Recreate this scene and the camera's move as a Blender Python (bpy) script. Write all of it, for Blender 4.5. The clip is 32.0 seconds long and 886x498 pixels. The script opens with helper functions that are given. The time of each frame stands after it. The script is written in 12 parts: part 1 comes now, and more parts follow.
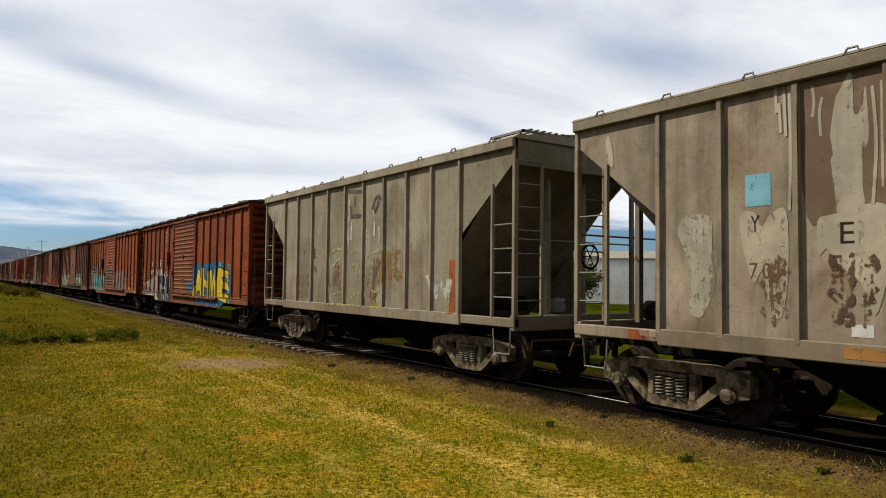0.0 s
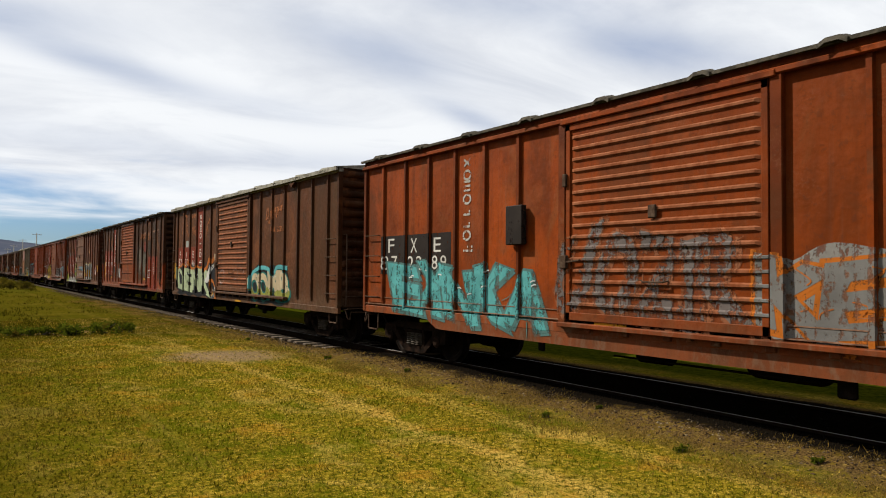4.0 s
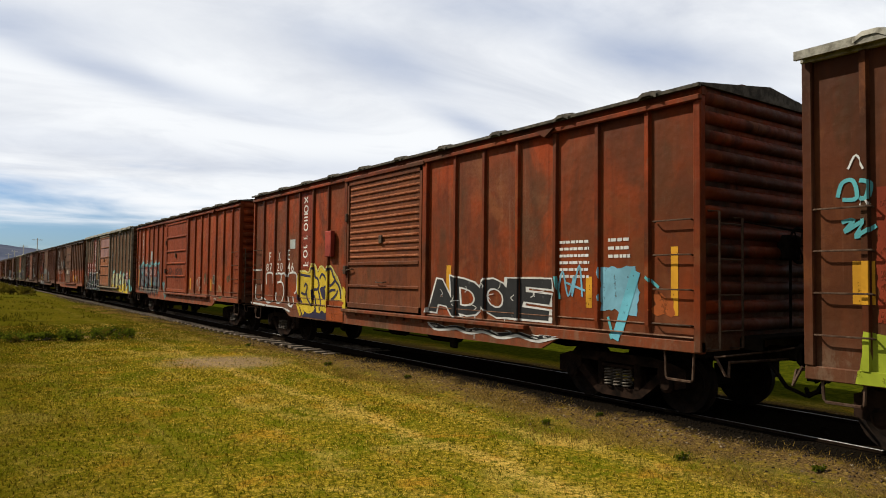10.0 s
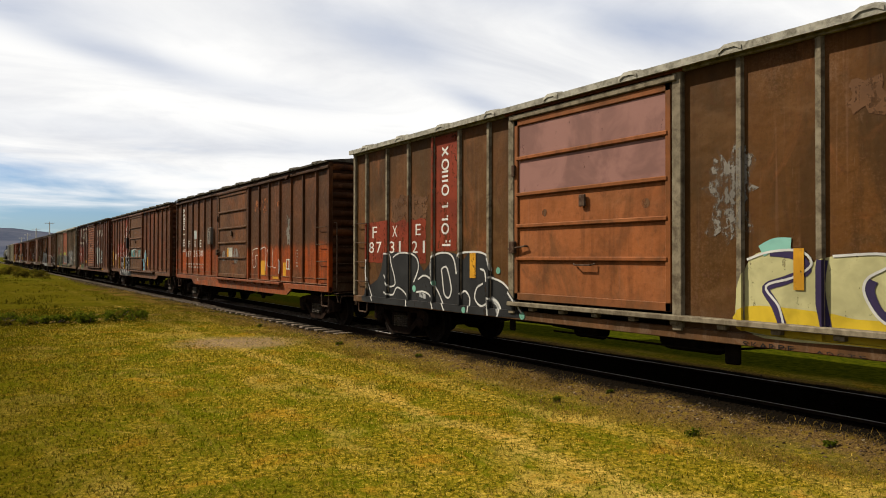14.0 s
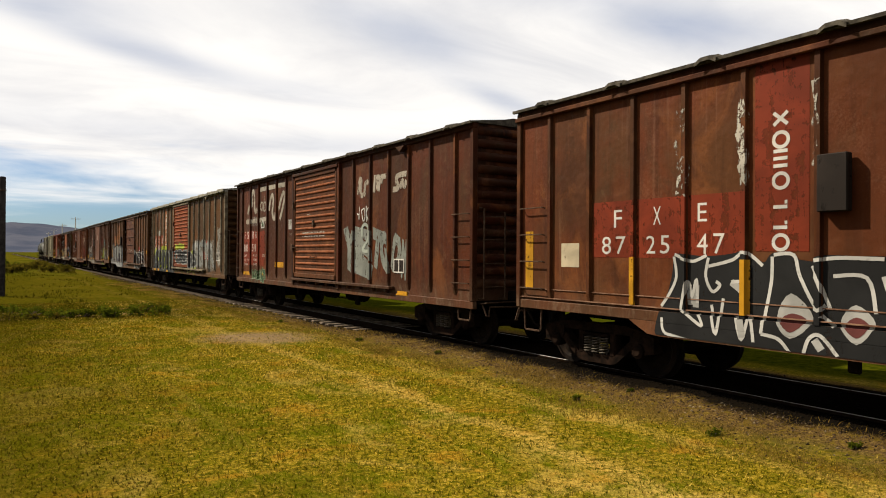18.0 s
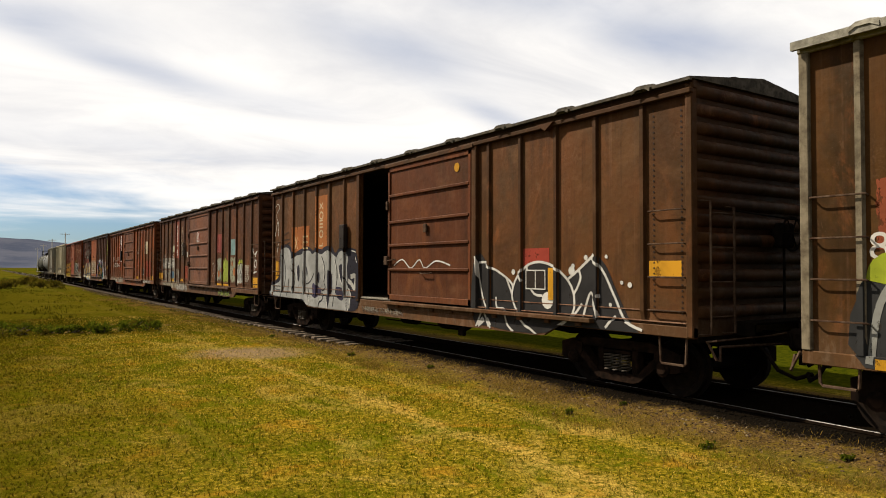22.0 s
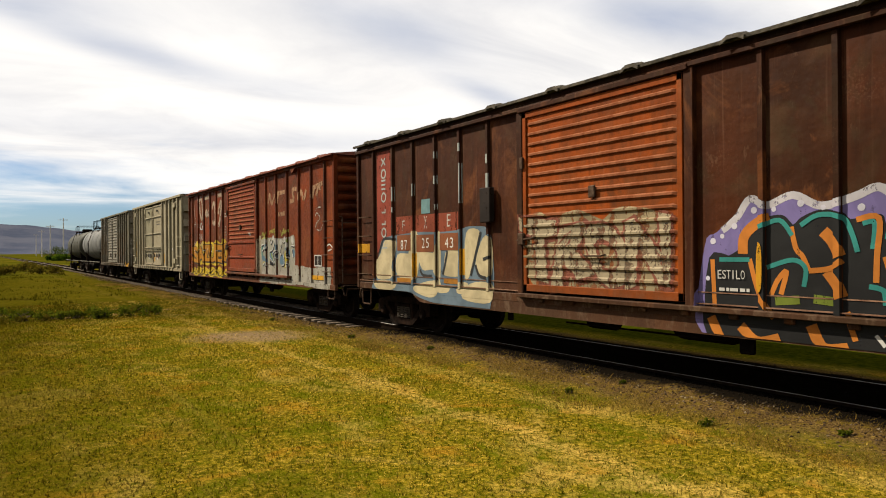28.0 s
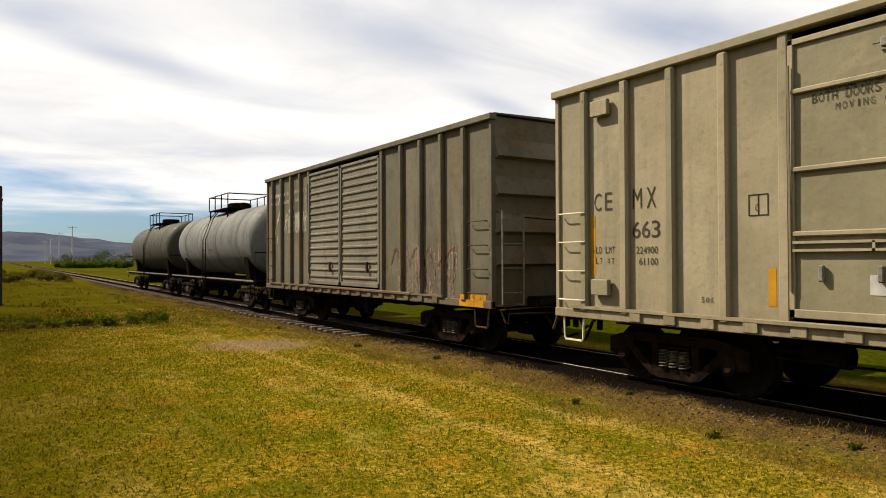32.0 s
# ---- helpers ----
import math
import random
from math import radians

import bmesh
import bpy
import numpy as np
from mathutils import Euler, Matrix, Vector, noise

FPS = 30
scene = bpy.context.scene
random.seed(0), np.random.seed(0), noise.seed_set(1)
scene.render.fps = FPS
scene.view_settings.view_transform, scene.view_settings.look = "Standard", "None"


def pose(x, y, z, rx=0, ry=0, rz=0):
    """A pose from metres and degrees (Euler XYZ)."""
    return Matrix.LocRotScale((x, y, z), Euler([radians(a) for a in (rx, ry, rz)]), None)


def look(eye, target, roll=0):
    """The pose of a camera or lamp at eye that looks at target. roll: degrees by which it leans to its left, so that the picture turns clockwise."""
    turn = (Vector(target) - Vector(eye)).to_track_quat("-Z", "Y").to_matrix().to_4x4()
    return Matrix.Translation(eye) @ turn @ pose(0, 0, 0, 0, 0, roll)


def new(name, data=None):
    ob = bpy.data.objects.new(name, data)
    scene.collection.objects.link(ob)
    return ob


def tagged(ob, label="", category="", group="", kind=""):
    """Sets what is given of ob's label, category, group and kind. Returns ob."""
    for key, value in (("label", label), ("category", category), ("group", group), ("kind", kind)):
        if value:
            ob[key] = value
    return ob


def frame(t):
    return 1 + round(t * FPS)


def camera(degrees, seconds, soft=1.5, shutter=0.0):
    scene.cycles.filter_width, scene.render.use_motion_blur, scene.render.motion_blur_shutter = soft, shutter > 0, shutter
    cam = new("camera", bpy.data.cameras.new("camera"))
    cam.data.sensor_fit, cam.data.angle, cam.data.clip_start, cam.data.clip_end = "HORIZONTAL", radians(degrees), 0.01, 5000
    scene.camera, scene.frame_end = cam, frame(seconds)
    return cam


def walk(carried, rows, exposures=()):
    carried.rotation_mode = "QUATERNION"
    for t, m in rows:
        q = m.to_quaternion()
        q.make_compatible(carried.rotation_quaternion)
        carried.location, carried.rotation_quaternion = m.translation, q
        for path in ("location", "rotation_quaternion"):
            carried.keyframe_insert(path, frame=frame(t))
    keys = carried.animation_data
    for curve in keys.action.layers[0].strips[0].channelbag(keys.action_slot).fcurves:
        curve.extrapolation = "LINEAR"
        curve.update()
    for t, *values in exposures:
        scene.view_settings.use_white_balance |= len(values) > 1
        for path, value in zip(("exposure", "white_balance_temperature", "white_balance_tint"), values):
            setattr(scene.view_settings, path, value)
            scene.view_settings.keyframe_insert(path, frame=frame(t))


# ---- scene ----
# ---- camera and its path: the eye stands still and pans a little ----
EYE = (-9.203, 0.0, 1.840)
PAN = [
    (0, 92.537, -0.631, -34.838),
    (0.5, 92.540, -0.668, -35.129),
    (1, 92.452, -0.562, -35.361),
    (1.5, 92.468, -0.446, -35.366),
    (2, 92.457, -0.525, -35.530),
    (2.5, 92.351, -0.681, -35.560),
    (3, 92.148, -0.658, -35.377),
    (3.5, 91.963, -0.484, -35.168),
    (5.5, 91.812, -0.611, -35.100),
    (6, 92.036, -0.443, -35.245),
    (6.5, 92.235, -0.616, -35.411),
    (7, 92.372, -0.822, -35.451),
    (7.5, 92.432, -1.087, -35.471),
    (8, 92.396, -1.170, -35.358),
    (8.5, 92.333, -0.768, -35.092),
    (9, 92.246, -0.615, -34.966),
    (9.5, 92.272, -0.780, -35.047),
    (10, 92.415, -0.678, -35.108),
    (10.5, 92.553, -0.770, -35.203),
    (11, 92.589, -0.555, -34.820),
    (11.5, 92.499, -0.104, -34.556),
    (12, 92.340, 0.065, -34.492),
    (12.5, 91.919, 0.041, -34.407),
    (13, 91.436, 0.185, -34.296),
    (13.5, 90.944, 0.070, -34.364),
    (14, 90.693, -0.100, -34.312),
    (14.5, 90.676, -0.239, -33.964),
    (15, 90.832, -0.615, -33.322),
    (15.5, 90.959, -0.323, -32.589),
    (17.5, 90.373, -0.409, -32.624),
    (18, 90.437, -0.389, -32.678),
    (18.5, 90.585, -0.353, -32.833),
    (19, 90.686, -0.370, -33.014),
    (19.5, 90.713, -0.199, -33.044),
    (20, 90.659, -0.161, -33.089),
    (20.5, 90.808, -0.286, -33.171),
    (21, 91.166, 0.119, -33.288),
    (21.5, 91.469, -0.235, -33.350),
    (22, 91.592, -0.156, -33.330),
    (22.5, 91.496, -0.194, -33.303),
    (23, 91.269, 0.036, -33.171),
    (23.5, 90.990, 0.357, -33.192),
    (24, 90.696, 0.862, -34.103),
    (24.5, 90.386, 0.892, -34.326),
    (25, 90.167, 0.810, -34.257),
    (25.5, 90.001, 0.658, -34.121),
    (27.5, 89.999, 0.554, -33.549),
    (28, 90.066, 0.490, -33.417),
    (28.5, 90.170, 0.799, -33.793),
    (29, 90.432, 0.143, -33.740),
    (29.5, 90.478, 0.082, -32.957),
    (30, 90.419, 0.154, -32.635),
    (30.5, 90.506, 0.155, -32.549),
    (31, 90.603, 0.101, -32.523),
    (31.5, 90.681, 0.002, -32.623),
    (32, 90.840, 0.194, -32.863),]
cam = camera(65.08, 32.0, soft=1.0)
walk(cam, [(t, pose(*EYE, rx, ry, rz)) for t, rx, ry, rz in PAN], exposures=[(0, 1.08, 6250, 10), (12, 1.12, 6250, 10), (14, 1.18, 6550, 10), (18, 1.22, 6800, 11), (32, 1.25, 6800, 11)])

# ---- world: hazy blue sky under broken high cloud, and the sun ----
SUN_AZ, SUN_EL = 322.0, 43.0  # compass degrees from +Y, clockwise


def build_world():
    w = bpy.data.worlds.new("sky")
    scene.world = w
    w.use_nodes = True
    nt = w.node_tree
    nt.nodes.clear()
    N, L = nt.nodes.new, nt.links.new
    out, bg = N("ShaderNodeOutputWorld"), N("ShaderNodeBackground")
    sky = N("ShaderNodeTexSky")
    sky.sky_type, sky.sun_disc = "NISHITA", False
    sky.sun_elevation, sky.sun_rotation = radians(SUN_EL), radians(SUN_AZ)
    sky.dust_density, sky.ozone_density = 0.6, 2.0
    tc, sep = N("ShaderNodeTexCoord"), N("ShaderNodeSeparateXYZ")
    L(tc.outputs["Generated"], sep.inputs[0])

    def math_node(op, a, b=None, c=None, clamp=False):
        n = N("ShaderNodeMath")
        n.operation, n.use_clamp = op, clamp
        for i, v in enumerate((a, b, c)):
            if v is None:
                continue
            if isinstance(v, (int, float)):
                n.inputs[i].default_value = v
            else:
                L(v, n.inputs[i])
        return n.outputs[0]

    # a flat cloud deck seen in perspective
    zz = math_node("ADD", math_node("MAXIMUM", sep.outputs[2], 0.0), 0.10)
    cx, cy = math_node("DIVIDE", sep.outputs[0], zz), math_node("DIVIDE", sep.outputs[1], zz)
    comb = N("ShaderNodeCombineXYZ")
    L(cx, comb.inputs[0])
    L(cy, comb.inputs[1])
    rot = N("ShaderNodeMapping")
    rot.inputs["Rotation"].default_value = (0, 0, radians(28))
    rot.inputs["Scale"].default_value = (0.55, 0.78, 1)
    rot.inputs["Location"].default_value = (5.3, 2.1, 0)
    L(comb.outputs[0], rot.inputs[0])
    big, mid, thin = N("ShaderNodeTexNoise"), N("ShaderNodeTexNoise"), N("ShaderNodeTexNoise")
    for n, s, d, r, dist in ((big, 0.75, 5, 0.5, 0.4), (mid, 1.7, 7, 0.6, 0.6), (thin, 1.2, 7, 0.56, 0.45)):
        n.inputs["Scale"].default_value, n.inputs["Detail"].default_value = s, d
        n.inputs["Roughness"].default_value, n.inputs["Distortion"].default_value = r, dist
        L(rot.outputs[0], n.inputs["Vector"])
    # cover: thick overhead, thinning to blue with streaks near the horizon
    cover = N("ShaderNodeMapRange")
    cover.interpolation_type = "SMOOTHSTEP"
    for k, v in (("From Min", 0.03), ("From Max", 0.155), ("To Min", -0.07), ("To Max", 0.24)):
        cover.inputs[k].default_value = v
    L(sep.outputs[2], cover.inputs["Value"])
    dens = math_node("ADD", math_node("ADD", math_node("MULTIPLY", big.outputs[0], 0.6), math_node("MULTIPLY", thin.outputs[0], 0.4)), cover.outputs[0])
    mask = N("ShaderNodeMapRange")
    mask.interpolation_type = "SMOOTHSTEP"
    for k, v in (("From Min", 0.47), ("From Max", 0.68)):
        mask.inputs[k].default_value = v
    L(dens, mask.inputs["Value"])
    # thinner, blue-grey rifts in the deck: bearing, height, half length, half width (degrees), slope, depth
    az = math_node("MULTIPLY", math_node("ARCTAN2", sep.outputs[0], sep.outputs[1]), 57.2958)
    el = math_node("MULTIPLY", math_node("ARCSINE", sep.outputs[2]), 57.2958)
    ragged = math_node("MULTIPLY", math_node("SUBTRACT", thin.outputs[0], 0.5), 3.4)
    rift = None
    for a0, e0, hl, hw, slope, deep_ in ((9.0, 14.9, 7.5, 1.0, -0.20, 0.75), (3.0, 17.6, 6.0, 1.2, -0.05, 0.5), (21.0, 12.9, 4.5, 0.8, -0.10, 0.45), (29.0, 17.8, 6.5, 1.7, -0.25, 0.75),
                                        (52.0, 17.3, 6.0, 1.5, -0.20, 1.0), (37.5, 12.5, 3.4, 0.8, -0.35, 0.7), (5.0, 9.6, 9.0, 1.1, 0.0, 0.35), (25.0, 8.8, 9.0, 0.9, 0.0, 0.4),
                                        (62.0, 13.0, 4.0, 1.0, -0.2, 0.5), (40.0, 21.5, 9.0, 1.6, -0.1, 0.5), (-14.0, 16.0, 8.0, 1.6, -0.2, 0.6), (-30.0, 12.0, 9.0, 1.4, 0.1, 0.5)):
        da = math_node("SUBTRACT", az, a0)
        de = math_node("SUBTRACT", math_node("SUBTRACT", el, e0), math_node("MULTIPLY", da, slope))
        r2 = math_node("ADD", math_node("POWER", math_node("DIVIDE", da, hl), 2.0), math_node("POWER", math_node("DIVIDE", de, hw), 2.0))
        one = math_node("MULTIPLY", math_node("EXPONENT", math_node("MULTIPLY", math_node("ADD", r2, ragged), -0.8)), deep_)
        rift = one if rift is None else math_node("ADD", rift, one)
    rift = math_node("MINIMUM", rift, 1.0)
    shade = N("ShaderNodeValToRGB")
    e = shade.color_ramp.elements
    e[0].position, e[0].color = 0.30, (0.66, 0.68, 0.73, 1)
    e[1].position, e[1].color = 0.53, (0.98, 0.98, 0.97, 1)
    L(math_node("ADD", math_node("MULTIPLY", mid.outputs[0], 0.6), math_node("MULTIPLY", big.outputs[0], 0.4)), shade.inputs[0])
    deck = N("ShaderNodeMix")
    deck.data_type = "RGBA"
    L(rift, deck.inputs["Factor"])
    L(shade.outputs[0], deck.inputs[6])
    deck.inputs[7].default_value = (0.47, 0.53, 0.66, 1)
    dim = N("ShaderNodeMix")
    dim.data_type, dim.blend_type = "RGBA", "MULTIPLY"
    dim.inputs["Factor"].default_value = 1.0
    L(sky.outputs[0], dim.inputs[6])
    dim.inputs[7].default_value = (0.045, 0.062, 0.087, 1)
    mix = N("ShaderNodeMix")
    mix.data_type = "RGBA"
    L(mask.outputs[0], mix.inputs["Factor"])
    L(dim.outputs[2], mix.inputs[6])
    L(deck.outputs[2], mix.inputs[7])
    L(mix.outputs[2], bg.inputs[0])
    bg.inputs[1].default_value = 0.46
    L(bg.outputs[0], out.inputs[0])


build_world()
_a, _e = radians(SUN_AZ), radians(SUN_EL)
sun_dir = Vector((math.sin(_a) * math.cos(_e), math.cos(_a) * math.cos(_e), math.sin(_e)))
sun = new("sun", bpy.data.lights.new("sun", "SUN"))
sun.data.energy, sun.data.angle, sun.data.color = 5.0, radians(0.7), (1.0, 0.92, 0.76)
sun.matrix_world = look(sun_dir * 50, (0, 0, 0))


# ---- materials ----
class Nodes:
    """A short hand for one node material."""

    def __init__(self, name, rough=0.6, metal=0.0, spec=0.06):
        self.m = bpy.data.materials.new(name)
        self.m.use_nodes = True
        self.t = self.m.node_tree
        self.b = self.t.nodes["Principled BSDF"]
        self.b.inputs["Roughness"].default_value = rough
        self.b.inputs["Metallic"].default_value = metal
        self.b.inputs["Specular IOR Level"].default_value = spec
        self.tc = self.t.nodes.new("ShaderNodeTexCoord")
        self.info = None

    def link(self, a, b):
        self.t.links.new(a, b)

    def coords(self, scale=(1, 1, 1), loc=(0, 0, 0), jitter=0.0, rot=(0, 0, 0)):
        n = self.t.nodes.new("ShaderNodeMapping")
        n.inputs["Scale"].default_value, n.inputs["Location"].default_value = scale, loc
        n.inputs["Rotation"].default_value = rot
        src = self.tc.outputs["Object"]
        if jitter:
            if not self.info:
                self.info = self.t.nodes.new("ShaderNodeObjectInfo")
            v = self.t.nodes.new("ShaderNodeVectorMath")
            v.operation = "MULTIPLY_ADD"
            v.inputs[1].default_value = (1, 1, 1)
            s = self.t.nodes.new("ShaderNodeMath")
            s.operation = "MULTIPLY"
            s.inputs[1].default_value = jitter
            self.link(self.info.outputs["Random"], s.inputs[0])
            self.link(src, v.inputs[0])
            self.link(s.outputs[0], v.inputs[2])
            src = v.outputs[0]
        self.link(src, n.inputs[0])
        return n.outputs[0]

    def noise(self, co, scale, detail=5, rough=0.6, dist=0.0):
        n = self.t.nodes.new("ShaderNodeTexNoise")
        n.inputs["Scale"].default_value, n.inputs["Detail"].default_value = scale, detail
        n.inputs["Roughness"].default_value, n.inputs["Distortion"].default_value = rough, dist
        self.link(co, n.inputs["Vector"])
        return n.outputs[0]

    def steps(self, v, lo, hi, a=0.0, b=1.0):
        n = self.t.nodes.new("ShaderNodeMapRange")
        n.interpolation_type = "SMOOTHSTEP"
        for k, x in (("From Min", lo), ("From Max", hi), ("To Min", a), ("To Max", b)):
            n.inputs[k].default_value = x
        self.link(v, n.inputs["Value"])
        return n.outputs[0]

    def math(self, op, a, b, clamp=False):
        n = self.t.nodes.new("ShaderNodeMath")
        n.operation, n.use_clamp = op, clamp
        for i, v in enumerate((a, b)):
            if isinstance(v, (int, float)):
                n.inputs[i].default_value = v
            else:
                self.link(v, n.inputs[i])
        return n.outputs[0]

    def mix(self, f, a, b, blend="MIX"):
        n = self.t.nodes.new("ShaderNodeMix")
        n.data_type, n.blend_type = "RGBA", blend
        for k, v in (("Factor", f),):
            if isinstance(v, (int, float)):
                n.inputs[0].default_value = v
            else:
                self.link(v, n.inputs[0])
        for i, v in ((6, a), (7, b)):
            if isinstance(v, tuple):
                n.inputs[i].default_value = (*v[:3], 1)
            else:
                self.link(v, n.inputs[i])
        return n.outputs[2]

    def rand(self):
        if not self.info:
            self.info = self.t.nodes.new("ShaderNodeObjectInfo")
        return self.info.outputs["Random"]

    def colour(self, c):
        if isinstance(c, tuple):
            self.b.inputs["Base Color"].default_value = (*c[:3], 1)
        else:
            self.link(c, self.b.inputs["Base Color"])
        return self

    def thin(self, c, share=0.45):
        """Let part of the light pass through, as leaves and blades do."""
        tr, mx = self.t.nodes.new("ShaderNodeBsdfTranslucent"), self.t.nodes.new("ShaderNodeMixShader")
        mx.inputs[0].default_value = share
        self.link(c, tr.inputs[0])
        self.link(self.b.outputs[0], mx.inputs[1])
        self.link(tr.outputs[0], mx.inputs[2])
        self.link(mx.outputs[0], self.t.nodes["Material Output"].inputs["Surface"])
        return self

    def roughness(self, v):
        self.link(v, self.b.inputs["Roughness"])
        return self

    def bump(self, h, strength=0.3, dist=0.01):
        n = self.t.nodes.new("ShaderNodeBump")
        n.inputs["Strength"].default_value, n.inputs["Distance"].default_value = strength, dist
        self.link(h, n.inputs["Height"])
        self.link(n.outputs[0], self.b.inputs["Normal"])
        return self


def car_paint(name, top, fade, low=None, low_z=2.2, rust=0.35, grime=0.45, seed=0.0, patch=None, streak=0.5):
    """Old freight-car paint: faded patches, rust specks, run-down streaks, road dust; low: the repainted lower band."""
    k = Nodes(name, 0.62, 0.0, 0.05)
    dark = lambda q: None if q is None else tuple(x * 0.42 for x in q)
    top, fade, low, patch = dark(top), dark(fade), dark(low), dark(patch)
    co = k.coords(loc=(seed, seed * 1.7, 0), jitter=6.0)
    blotch = k.noise(co, 0.55, 4, 0.55, 0.6)
    c = k.mix(k.steps(blotch, 0.38, 0.66), top, fade)
    if patch:
        c = k.mix(k.steps(k.noise(k.coords(loc=(seed + 5, 2, 1)), 0.42, 3, 0.5, 0.8), 0.54, 0.62), c, patch)
    if low:
        sep = k.t.nodes.new("ShaderNodeSeparateXYZ")
        k.link(k.tc.outputs["Object"], sep.inputs[0])
        edge = k.math("ADD", sep.outputs[2], k.math("MULTIPLY", k.noise(k.coords((1, 1, 0.3), (seed, 3, 2), 6.0), 1.1, 4), 0.7))
        c = k.mix(k.steps(edge, low_z + 0.5, low_z + 0.22), c, low)
    run = k.noise(k.coords((1, 3.2, 0.20), (seed, 1, 4), 6.0), 1.9, 4, 0.6)
    c = k.mix(k.math("MULTIPLY", k.steps(run, 0.50, 0.70), streak * 0.8), c, tuple(x * 0.30 for x in top))
    pale = k.noise(k.coords((1, 7.0, 0.16), (seed, 9, 4), 6.0), 2.0, 5, 0.6)
    c = k.mix(k.math("MULTIPLY", k.steps(pale, 0.56, 0.74), streak * 0.6), c, (0.125, 0.062, 0.036))
    soot = k.noise(k.coords((1, 1.0, 0.35), (seed, 4, 7), 6.0), 0.9, 5, 0.62, 0.9)
    c = k.mix(k.math("MULTIPLY", k.steps(soot, 0.46, 0.66), min(1.0, streak * 1.3)), c, (fade[0] * 0.36, fade[1] * 0.42, fade[2] * 0.44))
    if top[0] > 1.8 * top[2]:
        olive = k.noise(k.coords((1, 1.0, 0.6), (seed + 2, 6, 3), 6.0), 0.8, 6, 0.66, 1.1)
        c = k.mix(k.steps(olive, 0.52, 0.66, 0.0, 0.5), c, (0.024, 0.015, 0.006))
        c = k.mix(k.steps(olive, 0.46, 0.34, 0.0, 0.5), c, (0.105, 0.034, 0.009))
        flake = k.noise(k.coords((1, 1.6, 0.7), (seed + 7, 1, 5), 6.0), 3.2, 7, 0.74, 0.7)
        c = k.mix(k.steps(flake, 0.60, 0.66, 0.0, 0.22), c, (0.10, 0.055, 0.030))
    scratch = k.noise(k.coords((1, 26.0, 0.9), (seed + 1, 3, 2), 6.0), 1.6, 5, 0.7, 0.4)
    c = k.mix(k.steps(scratch, 0.66, 0.74, 0.0, 0.22), c, (fade[0] * 0.6 + 0.10, fade[1] * 0.6 + 0.075, fade[2] * 0.6 + 0.055))
    c = k.mix(k.steps(scratch, 0.34, 0.26, 0.0, 0.25), c, tuple(x * 0.2 for x in top))
    # every sheet has aged in its own way
    c = k.mix(k.steps(k.rand(), 0.25, 1.0, 0.0, 0.55), c, (fade[0] * 0.52, fade[1] * 0.60, fade[2] * 0.55))
    # chalky fogging and bleached spots, softly edged
    fog = k.noise(k.coords((1, 0.8, 1.1), (seed + 4, 5, 2), 6.0), 1.5, 3, 0.5, 0.5)
    c = k.mix(k.steps(fog, 0.56, 0.72, 0.0, 0.26), c, (fade[0] * 0.9 + 0.045, fade[1] * 0.9 + 0.028, fade[2] * 0.9 + 0.014))
    speck = k.noise(co, 9.0, 6, 0.7, 0.3)
    c = k.mix(k.math("MULTIPLY", k.steps(speck, 0.54, 0.66), rust), c, (0.035, 0.014, 0.008))
    sep2 = k.t.nodes.new("ShaderNodeSeparateXYZ")
    k.link(k.tc.outputs["Object"], sep2.inputs[0])
    scuff = k.noise(k.coords((1, 2.2, 1.0), (seed, 2, 8), 6.0), 2.6, 6, 0.72, 0.5)
    low_edge = k.math("MULTIPLY", k.steps(k.math("ADD", sep2.outputs[2], k.math("MULTIPLY", scuff, 0.5)), 1.52, 1.34), k.steps(scuff, 0.50, 0.64, 0.0, 0.5))
    c = k.mix(low_edge, c, (0.100, 0.066, 0.042))
    dust = k.math("MULTIPLY", k.steps(k.math("ADD", sep2.outputs[2], k.math("MULTIPLY", speck, 1.1)), 2.2, 1.25), grime)
    c = k.mix(dust, c, (0.060, 0.037, 0.022))
    k.roughness(k.steps(speck, 0.3, 0.75, 0.48, 0.85))
    grit = k.noise(co, 34.0, 4, 0.75)
    chip = k.math("MULTIPLY", k.steps(k.math("ADD", k.math("MULTIPLY", grit, 0.5), k.math("MULTIPLY", blotch, 0.5)), 0.57, 0.64), rust * 0.35)
    k.colour(k.mix(chip, k.mix(k.steps(grit, 0.3, 0.5, 0.35, 0.0), c, tuple(x * 0.4 for x in top)), (0.14, 0.075, 0.045)))
    k.bump(k.math("ADD", k.math("MULTIPLY", k.noise(k.coords(), 1.5, 3), 8.0), speck), 0.4, 0.008)
    return k.m


def worn_paint(name, c, wear=0.35, rough=0.6):
    """Sprayed or stencilled colour, flaked and rubbed through to what lies below."""
    k = Nodes(name, rough, 0.0, 0.05)
    n = k.noise(k.coords(), 8.0, 7, 0.74, 0.4)
    c = tuple(x * 0.46 for x in c)
    tone = k.noise(k.coords(), 1.6, 4, 0.6, 0.5)
    cc = k.mix(k.steps(tone, 0.36, 0.64, 0.0, 0.6), c, tuple(x * 0.48 for x in c))
    run = k.noise(k.coords((1, 4.0, 0.3)), 1.9, 5, 0.65, 0.5)
    both = k.math("ADD", k.math("MULTIPLY", n, 0.55), k.math("MULTIPLY", run, 0.45))
    gone = k.steps(both, 0.605 - 0.19 * wear, 0.66 - 0.19 * wear)
    k.colour(cc)
    k.link(k.math("SUBTRACT", 1.0, k.math("MULTIPLY", gone, min(1.0, 0.25 + wear))), k.b.inputs["Alpha"])
    return k.m


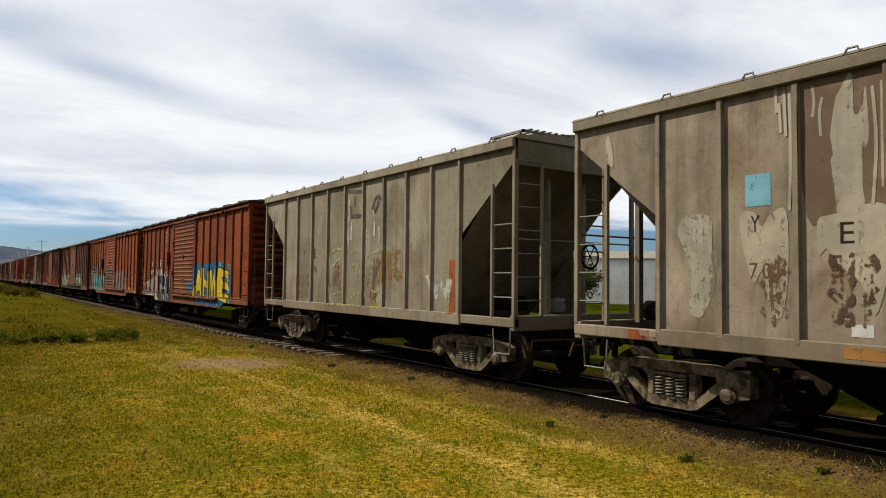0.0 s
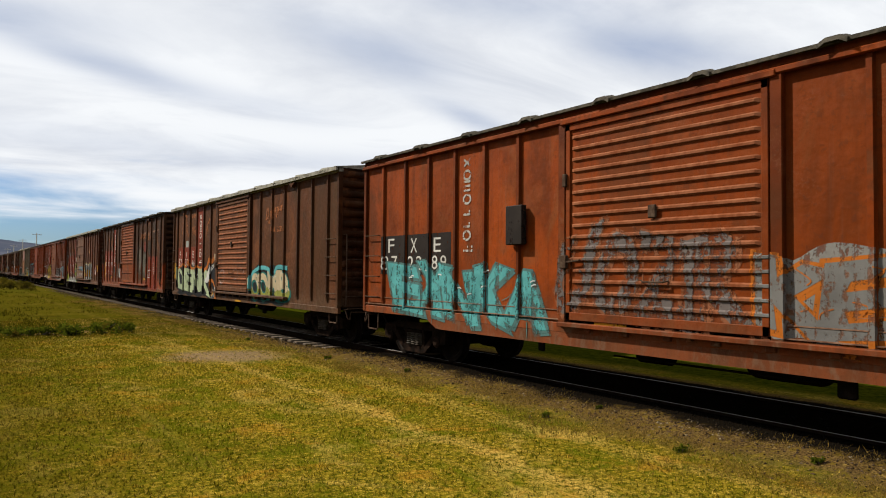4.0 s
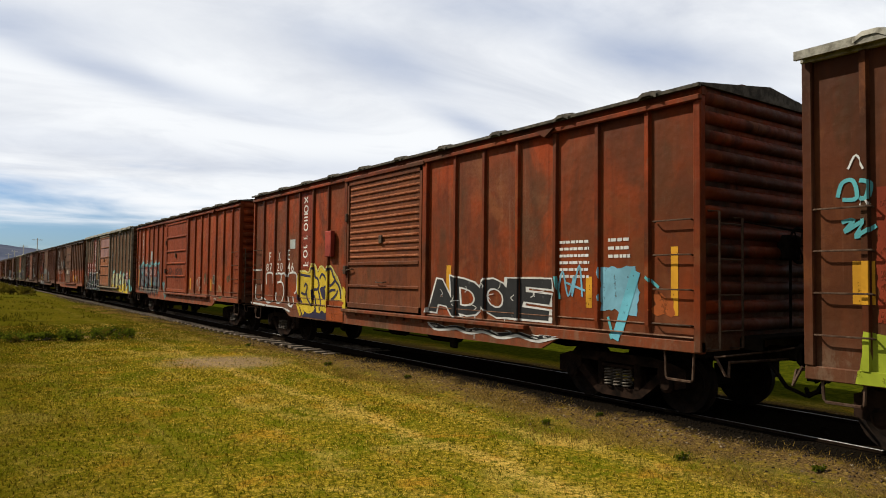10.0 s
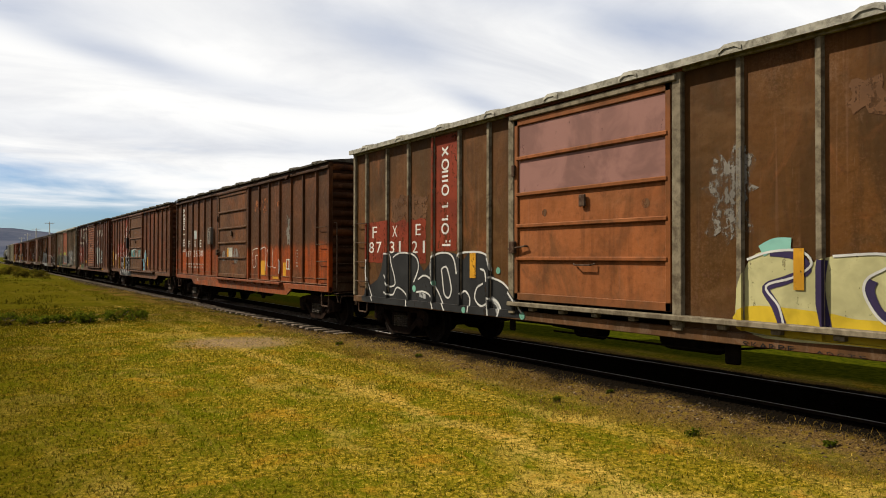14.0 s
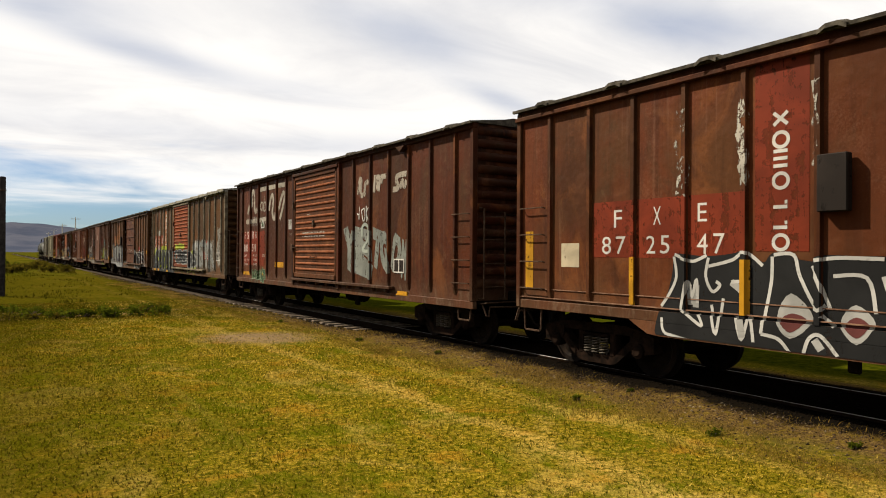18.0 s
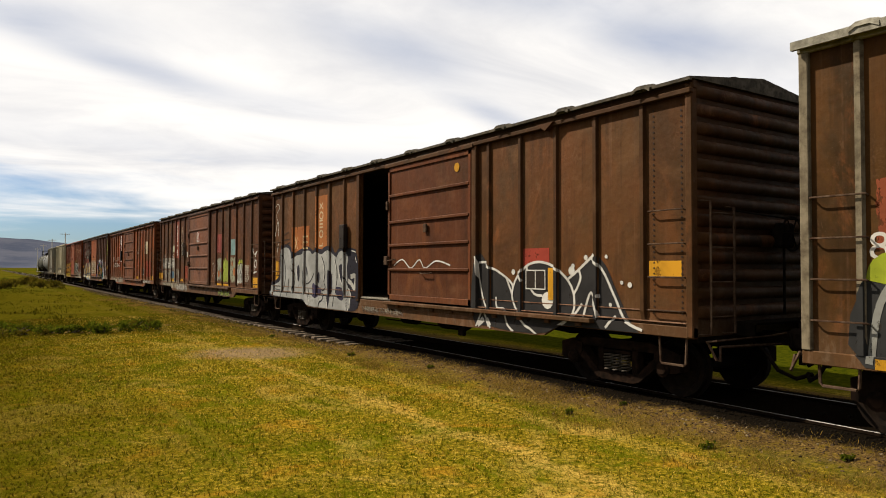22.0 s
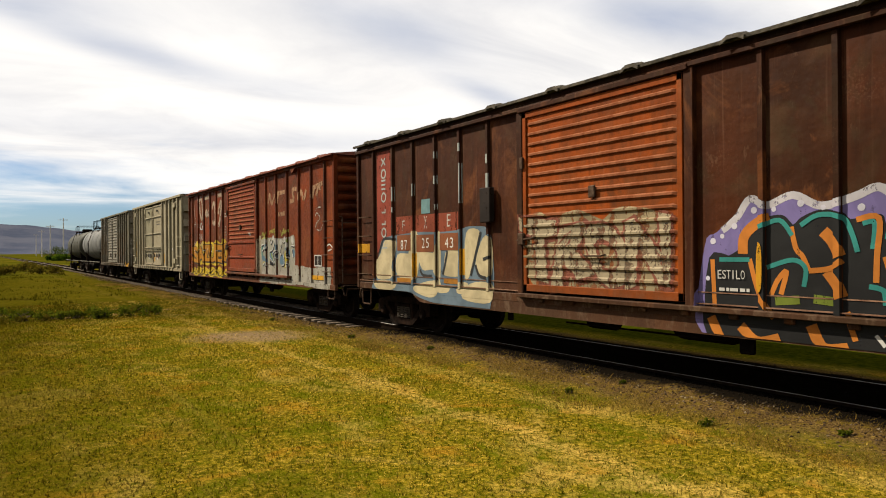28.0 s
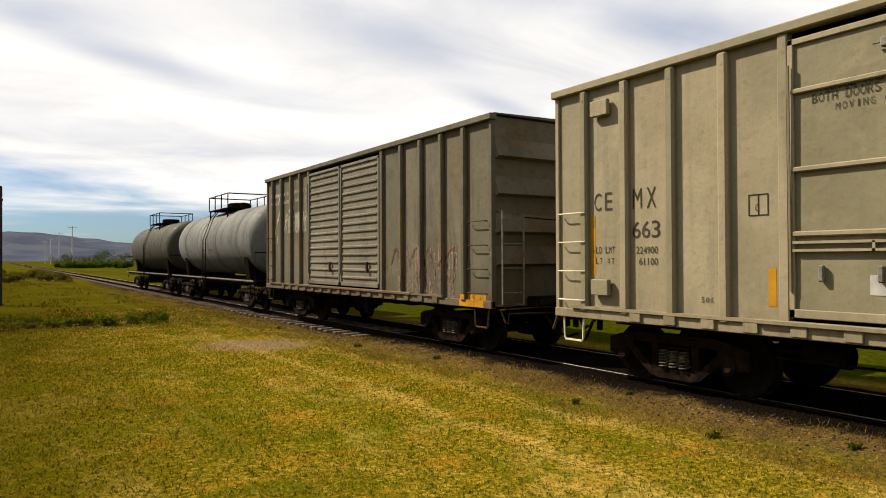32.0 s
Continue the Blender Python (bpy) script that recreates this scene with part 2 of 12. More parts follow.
def dirty(name, c, c2, scale=6.0, rough=0.7, metal=0.0, bump=0.3, spec=0.02):
    k = Nodes(name, rough, metal, spec)
    n = k.noise(k.coords(jitter=7.0), scale, 6, 0.68, 0.3)
    big = k.noise(k.coords(jitter=3.0), scale * 0.15, 3)
    c_ = k.mix(k.steps(n, 0.35, 0.68), c, c2)
    c_ = k.mix(k.steps(big, 0.4, 0.7, 0.0, 0.4), c_, tuple(x * 0.55 for x in c))
    k.colour(c_)
    k.bump(n, bump, 0.006)
    return k.m


UNDER = dirty("underframe_black", (0.004, 0.0035, 0.003), (0.011, 0.008, 0.006), 9, 0.85, spec=0.0)
TRUCK = dirty("truck_cast_steel", (0.0035, 0.0026, 0.002), (0.016, 0.009, 0.006), 5, 0.8, spec=0.01)
TRUCK_PALE = dirty("truck_dusty_steel", (0.026, 0.019, 0.012), (0.125, 0.096, 0.062), 6, 0.75)
SPRING = dirty("spring_steel", (0.035, 0.030, 0.025), (0.080, 0.066, 0.052), 14, 0.6)
SPRING_PALE = dirty("dusty_spring", (0.06, 0.052, 0.043), (0.13, 0.11, 0.085), 14, 0.6)
WHEEL = dirty("wheel_steel", (0.005, 0.004, 0.0035), (0.014, 0.009, 0.006), 8, 0.7, 0.1)
WHEEL_DUSTY = dirty("dusty_wheel_steel", (0.008, 0.0055, 0.004), (0.026, 0.018, 0.012), 8, 0.7, 0.1)
IRON = dirty("grab_iron", (0.026, 0.014, 0.009), (0.062, 0.042, 0.029), 12, 0.7)
IRON_PALE = dirty("galvanised_iron", (0.14, 0.13, 0.11), (0.07, 0.062, 0.05), 12, 0.55)
RAIL = dirty("rail_side_rust", (0.005, 0.0035, 0.0025), (0.012, 0.008, 0.005), 12, 0.9, spec=0.0)
RAILTOP = dirty("rail_head_bright", (0.17, 0.16, 0.15), (0.10, 0.095, 0.09), 18, 0.6, 0.9, 0.03)
TIE = dirty("weathered_sleeper", (0.045, 0.035, 0.026), (0.13, 0.10, 0.075), 9, 0.95, 0, 0.8)
ROOF_GREY = dirty("galvanised_roof", (0.20, 0.188, 0.155), (0.07, 0.062, 0.048), 8, 0.7, 0.1)
EDGE = dirty("rubbed_edge", (0.15, 0.085, 0.055), (0.05, 0.022, 0.013), 5, 0.7)
# paler than the doors: the sunlit ridge highlight is put into the rib colour
RIB = dirty("highlit_rib", (0.155, 0.058, 0.028), (0.095, 0.026, 0.009), 6, 0.65)
ROOF_DARK = dirty("dark_roof", (0.022, 0.019, 0.015), (0.065, 0.056, 0.043), 9, 0.8)
YELLOW = worn_paint("reflective_yellow", (0.62, 0.30, 0.02), 0.3)
WHITE = worn_paint("stencil_white", (0.74, 0.70, 0.64), 0.2)
STENCIL = worn_paint("faded_stencil", (0.085, 0.070, 0.048), 0.2)
BLACK = worn_paint("stencil_black", (0.02, 0.02, 0.022), 0.1)


# ---- mesh helpers ----
class MB:
    """Collects boxes, bars, tubes and prisms into one mesh."""

    def __init__(self):
        self.v, self.f = [], []

    def add(self, vs, fs):
        o = len(self.v)
        self.v += [tuple(p) for p in vs]
        self.f += [tuple(i + o for i in q) for q in fs]
        return self

    def box(self, x0, x1, y0, y1, z0, z1, c=0.0):
        x0, x1 = min(x0, x1), max(x0, x1)
        y0, y1 = min(y0, y1), max(y0, y1)
        z0, z1 = min(z0, z1), max(z0, z1)
        if c <= 0:
            vs = [(x, y, z) for x in (x0, x1) for y in (y0, y1) for z in (z0, z1)]
            return self.add(vs, [(0, 1, 3, 2), (4, 6, 7, 5), (0, 4, 5, 1), (2, 3, 7, 6), (0, 2, 6, 4), (1, 5, 7, 3)])
        c = min(c, (x1 - x0) * 0.45, (y1 - y0) * 0.45, (z1 - z0) * 0.45)
        vs, idx = [], {}
        for i, x in enumerate((x0, x1)):
            for j, y in enumerate((y0, y1)):
                for k, z in enumerate((z0, z1)):
                    sx, sy, sz = (c if i == 0 else -c), (c if j == 0 else -c), (c if k == 0 else -c)
                    for a, p in enumerate(((x, y + sy, z + sz), (x + sx, y, z + sz), (x + sx, y + sy, z))):
                        idx[i, j, k, a] = len(vs)
                        vs.append(p)
        g = lambda i, j, k, a: idx[i, j, k, a]
        fs = []
        for s in (0, 1):
            q = [(0, 0), (0, 1), (1, 1), (1, 0)]
            fs.append([g(s, j, k, 0) for j, k in q][:: 1 if s == 0 else -1][::-1])
            fs.append([g(i, s, k, 1) for i, k in q][:: 1 if s == 0 else -1])
            fs.append([g(i, j, s, 2) for i, j in q][:: 1 if s == 0 else -1][::-1])
        for a in (0, 1):
            for b in (0, 1):
                fs.append((g(a, b, 0, 0), g(a, b, 1, 0), g(a, b, 1, 1), g(a, b, 0, 1)))
                fs.append((g(a, 0, b, 0), g(a, 1, b, 0), g(a, 1, b, 2), g(a, 0, b, 2)))
                fs.append((g(0, a, b, 1), g(1, a, b, 1), g(1, a, b, 2), g(0, a, b, 2)))
                for d in (0, 1):
                    fs.append((g(a, b, d, 0), g(a, b, d, 1), g(a, b, d, 2)))
        return self.add(vs, fs)

    def tube(self, pts, r, n=6, cap=True):
        """A round bar along a polyline."""
        pts = [Vector(p) for p in pts]
        rings = []
        for i, p in enumerate(pts):
            d = (pts[min(i + 1, len(pts) - 1)] - pts[max(i - 1, 0)]).normalized()
            a = d.cross(Vector((0, 0, 1)) if abs(d.z) < 0.9 else Vector((1, 0, 0))).normalized()
            b = d.cross(a)
            rings.append([p + (a * math.cos(t) + b * math.sin(t)) * r for t in [2 * math.pi * j / n for j in range(n)]])
        vs = [q for ring in rings for q in ring]
        fs = [(i * n + j, i * n + (j + 1) % n, (i + 1) * n + (j + 1) % n, (i + 1) * n + j) for i in range(len(pts) - 1) for j in range(n)]
        if cap:
            fs += [tuple(range(n))[::-1], tuple((len(pts) - 1) * n + j for j in range(n))]
        return self.add(vs, fs)

    def prism(self, poly, a, b, axis=0):
        """A polygon pushed from a to b along an axis; its points are the other two coordinates in order."""
        def place(q, t):
            q = list(q)
            q.insert(axis, t)
            return tuple(q)
        n = len(poly)
        vs = [place(q, a) for q in poly] + [place(q, b) for q in poly]
        fs = [tuple(range(n)), tuple(range(n, 2 * n))[::-1]] + [(i, n + i, n + (i + 1) % n, (i + 1) % n) for i in range(n)]
        return self.add(vs, fs)

    def lathe(self, prof, axis=1, n=24, centre=(0, 0, 0)):
        """A profile of (radius, along) turned round an axis through centre."""
        vs = []
        for r, h in prof:
            for j in range(n):
                t = 2 * math.pi * j / n
                q = [r * math.cos(t), r * math.sin(t)]
                q.insert(axis, h)
                vs.append((q[0] + centre[0], q[1] + centre[1], q[2] + centre[2]))
        fs = [(i * n + j, i * n + (j + 1) % n, (i + 1) * n + (j + 1) % n, (i + 1) * n + j) for i in range(len(prof) - 1) for j in range(n)]
        return self.add(vs, fs)

    def mesh(self, name, smooth=False):
        me = bpy.data.meshes.new(name)
        me.from_pydata(self.v, [], self.f)
        bm = bmesh.new()
        bm.from_mesh(me)
        bmesh.ops.recalc_face_normals(bm, faces=bm.faces)
        bm.to_mesh(me)
        bm.free()
        if smooth:
            me.shade_smooth()
            me.set_sharp_from_angle(angle=radians(38))
        me.materials.append(None)
        return me


MESHES = {}


def cached(key, make, smooth=False):
    if key not in MESHES:
        MESHES[key] = make().mesh(str(key if isinstance(key, str) else key[0]), smooth)
    return MESHES[key]


def put(name, me, mat, parent=None, at=(0, 0, 0), label="", turn=None):
    ob = new(name, me)
    if not me.materials:
        me.materials.append(None)
    ob.material_slots[0].link = "OBJECT"
    ob.material_slots[0].material = mat
    if parent is not None:
        ob.parent = parent
    m = Matrix.Translation(at)
    ob.matrix_basis = m @ turn if turn is not None else m
    if label:
        tagged(ob, label)
    return ob


def part(name, mb, mat, parent, label="", smooth=False):
    return put(name, mb.mesh(name, smooth), mat, parent, label=label)


def thing(name, label, category, group="", at=(0, 0, 0)):
    ob = new(name)
    ob.empty_display_size = 0.3
    ob.location = at
    return tagged(ob, label, category, group)


# ---- running gear, shared by all cars ----
def side_frame_mesh():
    """Cast side frame with its two triangular windows and the spring opening."""
    mb = MB()
    for x0, x1 in ((-0.08, 0.08),):
        top = [(-0.98, 0.62), (-0.98, 0.70), (-0.62, 0.76), (0.62, 0.76), (0.98, 0.70), (0.98, 0.62)]
        mb.prism(top, x0, x1)
        mb.prism([(-1.18, 0.40), (-1.18, 0.64), (-0.96, 0.71), (-0.72, 0.66), (-0.72, 0.52), (-0.80, 0.42), (-0.98, 0.36)], x0 - 0.02, x1 + 0.02)
        mb.prism([(1.18, 0.40), (1.18, 0.64), (0.96, 0.71), (0.72, 0.66), (0.72, 0.52), (0.80, 0.42), (0.98, 0.36)], x0 - 0.02, x1 + 0.02)
        mb.prism([(-0.78, 0.44), (-0.72, 0.56), (-0.38, 0.26), (-0.42, 0.16)], x0, x1)
        mb.prism([(0.78, 0.44), (0.72, 0.56), (0.38, 0.26), (0.42, 0.16)], x0, x1)
        mb.prism([(-0.42, 0.16), (-0.38, 0.27), (0.38, 0.27), (0.42, 0.16), (0.30, 0.13), (-0.30, 0.13)], x0, x1)
        mb.box(x0, x1, -0.40, -0.28, 0.24, 0.66, 0.02)
        mb.box(x0, x1, 0.28, 0.40, 0.24, 0.66, 0.02)
        mb.box(x0 - 0.03, x1, -0.28, 0.28, 0.55, 0.60, 0.01)
    return mb


def spring_mesh():
    """One coil spring."""
    mb = MB()
    for y in (0.0,):
        mb.tube([(-0.07 + 0.066 * math.cos(i * 0.785), y + 0.066 * math.sin(i * 0.785), 0.285 + i * 0.0054) for i in range(49)], 0.014, 4)
    return mb


def wheel_profile(side):
    s = side
    return [(0.09, s * 0.00), (0.11, s * 0.07), (0.30, s * 0.01), (0.34, s * 0.05), (0.419, s * 0.05), (0.424, s * -0.05), (0.45, s * -0.075), (0.45, s * -0.10), (0.34, s * -0.09), (0.31, s * -0.04),
            (0.11, s * -0.03), (0.09, s * -0.06)]


def wheelset_mesh():
    mb = MB()
    for s in (-1, 1):
        prof = [(r, s * 0.765 + h) for r, h in wheel_profile(s)]
        mb.lathe(prof, 0, 28)
    mb.lathe([(0.001, -1.02), (0.07, -1.02), (0.07, -0.8), (0.085, -0.7), (0.085, 0.7), (0.07, 0.8), (0.07, 1.02), (0.001, 1.02)], 0, 10)
    # plate holes' bosses give the turning wheel something to show
    for s in (-1, 1):
        for j in range(6):
            t = j * math.pi / 3
            mb.box(s * 0.775 - 0.03, s * 0.775 + 0.03, 0.2 * math.cos(t) - 0.02, 0.2 * math.cos(t) + 0.02, 0.2 * math.sin(t) - 0.02, 0.2 * math.sin(t) + 0.02)
    return mb


WHEELSETS = []


def truck(car, u, mat=TRUCK, spring=SPRING, wheel=None):
    """One four-wheeled truck, centred u along its car."""
    ox = -1.06
    fr = put("truck", cached("truck_bolster", lambda: MB().box(-0.95, 0.95, -0.2, 0.2, 0.42, 0.74, 0.03).box(-0.2, 0.2, -0.2, 0.2, 0.7, 0.98)), UNDER, car, (0, u, 0))
    sf = cached("side_frame", side_frame_mesh)
    sp = cached("springs", spring_mesh, True)
    put("side_frame", sf, mat, fr, (ox, 0, 0), "cast steel side frame")
    put("side_frame", sf, mat, fr, (-ox, 0, 0))
    for dy in (-0.17, 0.0, 0.17):
        put("coil_spring", sp, spring, fr, (ox, dy, 0))
    cap = cached("bearing", lambda: MB().lathe([(0.001, -0.13), (0.07, -0.13), (0.09, -0.11), (0.115, -0.10), (0.115, 0.06)], 0, 12), True)
    for dy in (-0.89, 0.89):
        put("bearing_cap", cap, mat, fr, (ox - 0.03, dy, 0.42))
        w = put("wheelset", cached("wheelset", wheelset_mesh, True), wheel or WHEEL, fr, (0, dy, 0.42), "steel wheels on an axle")
        WHEELSETS.append(w)
    put("brake_beam", cached("brake_beam", lambda: MB().box(-0.8, 0.8, -0.42, -0.36, 0.32, 0.40).box(-0.72, -0.62, -0.48, -0.42, 0.28, 0.56).box(0.62, 0.72, -0.48, -0.42, 0.28, 0.56)), UNDER, fr)
    return fr


def coupler(car, u, s):
    """Coupler head with its shank, air hose and cut lever; s: which way it points."""
    c = put("coupler", cached(("coupler", s), lambda: MB().box(-0.09, 0.09, 0, s * 0.45, 0.80, 0.98, 0.02).box(-0.16, 0.14, s * 0.42, s * 0.70, 0.74, 1.04, 0.05)
                              .box(-0.22, -0.08, s * 0.52, s * 0.78, 0.77, 1.01, 0.03).box(-0.02, 0.05, s * 0.5, s * 0.6, 0.55, 1.12, 0.01)), UNDER, car, (0, u, 0))
    put("air_hose", cached(("air_hose", s), lambda: MB().tube([(-0.42, s * 0.10, 0.86), (-0.44, s * 0.28, 0.74), (-0.40, s * 0.44, 0.50), (-0.28, s * 0.62, 0.40), (-0.1, s * 0.74, 0.46)], 0.028, 6), True), UNDER, c)
    put("cut_lever", cached(("cut_lever", s), lambda: MB().tube([(-1.42, s * 0.10, 0.90), (-1.40, s * 0.22, 0.68), (-1.36, s * 0.24, 0.66), (-1.32, s * 0.22, 0.84), (-0.1, s * 0.30, 0.82)], 0.018, 5), True), IRON, c)
    return c


# ---- relief of a car side, so that paint lies on panels, posts and door ribs alike ----
class Side:
    """Outer shape of a near car side: panel plane, posts as (from, to, proud), doors as (from, to, proud, ribs)."""

    def __init__(self, panel, posts, doors, low=0.0, sill=(0.04, 0.15), belly=None):
        self.panel, self.posts, self.doors, self.low, self.sill, self.belly = panel, posts, doors, low, sill, belly

    def floor(self, u):
        """Lower edge of the side at u."""
        if self.belly:
            a, b, z = self.belly
            k = max(0.0, min(1.0, (u - a) / 0.36, (b - u) / 0.36))
            return self.low + (z - self.low) * k
        return self.low

    def depth(self, u, z):
        if z < self.low - 0.001:
            return self.sill[0] - 0.003
        if z < self.low + self.sill[1]:
            return self.sill[0]
        for a, b, p, ribs in self.doors:
            if a <= u <= b:
                for z0, z1, r in ribs:
                    if z0 <= z <= z1:
                        w = (z1 - z0) * 0.3
                        return p + r * max(0.0, min(1.0, (z - z0) / w, (z1 - z) / w))
                return p
        for a, b, p in self.posts:
            if a - 0.0125 < u < b + 0.0125:
                return p * max(0.0, min(1.0, (u - a + 0.012) / 0.012, (b + 0.012 - u) / 0.012))
        return 0.0

    def cuts(self, u0, u1, z0, z1):
        us, zs = [], [self.low - 0.002, self.low, self.low + self.sill[1] - 0.001, self.low + self.sill[1] + 0.001]
        for a, b, p in self.posts:
            us += [a - 0.012, a, b, b + 0.012]
        for a, b, p, ribs in self.doors:
            us += [a - 0.002, a + 0.002, b - 0.002, b + 0.002]
            if b > u0 and a < u1:
                for q0, q1, r in ribs:
                    w = (q1 - q0) * 0.3
                    zs += [q0, q0 + w, q1 - w, q1]
        return [u for u in us if u0 < u < u1], [z for z in zs if z0 < z < z1]


def lay(side, flat, off):
    """Turn a flat shape of (u, z) points and faces into a mesh that lies on the side, off metres proud of it."""
    vs, fs = flat
    fs = [q for q in fs if max(vs[i][1] - side.floor(vs[i][0]) for i in q) > 0.012]
    vs = [(u, max(z, side.floor(u) + 0.012)) for u, z in vs]
    bm = bmesh.new()
    bv = [bm.verts.new((i * 1.2e-5, u, z)) for i, (u, z) in enumerate(vs)]
    for q in fs:
        try:
            bm.faces.new([bv[i] for i in q])
        except ValueError:
            pass
    us, zs = side.cuts(min(p[0] for p in vs), max(p[0] for p in vs), min(p[1] for p in vs), max(p[1] for p in vs))
    for co, no in [((0, u, 0), (0, 1, 0)) for u in us] + [((0, 0, z), (0, 0, 1)) for z in zs]:
        bmesh.ops.bisect_plane(bm, geom=bm.verts[:] + bm.edges[:] + bm.faces[:], dist=1e-5, plane_co=co, plane_no=no)
    for v in bm.verts:
        v.co.x = -(side.panel + side.depth(v.co.y, v.co.z) + off + min(v.co.x, 0.0012))
    bmesh.ops.recalc_face_normals(bm, faces=bm.faces)
    for q in bm.faces:
        if q.normal.x > 0:
            q.normal_flip()
    me = bpy.data.meshes.new("paint")
    bm.to_mesh(me)
    bm.free()
    me.materials.append(None)
    return me


# ---- box cars ----
KINDS = {
    "smooth": dict(length=15.55, posts=(0.67, 1.61, 2.53, 3.47, 4.42, 5.37, 10.31, 11.21, 12.12, 13.05, 13.96, 14.92), door=(6.33, 9.50), low=0.79, eave=4.35),
    "sill": dict(length=15.90, posts=(0.84, 1.74, 2.61, 3.50, 4.40, 5.27, 10.61, 11.52, 12.40, 13.28, 14.16, 15.06), door=(6.34, 9.57), low=0.93, eave=4.30),
}


def post_mesh(z0, z1):
    """Pressed hat-section side post, tapered at its foot."""
    mb = MB()
    w, d = 0.052, 0.052
    sec = [(0.01, -w), (-d, -w * 0.6), (-d, w * 0.6), (0.01, w)]
    mb.prism(sec, z0 + 0.14, z1, 2)
    lo = [(p[0] * 0.35, p[1], z0) for p in sec]
    hi = [(p[0], p[1], z0 + 0.14) for p in sec]
    mb.add(lo + hi, [(0, 1, 5, 4), (1, 2, 6, 5), (2, 3, 7, 6), (3, 0, 4, 7), (0, 3, 2, 1)])
    return mb


def end_mesh(eave):
    """Plate of a pressed steel end, gabled at the top; faces -y."""
    mb = MB()
    return mb.prism([(-1.5, 0.95), (1.5, 0.95), (1.5, eave), (0.6, eave + 0.2), (-0.6, eave + 0.2), (-1.5, eave)], 0.02, 0.09, 1)


def end_rib_mesh(step, at, pressed=0.075):
    """One tapering corrugation."""
    mb = MB()
    n = 7
    for zc in (at,):
        vs, fs = [], []
        xs = [-1.47, -1.36, -1.1, 0, 1.1, 1.36, 1.47]
        for x in xs:
            k = 0.04 if abs(x) > 1.4 else (0.8 if abs(x) > 1.3 else 1.0)
            for j in range(n):
                t = math.pi * j / (n - 1)
                vs.append((x, 0.022 - pressed * k * math.sin(t), zc - step * 0.36 * math.cos(t)))
        for a in range(len(xs) - 1):
            for j in range(n - 1):
                fs.append((a * n + j, a * n + j + 1, (a + 1) * n + j + 1, (a + 1) * n + j))
        mb.add(vs, fs)
    return mb


def roof_mesh(L, eave, lip, over):
    mb = MB()
    mb.prism([(-over + 0.05, eave + 0.02), (-over + 0.05, eave - lip), (-over, eave - lip), (-over, eave + 0.04), (0, eave + 0.25), (over, eave + 0.04), (over, eave + 0.02)], -0.03, L + 0.03, 1)
    return mb


def roof_rib_mesh(eave):
    """One raised seam of the roof, with the hump that shows over the eave."""
    mb = MB()
    pts = [(-1.695, eave + 0.015), (-1.685, eave + 0.07), (-1.50, eave + 0.115), (-1.35, eave + 0.11), (0, eave + 0.29), (1.35, eave + 0.11), (1.50, eave + 0.115), (1.685, eave + 0.07), (1.695, eave + 0.015)]
    vs = [(x, y, z - (0.05 if abs(y) > 0.1 else 0)) for x, z in pts for y in (-0.16, -0.07, 0.07, 0.16)]
    fs = [(i * 4 + j, i * 4 + j + 1, i * 4 + j + 5, i * 4 + j + 4) for i in range(len(pts) - 1) for j in range(3)]
    return mb.add(vs, fs)


def grab_mesh(w=0.58):
    return MB().tube([(0.0, 0, -0.01), (-0.055, 0.0, 0), (-0.07, 0.03, 0), (-0.07, w - 0.03, 0), (-0.055, w, 0), (0.0, w, -0.01)], 0.011, 5)


def rib_list(z0, z1, n):
    s = (z1 - z0) / n
    return [(z0 + i * s + s * 0.28, z0 + i * s + s * 0.72, 0.030) for i in range(n)]


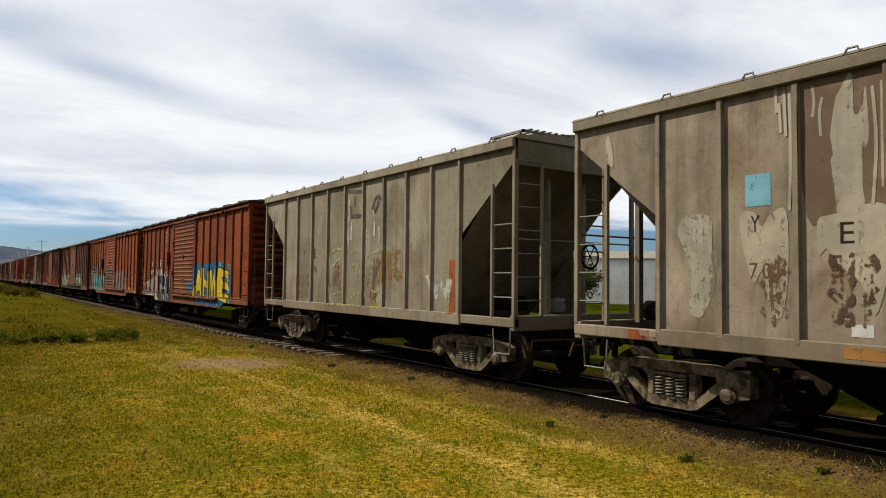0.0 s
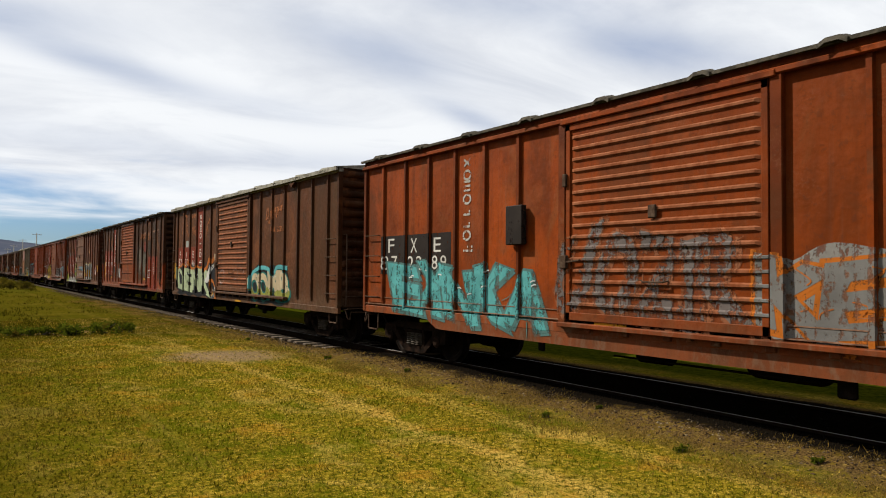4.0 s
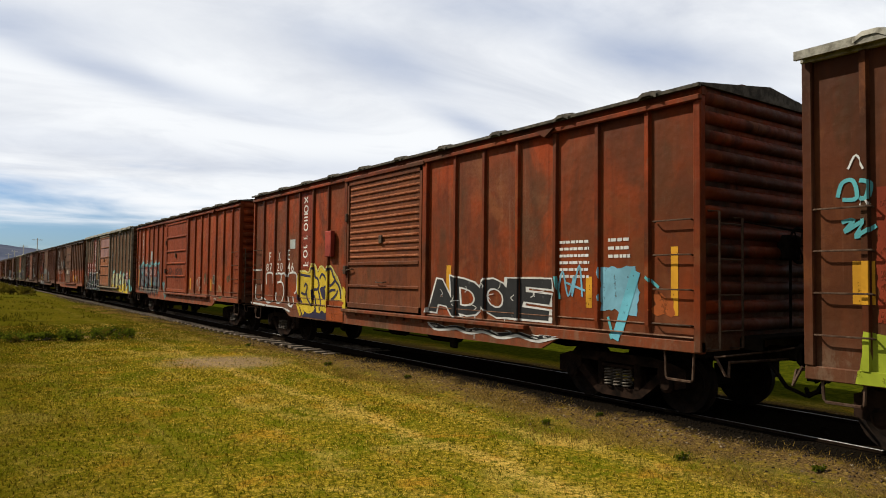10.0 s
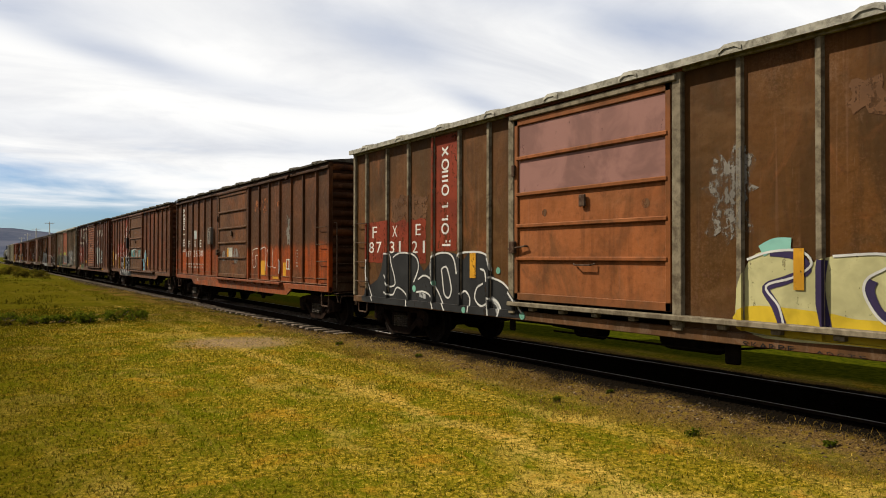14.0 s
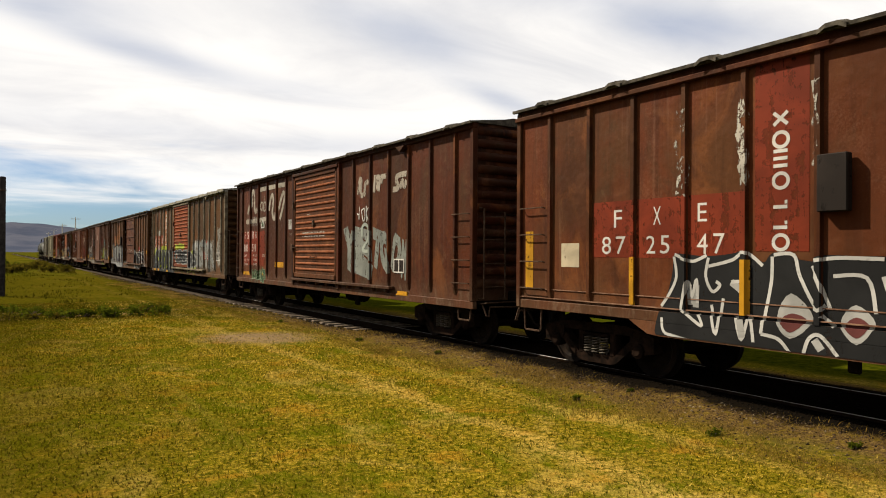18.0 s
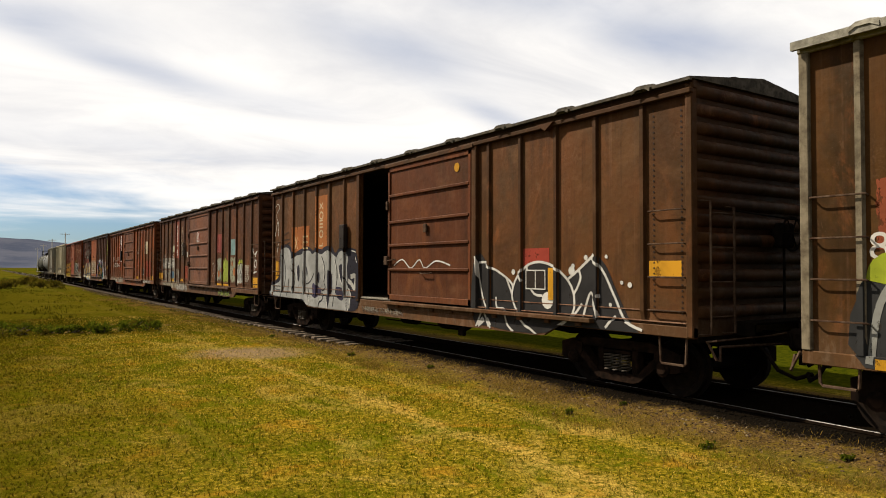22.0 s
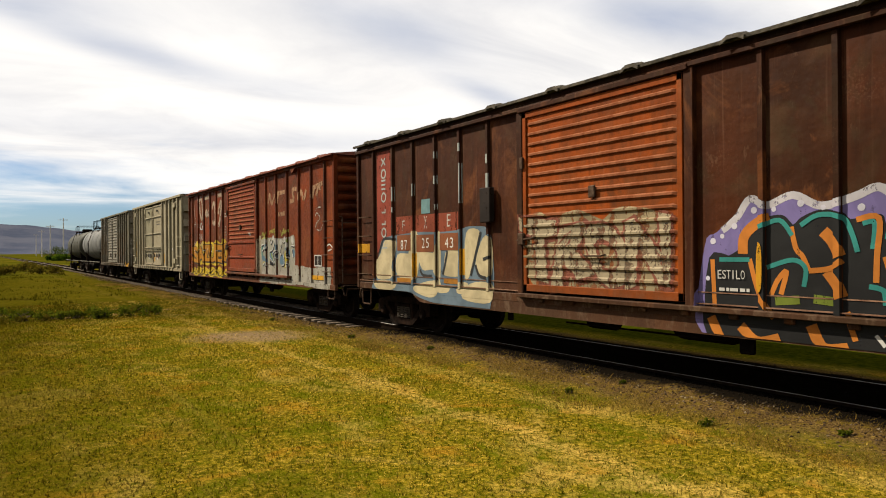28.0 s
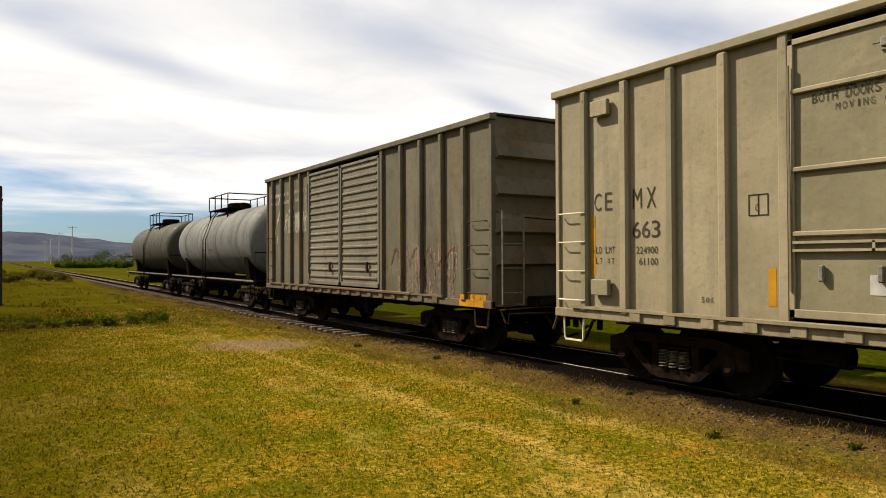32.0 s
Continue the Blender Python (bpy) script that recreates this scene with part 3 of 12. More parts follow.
def door_parts(car, a, b, z0, z1, style, mat, track_mat, proud=0.045, panel=1.52, count=None):
    """A sliding door from a to b along the car. Returns its ribs for the paint."""
    x = -(panel + proud)
    w = b - a
    ribs = []
    d = part("door", MB().box(x, x + 0.05, a, b, z0, z1, 0.006), mat, car, "sliding steel freight door")
    fr = MB().box(x - 0.03, x, a, a + 0.09, z0, z1, 0.008).box(x - 0.03, x, b - 0.09, b, z0, z1, 0.008)
    fr.box(x - 0.03, x, a, b, z1 - 0.10, z1, 0.008).box(x - 0.03, x, a, b, z0, z0 + 0.12, 0.008)
    part("door_frame", fr, mat, d)
    if style in ("louvre", "half"):
        r0 = z0 + (0.16 if style == "louvre" else (z1 - z0) * 0.37)
        ribs = rib_list(r0, z1 - 0.13, count or (16 if style == "louvre" else 12))
        h = ribs[0][1] - ribs[0][0]

        def make(q0):
            mb, n = MB(), 5
            ys = [0.10, 0.17, w - 0.17, w - 0.10]
            vs = []
            for i, y in enumerate(ys):
                k = 0.05 if i in (0, 3) else 1.0
                for j, (fz, fx) in enumerate(((0, 0), (0.3, 1), (0.7, 1), (1, 0))):
                    vs.append((-0.030 * fx * k + 0.002, y, q0 + fz * h))
            return mb.add(vs, [(i * 4 + j, i * 4 + j + 1, i * 4 + j + 5, i * 4 + j + 4) for i in range(3) for j in range(3)])
        for q0, q1, r in ribs:
            put("door_rib", cached(("door_rib", round(w, 2), round(q0, 3), round(h, 3)), lambda q0=q0: make(q0)), RIB, d, (x, a, 0), "door rib with its highlight in the paint")
        if style == "half":
            part("door_rail", MB().box(x - 0.035, x, a + 0.09, b - 0.09, r0 - 0.12, r0 - 0.04, 0.01), mat, d)
            part("door_rail", MB().box(x - 0.035, x, a + 0.09, b - 0.09, z0 + 0.48, z0 + 0.54, 0.01), mat, d)
    else:
        for f in (0.23, 0.41, 0.585, 0.785):
            zc = z0 + (z1 - z0) * f
            part("door_rail", MB().box(x - 0.045, x, a + 0.05, b - 0.05, zc - 0.035, zc + 0.03, 0.012), mat, d)
    # handle, lock bar, rollers
    part("door_handle", MB().tube([(x, b - 0.3, z0 + 0.9), (x - 0.06, b - 0.3, z0 + 0.9), (x - 0.07, b - 0.12, z0 + 0.88), (x - 0.07, b + 0.12, z0 + 0.86)], 0.016, 5), IRON, d, "iron door latch")
    part("latch_plate", MB().box(x - 0.09, x - 0.03, b - 0.06, b + 0.08, z0 + 0.78, z0 + 0.98, 0.01), IRON, d)
    part("latch_plate", MB().box(x - 0.07, x - 0.03, b - 0.04, b + 0.04, z1 - 0.95, z1 - 0.75, 0.01), IRON, d)
    part("door_grip", MB().tube([(x - 0.03, a + w * 0.42, z0 + 0.62), (x - 0.08, a + w * 0.44, z0 + 0.60), (x - 0.08, a + w * 0.54, z0 + 0.60), (x - 0.03, a + w * 0.56, z0 + 0.62)], 0.013, 5), IRON, d)
    part("pull_lug", MB().box(x - 0.06, x - 0.02, a + w * 0.48, a + w * 0.52, z0 + (z1 - z0) * 0.49, z0 + (z1 - z0) * 0.55, 0.01), IRON, d)
    # tracks above and below
    t = part("door_track", MB().box(-(panel + 0.15), -panel, a - 3.15, b + 0.12, z0 - 0.105, z0 - 0.035, 0.01), track_mat, car, "lower door track")
    for i in range(9):
        u = a - 3.1 + (b + 3.1 - a) * (i + 0.3) / 9
        part("track_bracket", MB().box(-(panel + 0.09), -(panel - 0.02), u, u + 0.12, z0 - 0.17, z0 - 0.105, 0.01), track_mat, t)
    part("door_header", MB().box(-(panel + 0.11), -panel, a - 0.1, b + 0.1, z1 + 0.005, z1 + 0.09, 0.012), track_mat, car)
    return ribs


def ladders(car, L, mat, base=1.28, end_mat=IRON):
    """Grab irons at both corners, stirrup steps, and the ladder on the leading end."""
    g = cached("grab", grab_mesh, True)
    for u in (0.13, L - 0.71):
        for i in range(4):
            put("grab_iron", g, mat, car, (-1.54, u, base + i * 0.45))
    st = cached("stirrup", lambda: MB().tube([(0, 0, 0.40), (0, 0.02, 0.03), (0, 0.05, 0.0), (0, 0.40, 0.0), (0, 0.43, 0.03), (0, 0.45, 0.40)], 0.018, 5), True)
    for u in (0.15, L - 0.60):
        put("stirrup_step", st, mat, car, (-1.50, u, 0.56))
    lad = part("end_ladder", MB().tube([(-1.42, 0.03, 0.98), (-1.42, -0.16, 1.0), (-1.42, -0.16, 2.72), (-1.42, 0.03, 2.74)], 0.018, 5).tube([(-0.92, 0.03, 0.98), (-0.92, -0.16, 1.0), (-0.92, -0.16, 2.66), (-0.92, 0.03, 2.68)], 0.018, 5), end_mat, car, "end ladder of bent bar")
    rung = cached("rung", lambda: MB().tube([(0, 0, 0), (0.50, 0, 0)], 0.011, 5), True)
    for i in range(4):
        put("rung", rung, end_mat, lad, (-1.42, -0.16, 1.22 + i * 0.45))
    part("end_rail", MB().tube([(-0.92, -0.14, 2.62), (1.45, -0.14, 2.52), (1.45, 0.0, 2.52)], 0.013, 5), UNDER, car)
    part("air_hose", MB().tube([(0.32, -0.05, 0.95), (0.34, -0.22, 0.88), (0.36, -0.34, 0.62), (0.36, -0.44, 0.50), (0.36, -0.52, 0.56)], 0.028, 6), UNDER, car)
    part("uncoupling_lever", MB().tube([(-1.45, -0.10, 0.90), (-1.40, -0.22, 0.92), (-0.3, -0.28, 0.94), (-0.12, -0.40, 0.98)], 0.014, 5), IRON, car)
    part("retainer_pipe", MB().tube([(0.9, -0.02, 1.1), (0.9, -0.06, 1.3), (0.92, -0.06, 3.2)], 0.014, 5), UNDER, car)
    part("crossover_step", MB().box(-0.7, 0.9, -0.34, 0.0, 1.10, 1.13).box(-0.7, -0.66, -0.3, 0.02, 0.95, 1.1).box(0.86, 0.9, -0.3, 0.02, 0.95, 1.1), UNDER, car)
    bw = MB().lathe([(0.24, -0.012), (0.265, 0), (0.24, 0.012), (0.215, 0), (0.24, -0.012)], 1, 18)
    for k in range(3):
        t = k * math.pi / 3
        bw.tube([(0.23 * math.cos(t), 0, 0.23 * math.sin(t)), (-0.23 * math.cos(t), 0, -0.23 * math.sin(t))], 0.012, 4)
    put("brake_wheel", cached("brake_wheel", lambda: bw, True), UNDER, car, (0.35, -0.22, 2.35), "spoked hand brake wheel")
    part("brake_housing", MB().box(0.2, 0.5, -0.18, 0.02, 2.15, 2.5, 0.03), UNDER, car)
    part("brake_rod", MB().tube([(0.35, -0.1, 2.2), (0.35, -0.1, 1.2)], 0.02, 5), UNDER, car)


def underframe(car, L, low=0.79):
    part("centre_sill", MB().box(-0.24, 0.24, 0.05, L - 0.05, 0.72, 1.06, 0.02).box(-1.4, 1.4, 0.05, 0.25, 0.86, 1.08, 0.02).box(-1.4, 1.4, L - 0.25, L - 0.05, 0.86, 1.08, 0.02), UNDER, car)
    cb = cached("crossbearer", lambda: MB().prism([(-1.42, 1.05), (-1.42, 0.9), (-0.25, 0.66), (0.25, 0.66), (1.42, 0.9), (1.42, 1.05)], -0.05, 0.05, 1))
    for u in (3.6, 5.2, 6.6, L - 6.6, L - 5.2, L - 3.6):
        put("crossbearer", cb, UNDER, car, (0, u, 0))
    part("brake_reservoir", MB().lathe([(0.001, 6.0), (0.16, 6.04), (0.19, 6.12), (0.19, 6.9), (0.16, 6.98), (0.001, 7.02)], 1, 12, (-0.85, 0, 0.72)), UNDER, car, smooth=True)
    part("brake_cylinder", MB().lathe([(0.001, 8.3), (0.15, 8.32), (0.15, 8.85), (0.05, 8.9), (0.03, 9.5)], 1, 12, (-0.7, 0, 0.66)).tube([(-0.7, 9.4, 0.66), (-0.3, L - 3.2, 0.6)], 0.018, 5).tube([(-1.2, 4.2, 0.9), (-1.15, 6.1, 0.62), (-1.15, 9.0, 0.62)], 0.016, 5), UNDER, car, smooth=True)
    part("hanger_bracket", MB().box(-1.3, -1.22, 5.55, 5.75, 0.5, 0.95, 0.02), UNDER, car)
    part("hanger_bracket", MB().box(-1.25, -1.2, L - 5.6, L - 5.45, 0.55, 0.95, 0.02), UNDER, car)
    part("underfloor", MB().box(-1.44, 1.44, 0.1, L - 0.1, 1.08, 1.12), UNDER, car)


def box_car(spec):
    """One box car. spec: lead, kind, doors, paints, label and the rest of what sets it apart."""
    k = KINDS[spec["kind"]]
    L, low, eave = spec.get("length", k["length"]), k["low"], spec.get("eave", k["eave"])
    car = thing("box_car", spec["label"], "box car", "box cars of the freight train", (0, spec["lead"], 0))
    body, door_mat, roof = spec["body"], spec["door_mat"], spec["roof"]
    end_mat, trim = spec.get("end", body), spec.get("trim", body)
    a, b = spec.get("span", k["door"])
    gap = spec.get("gap", 0.0)
    posts = [u + (L - k["length"]) * (1 if u > 8 else 0) for u in k["posts"]]
    posts = [u for u in posts if u < a - 0.3 or u > b + gap + 0.3]
    P = 1.52
    # side sheets, one for each bay
    marks = [0.05] + [u for u in posts if u < a] + [a]
    marks2 = [b + gap] + [u for u in posts if u > b] + [L - 0.05]
    for row in (marks, marks2):
        for u0, u1 in zip(row[:-1], row[1:]):
            put("side_panel", cached(("side_panel", round(u0, 2), round(u1, 2), low, eave), lambda u0=u0, u1=u1: MB().box(-P, -P + 0.04, u0, u1, low + 0.02, eave - 0.05)), body, car)
    for u in posts:
        put("side_post", cached(("side_post", low, eave), lambda: post_mesh(low + (0.26 if low < 0.85 else 0.18), eave - 0.09)), trim, car, (-P, u, 0))
    for u in (a - 0.09, b + gap + 0.09):
        put("door_post", cached(("door_post", low, eave), lambda: MB().box(-0.075, 0.02, -0.075, 0.075, low + 0.1, eave - 0.06, 0.012)), trim, car, (-P, u, 0))
    for u in (0.0, L - 0.11):
        put("corner_post", cached(("corner_post", eave), lambda: MB().box(-1.575, -1.46, 0.0, 0.11, 0.94, eave - 0.02, 0.012)), trim, car, (0, u, 0))
    part("far_side", MB().box(P - 0.04, P, 0.05, L - 0.05, low + 0.02, eave + 0.03), body, car)
    if spec["kind"] == "sill":
        part("side_plate", MB().box(-1.555, -1.46, -0.01, L + 0.01, eave - 0.10, eave + 0.02, 0.012).box(-1.615, -1.54, -0.01, L + 0.01, eave - 0.165, eave - 0.09, 0.012), trim, car, "top edge rail of the side")
    else:
        part("side_plate", MB().box(-1.585, -1.46, -0.01, L + 0.01, eave - 0.085, eave + 0.02, 0.012), spec.get("plate", trim), car, "top edge rail of the side")
    part("side_sill", MB().box(-1.56, -1.47, 0.0, L, low, low + 0.15, 0.01), spec.get("sill_mat", body), car)
    if spec["kind"] == "sill":
        part("fishbelly_sill", MB().prism([(2.55, 0.935), (2.68, 0.86), (2.9, 0.75), (3.1, 0.735), (L - 3.1, 0.735), (L - 2.9, 0.75), (L - 2.68, 0.86), (L - 2.55, 0.935)], -1.556, -1.50), spec.get("sill_mat", body), car, "deep sill under the doorway")
        for z_, d_ in ((1.118, 0.046), (1.264, 0.016)):
            for y_, w_ in ((0.12, a - 0.17), (b + gap + 0.17, L - 0.12)):
                part("sill_ledge", MB().box(-P - d_, -P + 0.01, y_, w_, z_, z_ + 0.014), EDGE, car, "rubbed pale edge of the sill ledge")
    roof_ob = part("roof", roof_mesh(L, eave, 0.055 if "plate" in spec else 0.005, 1.65 if spec["kind"] == "sill" else 1.68), roof, car)
    rr = cached(("roof_rib", eave), lambda: roof_rib_mesh(eave), True)
    n = 10
    for i in range(n):
        put("roof_rib", rr, roof, roof_ob, (0, 0.75 + i * (L - 1.5) / (n - 1), 0))
    em = cached(("end_wall", eave), lambda: end_mesh(eave), True)
    step = (eave - 1.15) / 13
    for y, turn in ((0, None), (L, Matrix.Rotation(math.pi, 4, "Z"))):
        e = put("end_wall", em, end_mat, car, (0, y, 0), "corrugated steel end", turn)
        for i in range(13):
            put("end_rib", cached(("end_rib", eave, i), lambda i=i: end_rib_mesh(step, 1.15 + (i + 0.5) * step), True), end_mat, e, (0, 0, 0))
    ribs = door_parts(car, a, b, 1.13, eave - 0.20, spec["style"], door_mat, spec.get("sill_mat", trim), count=spec.get("ribs"))
    if gap:
        part("doorway_threshold", MB().box(-1.54, -1.38, b - 0.05, b + gap, 1.10, 1.145, 0.01), IRON_PALE, car, "worn steel doorway threshold")
        part("car_floor", MB().box(-1.375, 1.42, 0.2, L - 0.2, 1.121, 1.135), dirty("worn_floor_boards", (0.035, 0.026, 0.018), (0.06, 0.045, 0.03), 5, 0.9), car, "dark worn wooden floor inside")
    ladders(car, L, spec.get("irons", IRON))
    underframe(car, L)
    part("lift_bracket", MB().prism([(2.55, eave - 0.10), (2.95, eave - 0.10), (2.75, eave - 0.22)], -1.66, -1.56), trim, car)
    for u in (1.70, L - 1.50):
        truck(car, u, spec.get("truck", TRUCK))
    coupler(car, 0.0, -1)
    coupler(car, L, 1)
    side = Side(P, [(u - 0.032, u + 0.032, 0.052) for u in posts] + [(0.0, 0.11, 0.055), (L - 0.11, L, 0.055), (a - 0.165, a - 0.015, 0.075), (b + gap + 0.015, b + gap + 0.165, 0.075)], [(a, b, 0.045, ribs)], low, (0.04, 0.15), (2.55, L - 2.55, 0.745) if spec["kind"] == "sill" else None)
    return car, side, L


# ---- ground, track and the land round it ----
GROUND = -0.16


def ground_height(x, y):
    h = GROUND
    if x < -2.2:
        h += min(1.0, (-2.2 - x) / 3.0) * 0.05
    h += 0.05 * noise.noise((x * 0.12, y * 0.12, 1.3)) + 0.018 * noise.noise((x * 0.7, y * 0.7, 4.0))
    # the bed: silted up to the rail heads near the crossing, open between the sleepers farther on
    d = abs(x)
    k = min(1.0, max(0.0, (y - 13.0) / 5.0))
    bed = -0.045 - 0.165 * k
    if d < 1.15:
        h = bed
    elif d < 2.3:
        t = (d - 1.15) / 1.15
        h = bed * (1 - t) + h * t
    return h


def lawn_tone(k):
    """Colour of the mown lawn: green and straw tufts, brown scorched spots, pale mower tracks along the line."""
    flat = k.coords((1, 1, 0))
    clump = k.noise(flat, 13.0, 6, 0.74, 0.5)
    strand = k.noise(k.coords((1, 0.5, 0), rot=(0, 0, 0.5)), 34.0, 4, 0.7, 0.4)
    both = k.math("ADD", k.math("MULTIPLY", clump, 0.62), k.math("MULTIPLY", strand, 0.38))
    c = k.mix(k.steps(both, 0.40, 0.60), (0.022, 0.028, 0.0008), (0.150, 0.118, 0.010))
    c = k.mix(k.steps(both, 0.55, 0.66, 0.0, 0.85), c, (0.36, 0.275, 0.058))
    green = k.noise(flat, 0.9, 5, 0.66, 0.8)
    c = k.mix(k.steps(green, 0.46, 0.60, 0.0, 0.70), c, (0.042, 0.056, 0.0014))
    dry = k.noise(k.coords((1, 0.7, 0), (9.1, 2.7, 0)), 0.8, 5, 0.66, 0.9)
    c = k.mix(k.math("MULTIPLY", k.steps(dry, 0.52, 0.66, 0.0, 0.5), k.steps(both, 0.36, 0.54)), c, (0.27, 0.205, 0.052))
    scorch = k.noise(k.coords((1, 1, 0), (3.1, 7.7, 0)), 1.25, 5, 0.66, 0.6)
    c = k.mix(k.math("MULTIPLY", k.steps(scorch, 0.54, 0.68, 0.0, 0.6), k.steps(clump, 0.38, 0.56, 0.35, 1.0)), c, (0.200, 0.104, 0.012))
    mow = k.noise(k.coords((1, 0.035, 0), rot=(0, 0, 0.02)), 1.9, 4, 0.6, 0.3)
    c = k.mix(k.math("MULTIPLY", k.steps(mow, 0.54, 0.68, 0.0, 0.22), k.steps(clump, 0.36, 0.58)), c, (0.30, 0.225, 0.055))
    c = k.mix(k.steps(mow, 0.46, 0.34, 0.0, 0.22), c, (0.042, 0.050, 0.0018))
    sep = k.t.nodes.new("ShaderNodeSeparateXYZ")
    k.link(k.tc.outputs["Object"], sep.inputs[0])
    for at, wide, share in ((4.42, 0.24, 0.42), (2.95, 0.26, 0.25)):
        off = k.math("ABSOLUTE", k.math("ADD", sep.outputs[0], k.math("ADD", at, k.math("MULTIPLY", k.math("SUBTRACT", green, 0.5), 1.1))), 0)
        c = k.mix(k.math("MULTIPLY", k.steps(off, wide, wide * 0.1, 0.0, share), k.steps(both, 0.42, 0.56)), c, (0.36, 0.265, 0.075))
    return c


def build_ground():
    xs = sorted({round(v, 2) for v in [-4000, -1500, -600, -250, -120, -70, -45, -32] + [-24 + i * 0.6 for i in range(60)] + [-2.3, -2.0, -1.72, -1.45, -1.15, -0.85, 0.85, 1.15, 1.45, 1.72, 2.0, 2.3] + [13, 16, 20, 28, 40, 60, 100, 180, 350, 700, 1500, 4000]})
    ys = sorted({round(v, 2) for v in [-600, -200, -80, -30, -12] + [-6 + i * 0.6 for i in range(90)] + [50, 54, 58, 64, 72, 80, 90, 105, 125, 150, 190, 250, 350, 500, 800, 1500, 2600, 4300]})
    vs = [(x, y, ground_height(x, y)) for x in xs for y in ys]
    n = len(ys)
    fs = [(i * n + j, (i + 1) * n + j, (i + 1) * n + j + 1, i * n + j + 1) for i in range(len(xs) - 1) for j in range(n - 1)]
    me = bpy.data.meshes.new("ground")
    me.from_pydata(vs, [], fs)
    me.shade_smooth()
    k = Nodes("mown_grass_ground", 1.0, 0.0, 0.0)
    co = k.coords()
    fine, tuft = k.noise(co, 42, 5, 0.78), k.noise(co, 7.0, 6, 0.72, 0.6)
    patchy, wide = k.noise(co, 0.55, 5, 0.62, 0.7), k.noise(k.coords((1, 0.25, 1)), 0.16, 4, 0.55)
    c = lawn_tone(k)
    c = k.mix(k.steps(fine, 0.36, 0.48, 0.8, 0.0), c, (0.014, 0.015, 0.0008))
    c = k.mix(k.steps(fine, 0.58, 0.70, 0.0, 0.7), c, (0.36, 0.27, 0.07))
    sep = k.t.nodes.new("ShaderNodeSeparateXYZ")
    k.link(k.tc.outputs["Object"], sep.inputs[0])
    c = k.mix(1.0, c, (1.03, 0.90, 0.80), "MULTIPLY")
    # lawn darkened away from the track, a vignette-like fall-off put into the colour
    c = k.mix(k.steps(k.math("ADD", sep.outputs[0], k.math("MULTIPLY", patchy, 4.0)), -3.6, -7.6, 0.0, 0.75), c, (0.024, 0.020, 0.0008))
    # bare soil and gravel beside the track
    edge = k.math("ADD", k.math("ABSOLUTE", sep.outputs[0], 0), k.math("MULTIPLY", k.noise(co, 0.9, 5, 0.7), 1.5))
    soil = k.mix(k.steps(fine, 0.40, 0.60), (0.012, 0.007, 0.003), (0.078, 0.048, 0.017))
    soil = k.mix(k.steps(tuft, 0.50, 0.60, 0, 0.75), soil, (0.070, 0.046, 0.006))
    soil = k.mix(k.steps(k.noise(co, 16.0, 5, 0.7), 0.57, 0.66, 0, 0.6), soil, (0.175, 0.115, 0.032))
    c = k.mix(k.steps(edge, 3.5, 2.5), c, soil)
    # near-black between the rails: oil, plus the train's shade put into the colour
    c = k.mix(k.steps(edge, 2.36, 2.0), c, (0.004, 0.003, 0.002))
    # the worn patch in the lawn
    vd = k.t.nodes.new("ShaderNodeVectorMath")
    vd.operation = "DISTANCE"
    k.link(k.coords((0.62, 0.62, 0), (2.48, -9.98, 0)), vd.inputs[0])
    bare = k.math("ADD", vd.outputs["Value"], k.math("MULTIPLY", k.noise(co, 1.3, 5, 0.7), 0.9))
    c = k.mix(k.steps(bare, 1.6, 0.8, 0, 0.85), c, k.mix(k.steps(fine, 0.35, 0.65), (0.055, 0.036, 0.020), (0.155, 0.104, 0.060)))
    # greener rough meadow farther off
    far = k.steps(k.math("ADD", sep.outputs[1], k.math("MULTIPLY", k.noise(co, 0.25, 4), 8.0)), 23.5, 28.0)
    c = k.mix(k.math("MULTIPLY", far, 0.85), c, k.mix(k.steps(tuft, 0.35, 0.65), (0.014, 0.0145, 0.0008), (0.038, 0.030, 0.002)))
    # green grass across the rails, darkened with the train's shadow in its colour
    beyond = k.steps(sep.outputs[0], 2.2, 3.2)
    c = k.mix(beyond, c, k.mix(k.steps(tuft, 0.35, 0.65), (0.010, 0.0145, 0.0008), (0.030, 0.030, 0.0015)))
    row = k.steps(k.math("ABSOLUTE", k.math("ADD", sep.outputs[1], -24.6), 0), 2.2, 1.2)
    earth = k.noise(k.coords((0.6, 0.8, 1), (4.0, 1.0, 0)), 0.62, 4, 0.6)
    c = k.mix(k.math("MULTIPLY", k.math("MULTIPLY", row, k.steps(sep.outputs[0], -2.8, -3.4)), k.steps(earth, 0.50, 0.60, 0.0, 0.9)), c, k.mix(k.steps(fine, 0.35, 0.65), (0.085, 0.052, 0.020), (0.20, 0.130, 0.058)))
    dry = k.steps(k.math("ADD", sep.outputs[1], k.math("MULTIPLY", patchy, 40.0)), 78.0, 95.0)
    c = k.mix(k.math("MULTIPLY", dry, 0.7), c, k.mix(k.steps(wide, 0.4, 0.6), (0.050, 0.040, 0.004), (0.028, 0.030, 0.002)))
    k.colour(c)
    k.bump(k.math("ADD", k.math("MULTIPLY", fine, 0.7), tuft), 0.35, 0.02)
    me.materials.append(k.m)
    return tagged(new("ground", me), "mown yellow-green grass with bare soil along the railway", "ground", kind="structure")


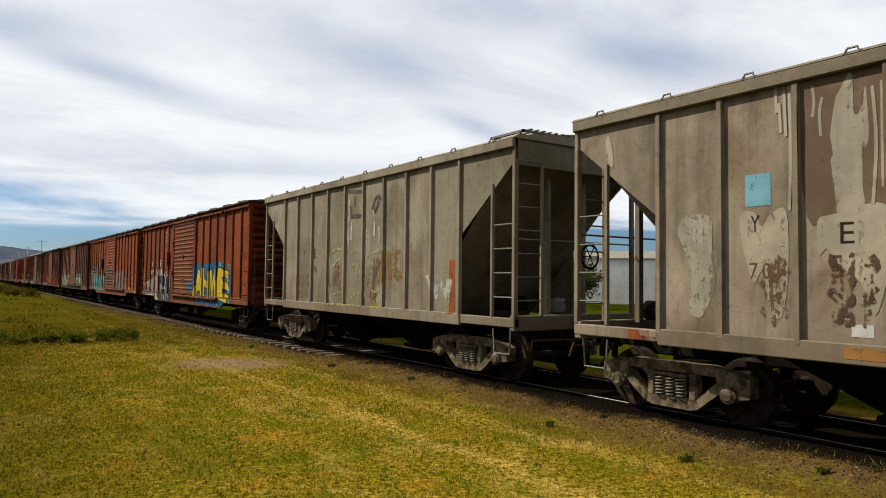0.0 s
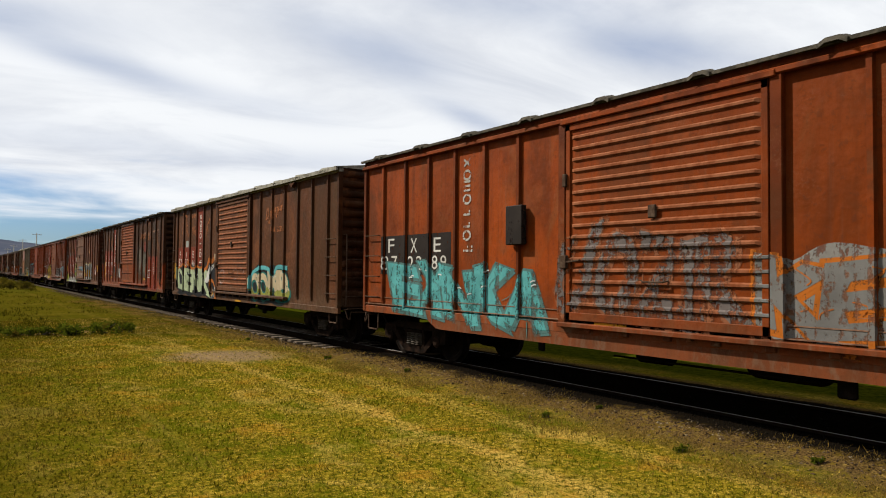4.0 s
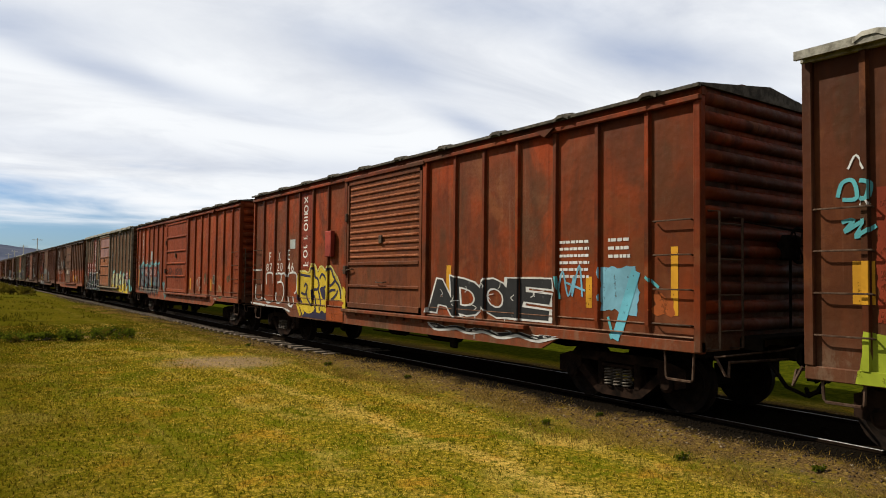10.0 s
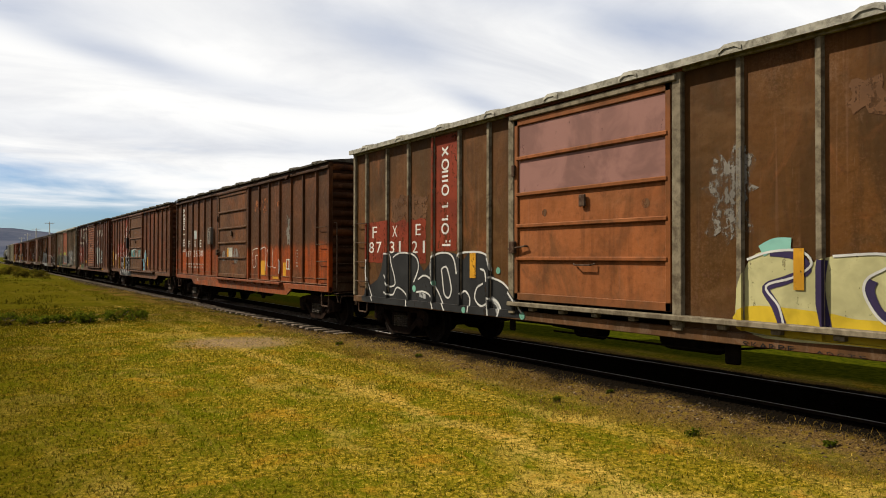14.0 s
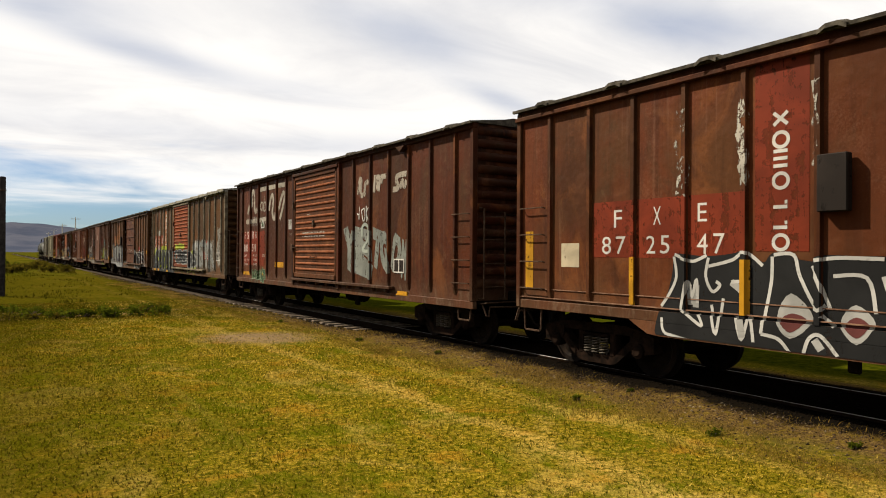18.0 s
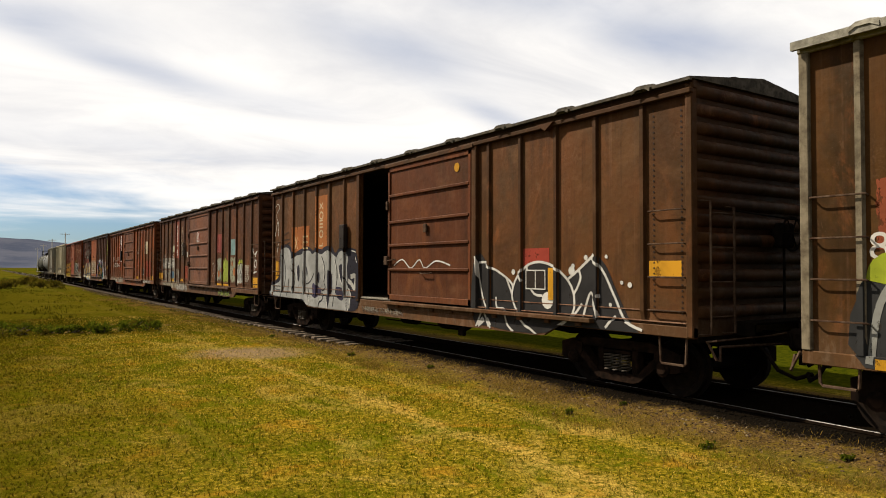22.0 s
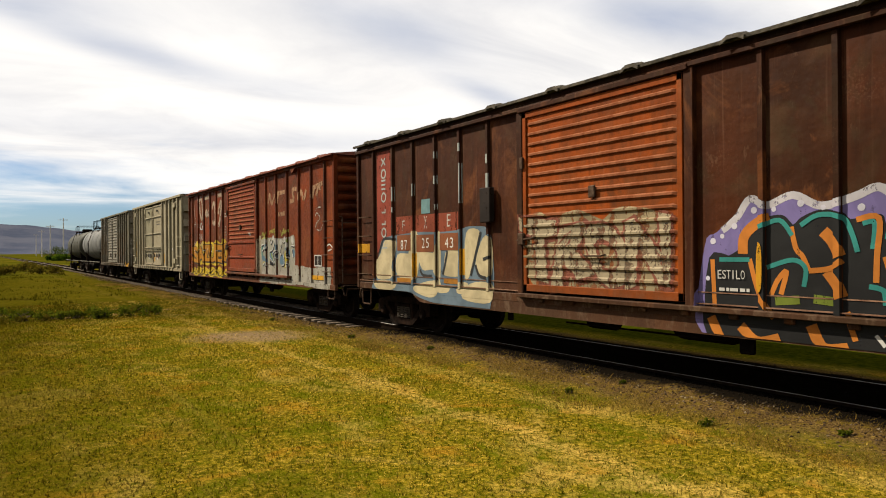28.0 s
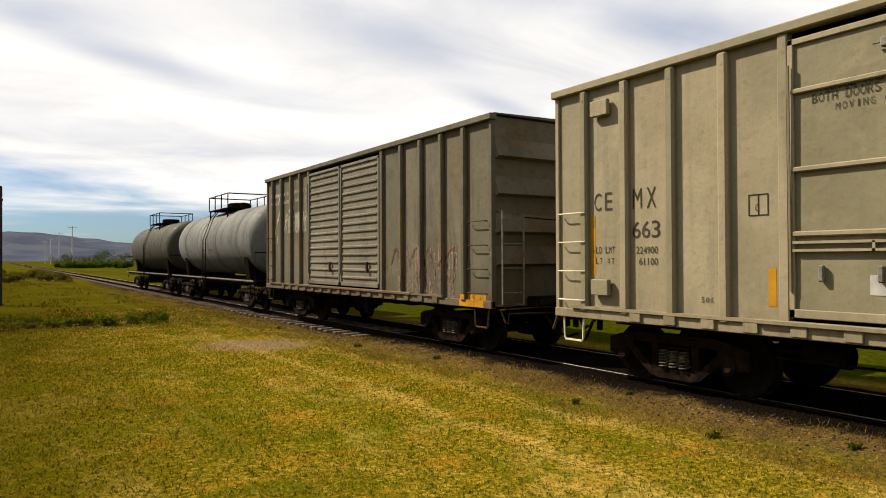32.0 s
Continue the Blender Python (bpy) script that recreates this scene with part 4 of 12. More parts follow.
def grass_blades():
    """Short mown grass near the eye, as loose blades."""
    rng = np.random.default_rng(5)
    n = 400000
    # a strip of lawn along the line, thinning out with distance
    y = -3.0 + 33.0 * rng.random(n) ** 2.0
    x = rng.uniform(-11.5, -1.9, n)
    r = 4.0 + np.abs(y)
    clump = np.array([noise.noise((a * 0.9, b * 0.9, 2.0)) for a, b in zip(x[:: 10], y[:: 10])]).repeat(10)[:n]
    bare = ((x + 4.0) / 1.3) ** 2 + ((y - 16.1) / 1.8) ** 2 + 0.7 * rng.standard_normal(n) < 0.75
    keep = ((x < -2.15 + 0.5 * rng.standard_normal(n) * 0.5) & ~bare) & (rng.random(n) < 0.75 + 0.5 * clump)
    x, y, r, clump = x[keep], y[keep], r[keep], clump[keep]
    n = len(x)
    z = np.array([ground_height(a, b) for a, b in zip(x, y)])
    hgt = rng.uniform(0.006, 0.024, n) * (1.0 + 0.7 * clump) * (1 + 0.02 * r)
    wid = rng.uniform(0.0018, 0.0046, n) * (1 + 0.11 * r)
    t = rng.uniform(0, 2 * math.pi, n)
    lean = rng.uniform(0.008, 0.030, n)
    dx, dy = np.cos(t), np.sin(t)
    v = np.empty((n, 3, 3), np.float32)
    v[:, 0] = np.stack([x - dy * wid, y + dx * wid, z - 0.005], 1)
    v[:, 1] = np.stack([x + dy * wid, y - dx * wid, z - 0.005], 1)
    v[:, 2] = np.stack([x + dx * lean, y + dy * lean, z + hgt], 1)
    me = bpy.data.meshes.new("grass")
    me.vertices.add(3 * n)
    me.vertices.foreach_set("co", v.ravel())
    me.loops.add(3 * n)
    me.loops.foreach_set("vertex_index", np.arange(3 * n, dtype=np.int32))
    me.polygons.add(n)
    me.polygons.foreach_set("loop_start", np.arange(0, 3 * n, 3, dtype=np.int32))
    me.update()
    k = Nodes("grass_blades", 0.9, 0.0, 0.0)
    geo = k.t.nodes.new("ShaderNodeNewGeometry")
    rand = geo.outputs["Random Per Island"]
    c = lawn_tone(k)
    c = k.mix(k.steps(rand, 0.30, 0.10, 0.0, 0.7), c, (0.018, 0.020, 0.0009))
    c = k.mix(k.steps(rand, 0.84, 0.98, 0.0, 0.75), c, (0.46, 0.35, 0.085))
    sep = k.t.nodes.new("ShaderNodeSeparateXYZ")
    k.link(k.tc.outputs["Object"], sep.inputs[0])
    # blades darken outwards too, the same fall-off painted into them
    c = k.mix(k.steps(sep.outputs[0], -5.0, -9.4, 0.0, 0.68), c, (0.026, 0.022, 0.001))
    c = k.mix(1.0, c, (1.03, 0.90, 0.80), "MULTIPLY")
    k.colour(c)
    k.thin(c, 0.42)
    me.materials.append(k.m)
    return tagged(new("lawn_grass", me), "short mown half-dry grass blades", "grass", kind="stuff")


def blades_mesh(name, x, y, hgt, wid, lean, rng, mat):
    """Single-triangle blades standing on the ground."""
    n = len(x)
    z = np.array([ground_height(a, b) for a, b in zip(x, y)])
    t = rng.uniform(0, 2 * math.pi, n)
    dx, dy = np.cos(t), np.sin(t)
    f = rng.uniform(0, 2 * math.pi, n)
    ex, ey = np.cos(f) * lean * hgt, np.sin(f) * lean * hgt
    v = np.empty((n, 3, 3), np.float32)
    v[:, 0] = np.stack([x - dy * wid, y + dx * wid, z - 0.01], 1)
    v[:, 1] = np.stack([x + dy * wid, y - dx * wid, z - 0.01], 1)
    v[:, 2] = np.stack([x + ex, y + ey, z + hgt], 1)
    me = bpy.data.meshes.new(name)
    me.vertices.add(3 * n)
    me.vertices.foreach_set("co", v.ravel())
    me.loops.add(3 * n)
    me.loops.foreach_set("vertex_index", np.arange(3 * n, dtype=np.int32))
    me.polygons.add(n)
    me.polygons.foreach_set("loop_start", np.arange(0, 3 * n, 3, dtype=np.int32))
    me.update()
    me.materials.append(mat)
    return me


def rough_grass():
    """Unmown grass and weeds past the lawn, and the dry fringe along the track gravel."""
    rng = np.random.default_rng(8)
    n = 24000
    y = 22.5 + 60 * rng.random(n) ** 1.6
    x = rng.uniform(-24, -3.2, n)
    cl = np.array([noise.noise((a * 0.5, b * 0.3, 6.0)) for a, b in zip(x, y)])
    keep = rng.random(n) < 0.20 + 1.0 * cl
    x, y, cl = x[keep], y[keep], cl[keep]
    m = len(x)
    me = blades_mesh("rough_grass", x, y, rng.uniform(0.04, 0.13, m) * (0.7 + 1.2 * np.clip(cl, 0, 1)), 0.008 + 0.0006 * y, rng.uniform(0.1, 0.8, m), rng, MEADOW)
    tagged(new("meadow_grass", me), "rough unmown green and dry grass", "grass", kind="stuff")
    n = 90000
    y = 1.5 + 48 * rng.random(n) ** 1.7
    x = -2.15 + 0.50 * rng.standard_normal(n) + 0.25 * np.sin(y * 0.9)
    cl = np.array([noise.noise((a * 1.3, b * 0.8, 9.0)) for a, b in zip(x, y)])
    keep = (rng.random(n) < 0.30 + 1.5 * cl) & (x < -1.15)
    x, y = x[keep], y[keep]
    m = len(x)
    me = blades_mesh("fringe_grass", x, y, rng.uniform(0.012, 0.070, m), 0.0028 + 0.00025 * y, rng.uniform(0.3, 2.6, m), rng, FRINGE)
    tagged(new("fringe_grass", me), "dry straw-coloured grass along the track gravel", "grass", kind="stuff")


def build_track():
    track = tagged(new("track"), "single railway track on sleepers in gravel", "railway track", kind="structure")
    y0, y1 = -60.0, 620.0
    prof = [(-0.07, -0.165), (-0.07, -0.15), (-0.012, -0.13), (-0.012, -0.045), (-0.036, -0.035), (-0.036, -0.004), (0.036, -0.004), (0.036, -0.035), (0.012, -0.045), (0.012, -0.13), (0.07, -0.15), (0.07, -0.165)]
    for s in (-1, 1):
        r = put("rail", cached("rail", lambda: MB().prism(prof, y0, y1, 1)), RAIL, track, (s * 0.753, 0, 0))
        put("rail_head", cached("rail_head", lambda: MB().prism([(-0.013, -0.005), (-0.009, 0.0), (0.009, 0.0), (0.013, -0.005)], y0, y1, 1)), RAILTOP, r, (0, 0, 0), "polished running surface")
    tie = cached("sleeper", lambda: MB().box(-1.30, 1.30, -0.115, 0.115, -0.30, -0.152, 0.012))
    rng = random.Random(3)
    pitch = 0.58
    for i in range(290):
        y = -6 + i * pitch
        put("sleeper", tie, TIE, track, (rng.uniform(-0.04, 0.04), y, rng.uniform(-0.006, 0.004)), turn=Matrix.Rotation(rng.uniform(-0.012, 0.012), 4, "Z"))
    mb = MB()
    y = -6 + 290 * pitch
    while y < 520:
        mb.box(-1.3, 1.3, y - 0.115, y + 0.115, -0.30, -0.152)
        y += pitch
    far = part("far_sleepers", mb, TIE, track)
    tagged(far, kind="stuff")
    # stones between and beside the sleepers
    rg = np.random.default_rng(11)
    base = []
    for _ in range(6):
        p = np.array([(1, 0, 0), (-1, 0, 0), (0, 1, 0), (0, -1, 0), (0, 0, 1), (0, 0, -1)], float) * rg.uniform(0.6, 1.15, (6, 1)) + rg.uniform(-0.2, 0.2, (6, 3))
        base.append(p)
    tri = np.array([(0, 2, 4), (2, 1, 4), (1, 3, 4), (3, 0, 4), (2, 0, 5), (1, 2, 5), (3, 1, 5), (0, 3, 5)])
    n = 24000
    yy = -3 + 75 * rg.random(n) ** 1.7
    side = rg.random(n)
    xx = np.where(side < 0.8, -0.85 - np.abs(rg.normal(0, 0.62, n)), rg.uniform(-0.8, 1.6, n))
    vs = np.empty((n, 6, 3), np.float32)
    for i in range(n):
        s = rg.uniform(0.006, 0.024) * (1 + 0.014 * yy[i])
        a = rg.uniform(0, 6.28)
        ca, sa = math.cos(a), math.sin(a)
        q = base[i % 6] * s * (1, 1, 0.7)
        zt = ground_height(xx[i], yy[i])
        vs[i, :, 0], vs[i, :, 1], vs[i, :, 2] = q[:, 0] * ca - q[:, 1] * sa + xx[i], q[:, 0] * sa + q[:, 1] * ca + yy[i], q[:, 2] + zt + s * 0.12
    fs = (tri[None] + 6 * np.arange(n)[:, None, None]).reshape(-1, 3)
    me = bpy.data.meshes.new("ballast")
    me.vertices.add(6 * n)
    me.vertices.foreach_set("co", vs.ravel())
    me.loops.add(fs.size)
    me.loops.foreach_set("vertex_index", fs.ravel().astype(np.int32))
    me.polygons.add(len(fs))
    me.polygons.foreach_set("loop_start", np.arange(0, fs.size, 3, dtype=np.int32))
    me.update()
    k = Nodes("ballast_stone", 0.95, 0, 0.02)
    geo = k.t.nodes.new("ShaderNodeNewGeometry")
    rand = geo.outputs["Random Per Island"]
    c = k.mix(k.steps(rand, 0.1, 0.8), (0.010, 0.0065, 0.004), (0.055, 0.036, 0.022))
    c = k.mix(k.steps(rand, 0.88, 0.99), c, (0.15, 0.118, 0.078))
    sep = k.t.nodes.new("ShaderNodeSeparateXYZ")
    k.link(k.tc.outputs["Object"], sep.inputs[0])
    # stones near the rails blackened too, under-train shade put into their colour
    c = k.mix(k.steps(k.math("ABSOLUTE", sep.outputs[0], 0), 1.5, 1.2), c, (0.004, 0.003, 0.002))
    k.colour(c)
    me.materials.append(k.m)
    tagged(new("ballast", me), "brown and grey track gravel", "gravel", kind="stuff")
    return track


def leaf_cloud(name, centres, radii, count, size, mat, seed, flat=0.8):
    """Many small leaves scattered through soft clumps."""
    rg = np.random.default_rng(seed)
    centres, radii = np.array(centres, float), np.array(radii, float)
    pick = rg.choice(len(centres), count, p=radii ** 2 / (radii ** 2).sum())
    d = rg.normal(size=(count, 3))
    d /= np.linalg.norm(d, axis=1)[:, None]
    p = centres[pick] + d * (radii[pick] * rg.random(count) ** 0.45)[:, None] * (1, 1, flat)
    a, b = rg.normal(size=(count, 3)), rg.normal(size=(count, 3))
    a /= np.linalg.norm(a, axis=1)[:, None]
    b -= a * (a * b).sum(1)[:, None]
    b /= np.linalg.norm(b, axis=1)[:, None]
    s = rg.uniform(0.6, 1.3, count)[:, None] * size
    v = np.stack([p - a * s, p + b * s * 0.5, p + a * s, p - b * s * 0.5], 1).astype(np.float32)
    me = bpy.data.meshes.new(name)
    me.vertices.add(4 * count)
    me.vertices.foreach_set("co", v.ravel())
    me.loops.add(4 * count)
    me.loops.foreach_set("vertex_index", np.arange(4 * count, dtype=np.int32))
    me.polygons.add(count)
    me.polygons.foreach_set("loop_start", np.arange(0, 4 * count, 4, dtype=np.int32))
    me.update()
    me.materials.append(mat)
    return me


def foliage(name, a, b):
    k = Nodes(name, 0.9, 0, 0.0)
    geo = k.t.nodes.new("ShaderNodeNewGeometry")
    c = k.mix(geo.outputs["Random Per Island"], a, b)
    c = k.mix(k.steps(k.noise(k.coords(), 1.4, 3), 0.35, 0.65, 0, 0.5), c, tuple(x * 0.6 for x in a))
    k.colour(c)
    k.thin(c)
    return k.m


LEAF = foliage("bush_leaves", (0.024, 0.034, 0.0022), (0.075, 0.082, 0.007))
HEDGE = foliage("hedge_leaves", (0.020, 0.042, 0.003), (0.055, 0.085, 0.006))
LEAF_DRY = foliage("dry_weeds", (0.085, 0.060, 0.008), (0.045, 0.045, 0.004))
MEADOW = foliage("meadow_blades", (0.026, 0.025, 0.0012), (0.056, 0.044, 0.0026))
FRINGE = foliage("straw_blades", (0.060, 0.036, 0.006), (0.22, 0.140, 0.034))
LEAF_DARK = foliage("tree_leaves", (0.018, 0.03, 0.005), (0.05, 0.062, 0.010))
BARK = dirty("bark", (0.05, 0.038, 0.028), (0.11, 0.085, 0.06), 8, 0.9, 0, 0.6)


def tree(x, y, h, w, seed, mat=LEAF_DARK, count=2600):
    rg = random.Random(seed)
    t = thing("tree", "small leafy tree with a rounded dark green crown", "tree", "trees beyond the railway", (x, y, ground_height(x, y)))
    mb = MB()
    mb.tube([(0, 0, -0.1), (0.05, 0.03, h * 0.25), (0.0, 0.08, h * 0.5)], 0.05 * h ** 0.6, 7)
    tips = []
    for i in range(6):
        a = i * 1.05 + rg.uniform(-0.3, 0.3)
        q = (math.cos(a) * w * 0.3, math.sin(a) * w * 0.3, h * rg.uniform(0.5, 0.8))
        mb.tube([(0.02, 0.04, h * 0.3), (q[0] * 0.5, q[1] * 0.5, h * 0.45), q], 0.02 * h ** 0.6, 5)
        tips.append(q)
    part("trunk", mb, BARK, t, "rough brown trunk with limbs", True)
    cs = tips + [(rg.uniform(-0.35, 0.35) * w, rg.uniform(-0.35, 0.35) * w, h * rg.uniform(0.35, 0.85)) for _ in range(8)]
    put("crown", leaf_cloud("crown", cs, [w * rg.uniform(0.16, 0.3) for _ in cs], count, 0.05 + 0.022 * h, mat, seed), mat, t)
    return t


def bush(x, y, w, h, seed, mat=LEAF, label="low green weed bush at the lawn's edge", size=0.05, count=1500):
    rg = random.Random(seed)
    t = thing("bush", label, "bush", "weeds at the lawn's edge", (x, y, ground_height(x, y)))
    cs = [(rg.uniform(-0.5, 0.5) * w, rg.uniform(-0.4, 0.4) * w * 0.6, h * rg.uniform(0.15, 0.6)) for _ in range(9)]
    put("leaves", leaf_cloud("leaves", cs, [h * rg.uniform(0.3, 0.5) for _ in cs], count, size, mat, seed), mat, t)
    mb = MB()
    for c in cs[:6]:
        mb.tube([(c[0] * 0.5, c[1] * 0.5, -0.05), c], 0.012, 4)
    tagged(part("stem", mb, BARK, t), kind="stuff")
    return t


def build_hills():
    """Bare hills on the horizon, distance haze put into their purple-grey colour."""
    vs, fs = [], []
    n, rows = 360, 5
    for i in range(n):
        az = radians(-100 + i * 200 / (n - 1))
        deg = math.degrees(az)
        crest = 1.25 + 0.75 * math.exp(-((deg - 1.5) / 4.5) ** 2) + 0.35 * noise.noise((deg * 0.12, 3.0, 0)) + 0.14 * noise.noise((deg * 0.7, 5.0, 0))
        crest *= 1.0 if deg < 40 else 0.75
        for j in range(rows):
            r = 3300 - j * 260
            f = (1, 0.72, 0.42, 0.16, -0.05)[j] * (1 + (0.25 * noise.noise((deg * 0.5, j * 1.7, 9.0)) if 0 < j < 4 else 0))
            vs.append((EYE[0] + r * math.sin(az), r * math.cos(az), 1.84 + 3300 * math.tan(radians(crest)) * f))
    for i in range(n - 1):
        for j in range(rows - 1):
            fs.append((i * rows + j, i * rows + j + 1, (i + 1) * rows + j + 1, (i + 1) * rows + j))
    me = bpy.data.meshes.new("hills")
    me.from_pydata(vs, [], fs)
    me.shade_smooth()
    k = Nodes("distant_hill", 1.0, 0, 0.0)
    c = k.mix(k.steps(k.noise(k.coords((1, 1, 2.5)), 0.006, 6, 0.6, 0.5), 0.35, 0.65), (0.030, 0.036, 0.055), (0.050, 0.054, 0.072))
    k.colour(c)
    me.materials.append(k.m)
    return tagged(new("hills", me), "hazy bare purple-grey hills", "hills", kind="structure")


def utility_pole(az, dist, height, arm=True):
    x, y = EYE[0] + dist * math.sin(radians(az)), dist * math.cos(radians(az))
    t = thing("utility_pole", "pale concrete power pole beside the far track", "utility pole", "power poles by the track", (x, y, ground_height(x, y)))
    m = dirty("pole_concrete", (0.42, 0.40, 0.36), (0.30, 0.28, 0.25), 2, 0.8) if "pole_concrete" not in bpy.data.materials else bpy.data.materials["pole_concrete"]
    part("pole", MB().lathe([(0.24, -0.3), (0.20, height * 0.5), (0.15, height), (0.001, height + 0.02)], 2, 8), m, t)
    if arm:
        part("crossarm", MB().box(-1.6, 1.6, -0.08, 0.08, height - 0.75, height - 0.6, 0.02), m, t)
        for i, q in enumerate((-1.5, -0.9, 0.9, 1.5)):
            part("insulator", MB().lathe([(0.001, 0), (0.07, 0.02), (0.05, 0.1), (0.08, 0.14), (0.04, 0.26), (0.001, 0.28)], 2, 7, (q, 0, height - 0.6)), WHITE, t)
    return t


# ---- covered hoppers ----
def wheel_rim():
    mb = MB().lathe([(0.22, -0.012), (0.25, 0), (0.22, 0.012), (0.2, 0), (0.22, -0.012)], 1, 16)
    for k in range(3):
        t = k * math.pi / 3
        mb.tube([(0.22 * math.cos(t), 0, 0.22 * math.sin(t)), (-0.22 * math.cos(t), 0, -0.22 * math.sin(t))], 0.013, 4)
    return mb


def hopper_car(lead, body, label, hatch=True):
    """Two-bay covered hopper with slope sheets, open end cages and ladders."""
    L, P, z0, z1 = 11.68, 1.50, 1.12, 4.27
    car = thing("hopper_car", label, "hopper car", "hopper cars of the freight train", (0, lead, 0))
    posts = [1.60, 2.55, 3.50, 4.45, 5.40, 6.34, 7.30, 8.25, 9.20, 10.12]
    marks = [1.60] + posts[1:]
    for u0, u1 in zip(marks[:-1], marks[1:]):
        put("side_panel", cached(("hopper_panel", u0, u1), lambda u0=u0, u1=u1: MB().box(-P, -P + 0.03, u0, u1, z0, z1)), body, car)
    for s, e in ((1, 0.0), (-1, L)):
        u = lambda d, s=s, e=e: e + s * d
        part("slope_sheet", MB().prism([(u(0.0), z1), (u(1.60), z1), (u(1.60), 2.66), (u(0.0), z1 - 0.35)], -P, -P + 0.03), body, car, "side sheet cut off along the slope")
        part("hopper_slope", MB().add([(-P + 0.02, u(0.1), z1 - 0.3), (P - 0.02, u(0.1), z1 - 0.3), (P - 0.02, u(3.0), 1.05), (-P + 0.02, u(3.0), 1.05)], [(0, 1, 2, 3)]).add(
            [(-P + 0.02, u(0.1), z1 - 0.24), (P - 0.02, u(0.1), z1 - 0.24), (P - 0.02, u(3.06), 1.05), (-P + 0.02, u(3.06), 1.05)], [(0, 3, 2, 1)]), body, car)
        part("end_plate", MB().prism([(-P, z1 - 0.45), (P, z1 - 0.45), (P, z1), (0, z1 + 0.22), (-P, z1)], u(0.02), u(0.06), 1), body, car)
        part("end_sill", MB().box(-1.52, 1.52, u(0.0), u(0.14), 0.98, 1.24, 0.015).box(-1.53, -1.42, u(0.0), u(1.6), 1.04, 1.20, 0.012), body, car)
        cage = part("corner_post", MB().box(-1.53, -1.44, u(0.0), u(0.08), 1.2, z1, 0.01), body, car)
        part("stile", MB().box(-1.53, -1.47, u(0.60), u(0.66), 1.2, 3.55, 0.008), body, cage)
        for i in range(4):
            part("rung", MB().tube([(-1.50, u(0.06), 1.55 + i * 0.42), (-1.50, u(0.62), 1.55 + i * 0.42)], 0.013, 5), IRON_PALE, cage)
        part("stile", MB().box(-0.92, -0.86, u(0.0), u(0.05), 1.2, z1 - 0.4, 0.008), body, cage)
        for i in range(7):
            part("rung", MB().tube([(-1.46, u(0.02), 1.5 + i * 0.40), (-0.88, u(0.02), 1.5 + i * 0.40)], 0.013, 5), IRON_PALE, cage)
        part("end_brace", MB().box(-0.5, -0.4, u(0.3), u(0.4), 1.2, 3.7, 0.01).box(0.4, 0.5, u(0.3), u(0.4), 1.2, 3.7, 0.01).box(1.44, 1.52, u(0.0), u(0.08), 1.2, z1, 0.01)
             .tube([(-1.45, u(0.05), 2.55), (1.5, u(0.05), 2.55)], 0.015, 5), body, car)
        part("stirrup_step", MB().tube([(-1.48, u(0.15), 1.0), (-1.48, u(0.18), 0.58), (-1.48, u(0.58), 0.58), (-1.48, u(0.62), 1.0)], 0.018, 5), IRON_PALE, car, smooth=True)
        put("brake_wheel", cached("hopper_wheel", lambda: wheel_rim()), UNDER, car, (0.5, u(0.2), 2.3), "spoked hand brake wheel")
        part("valve_box", MB().box(0.3, 0.6, u(0.9), u(1.3), 1.2, 1.5, 0.04), IRON_PALE, car)
        part("air_tank", MB().lathe([(0.001, u(0.7)), (0.15, u(0.72)), (0.15, u(1.5)), (0.001, u(1.52))], 1, 10, (-0.7, 0, 1.42)), UNDER, car)
    for u in posts:
        put("side_post", cached("hopper_post", lambda: post_mesh(z0 - 0.1, z1 - 0.16)), body, car, (-P, u, 0))
    part("side_plate", MB().box(-P - 0.08, -P + 0.04, 0, L, z1 - 0.16, z1, 0.015), body, car)
    part("side_sill", MB().box(-P - 0.05, -P + 0.04, 1.55, L - 1.55, z0 - 0.12, z0 + 0.10, 0.012), body, car)
    part("far_side", MB().prism([(0, z1), (L, z1), (L, z1 - 0.35), (L - 1.6, 2.66), (L - 1.6, z0), (1.6, z0), (1.6, 2.66), (0, z1 - 0.35)], P - 0.03, P), body, car)
    roof = part("roof", MB().prism([(-1.58, z1), (-1.5, z1 + 0.05), (0, z1 + 0.24), (1.5, z1 + 0.05), (1.58, z1)], -0.02, L + 0.02, 1), body, car)
    for u in (2.6, 5.0, 7.4, 9.6):
        put("hatch", cached("hatch", lambda: MB().lathe([(0.001, 0.36), (0.30, 0.35), (0.36, 0.30), (0.36, 0.18)], 2, 16), True), body, roof, (-0.6, u, z1 - 0.10))
    for u in [0.6 + i * 1.17 for i in range(10)]:
        put("roof_clip", cached("roof_clip", lambda: MB().tube([(-1.57, -0.08, 0), (-1.55, -0.05, 0.07), (-1.55, 0.05, 0.07), (-1.57, 0.08, 0)], 0.014, 5), True), IRON_PALE, roof, (0, u, z1))
    if hatch:
        board_ = part("running_board", MB().box(-1.35, -0.05, 0.0, 0.05, z1 + 0.13, z1 + 0.17).box(-1.35, -0.05, 0.85, 0.90, z1 + 0.13, z1 + 0.17).box(-1.35, -1.31, 0.0, 0.9, z1 + 0.13, z1 + 0.17), IRON_PALE, roof, "grated roof walkway at the end")
        for i in range(8):
            part("grating_bar", MB().box(-1.22 + i * 0.15, -1.16 + i * 0.15, -0.04, 0.94, z1 + 0.171, z1 + 0.19), IRON_PALE, board_)
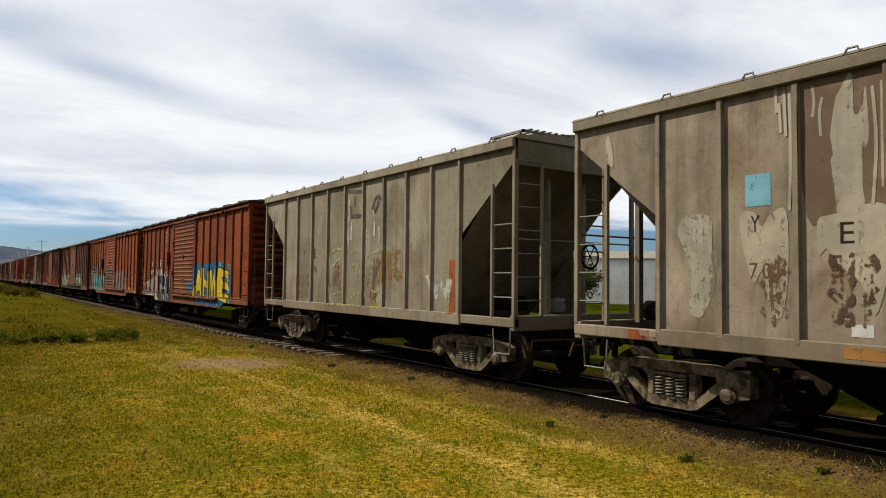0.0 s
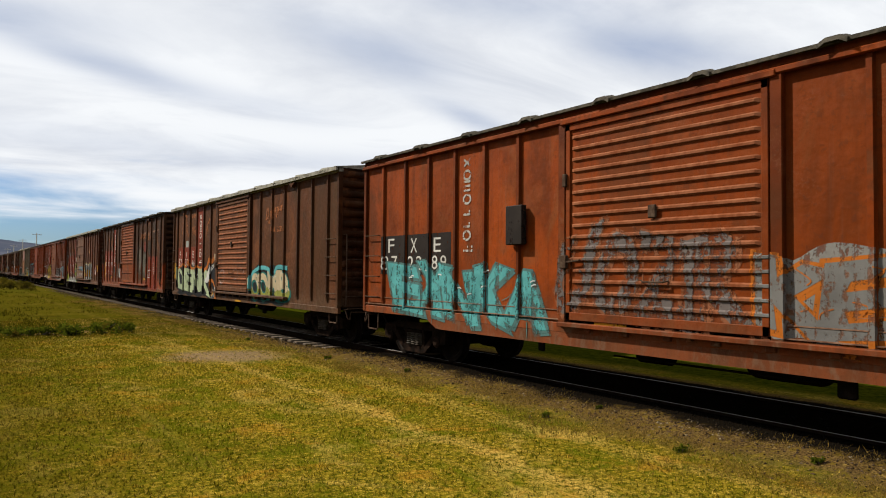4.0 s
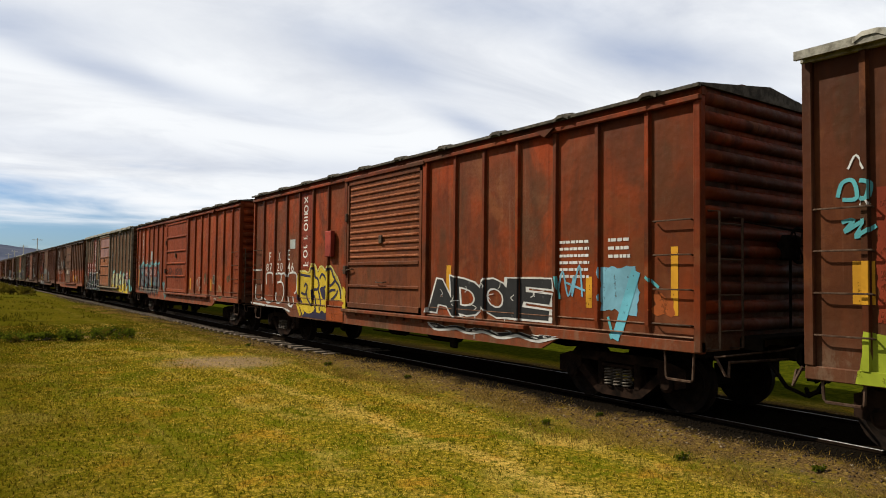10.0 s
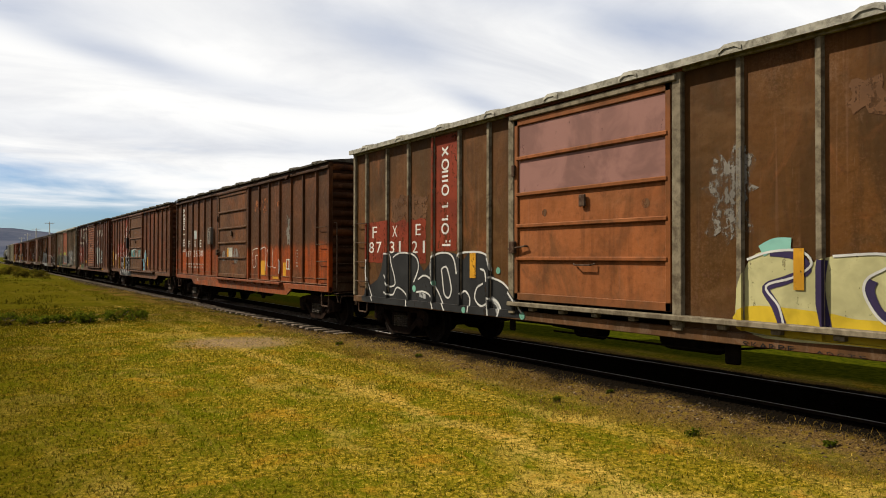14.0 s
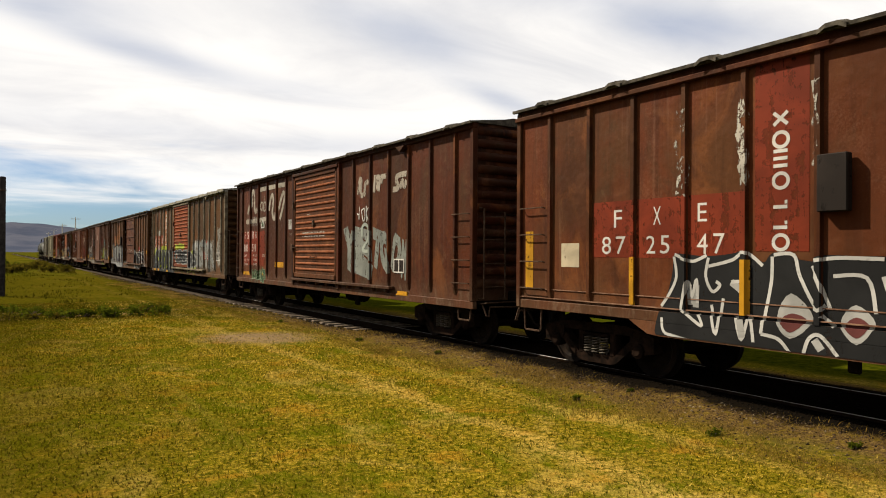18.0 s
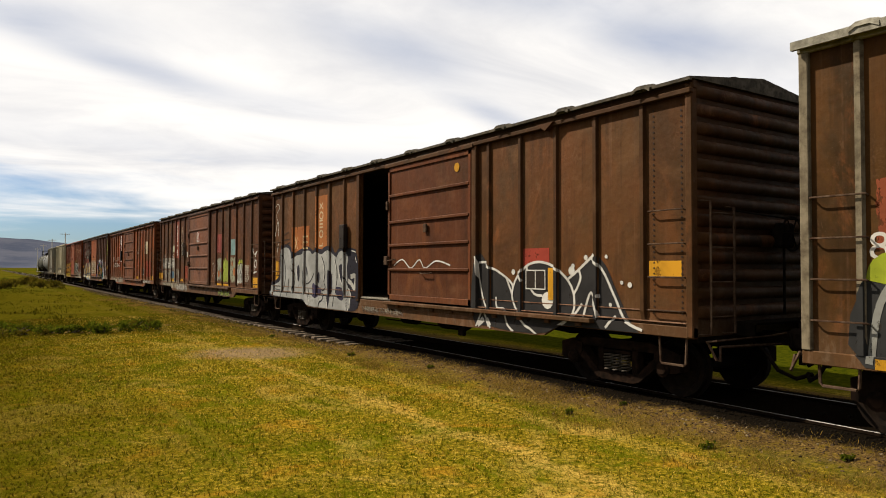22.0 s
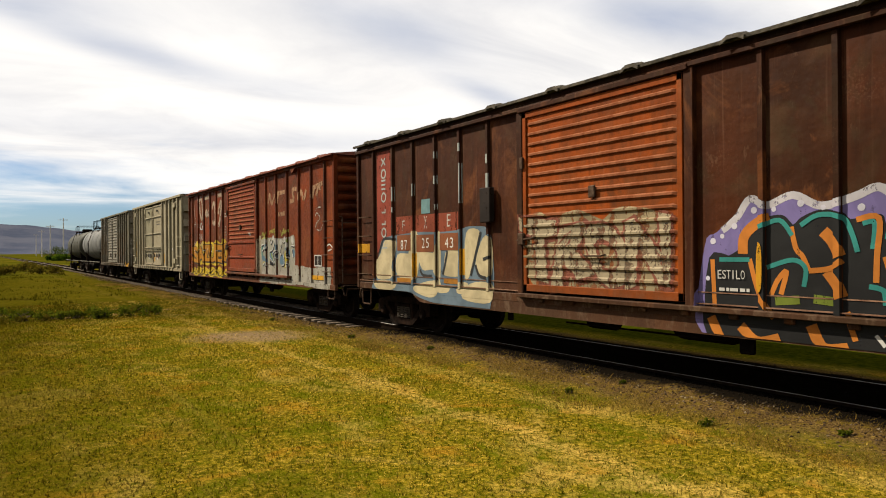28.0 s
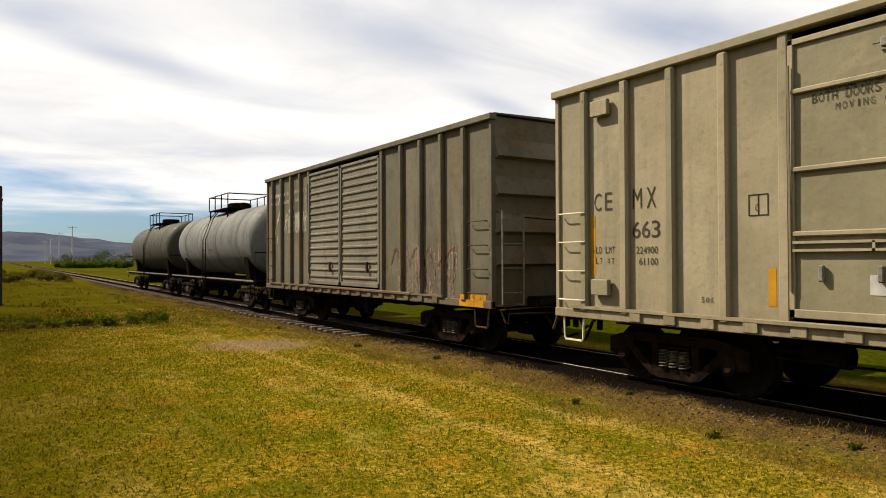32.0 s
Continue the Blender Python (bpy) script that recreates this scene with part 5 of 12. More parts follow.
        for u in (0.1, 0.8):
            part("board_bracket", MB().box(-1.35, -1.30, u, u + 0.06, z1 - 0.02, z1 + 0.13), IRON_PALE, board_)
    part("centre_sill", MB().box(-0.24, 0.24, 0.05, L - 0.05, 0.72, 1.06, 0.02), UNDER, car)
    for c in (4.35, 7.35):
        part("hopper_bay", MB().add([(-1.42, c - 1.35, 1.08), (1.42, c - 1.35, 1.08), (1.42, c + 1.35, 1.08), (-1.42, c + 1.35, 1.08), (-0.55, c - 0.4, 0.36), (0.55, c - 0.4, 0.36), (0.55, c + 0.4, 0.36), (-0.55, c + 0.4, 0.36)],
                                    [(0, 1, 2, 3), (4, 7, 6, 5), (0, 4, 5, 1), (1, 5, 6, 2), (2, 6, 7, 3), (3, 7, 4, 0)]).box(-0.75, 0.75, c - 0.45, c + 0.45, 0.30, 0.38, 0.02), UNDER, car, "discharge hopper under the floor")
    for u in (1.80, L - 1.45):
        truck(car, u, TRUCK_PALE, SPRING_PALE, WHEEL_DUSTY)
    coupler(car, 0.0, -1)
    coupler(car, L, 1)
    side = Side(P, [(u - 0.032, u + 0.032, 0.052) for u in posts], [], z0 - 0.12, (0.05, 0.22))
    return car, side, L


# ---- newer grey box cars with double doors ----
def end_ledge_mesh(z):
    """One deep, tapered ledge of a flat end."""
    return MB().add([(-1.47, 0.032, z + 0.34), (1.47, 0.032, z + 0.34), (1.44, -0.10, z), (-1.44, -0.10, z), (-1.47, 0.032, z - 0.05), (1.47, 0.032, z - 0.05)], [(0, 1, 2, 3), (3, 2, 5, 4), (0, 3, 4), (1, 5, 2)])


def double_door_car(lead, L, body, label, style, posts, d0, dm, d1, eave, door_mat, irons):
    P, low = 1.50, 0.92
    car = thing("box_car", label, "box car", "box cars of the freight train", (0, lead, 0))
    us = [0.05] + posts + [L - 0.05]
    row = [u for u in us if u <= d0] + [d0]
    row2 = [d1] + [u for u in us if u >= d1]
    for r in (row, row2):
        for u0, u1 in zip(r[:-1], r[1:]):
            put("side_panel", MB().box(-P, -P + 0.04, u0, u1, low + 0.1, eave - 0.04).mesh("side_panel"), body, car)
    pm = cached(("wide_post", eave), lambda: MB().box(-0.09, 0.02, -0.075, 0.075, low + 0.1, eave - 0.06, 0.03).lathe([(0.001, -0.094), (0.022, -0.094), (0.022, -0.08)], 0, 8, (0, 0, eave - 0.22)))
    for u in posts:
        put("side_post", pm, body, car, (-P, u, 0))
    for u in (d0 - 0.07, d1 + 0.07):
        put("door_post", cached(("wide_door_post", eave), lambda: MB().box(-0.07, 0.02, -0.06, 0.06, low + 0.1, eave - 0.06, 0.01)), body, car, (-P, u, 0))
    for u in (0.0, L - 0.09):
        put("corner_post", cached(("corner_post2", eave), lambda: MB().box(-1.54, -1.44, 0, 0.09, 0.93, eave, 0.012)), body, car, (0, u, 0))
    part("far_side", MB().box(P - 0.04, P, 0.05, L - 0.05, low + 0.02, eave - 0.04), body, car)
    part("side_plate", MB().box(-1.60, -1.44, -0.04, L + 0.04, eave - 0.06, eave + 0.06, 0.015), body, car)
    sill = part("side_sill", MB().box(-1.56, -1.46, 0.0, L, low, low + 0.14, 0.01).box(-1.60, -1.5, 1.6, L - 0.4, low + 0.15, low + 0.19), body, car)
    for i in range(16):
        part("sill_tab", MB().box(-1.595, -1.55, 1.8 + i * (L - 3) / 16, 2.0 + i * (L - 3) / 16, low + 0.02, low + 0.15, 0.008), body, sill)
    roof = part("roof", MB().prism([(-1.56, eave + 0.05), (-1.5, eave + 0.07), (0, eave + 0.10), (1.5, eave + 0.07), (1.56, eave + 0.05)], -0.04, L + 0.04, 1), body, car)
    em = cached(("plain_end", eave), lambda: MB().box(-1.5, 1.5, 0.03, 0.09, 0.95, eave + 0.02))
    for y, turn in ((0, None), (L, Matrix.Rotation(math.pi, 4, "Z"))):
        e = put("end_wall", em, body, car, (0, y, 0), "flat steel end with four deep ledges", turn)
        for z in (3.75, 3.05, 2.35, 1.75):
            put("end_ledge", cached(("end_ledge", z), lambda z=z: end_ledge_mesh(z)), body, e, (0, 0, 0))
    all_ribs = []
    for a, b in ((d0, dm - 0.02), (dm + 0.02, d1)):
        z0, z1, x = 1.16, eave - 0.16, -(P + 0.05)
        d = part("door", MB().box(x, x + 0.05, a, b, z0, z1, 0.006), door_mat, car, "double sliding door leaf")
        part("door_frame", MB().box(x - 0.035, x, a, a + 0.07, z0, z1, 0.008).box(x - 0.035, x, b - 0.07, b, z0, z1, 0.008).box(x - 0.035, x, a, b, z1 - 0.07, z1, 0.008).box(x - 0.035, x, a, b, z0, z0 + 0.10, 0.008), door_mat, d)
        ribs = []
        if style == "louvre":
            ribs = rib_list(z0 + 0.12, z1 - 0.09, 15)
            h, w = ribs[0][1] - ribs[0][0], b - a
            me = MB().add([(-0.034 * f * (0.05 if i in (0, 3) else 1) + 0.002, y, q * h) for i, y in enumerate((0.08, 0.13, w - 0.13, w - 0.08)) for q, f in ((0, 0), (0.3, 1), (0.7, 1), (1, 0))],
                          [(i * 4 + j, i * 4 + j + 1, i * 4 + j + 5, i * 4 + j + 4) for i in range(3) for j in range(3)]).mesh("door_rib")
            for q0, q1, r in ribs:
                put("door_rib", me, door_mat, d, (x, a, q0))
        else:
            for f in (0.30, 0.53, 0.81):
                zc = z0 + (z1 - z0) * f
                part("door_rail", MB().box(x - 0.05, x, a + 0.04, b - 0.04, zc - 0.03, zc + 0.03, 0.012), door_mat, d)
            if style == "panel":
                part("door_rail", MB().box(x - 0.06, x, a + 0.06, b - 0.06, z0 + 0.75, z0 + 0.78).box(x - 0.06, x, a + 0.06, b - 0.06, z0 + 0.84, z0 + 0.87).box(x - 0.06, x, a + 0.5, a + 0.53, z0 + 0.75, z0 + 0.86).box(x - 0.06, x, a + 1.1, a + 1.13, z0 + 0.75, z0 + 0.86), door_mat, d)
                for f in (0.2, 0.5, 0.8):
                    part("door_lug", MB().box(x - 0.07, x - 0.01, a + f * (b - a), a + f * (b - a) + 0.06, z0 + 0.42, z0 + 0.60, 0.012), IRON_PALE, d)
                part("top_roller", MB().box(x - 0.09, x - 0.01, a + 0.9, a + 1.02, z1 - 0.34, z1 - 0.24, 0.012).tube([(x - 0.06, a + 0.84, z1 - 0.28), (x - 0.06, a + 1.1, z1 - 0.28)], 0.014, 5), IRON_PALE, d)
        part("door_handle", MB().box(x - 0.08, x - 0.03, a + 0.55, a + 0.62, z0 + 0.35, z0 + 0.62, 0.01), IRON_PALE if style == "panel" else IRON, d)
        part("lock_bar", MB().tube([(x - 0.05, b - 0.03, z0 + 0.3), (x - 0.07, b - 0.03, z1 - 0.3)], 0.016, 5), door_mat, d)
        all_ribs.append((a, b, 0.05, ribs))
    part("door_track", MB().box(-1.62, -1.5, d0 - 1.5, d1 + 0.4, 1.06, 1.12, 0.01), body, car)
    ladders(car, L, irons, 1.20, IRON_PALE)
    underframe(car, L)
    for u in (2.0, L - 2.0):
        truck(car, u, TRUCK)
    coupler(car, 0.0, -1)
    coupler(car, L, 1)
    side = Side(P, [(u - 0.06, u + 0.06, 0.09) for u in posts] + [(d0 - 0.13, d0 - 0.01, 0.07), (d1 + 0.01, d1 + 0.13, 0.07)], all_ribs, low, (0.06, 0.14))
    return car, side, L


# ---- tank cars ----
def tank_car(lead, shell, label, L=13.5):
    car = thing("tank_car", label, "tank car", "tank cars of the freight train", (0, lead, 0))
    R, zc, n = 1.40, 2.62, 40
    prof = []
    for i in range(9):
        t = math.pi / 2 * i / 8
        prof.append((max(0.001, R * math.sin(t)), 0.35 + 0.75 * (1 - math.cos(t))))
    full = prof + [(R, L - q[1]) if i == 0 else (q[0], L - q[1]) for i, q in enumerate(reversed(prof))]
    tank = part("tank", MB().lathe(full, 1, n, (0, 0, zc)), shell, car, "welded cylindrical tank shell", True)
    for u in (2.6, L * 0.5 - 1.2, L * 0.5 + 1.2, L - 2.6):
        part("weld_band", MB().lathe([(R, u - 0.04), (R + 0.012, u - 0.03), (R + 0.012, u + 0.03), (R, u + 0.04)], 1, n, (0, 0, zc)), shell, tank, smooth=True)
    u = L * 0.5
    part("dome", MB().lathe([(0.5, R - 0.1), (0.5, R + 0.28), (0.44, R + 0.34), (0.001, R + 0.36)], 2, 18, (0, u, zc)), UNDER, tank, smooth=True)
    part("valve", MB().lathe([(0.12, R), (0.12, R + 0.3), (0.001, R + 0.32)], 2, 8, (-0.1, u - 0.9, zc)), UNDER, tank, smooth=True)
    z = zc + R + 0.02
    plat = part("platform", MB().box(-0.95, 0.95, u - 1.5, u + 1.5, z - 0.02, z + 0.03).box(-0.95, -0.9, u - 1.4, u - 1.35, z - 0.5, z).box(-0.95, -0.9, u + 1.35, u + 1.4, z - 0.5, z), UNDER, tank, "walkway platform round the dome")
    for s in (-0.95, 0.95):
        for q in (u - 1.5, u - 0.5, u + 0.5, u + 1.5):
            part("rail_post", MB().tube([(s, q, z), (s, q, z + 0.62)], 0.025, 5), UNDER, plat)
        part("hand_rail", MB().tube([(s, u - 1.5, z + 0.62), (s, u + 1.5, z + 0.62)], 0.025, 5), UNDER, plat)
    for q in (u - 1.5, u + 1.5):
        part("hand_rail", MB().tube([(-0.95, q, z + 0.62), (0.95, q, z + 0.62)], 0.025, 5), UNDER, plat)
    lad = part("ladder", MB().tube([(-1.55, u - 0.22, 0.55), (-1.55, u - 0.22, 2.7), (-1.2, u - 0.22, 3.7), (-0.9, u - 0.22, z)], 0.022, 5).tube([(-1.55, u + 0.22, 0.55), (-1.55, u + 0.22, 2.7), (-1.2, u + 0.22, 3.7), (-0.9, u + 0.22, z)], 0.022, 5), UNDER, car)
    for i in range(7):
        part("rung", MB().tube([(-1.55, u - 0.22, 0.65 + i * 0.32), (-1.55, u + 0.22, 0.65 + i * 0.32)], 0.012, 4), UNDER, lad)
    part("sill", MB().box(-1.30, -1.12, 0.2, L - 0.2, 0.98, 1.06, 0.01).box(1.12, 1.3, 0.2, L - 0.2, 0.98, 1.06, 0.01).box(-0.3, 0.3, 0.0, L, 0.74, 1.1, 0.02).box(-1.4, 1.4, 0.0, 0.3, 0.92, 1.1, 0.02).box(-1.4, 1.4, L - 0.3, L, 0.92, 1.1, 0.02), UNDER, car)
    part("running_rail", MB().tube([(-1.5, 0.1, 1.08), (-1.5, L - 0.1, 1.08)], 0.03, 5), IRON_PALE, car)
    for q in (1.9, L - 1.9):
        part("saddle", MB().prism([(-1.1, 0.9), (1.1, 0.9), (1.25, 2.2), (0.8, 1.5), (0, 1.24), (-0.8, 1.5), (-1.25, 2.2)], q - 0.25, q + 0.25, 1), UNDER, car)
        truck(car, q, TRUCK)
    for e, s in ((0.06, -1), (L - 0.06, 1)):
        part("end_rail", MB().tube([(-1.45, e, 1.0), (-1.45, e, 2.1), (1.45, e, 2.1), (1.45, e, 1.0)], 0.022, 5).box(-1.45, 1.45, e - 0.15, e + 0.15, 1.06, 1.10), UNDER, car)
        coupler(car, e, s)
    part("stirrup_step", MB().tube([(-1.45, 0.15, 1.0), (-1.45, 0.18, 0.55), (-1.45, 0.55, 0.55), (-1.45, 0.6, 1.0)], 0.018, 5), UNDER, car)
    return car


# ---- lettering and spray paint ----
GLYPHS = {}


def load_glyphs():
    """Outlines of the built-in font's characters, plain and fattened, scaled to a unit box."""
    chars = "ABCDEFGHIKLMNOPRSTUXWY0123456789.KQJVZ"
    obs = []
    for ch in sorted(set(chars)):
        for off in (0.0, 0.022, 0.05, 0.085):
            cu = bpy.data.curves.new("glyph", "FONT")
            cu.body, cu.offset, cu.resolution_u = ch, off, 3
            obs.append((ch, off, new("glyph", cu)))
    bpy.context.view_layer.update()
    dg = bpy.context.evaluated_depsgraph_get()
    for ch, off, ob in obs:
        me = ob.evaluated_get(dg).to_mesh()
        GLYPHS[ch, off] = ([(v.co.x, v.co.y) for v in me.vertices], [tuple(p.vertices) for p in me.polygons])
        ob.evaluated_get(dg).to_mesh_clear()
    for ch, off, ob in obs:
        cu = ob.data
        bpy.data.objects.remove(ob)
        bpy.data.curves.remove(cu)
    for ch in {c for c, o in GLYPHS}:
        vs = GLYPHS[ch, 0.0][0]
        x0, x1 = min(p[0] for p in vs), max(p[0] for p in vs)
        for off in (0.0, 0.022, 0.05, 0.085):
            v, f = GLYPHS[ch, off]
            y1 = max(p[1] for p in vs) if ch != "." else 0.72
            y0 = min(p[1] for p in vs) if ch != "." else 0.0
            GLYPHS[ch, off] = ([((p[0] - x0) / max(x1 - x0, 0.12), (p[1] - y0) / (y1 - y0)) for p in v], f)


load_glyphs()
PAINTS = {}


def spray(c, wear=0.35):
    key = (c, wear)
    if key not in PAINTS:
        PAINTS[key] = worn_paint("spray_%d" % len(PAINTS), c, wear)
    return PAINTS[key]


def merge(flats):
    vs, fs = [], []
    for v, f in flats:
        o = len(vs)
        vs += v
        fs += [tuple(i + o for i in q) for q in f]
    return vs, fs


def paint(rig, name, flat, mat, off=0.004, parent=None, label=""):
    car, side = rig[0], rig[1]
    if not flat[0]:
        return None
    return put(name, lay(side, flat, off), mat, parent if parent is not None else car, label=label)


def words(rig, text, box, mat, off=0.006, weight=0.0, name="lettering"):
    """Stencilled characters filling a box (left, right along the car; bottom, top)."""
    a, b, z0, z1 = box
    n = len(text)
    cell = (a - b) / max(n - 0.18, 1)
    flats = []
    for i, ch in enumerate(text):
        if ch == " " or (ch, weight) not in GLYPHS:
            continue
        v, f = GLYPHS[ch, 0.0 if ch in "MNWX" else weight]
        w = cell * ((0.66 if cell > 0.75 * (z1 - z0) else 0.84) if ch not in "I1." else 0.28)
        pad = 0.0 if ch not in "I1." else cell * 0.26
        flats.append(([(a - i * cell - pad - x * w, z0 + y * (z1 - z0)) for x, y in v], f))
    if z1 - z0 < 0.13:
        return tagged(paint(rig, name, merge(flats), mat, off), kind="stuff")
    for flat in flats:
        paint(rig, "stencilled_letter", flat, mat, off)


def lines(rig, rows, box, mat, off=0.006):
    """Several lines of small stencilled text, one above another."""
    a, b, z0, z1 = box
    h = (z1 - z0) / len(rows)
    most = max(len(r) for r in rows)
    for i, r in enumerate(rows):
        zb = z1 - (i + 1) * h
        words(rig, r, (a, a + (b - a) * len(r) / most, zb + 0.2 * h, zb + 0.9 * h), mat, off, 0.022)


def patch(rig, box, mat, off=0.004, name="paint_patch", rough=0.0, seed=1, label=""):
    """A rectangle of paint, with an uneven edge if rough."""
    a, b, z0, z1 = box
    if rough <= 0:
        return paint(rig, name, ([(a, z0), (b, z0), (b, z1), (a, z1)], [(0, 1, 2, 3)]), mat, off, label=label)
    n = max(10, int(2 * (a - b + z1 - z0) / 0.07))
    rg = random.Random(seed)
    cu, cz, hw, hh = (a + b) / 2, (z0 + z1) / 2, (a - b) / 2, (z1 - z0) / 2
    vs = [(cu, cz)]
    for i in range(n):
        t = 2 * math.pi * i / n
        c, s_ = math.cos(t), math.sin(t)
        k = min(1 / max(abs(c), 1e-3), 1 / max(abs(s_), 1e-3)) * 0.92
        e = rough * (1.1 * noise.noise((c * 2.6, s_ * 2.6, seed * 1.7)) + 0.6 * noise.noise((c * 9, s_ * 9, seed)) + 0.25 * rg.uniform(-1, 1))
        vs.append((cu + (hw * k + e) * c, cz + (hh * k + e) * s_))
    return paint(rig, name, (vs, [(0, 1 + i, 1 + (i + 1) % n) for i in range(n)]), mat, off, label=label)


def bars(rig, box, rows, mat, off=0.006, name="small_lettering"):
    """Writing too small to read: rows of short bars."""
    a, b, z0, z1 = box
    rg = random.Random(int(a * 1000))
    flats = []
    h = (z1 - z0) / rows
    for r in range(rows):
        u = a
        while u > b + 0.02:
            w = min(rg.uniform(0.05, 0.14), u - b)
            zb = z0 + r * h
            flats.append(([(u, zb), (u - w * 0.8, zb), (u - w * 0.8, zb + h * 0.40), (u, zb + h * 0.40)], [(0, 1, 2, 3)]))
            u -= w
    return tagged(paint(rig, name, merge(flats), mat, off), kind="stuff")


def ring(rig, box, t, mat, off=0.006, name="stencil_frame", dark=None):
    a, b, z0, z1 = box
    if dark:
        patch(rig, box, dark, off - 0.002, "stencil_panel")
    q = lambda a, b, z0, z1: ([(a, z0), (b, z0), (b, z1), (a, z1)], [(0, 1, 2, 3)])
    m = (a + b) / 2
    return paint(rig, name, merge([q(a, b, z0, z0 + t), q(a, b, z1 - t, z1), q(a, a - t, z0, z1), q(b + t, b, z0, z1), q(m + t / 2, m - t / 2, z0, z1)]), mat, off)


def stroke_flat(pts, w):
    """A broad pen stroke along (u, z) points."""
    pts = [Vector(p) for p in pts]
    fine = []
    for i in range(len(pts) - 1):
        p0, p1, p2, p3 = pts[max(i - 1, 0)], pts[i], pts[i + 1], pts[min(i + 2, len(pts) - 1)]
        for k in range(5):
            t = k / 5
            fine.append(0.5 * ((2 * p1) + (p2 - p0) * t + (2 * p0 - 5 * p1 + 4 * p2 - p3) * t * t + (3 * p1 - p0 - 3 * p2 + p3) * t ** 3))
    fine.append(pts[-1])
    vs = []
    for i, p in enumerate(fine):
        d = (fine[min(i + 1, len(fine) - 1)] - fine[max(i - 1, 0)]).normalized()
        q = Vector((-d.y, d.x)) * w / 2
        vs += [tuple(p + q), tuple(p - q)]
    return vs, [(2 * i, 2 * i + 1, 2 * i + 3, 2 * i + 2) for i in range(len(fine) - 1)]


def shape(rig, pts, mat, off=0.005, name="sprayed_shape", label=""):
    """A filled, softly curved outline of (u, z) points."""
    n = len(pts)
    fine = []
    for i in range(n):
        p0, p1, p2, p3 = (Vector(pts[(i + j) % n]) for j in (-1, 0, 1, 2))
        for k in range(4):
            t = k / 4
            fine.append(0.5 * ((2 * p1) + (p2 - p0) * t + (2 * p0 - 5 * p1 + 4 * p2 - p3) * t * t + (3 * p1 - p0 - 3 * p2 + p3) * t ** 3))
    bm = bmesh.new()
    q = bm.faces.new([bm.verts.new((0, p.x, p.y)) for p in fine])
    bmesh.ops.triangulate(bm, faces=[q])
    bm.verts.index_update()
    flat = [(v.co.y, v.co.z) for v in bm.verts], [tuple(v.index for v in f.verts) for f in bm.faces]
    bm.free()
    return paint(rig, name, flat, mat, off, label=label)


def strokes(rig, lines, w, mat, off=0.006, name="emblem_stroke"):
    if name == "spray_tag":
        w *= 0.72
    for i, p in enumerate(lines):
        paint(rig, name, stroke_flat(p, w), mat, off + 0.0012 * (i % 3))


def column_mark(rig, box, n, mat, off=0.008):
    """A company name down a panel, kept as plain bars, rings and dots of its size."""
    a, b, z0, z1 = box
    h = (z1 - z0) / n
    w = b - a
    t = 0.042

    def bar(z, f0, f1):
        return [(a + w * f0, z), (a + w * f1, z), (a + w * f1, z + t), (a + w * f0, z + t)], [(0, 1, 2, 3)]

    def loop(zc, r):
        return stroke_flat([(a + w * (0.62 + 0.38 * math.cos(q)), zc + r * math.sin(q)) for q in [i * math.pi / 6 for i in range(13)]], t)
    for i, kind in zip(range(n), ("post", "ring", "stub", "stub", "ring", "bars", "ring", "pair")[-n:]):
        zb, r = z0 + i * h, h * 0.36
        if kind == "ring":
            flats = [loop(zb + r, r)]
        elif kind == "post":
            flats = [bar(zb, 0.0, 1.0), bar(zb + 0.07, 0.0, 0.14), bar(zb + 0.07, 0.42, 0.56)]
        elif kind == "stub":
            flats = [bar(zb, 0.28, 1.0), bar(zb + 0.055, 0.28, 0.42)]
        elif kind == "bars":
            flats = [bar(zb, 0.28, 1.0), bar(zb + h * 0.36, 0.28, 1.0), bar(zb + h * 0.72, 0.28, 1.0)]
        else:
            flats = [stroke_flat([(a + w * 0.28, zb + 0.02), (a + w, zb + h * 0.7)], t), stroke_flat([(a + w, zb + 0.02), (a + w * 0.28, zb + h * 0.7)], t)]
        paint(rig, "company_mark", merge(flats), mat, off, label="one shape of a company name down the panel")


def cloud_flat(box, grow, seed, bump=0.14):
    """A lumpy backing shape round a box."""
    a, b, z0, z1 = box[0] + grow, box[1] - grow, box[2] - grow, box[3] + grow
    n = max(10, int((a - b) / 0.09))
    vs = []
    for i in range(n + 1):
        t = i / n
        u = a + (b - a) * t
        e = min(1.0, math.sin(math.pi * min(t, 1 - t) * 4 + 0.25) if min(t, 1 - t) < 0.11 else 1.0)
        mid = (z0 + z1) / 2
        up = z1 + bump * (abs(math.sin(u * 3.1 + seed)) - 0.6) + 0.1 * noise.noise((u * 1.7, seed, 3))
        dn = z0 - bump * 0.6 * (abs(math.sin(u * 2.6 + seed * 2)) - 0.5)
        vs += [(u, mid + (dn - mid) * e), (u, mid + (up - mid) * e)]
    return vs, [(2 * i, 2 * i + 2, 2 * i + 3, 2 * i + 1) for i in range(n)]


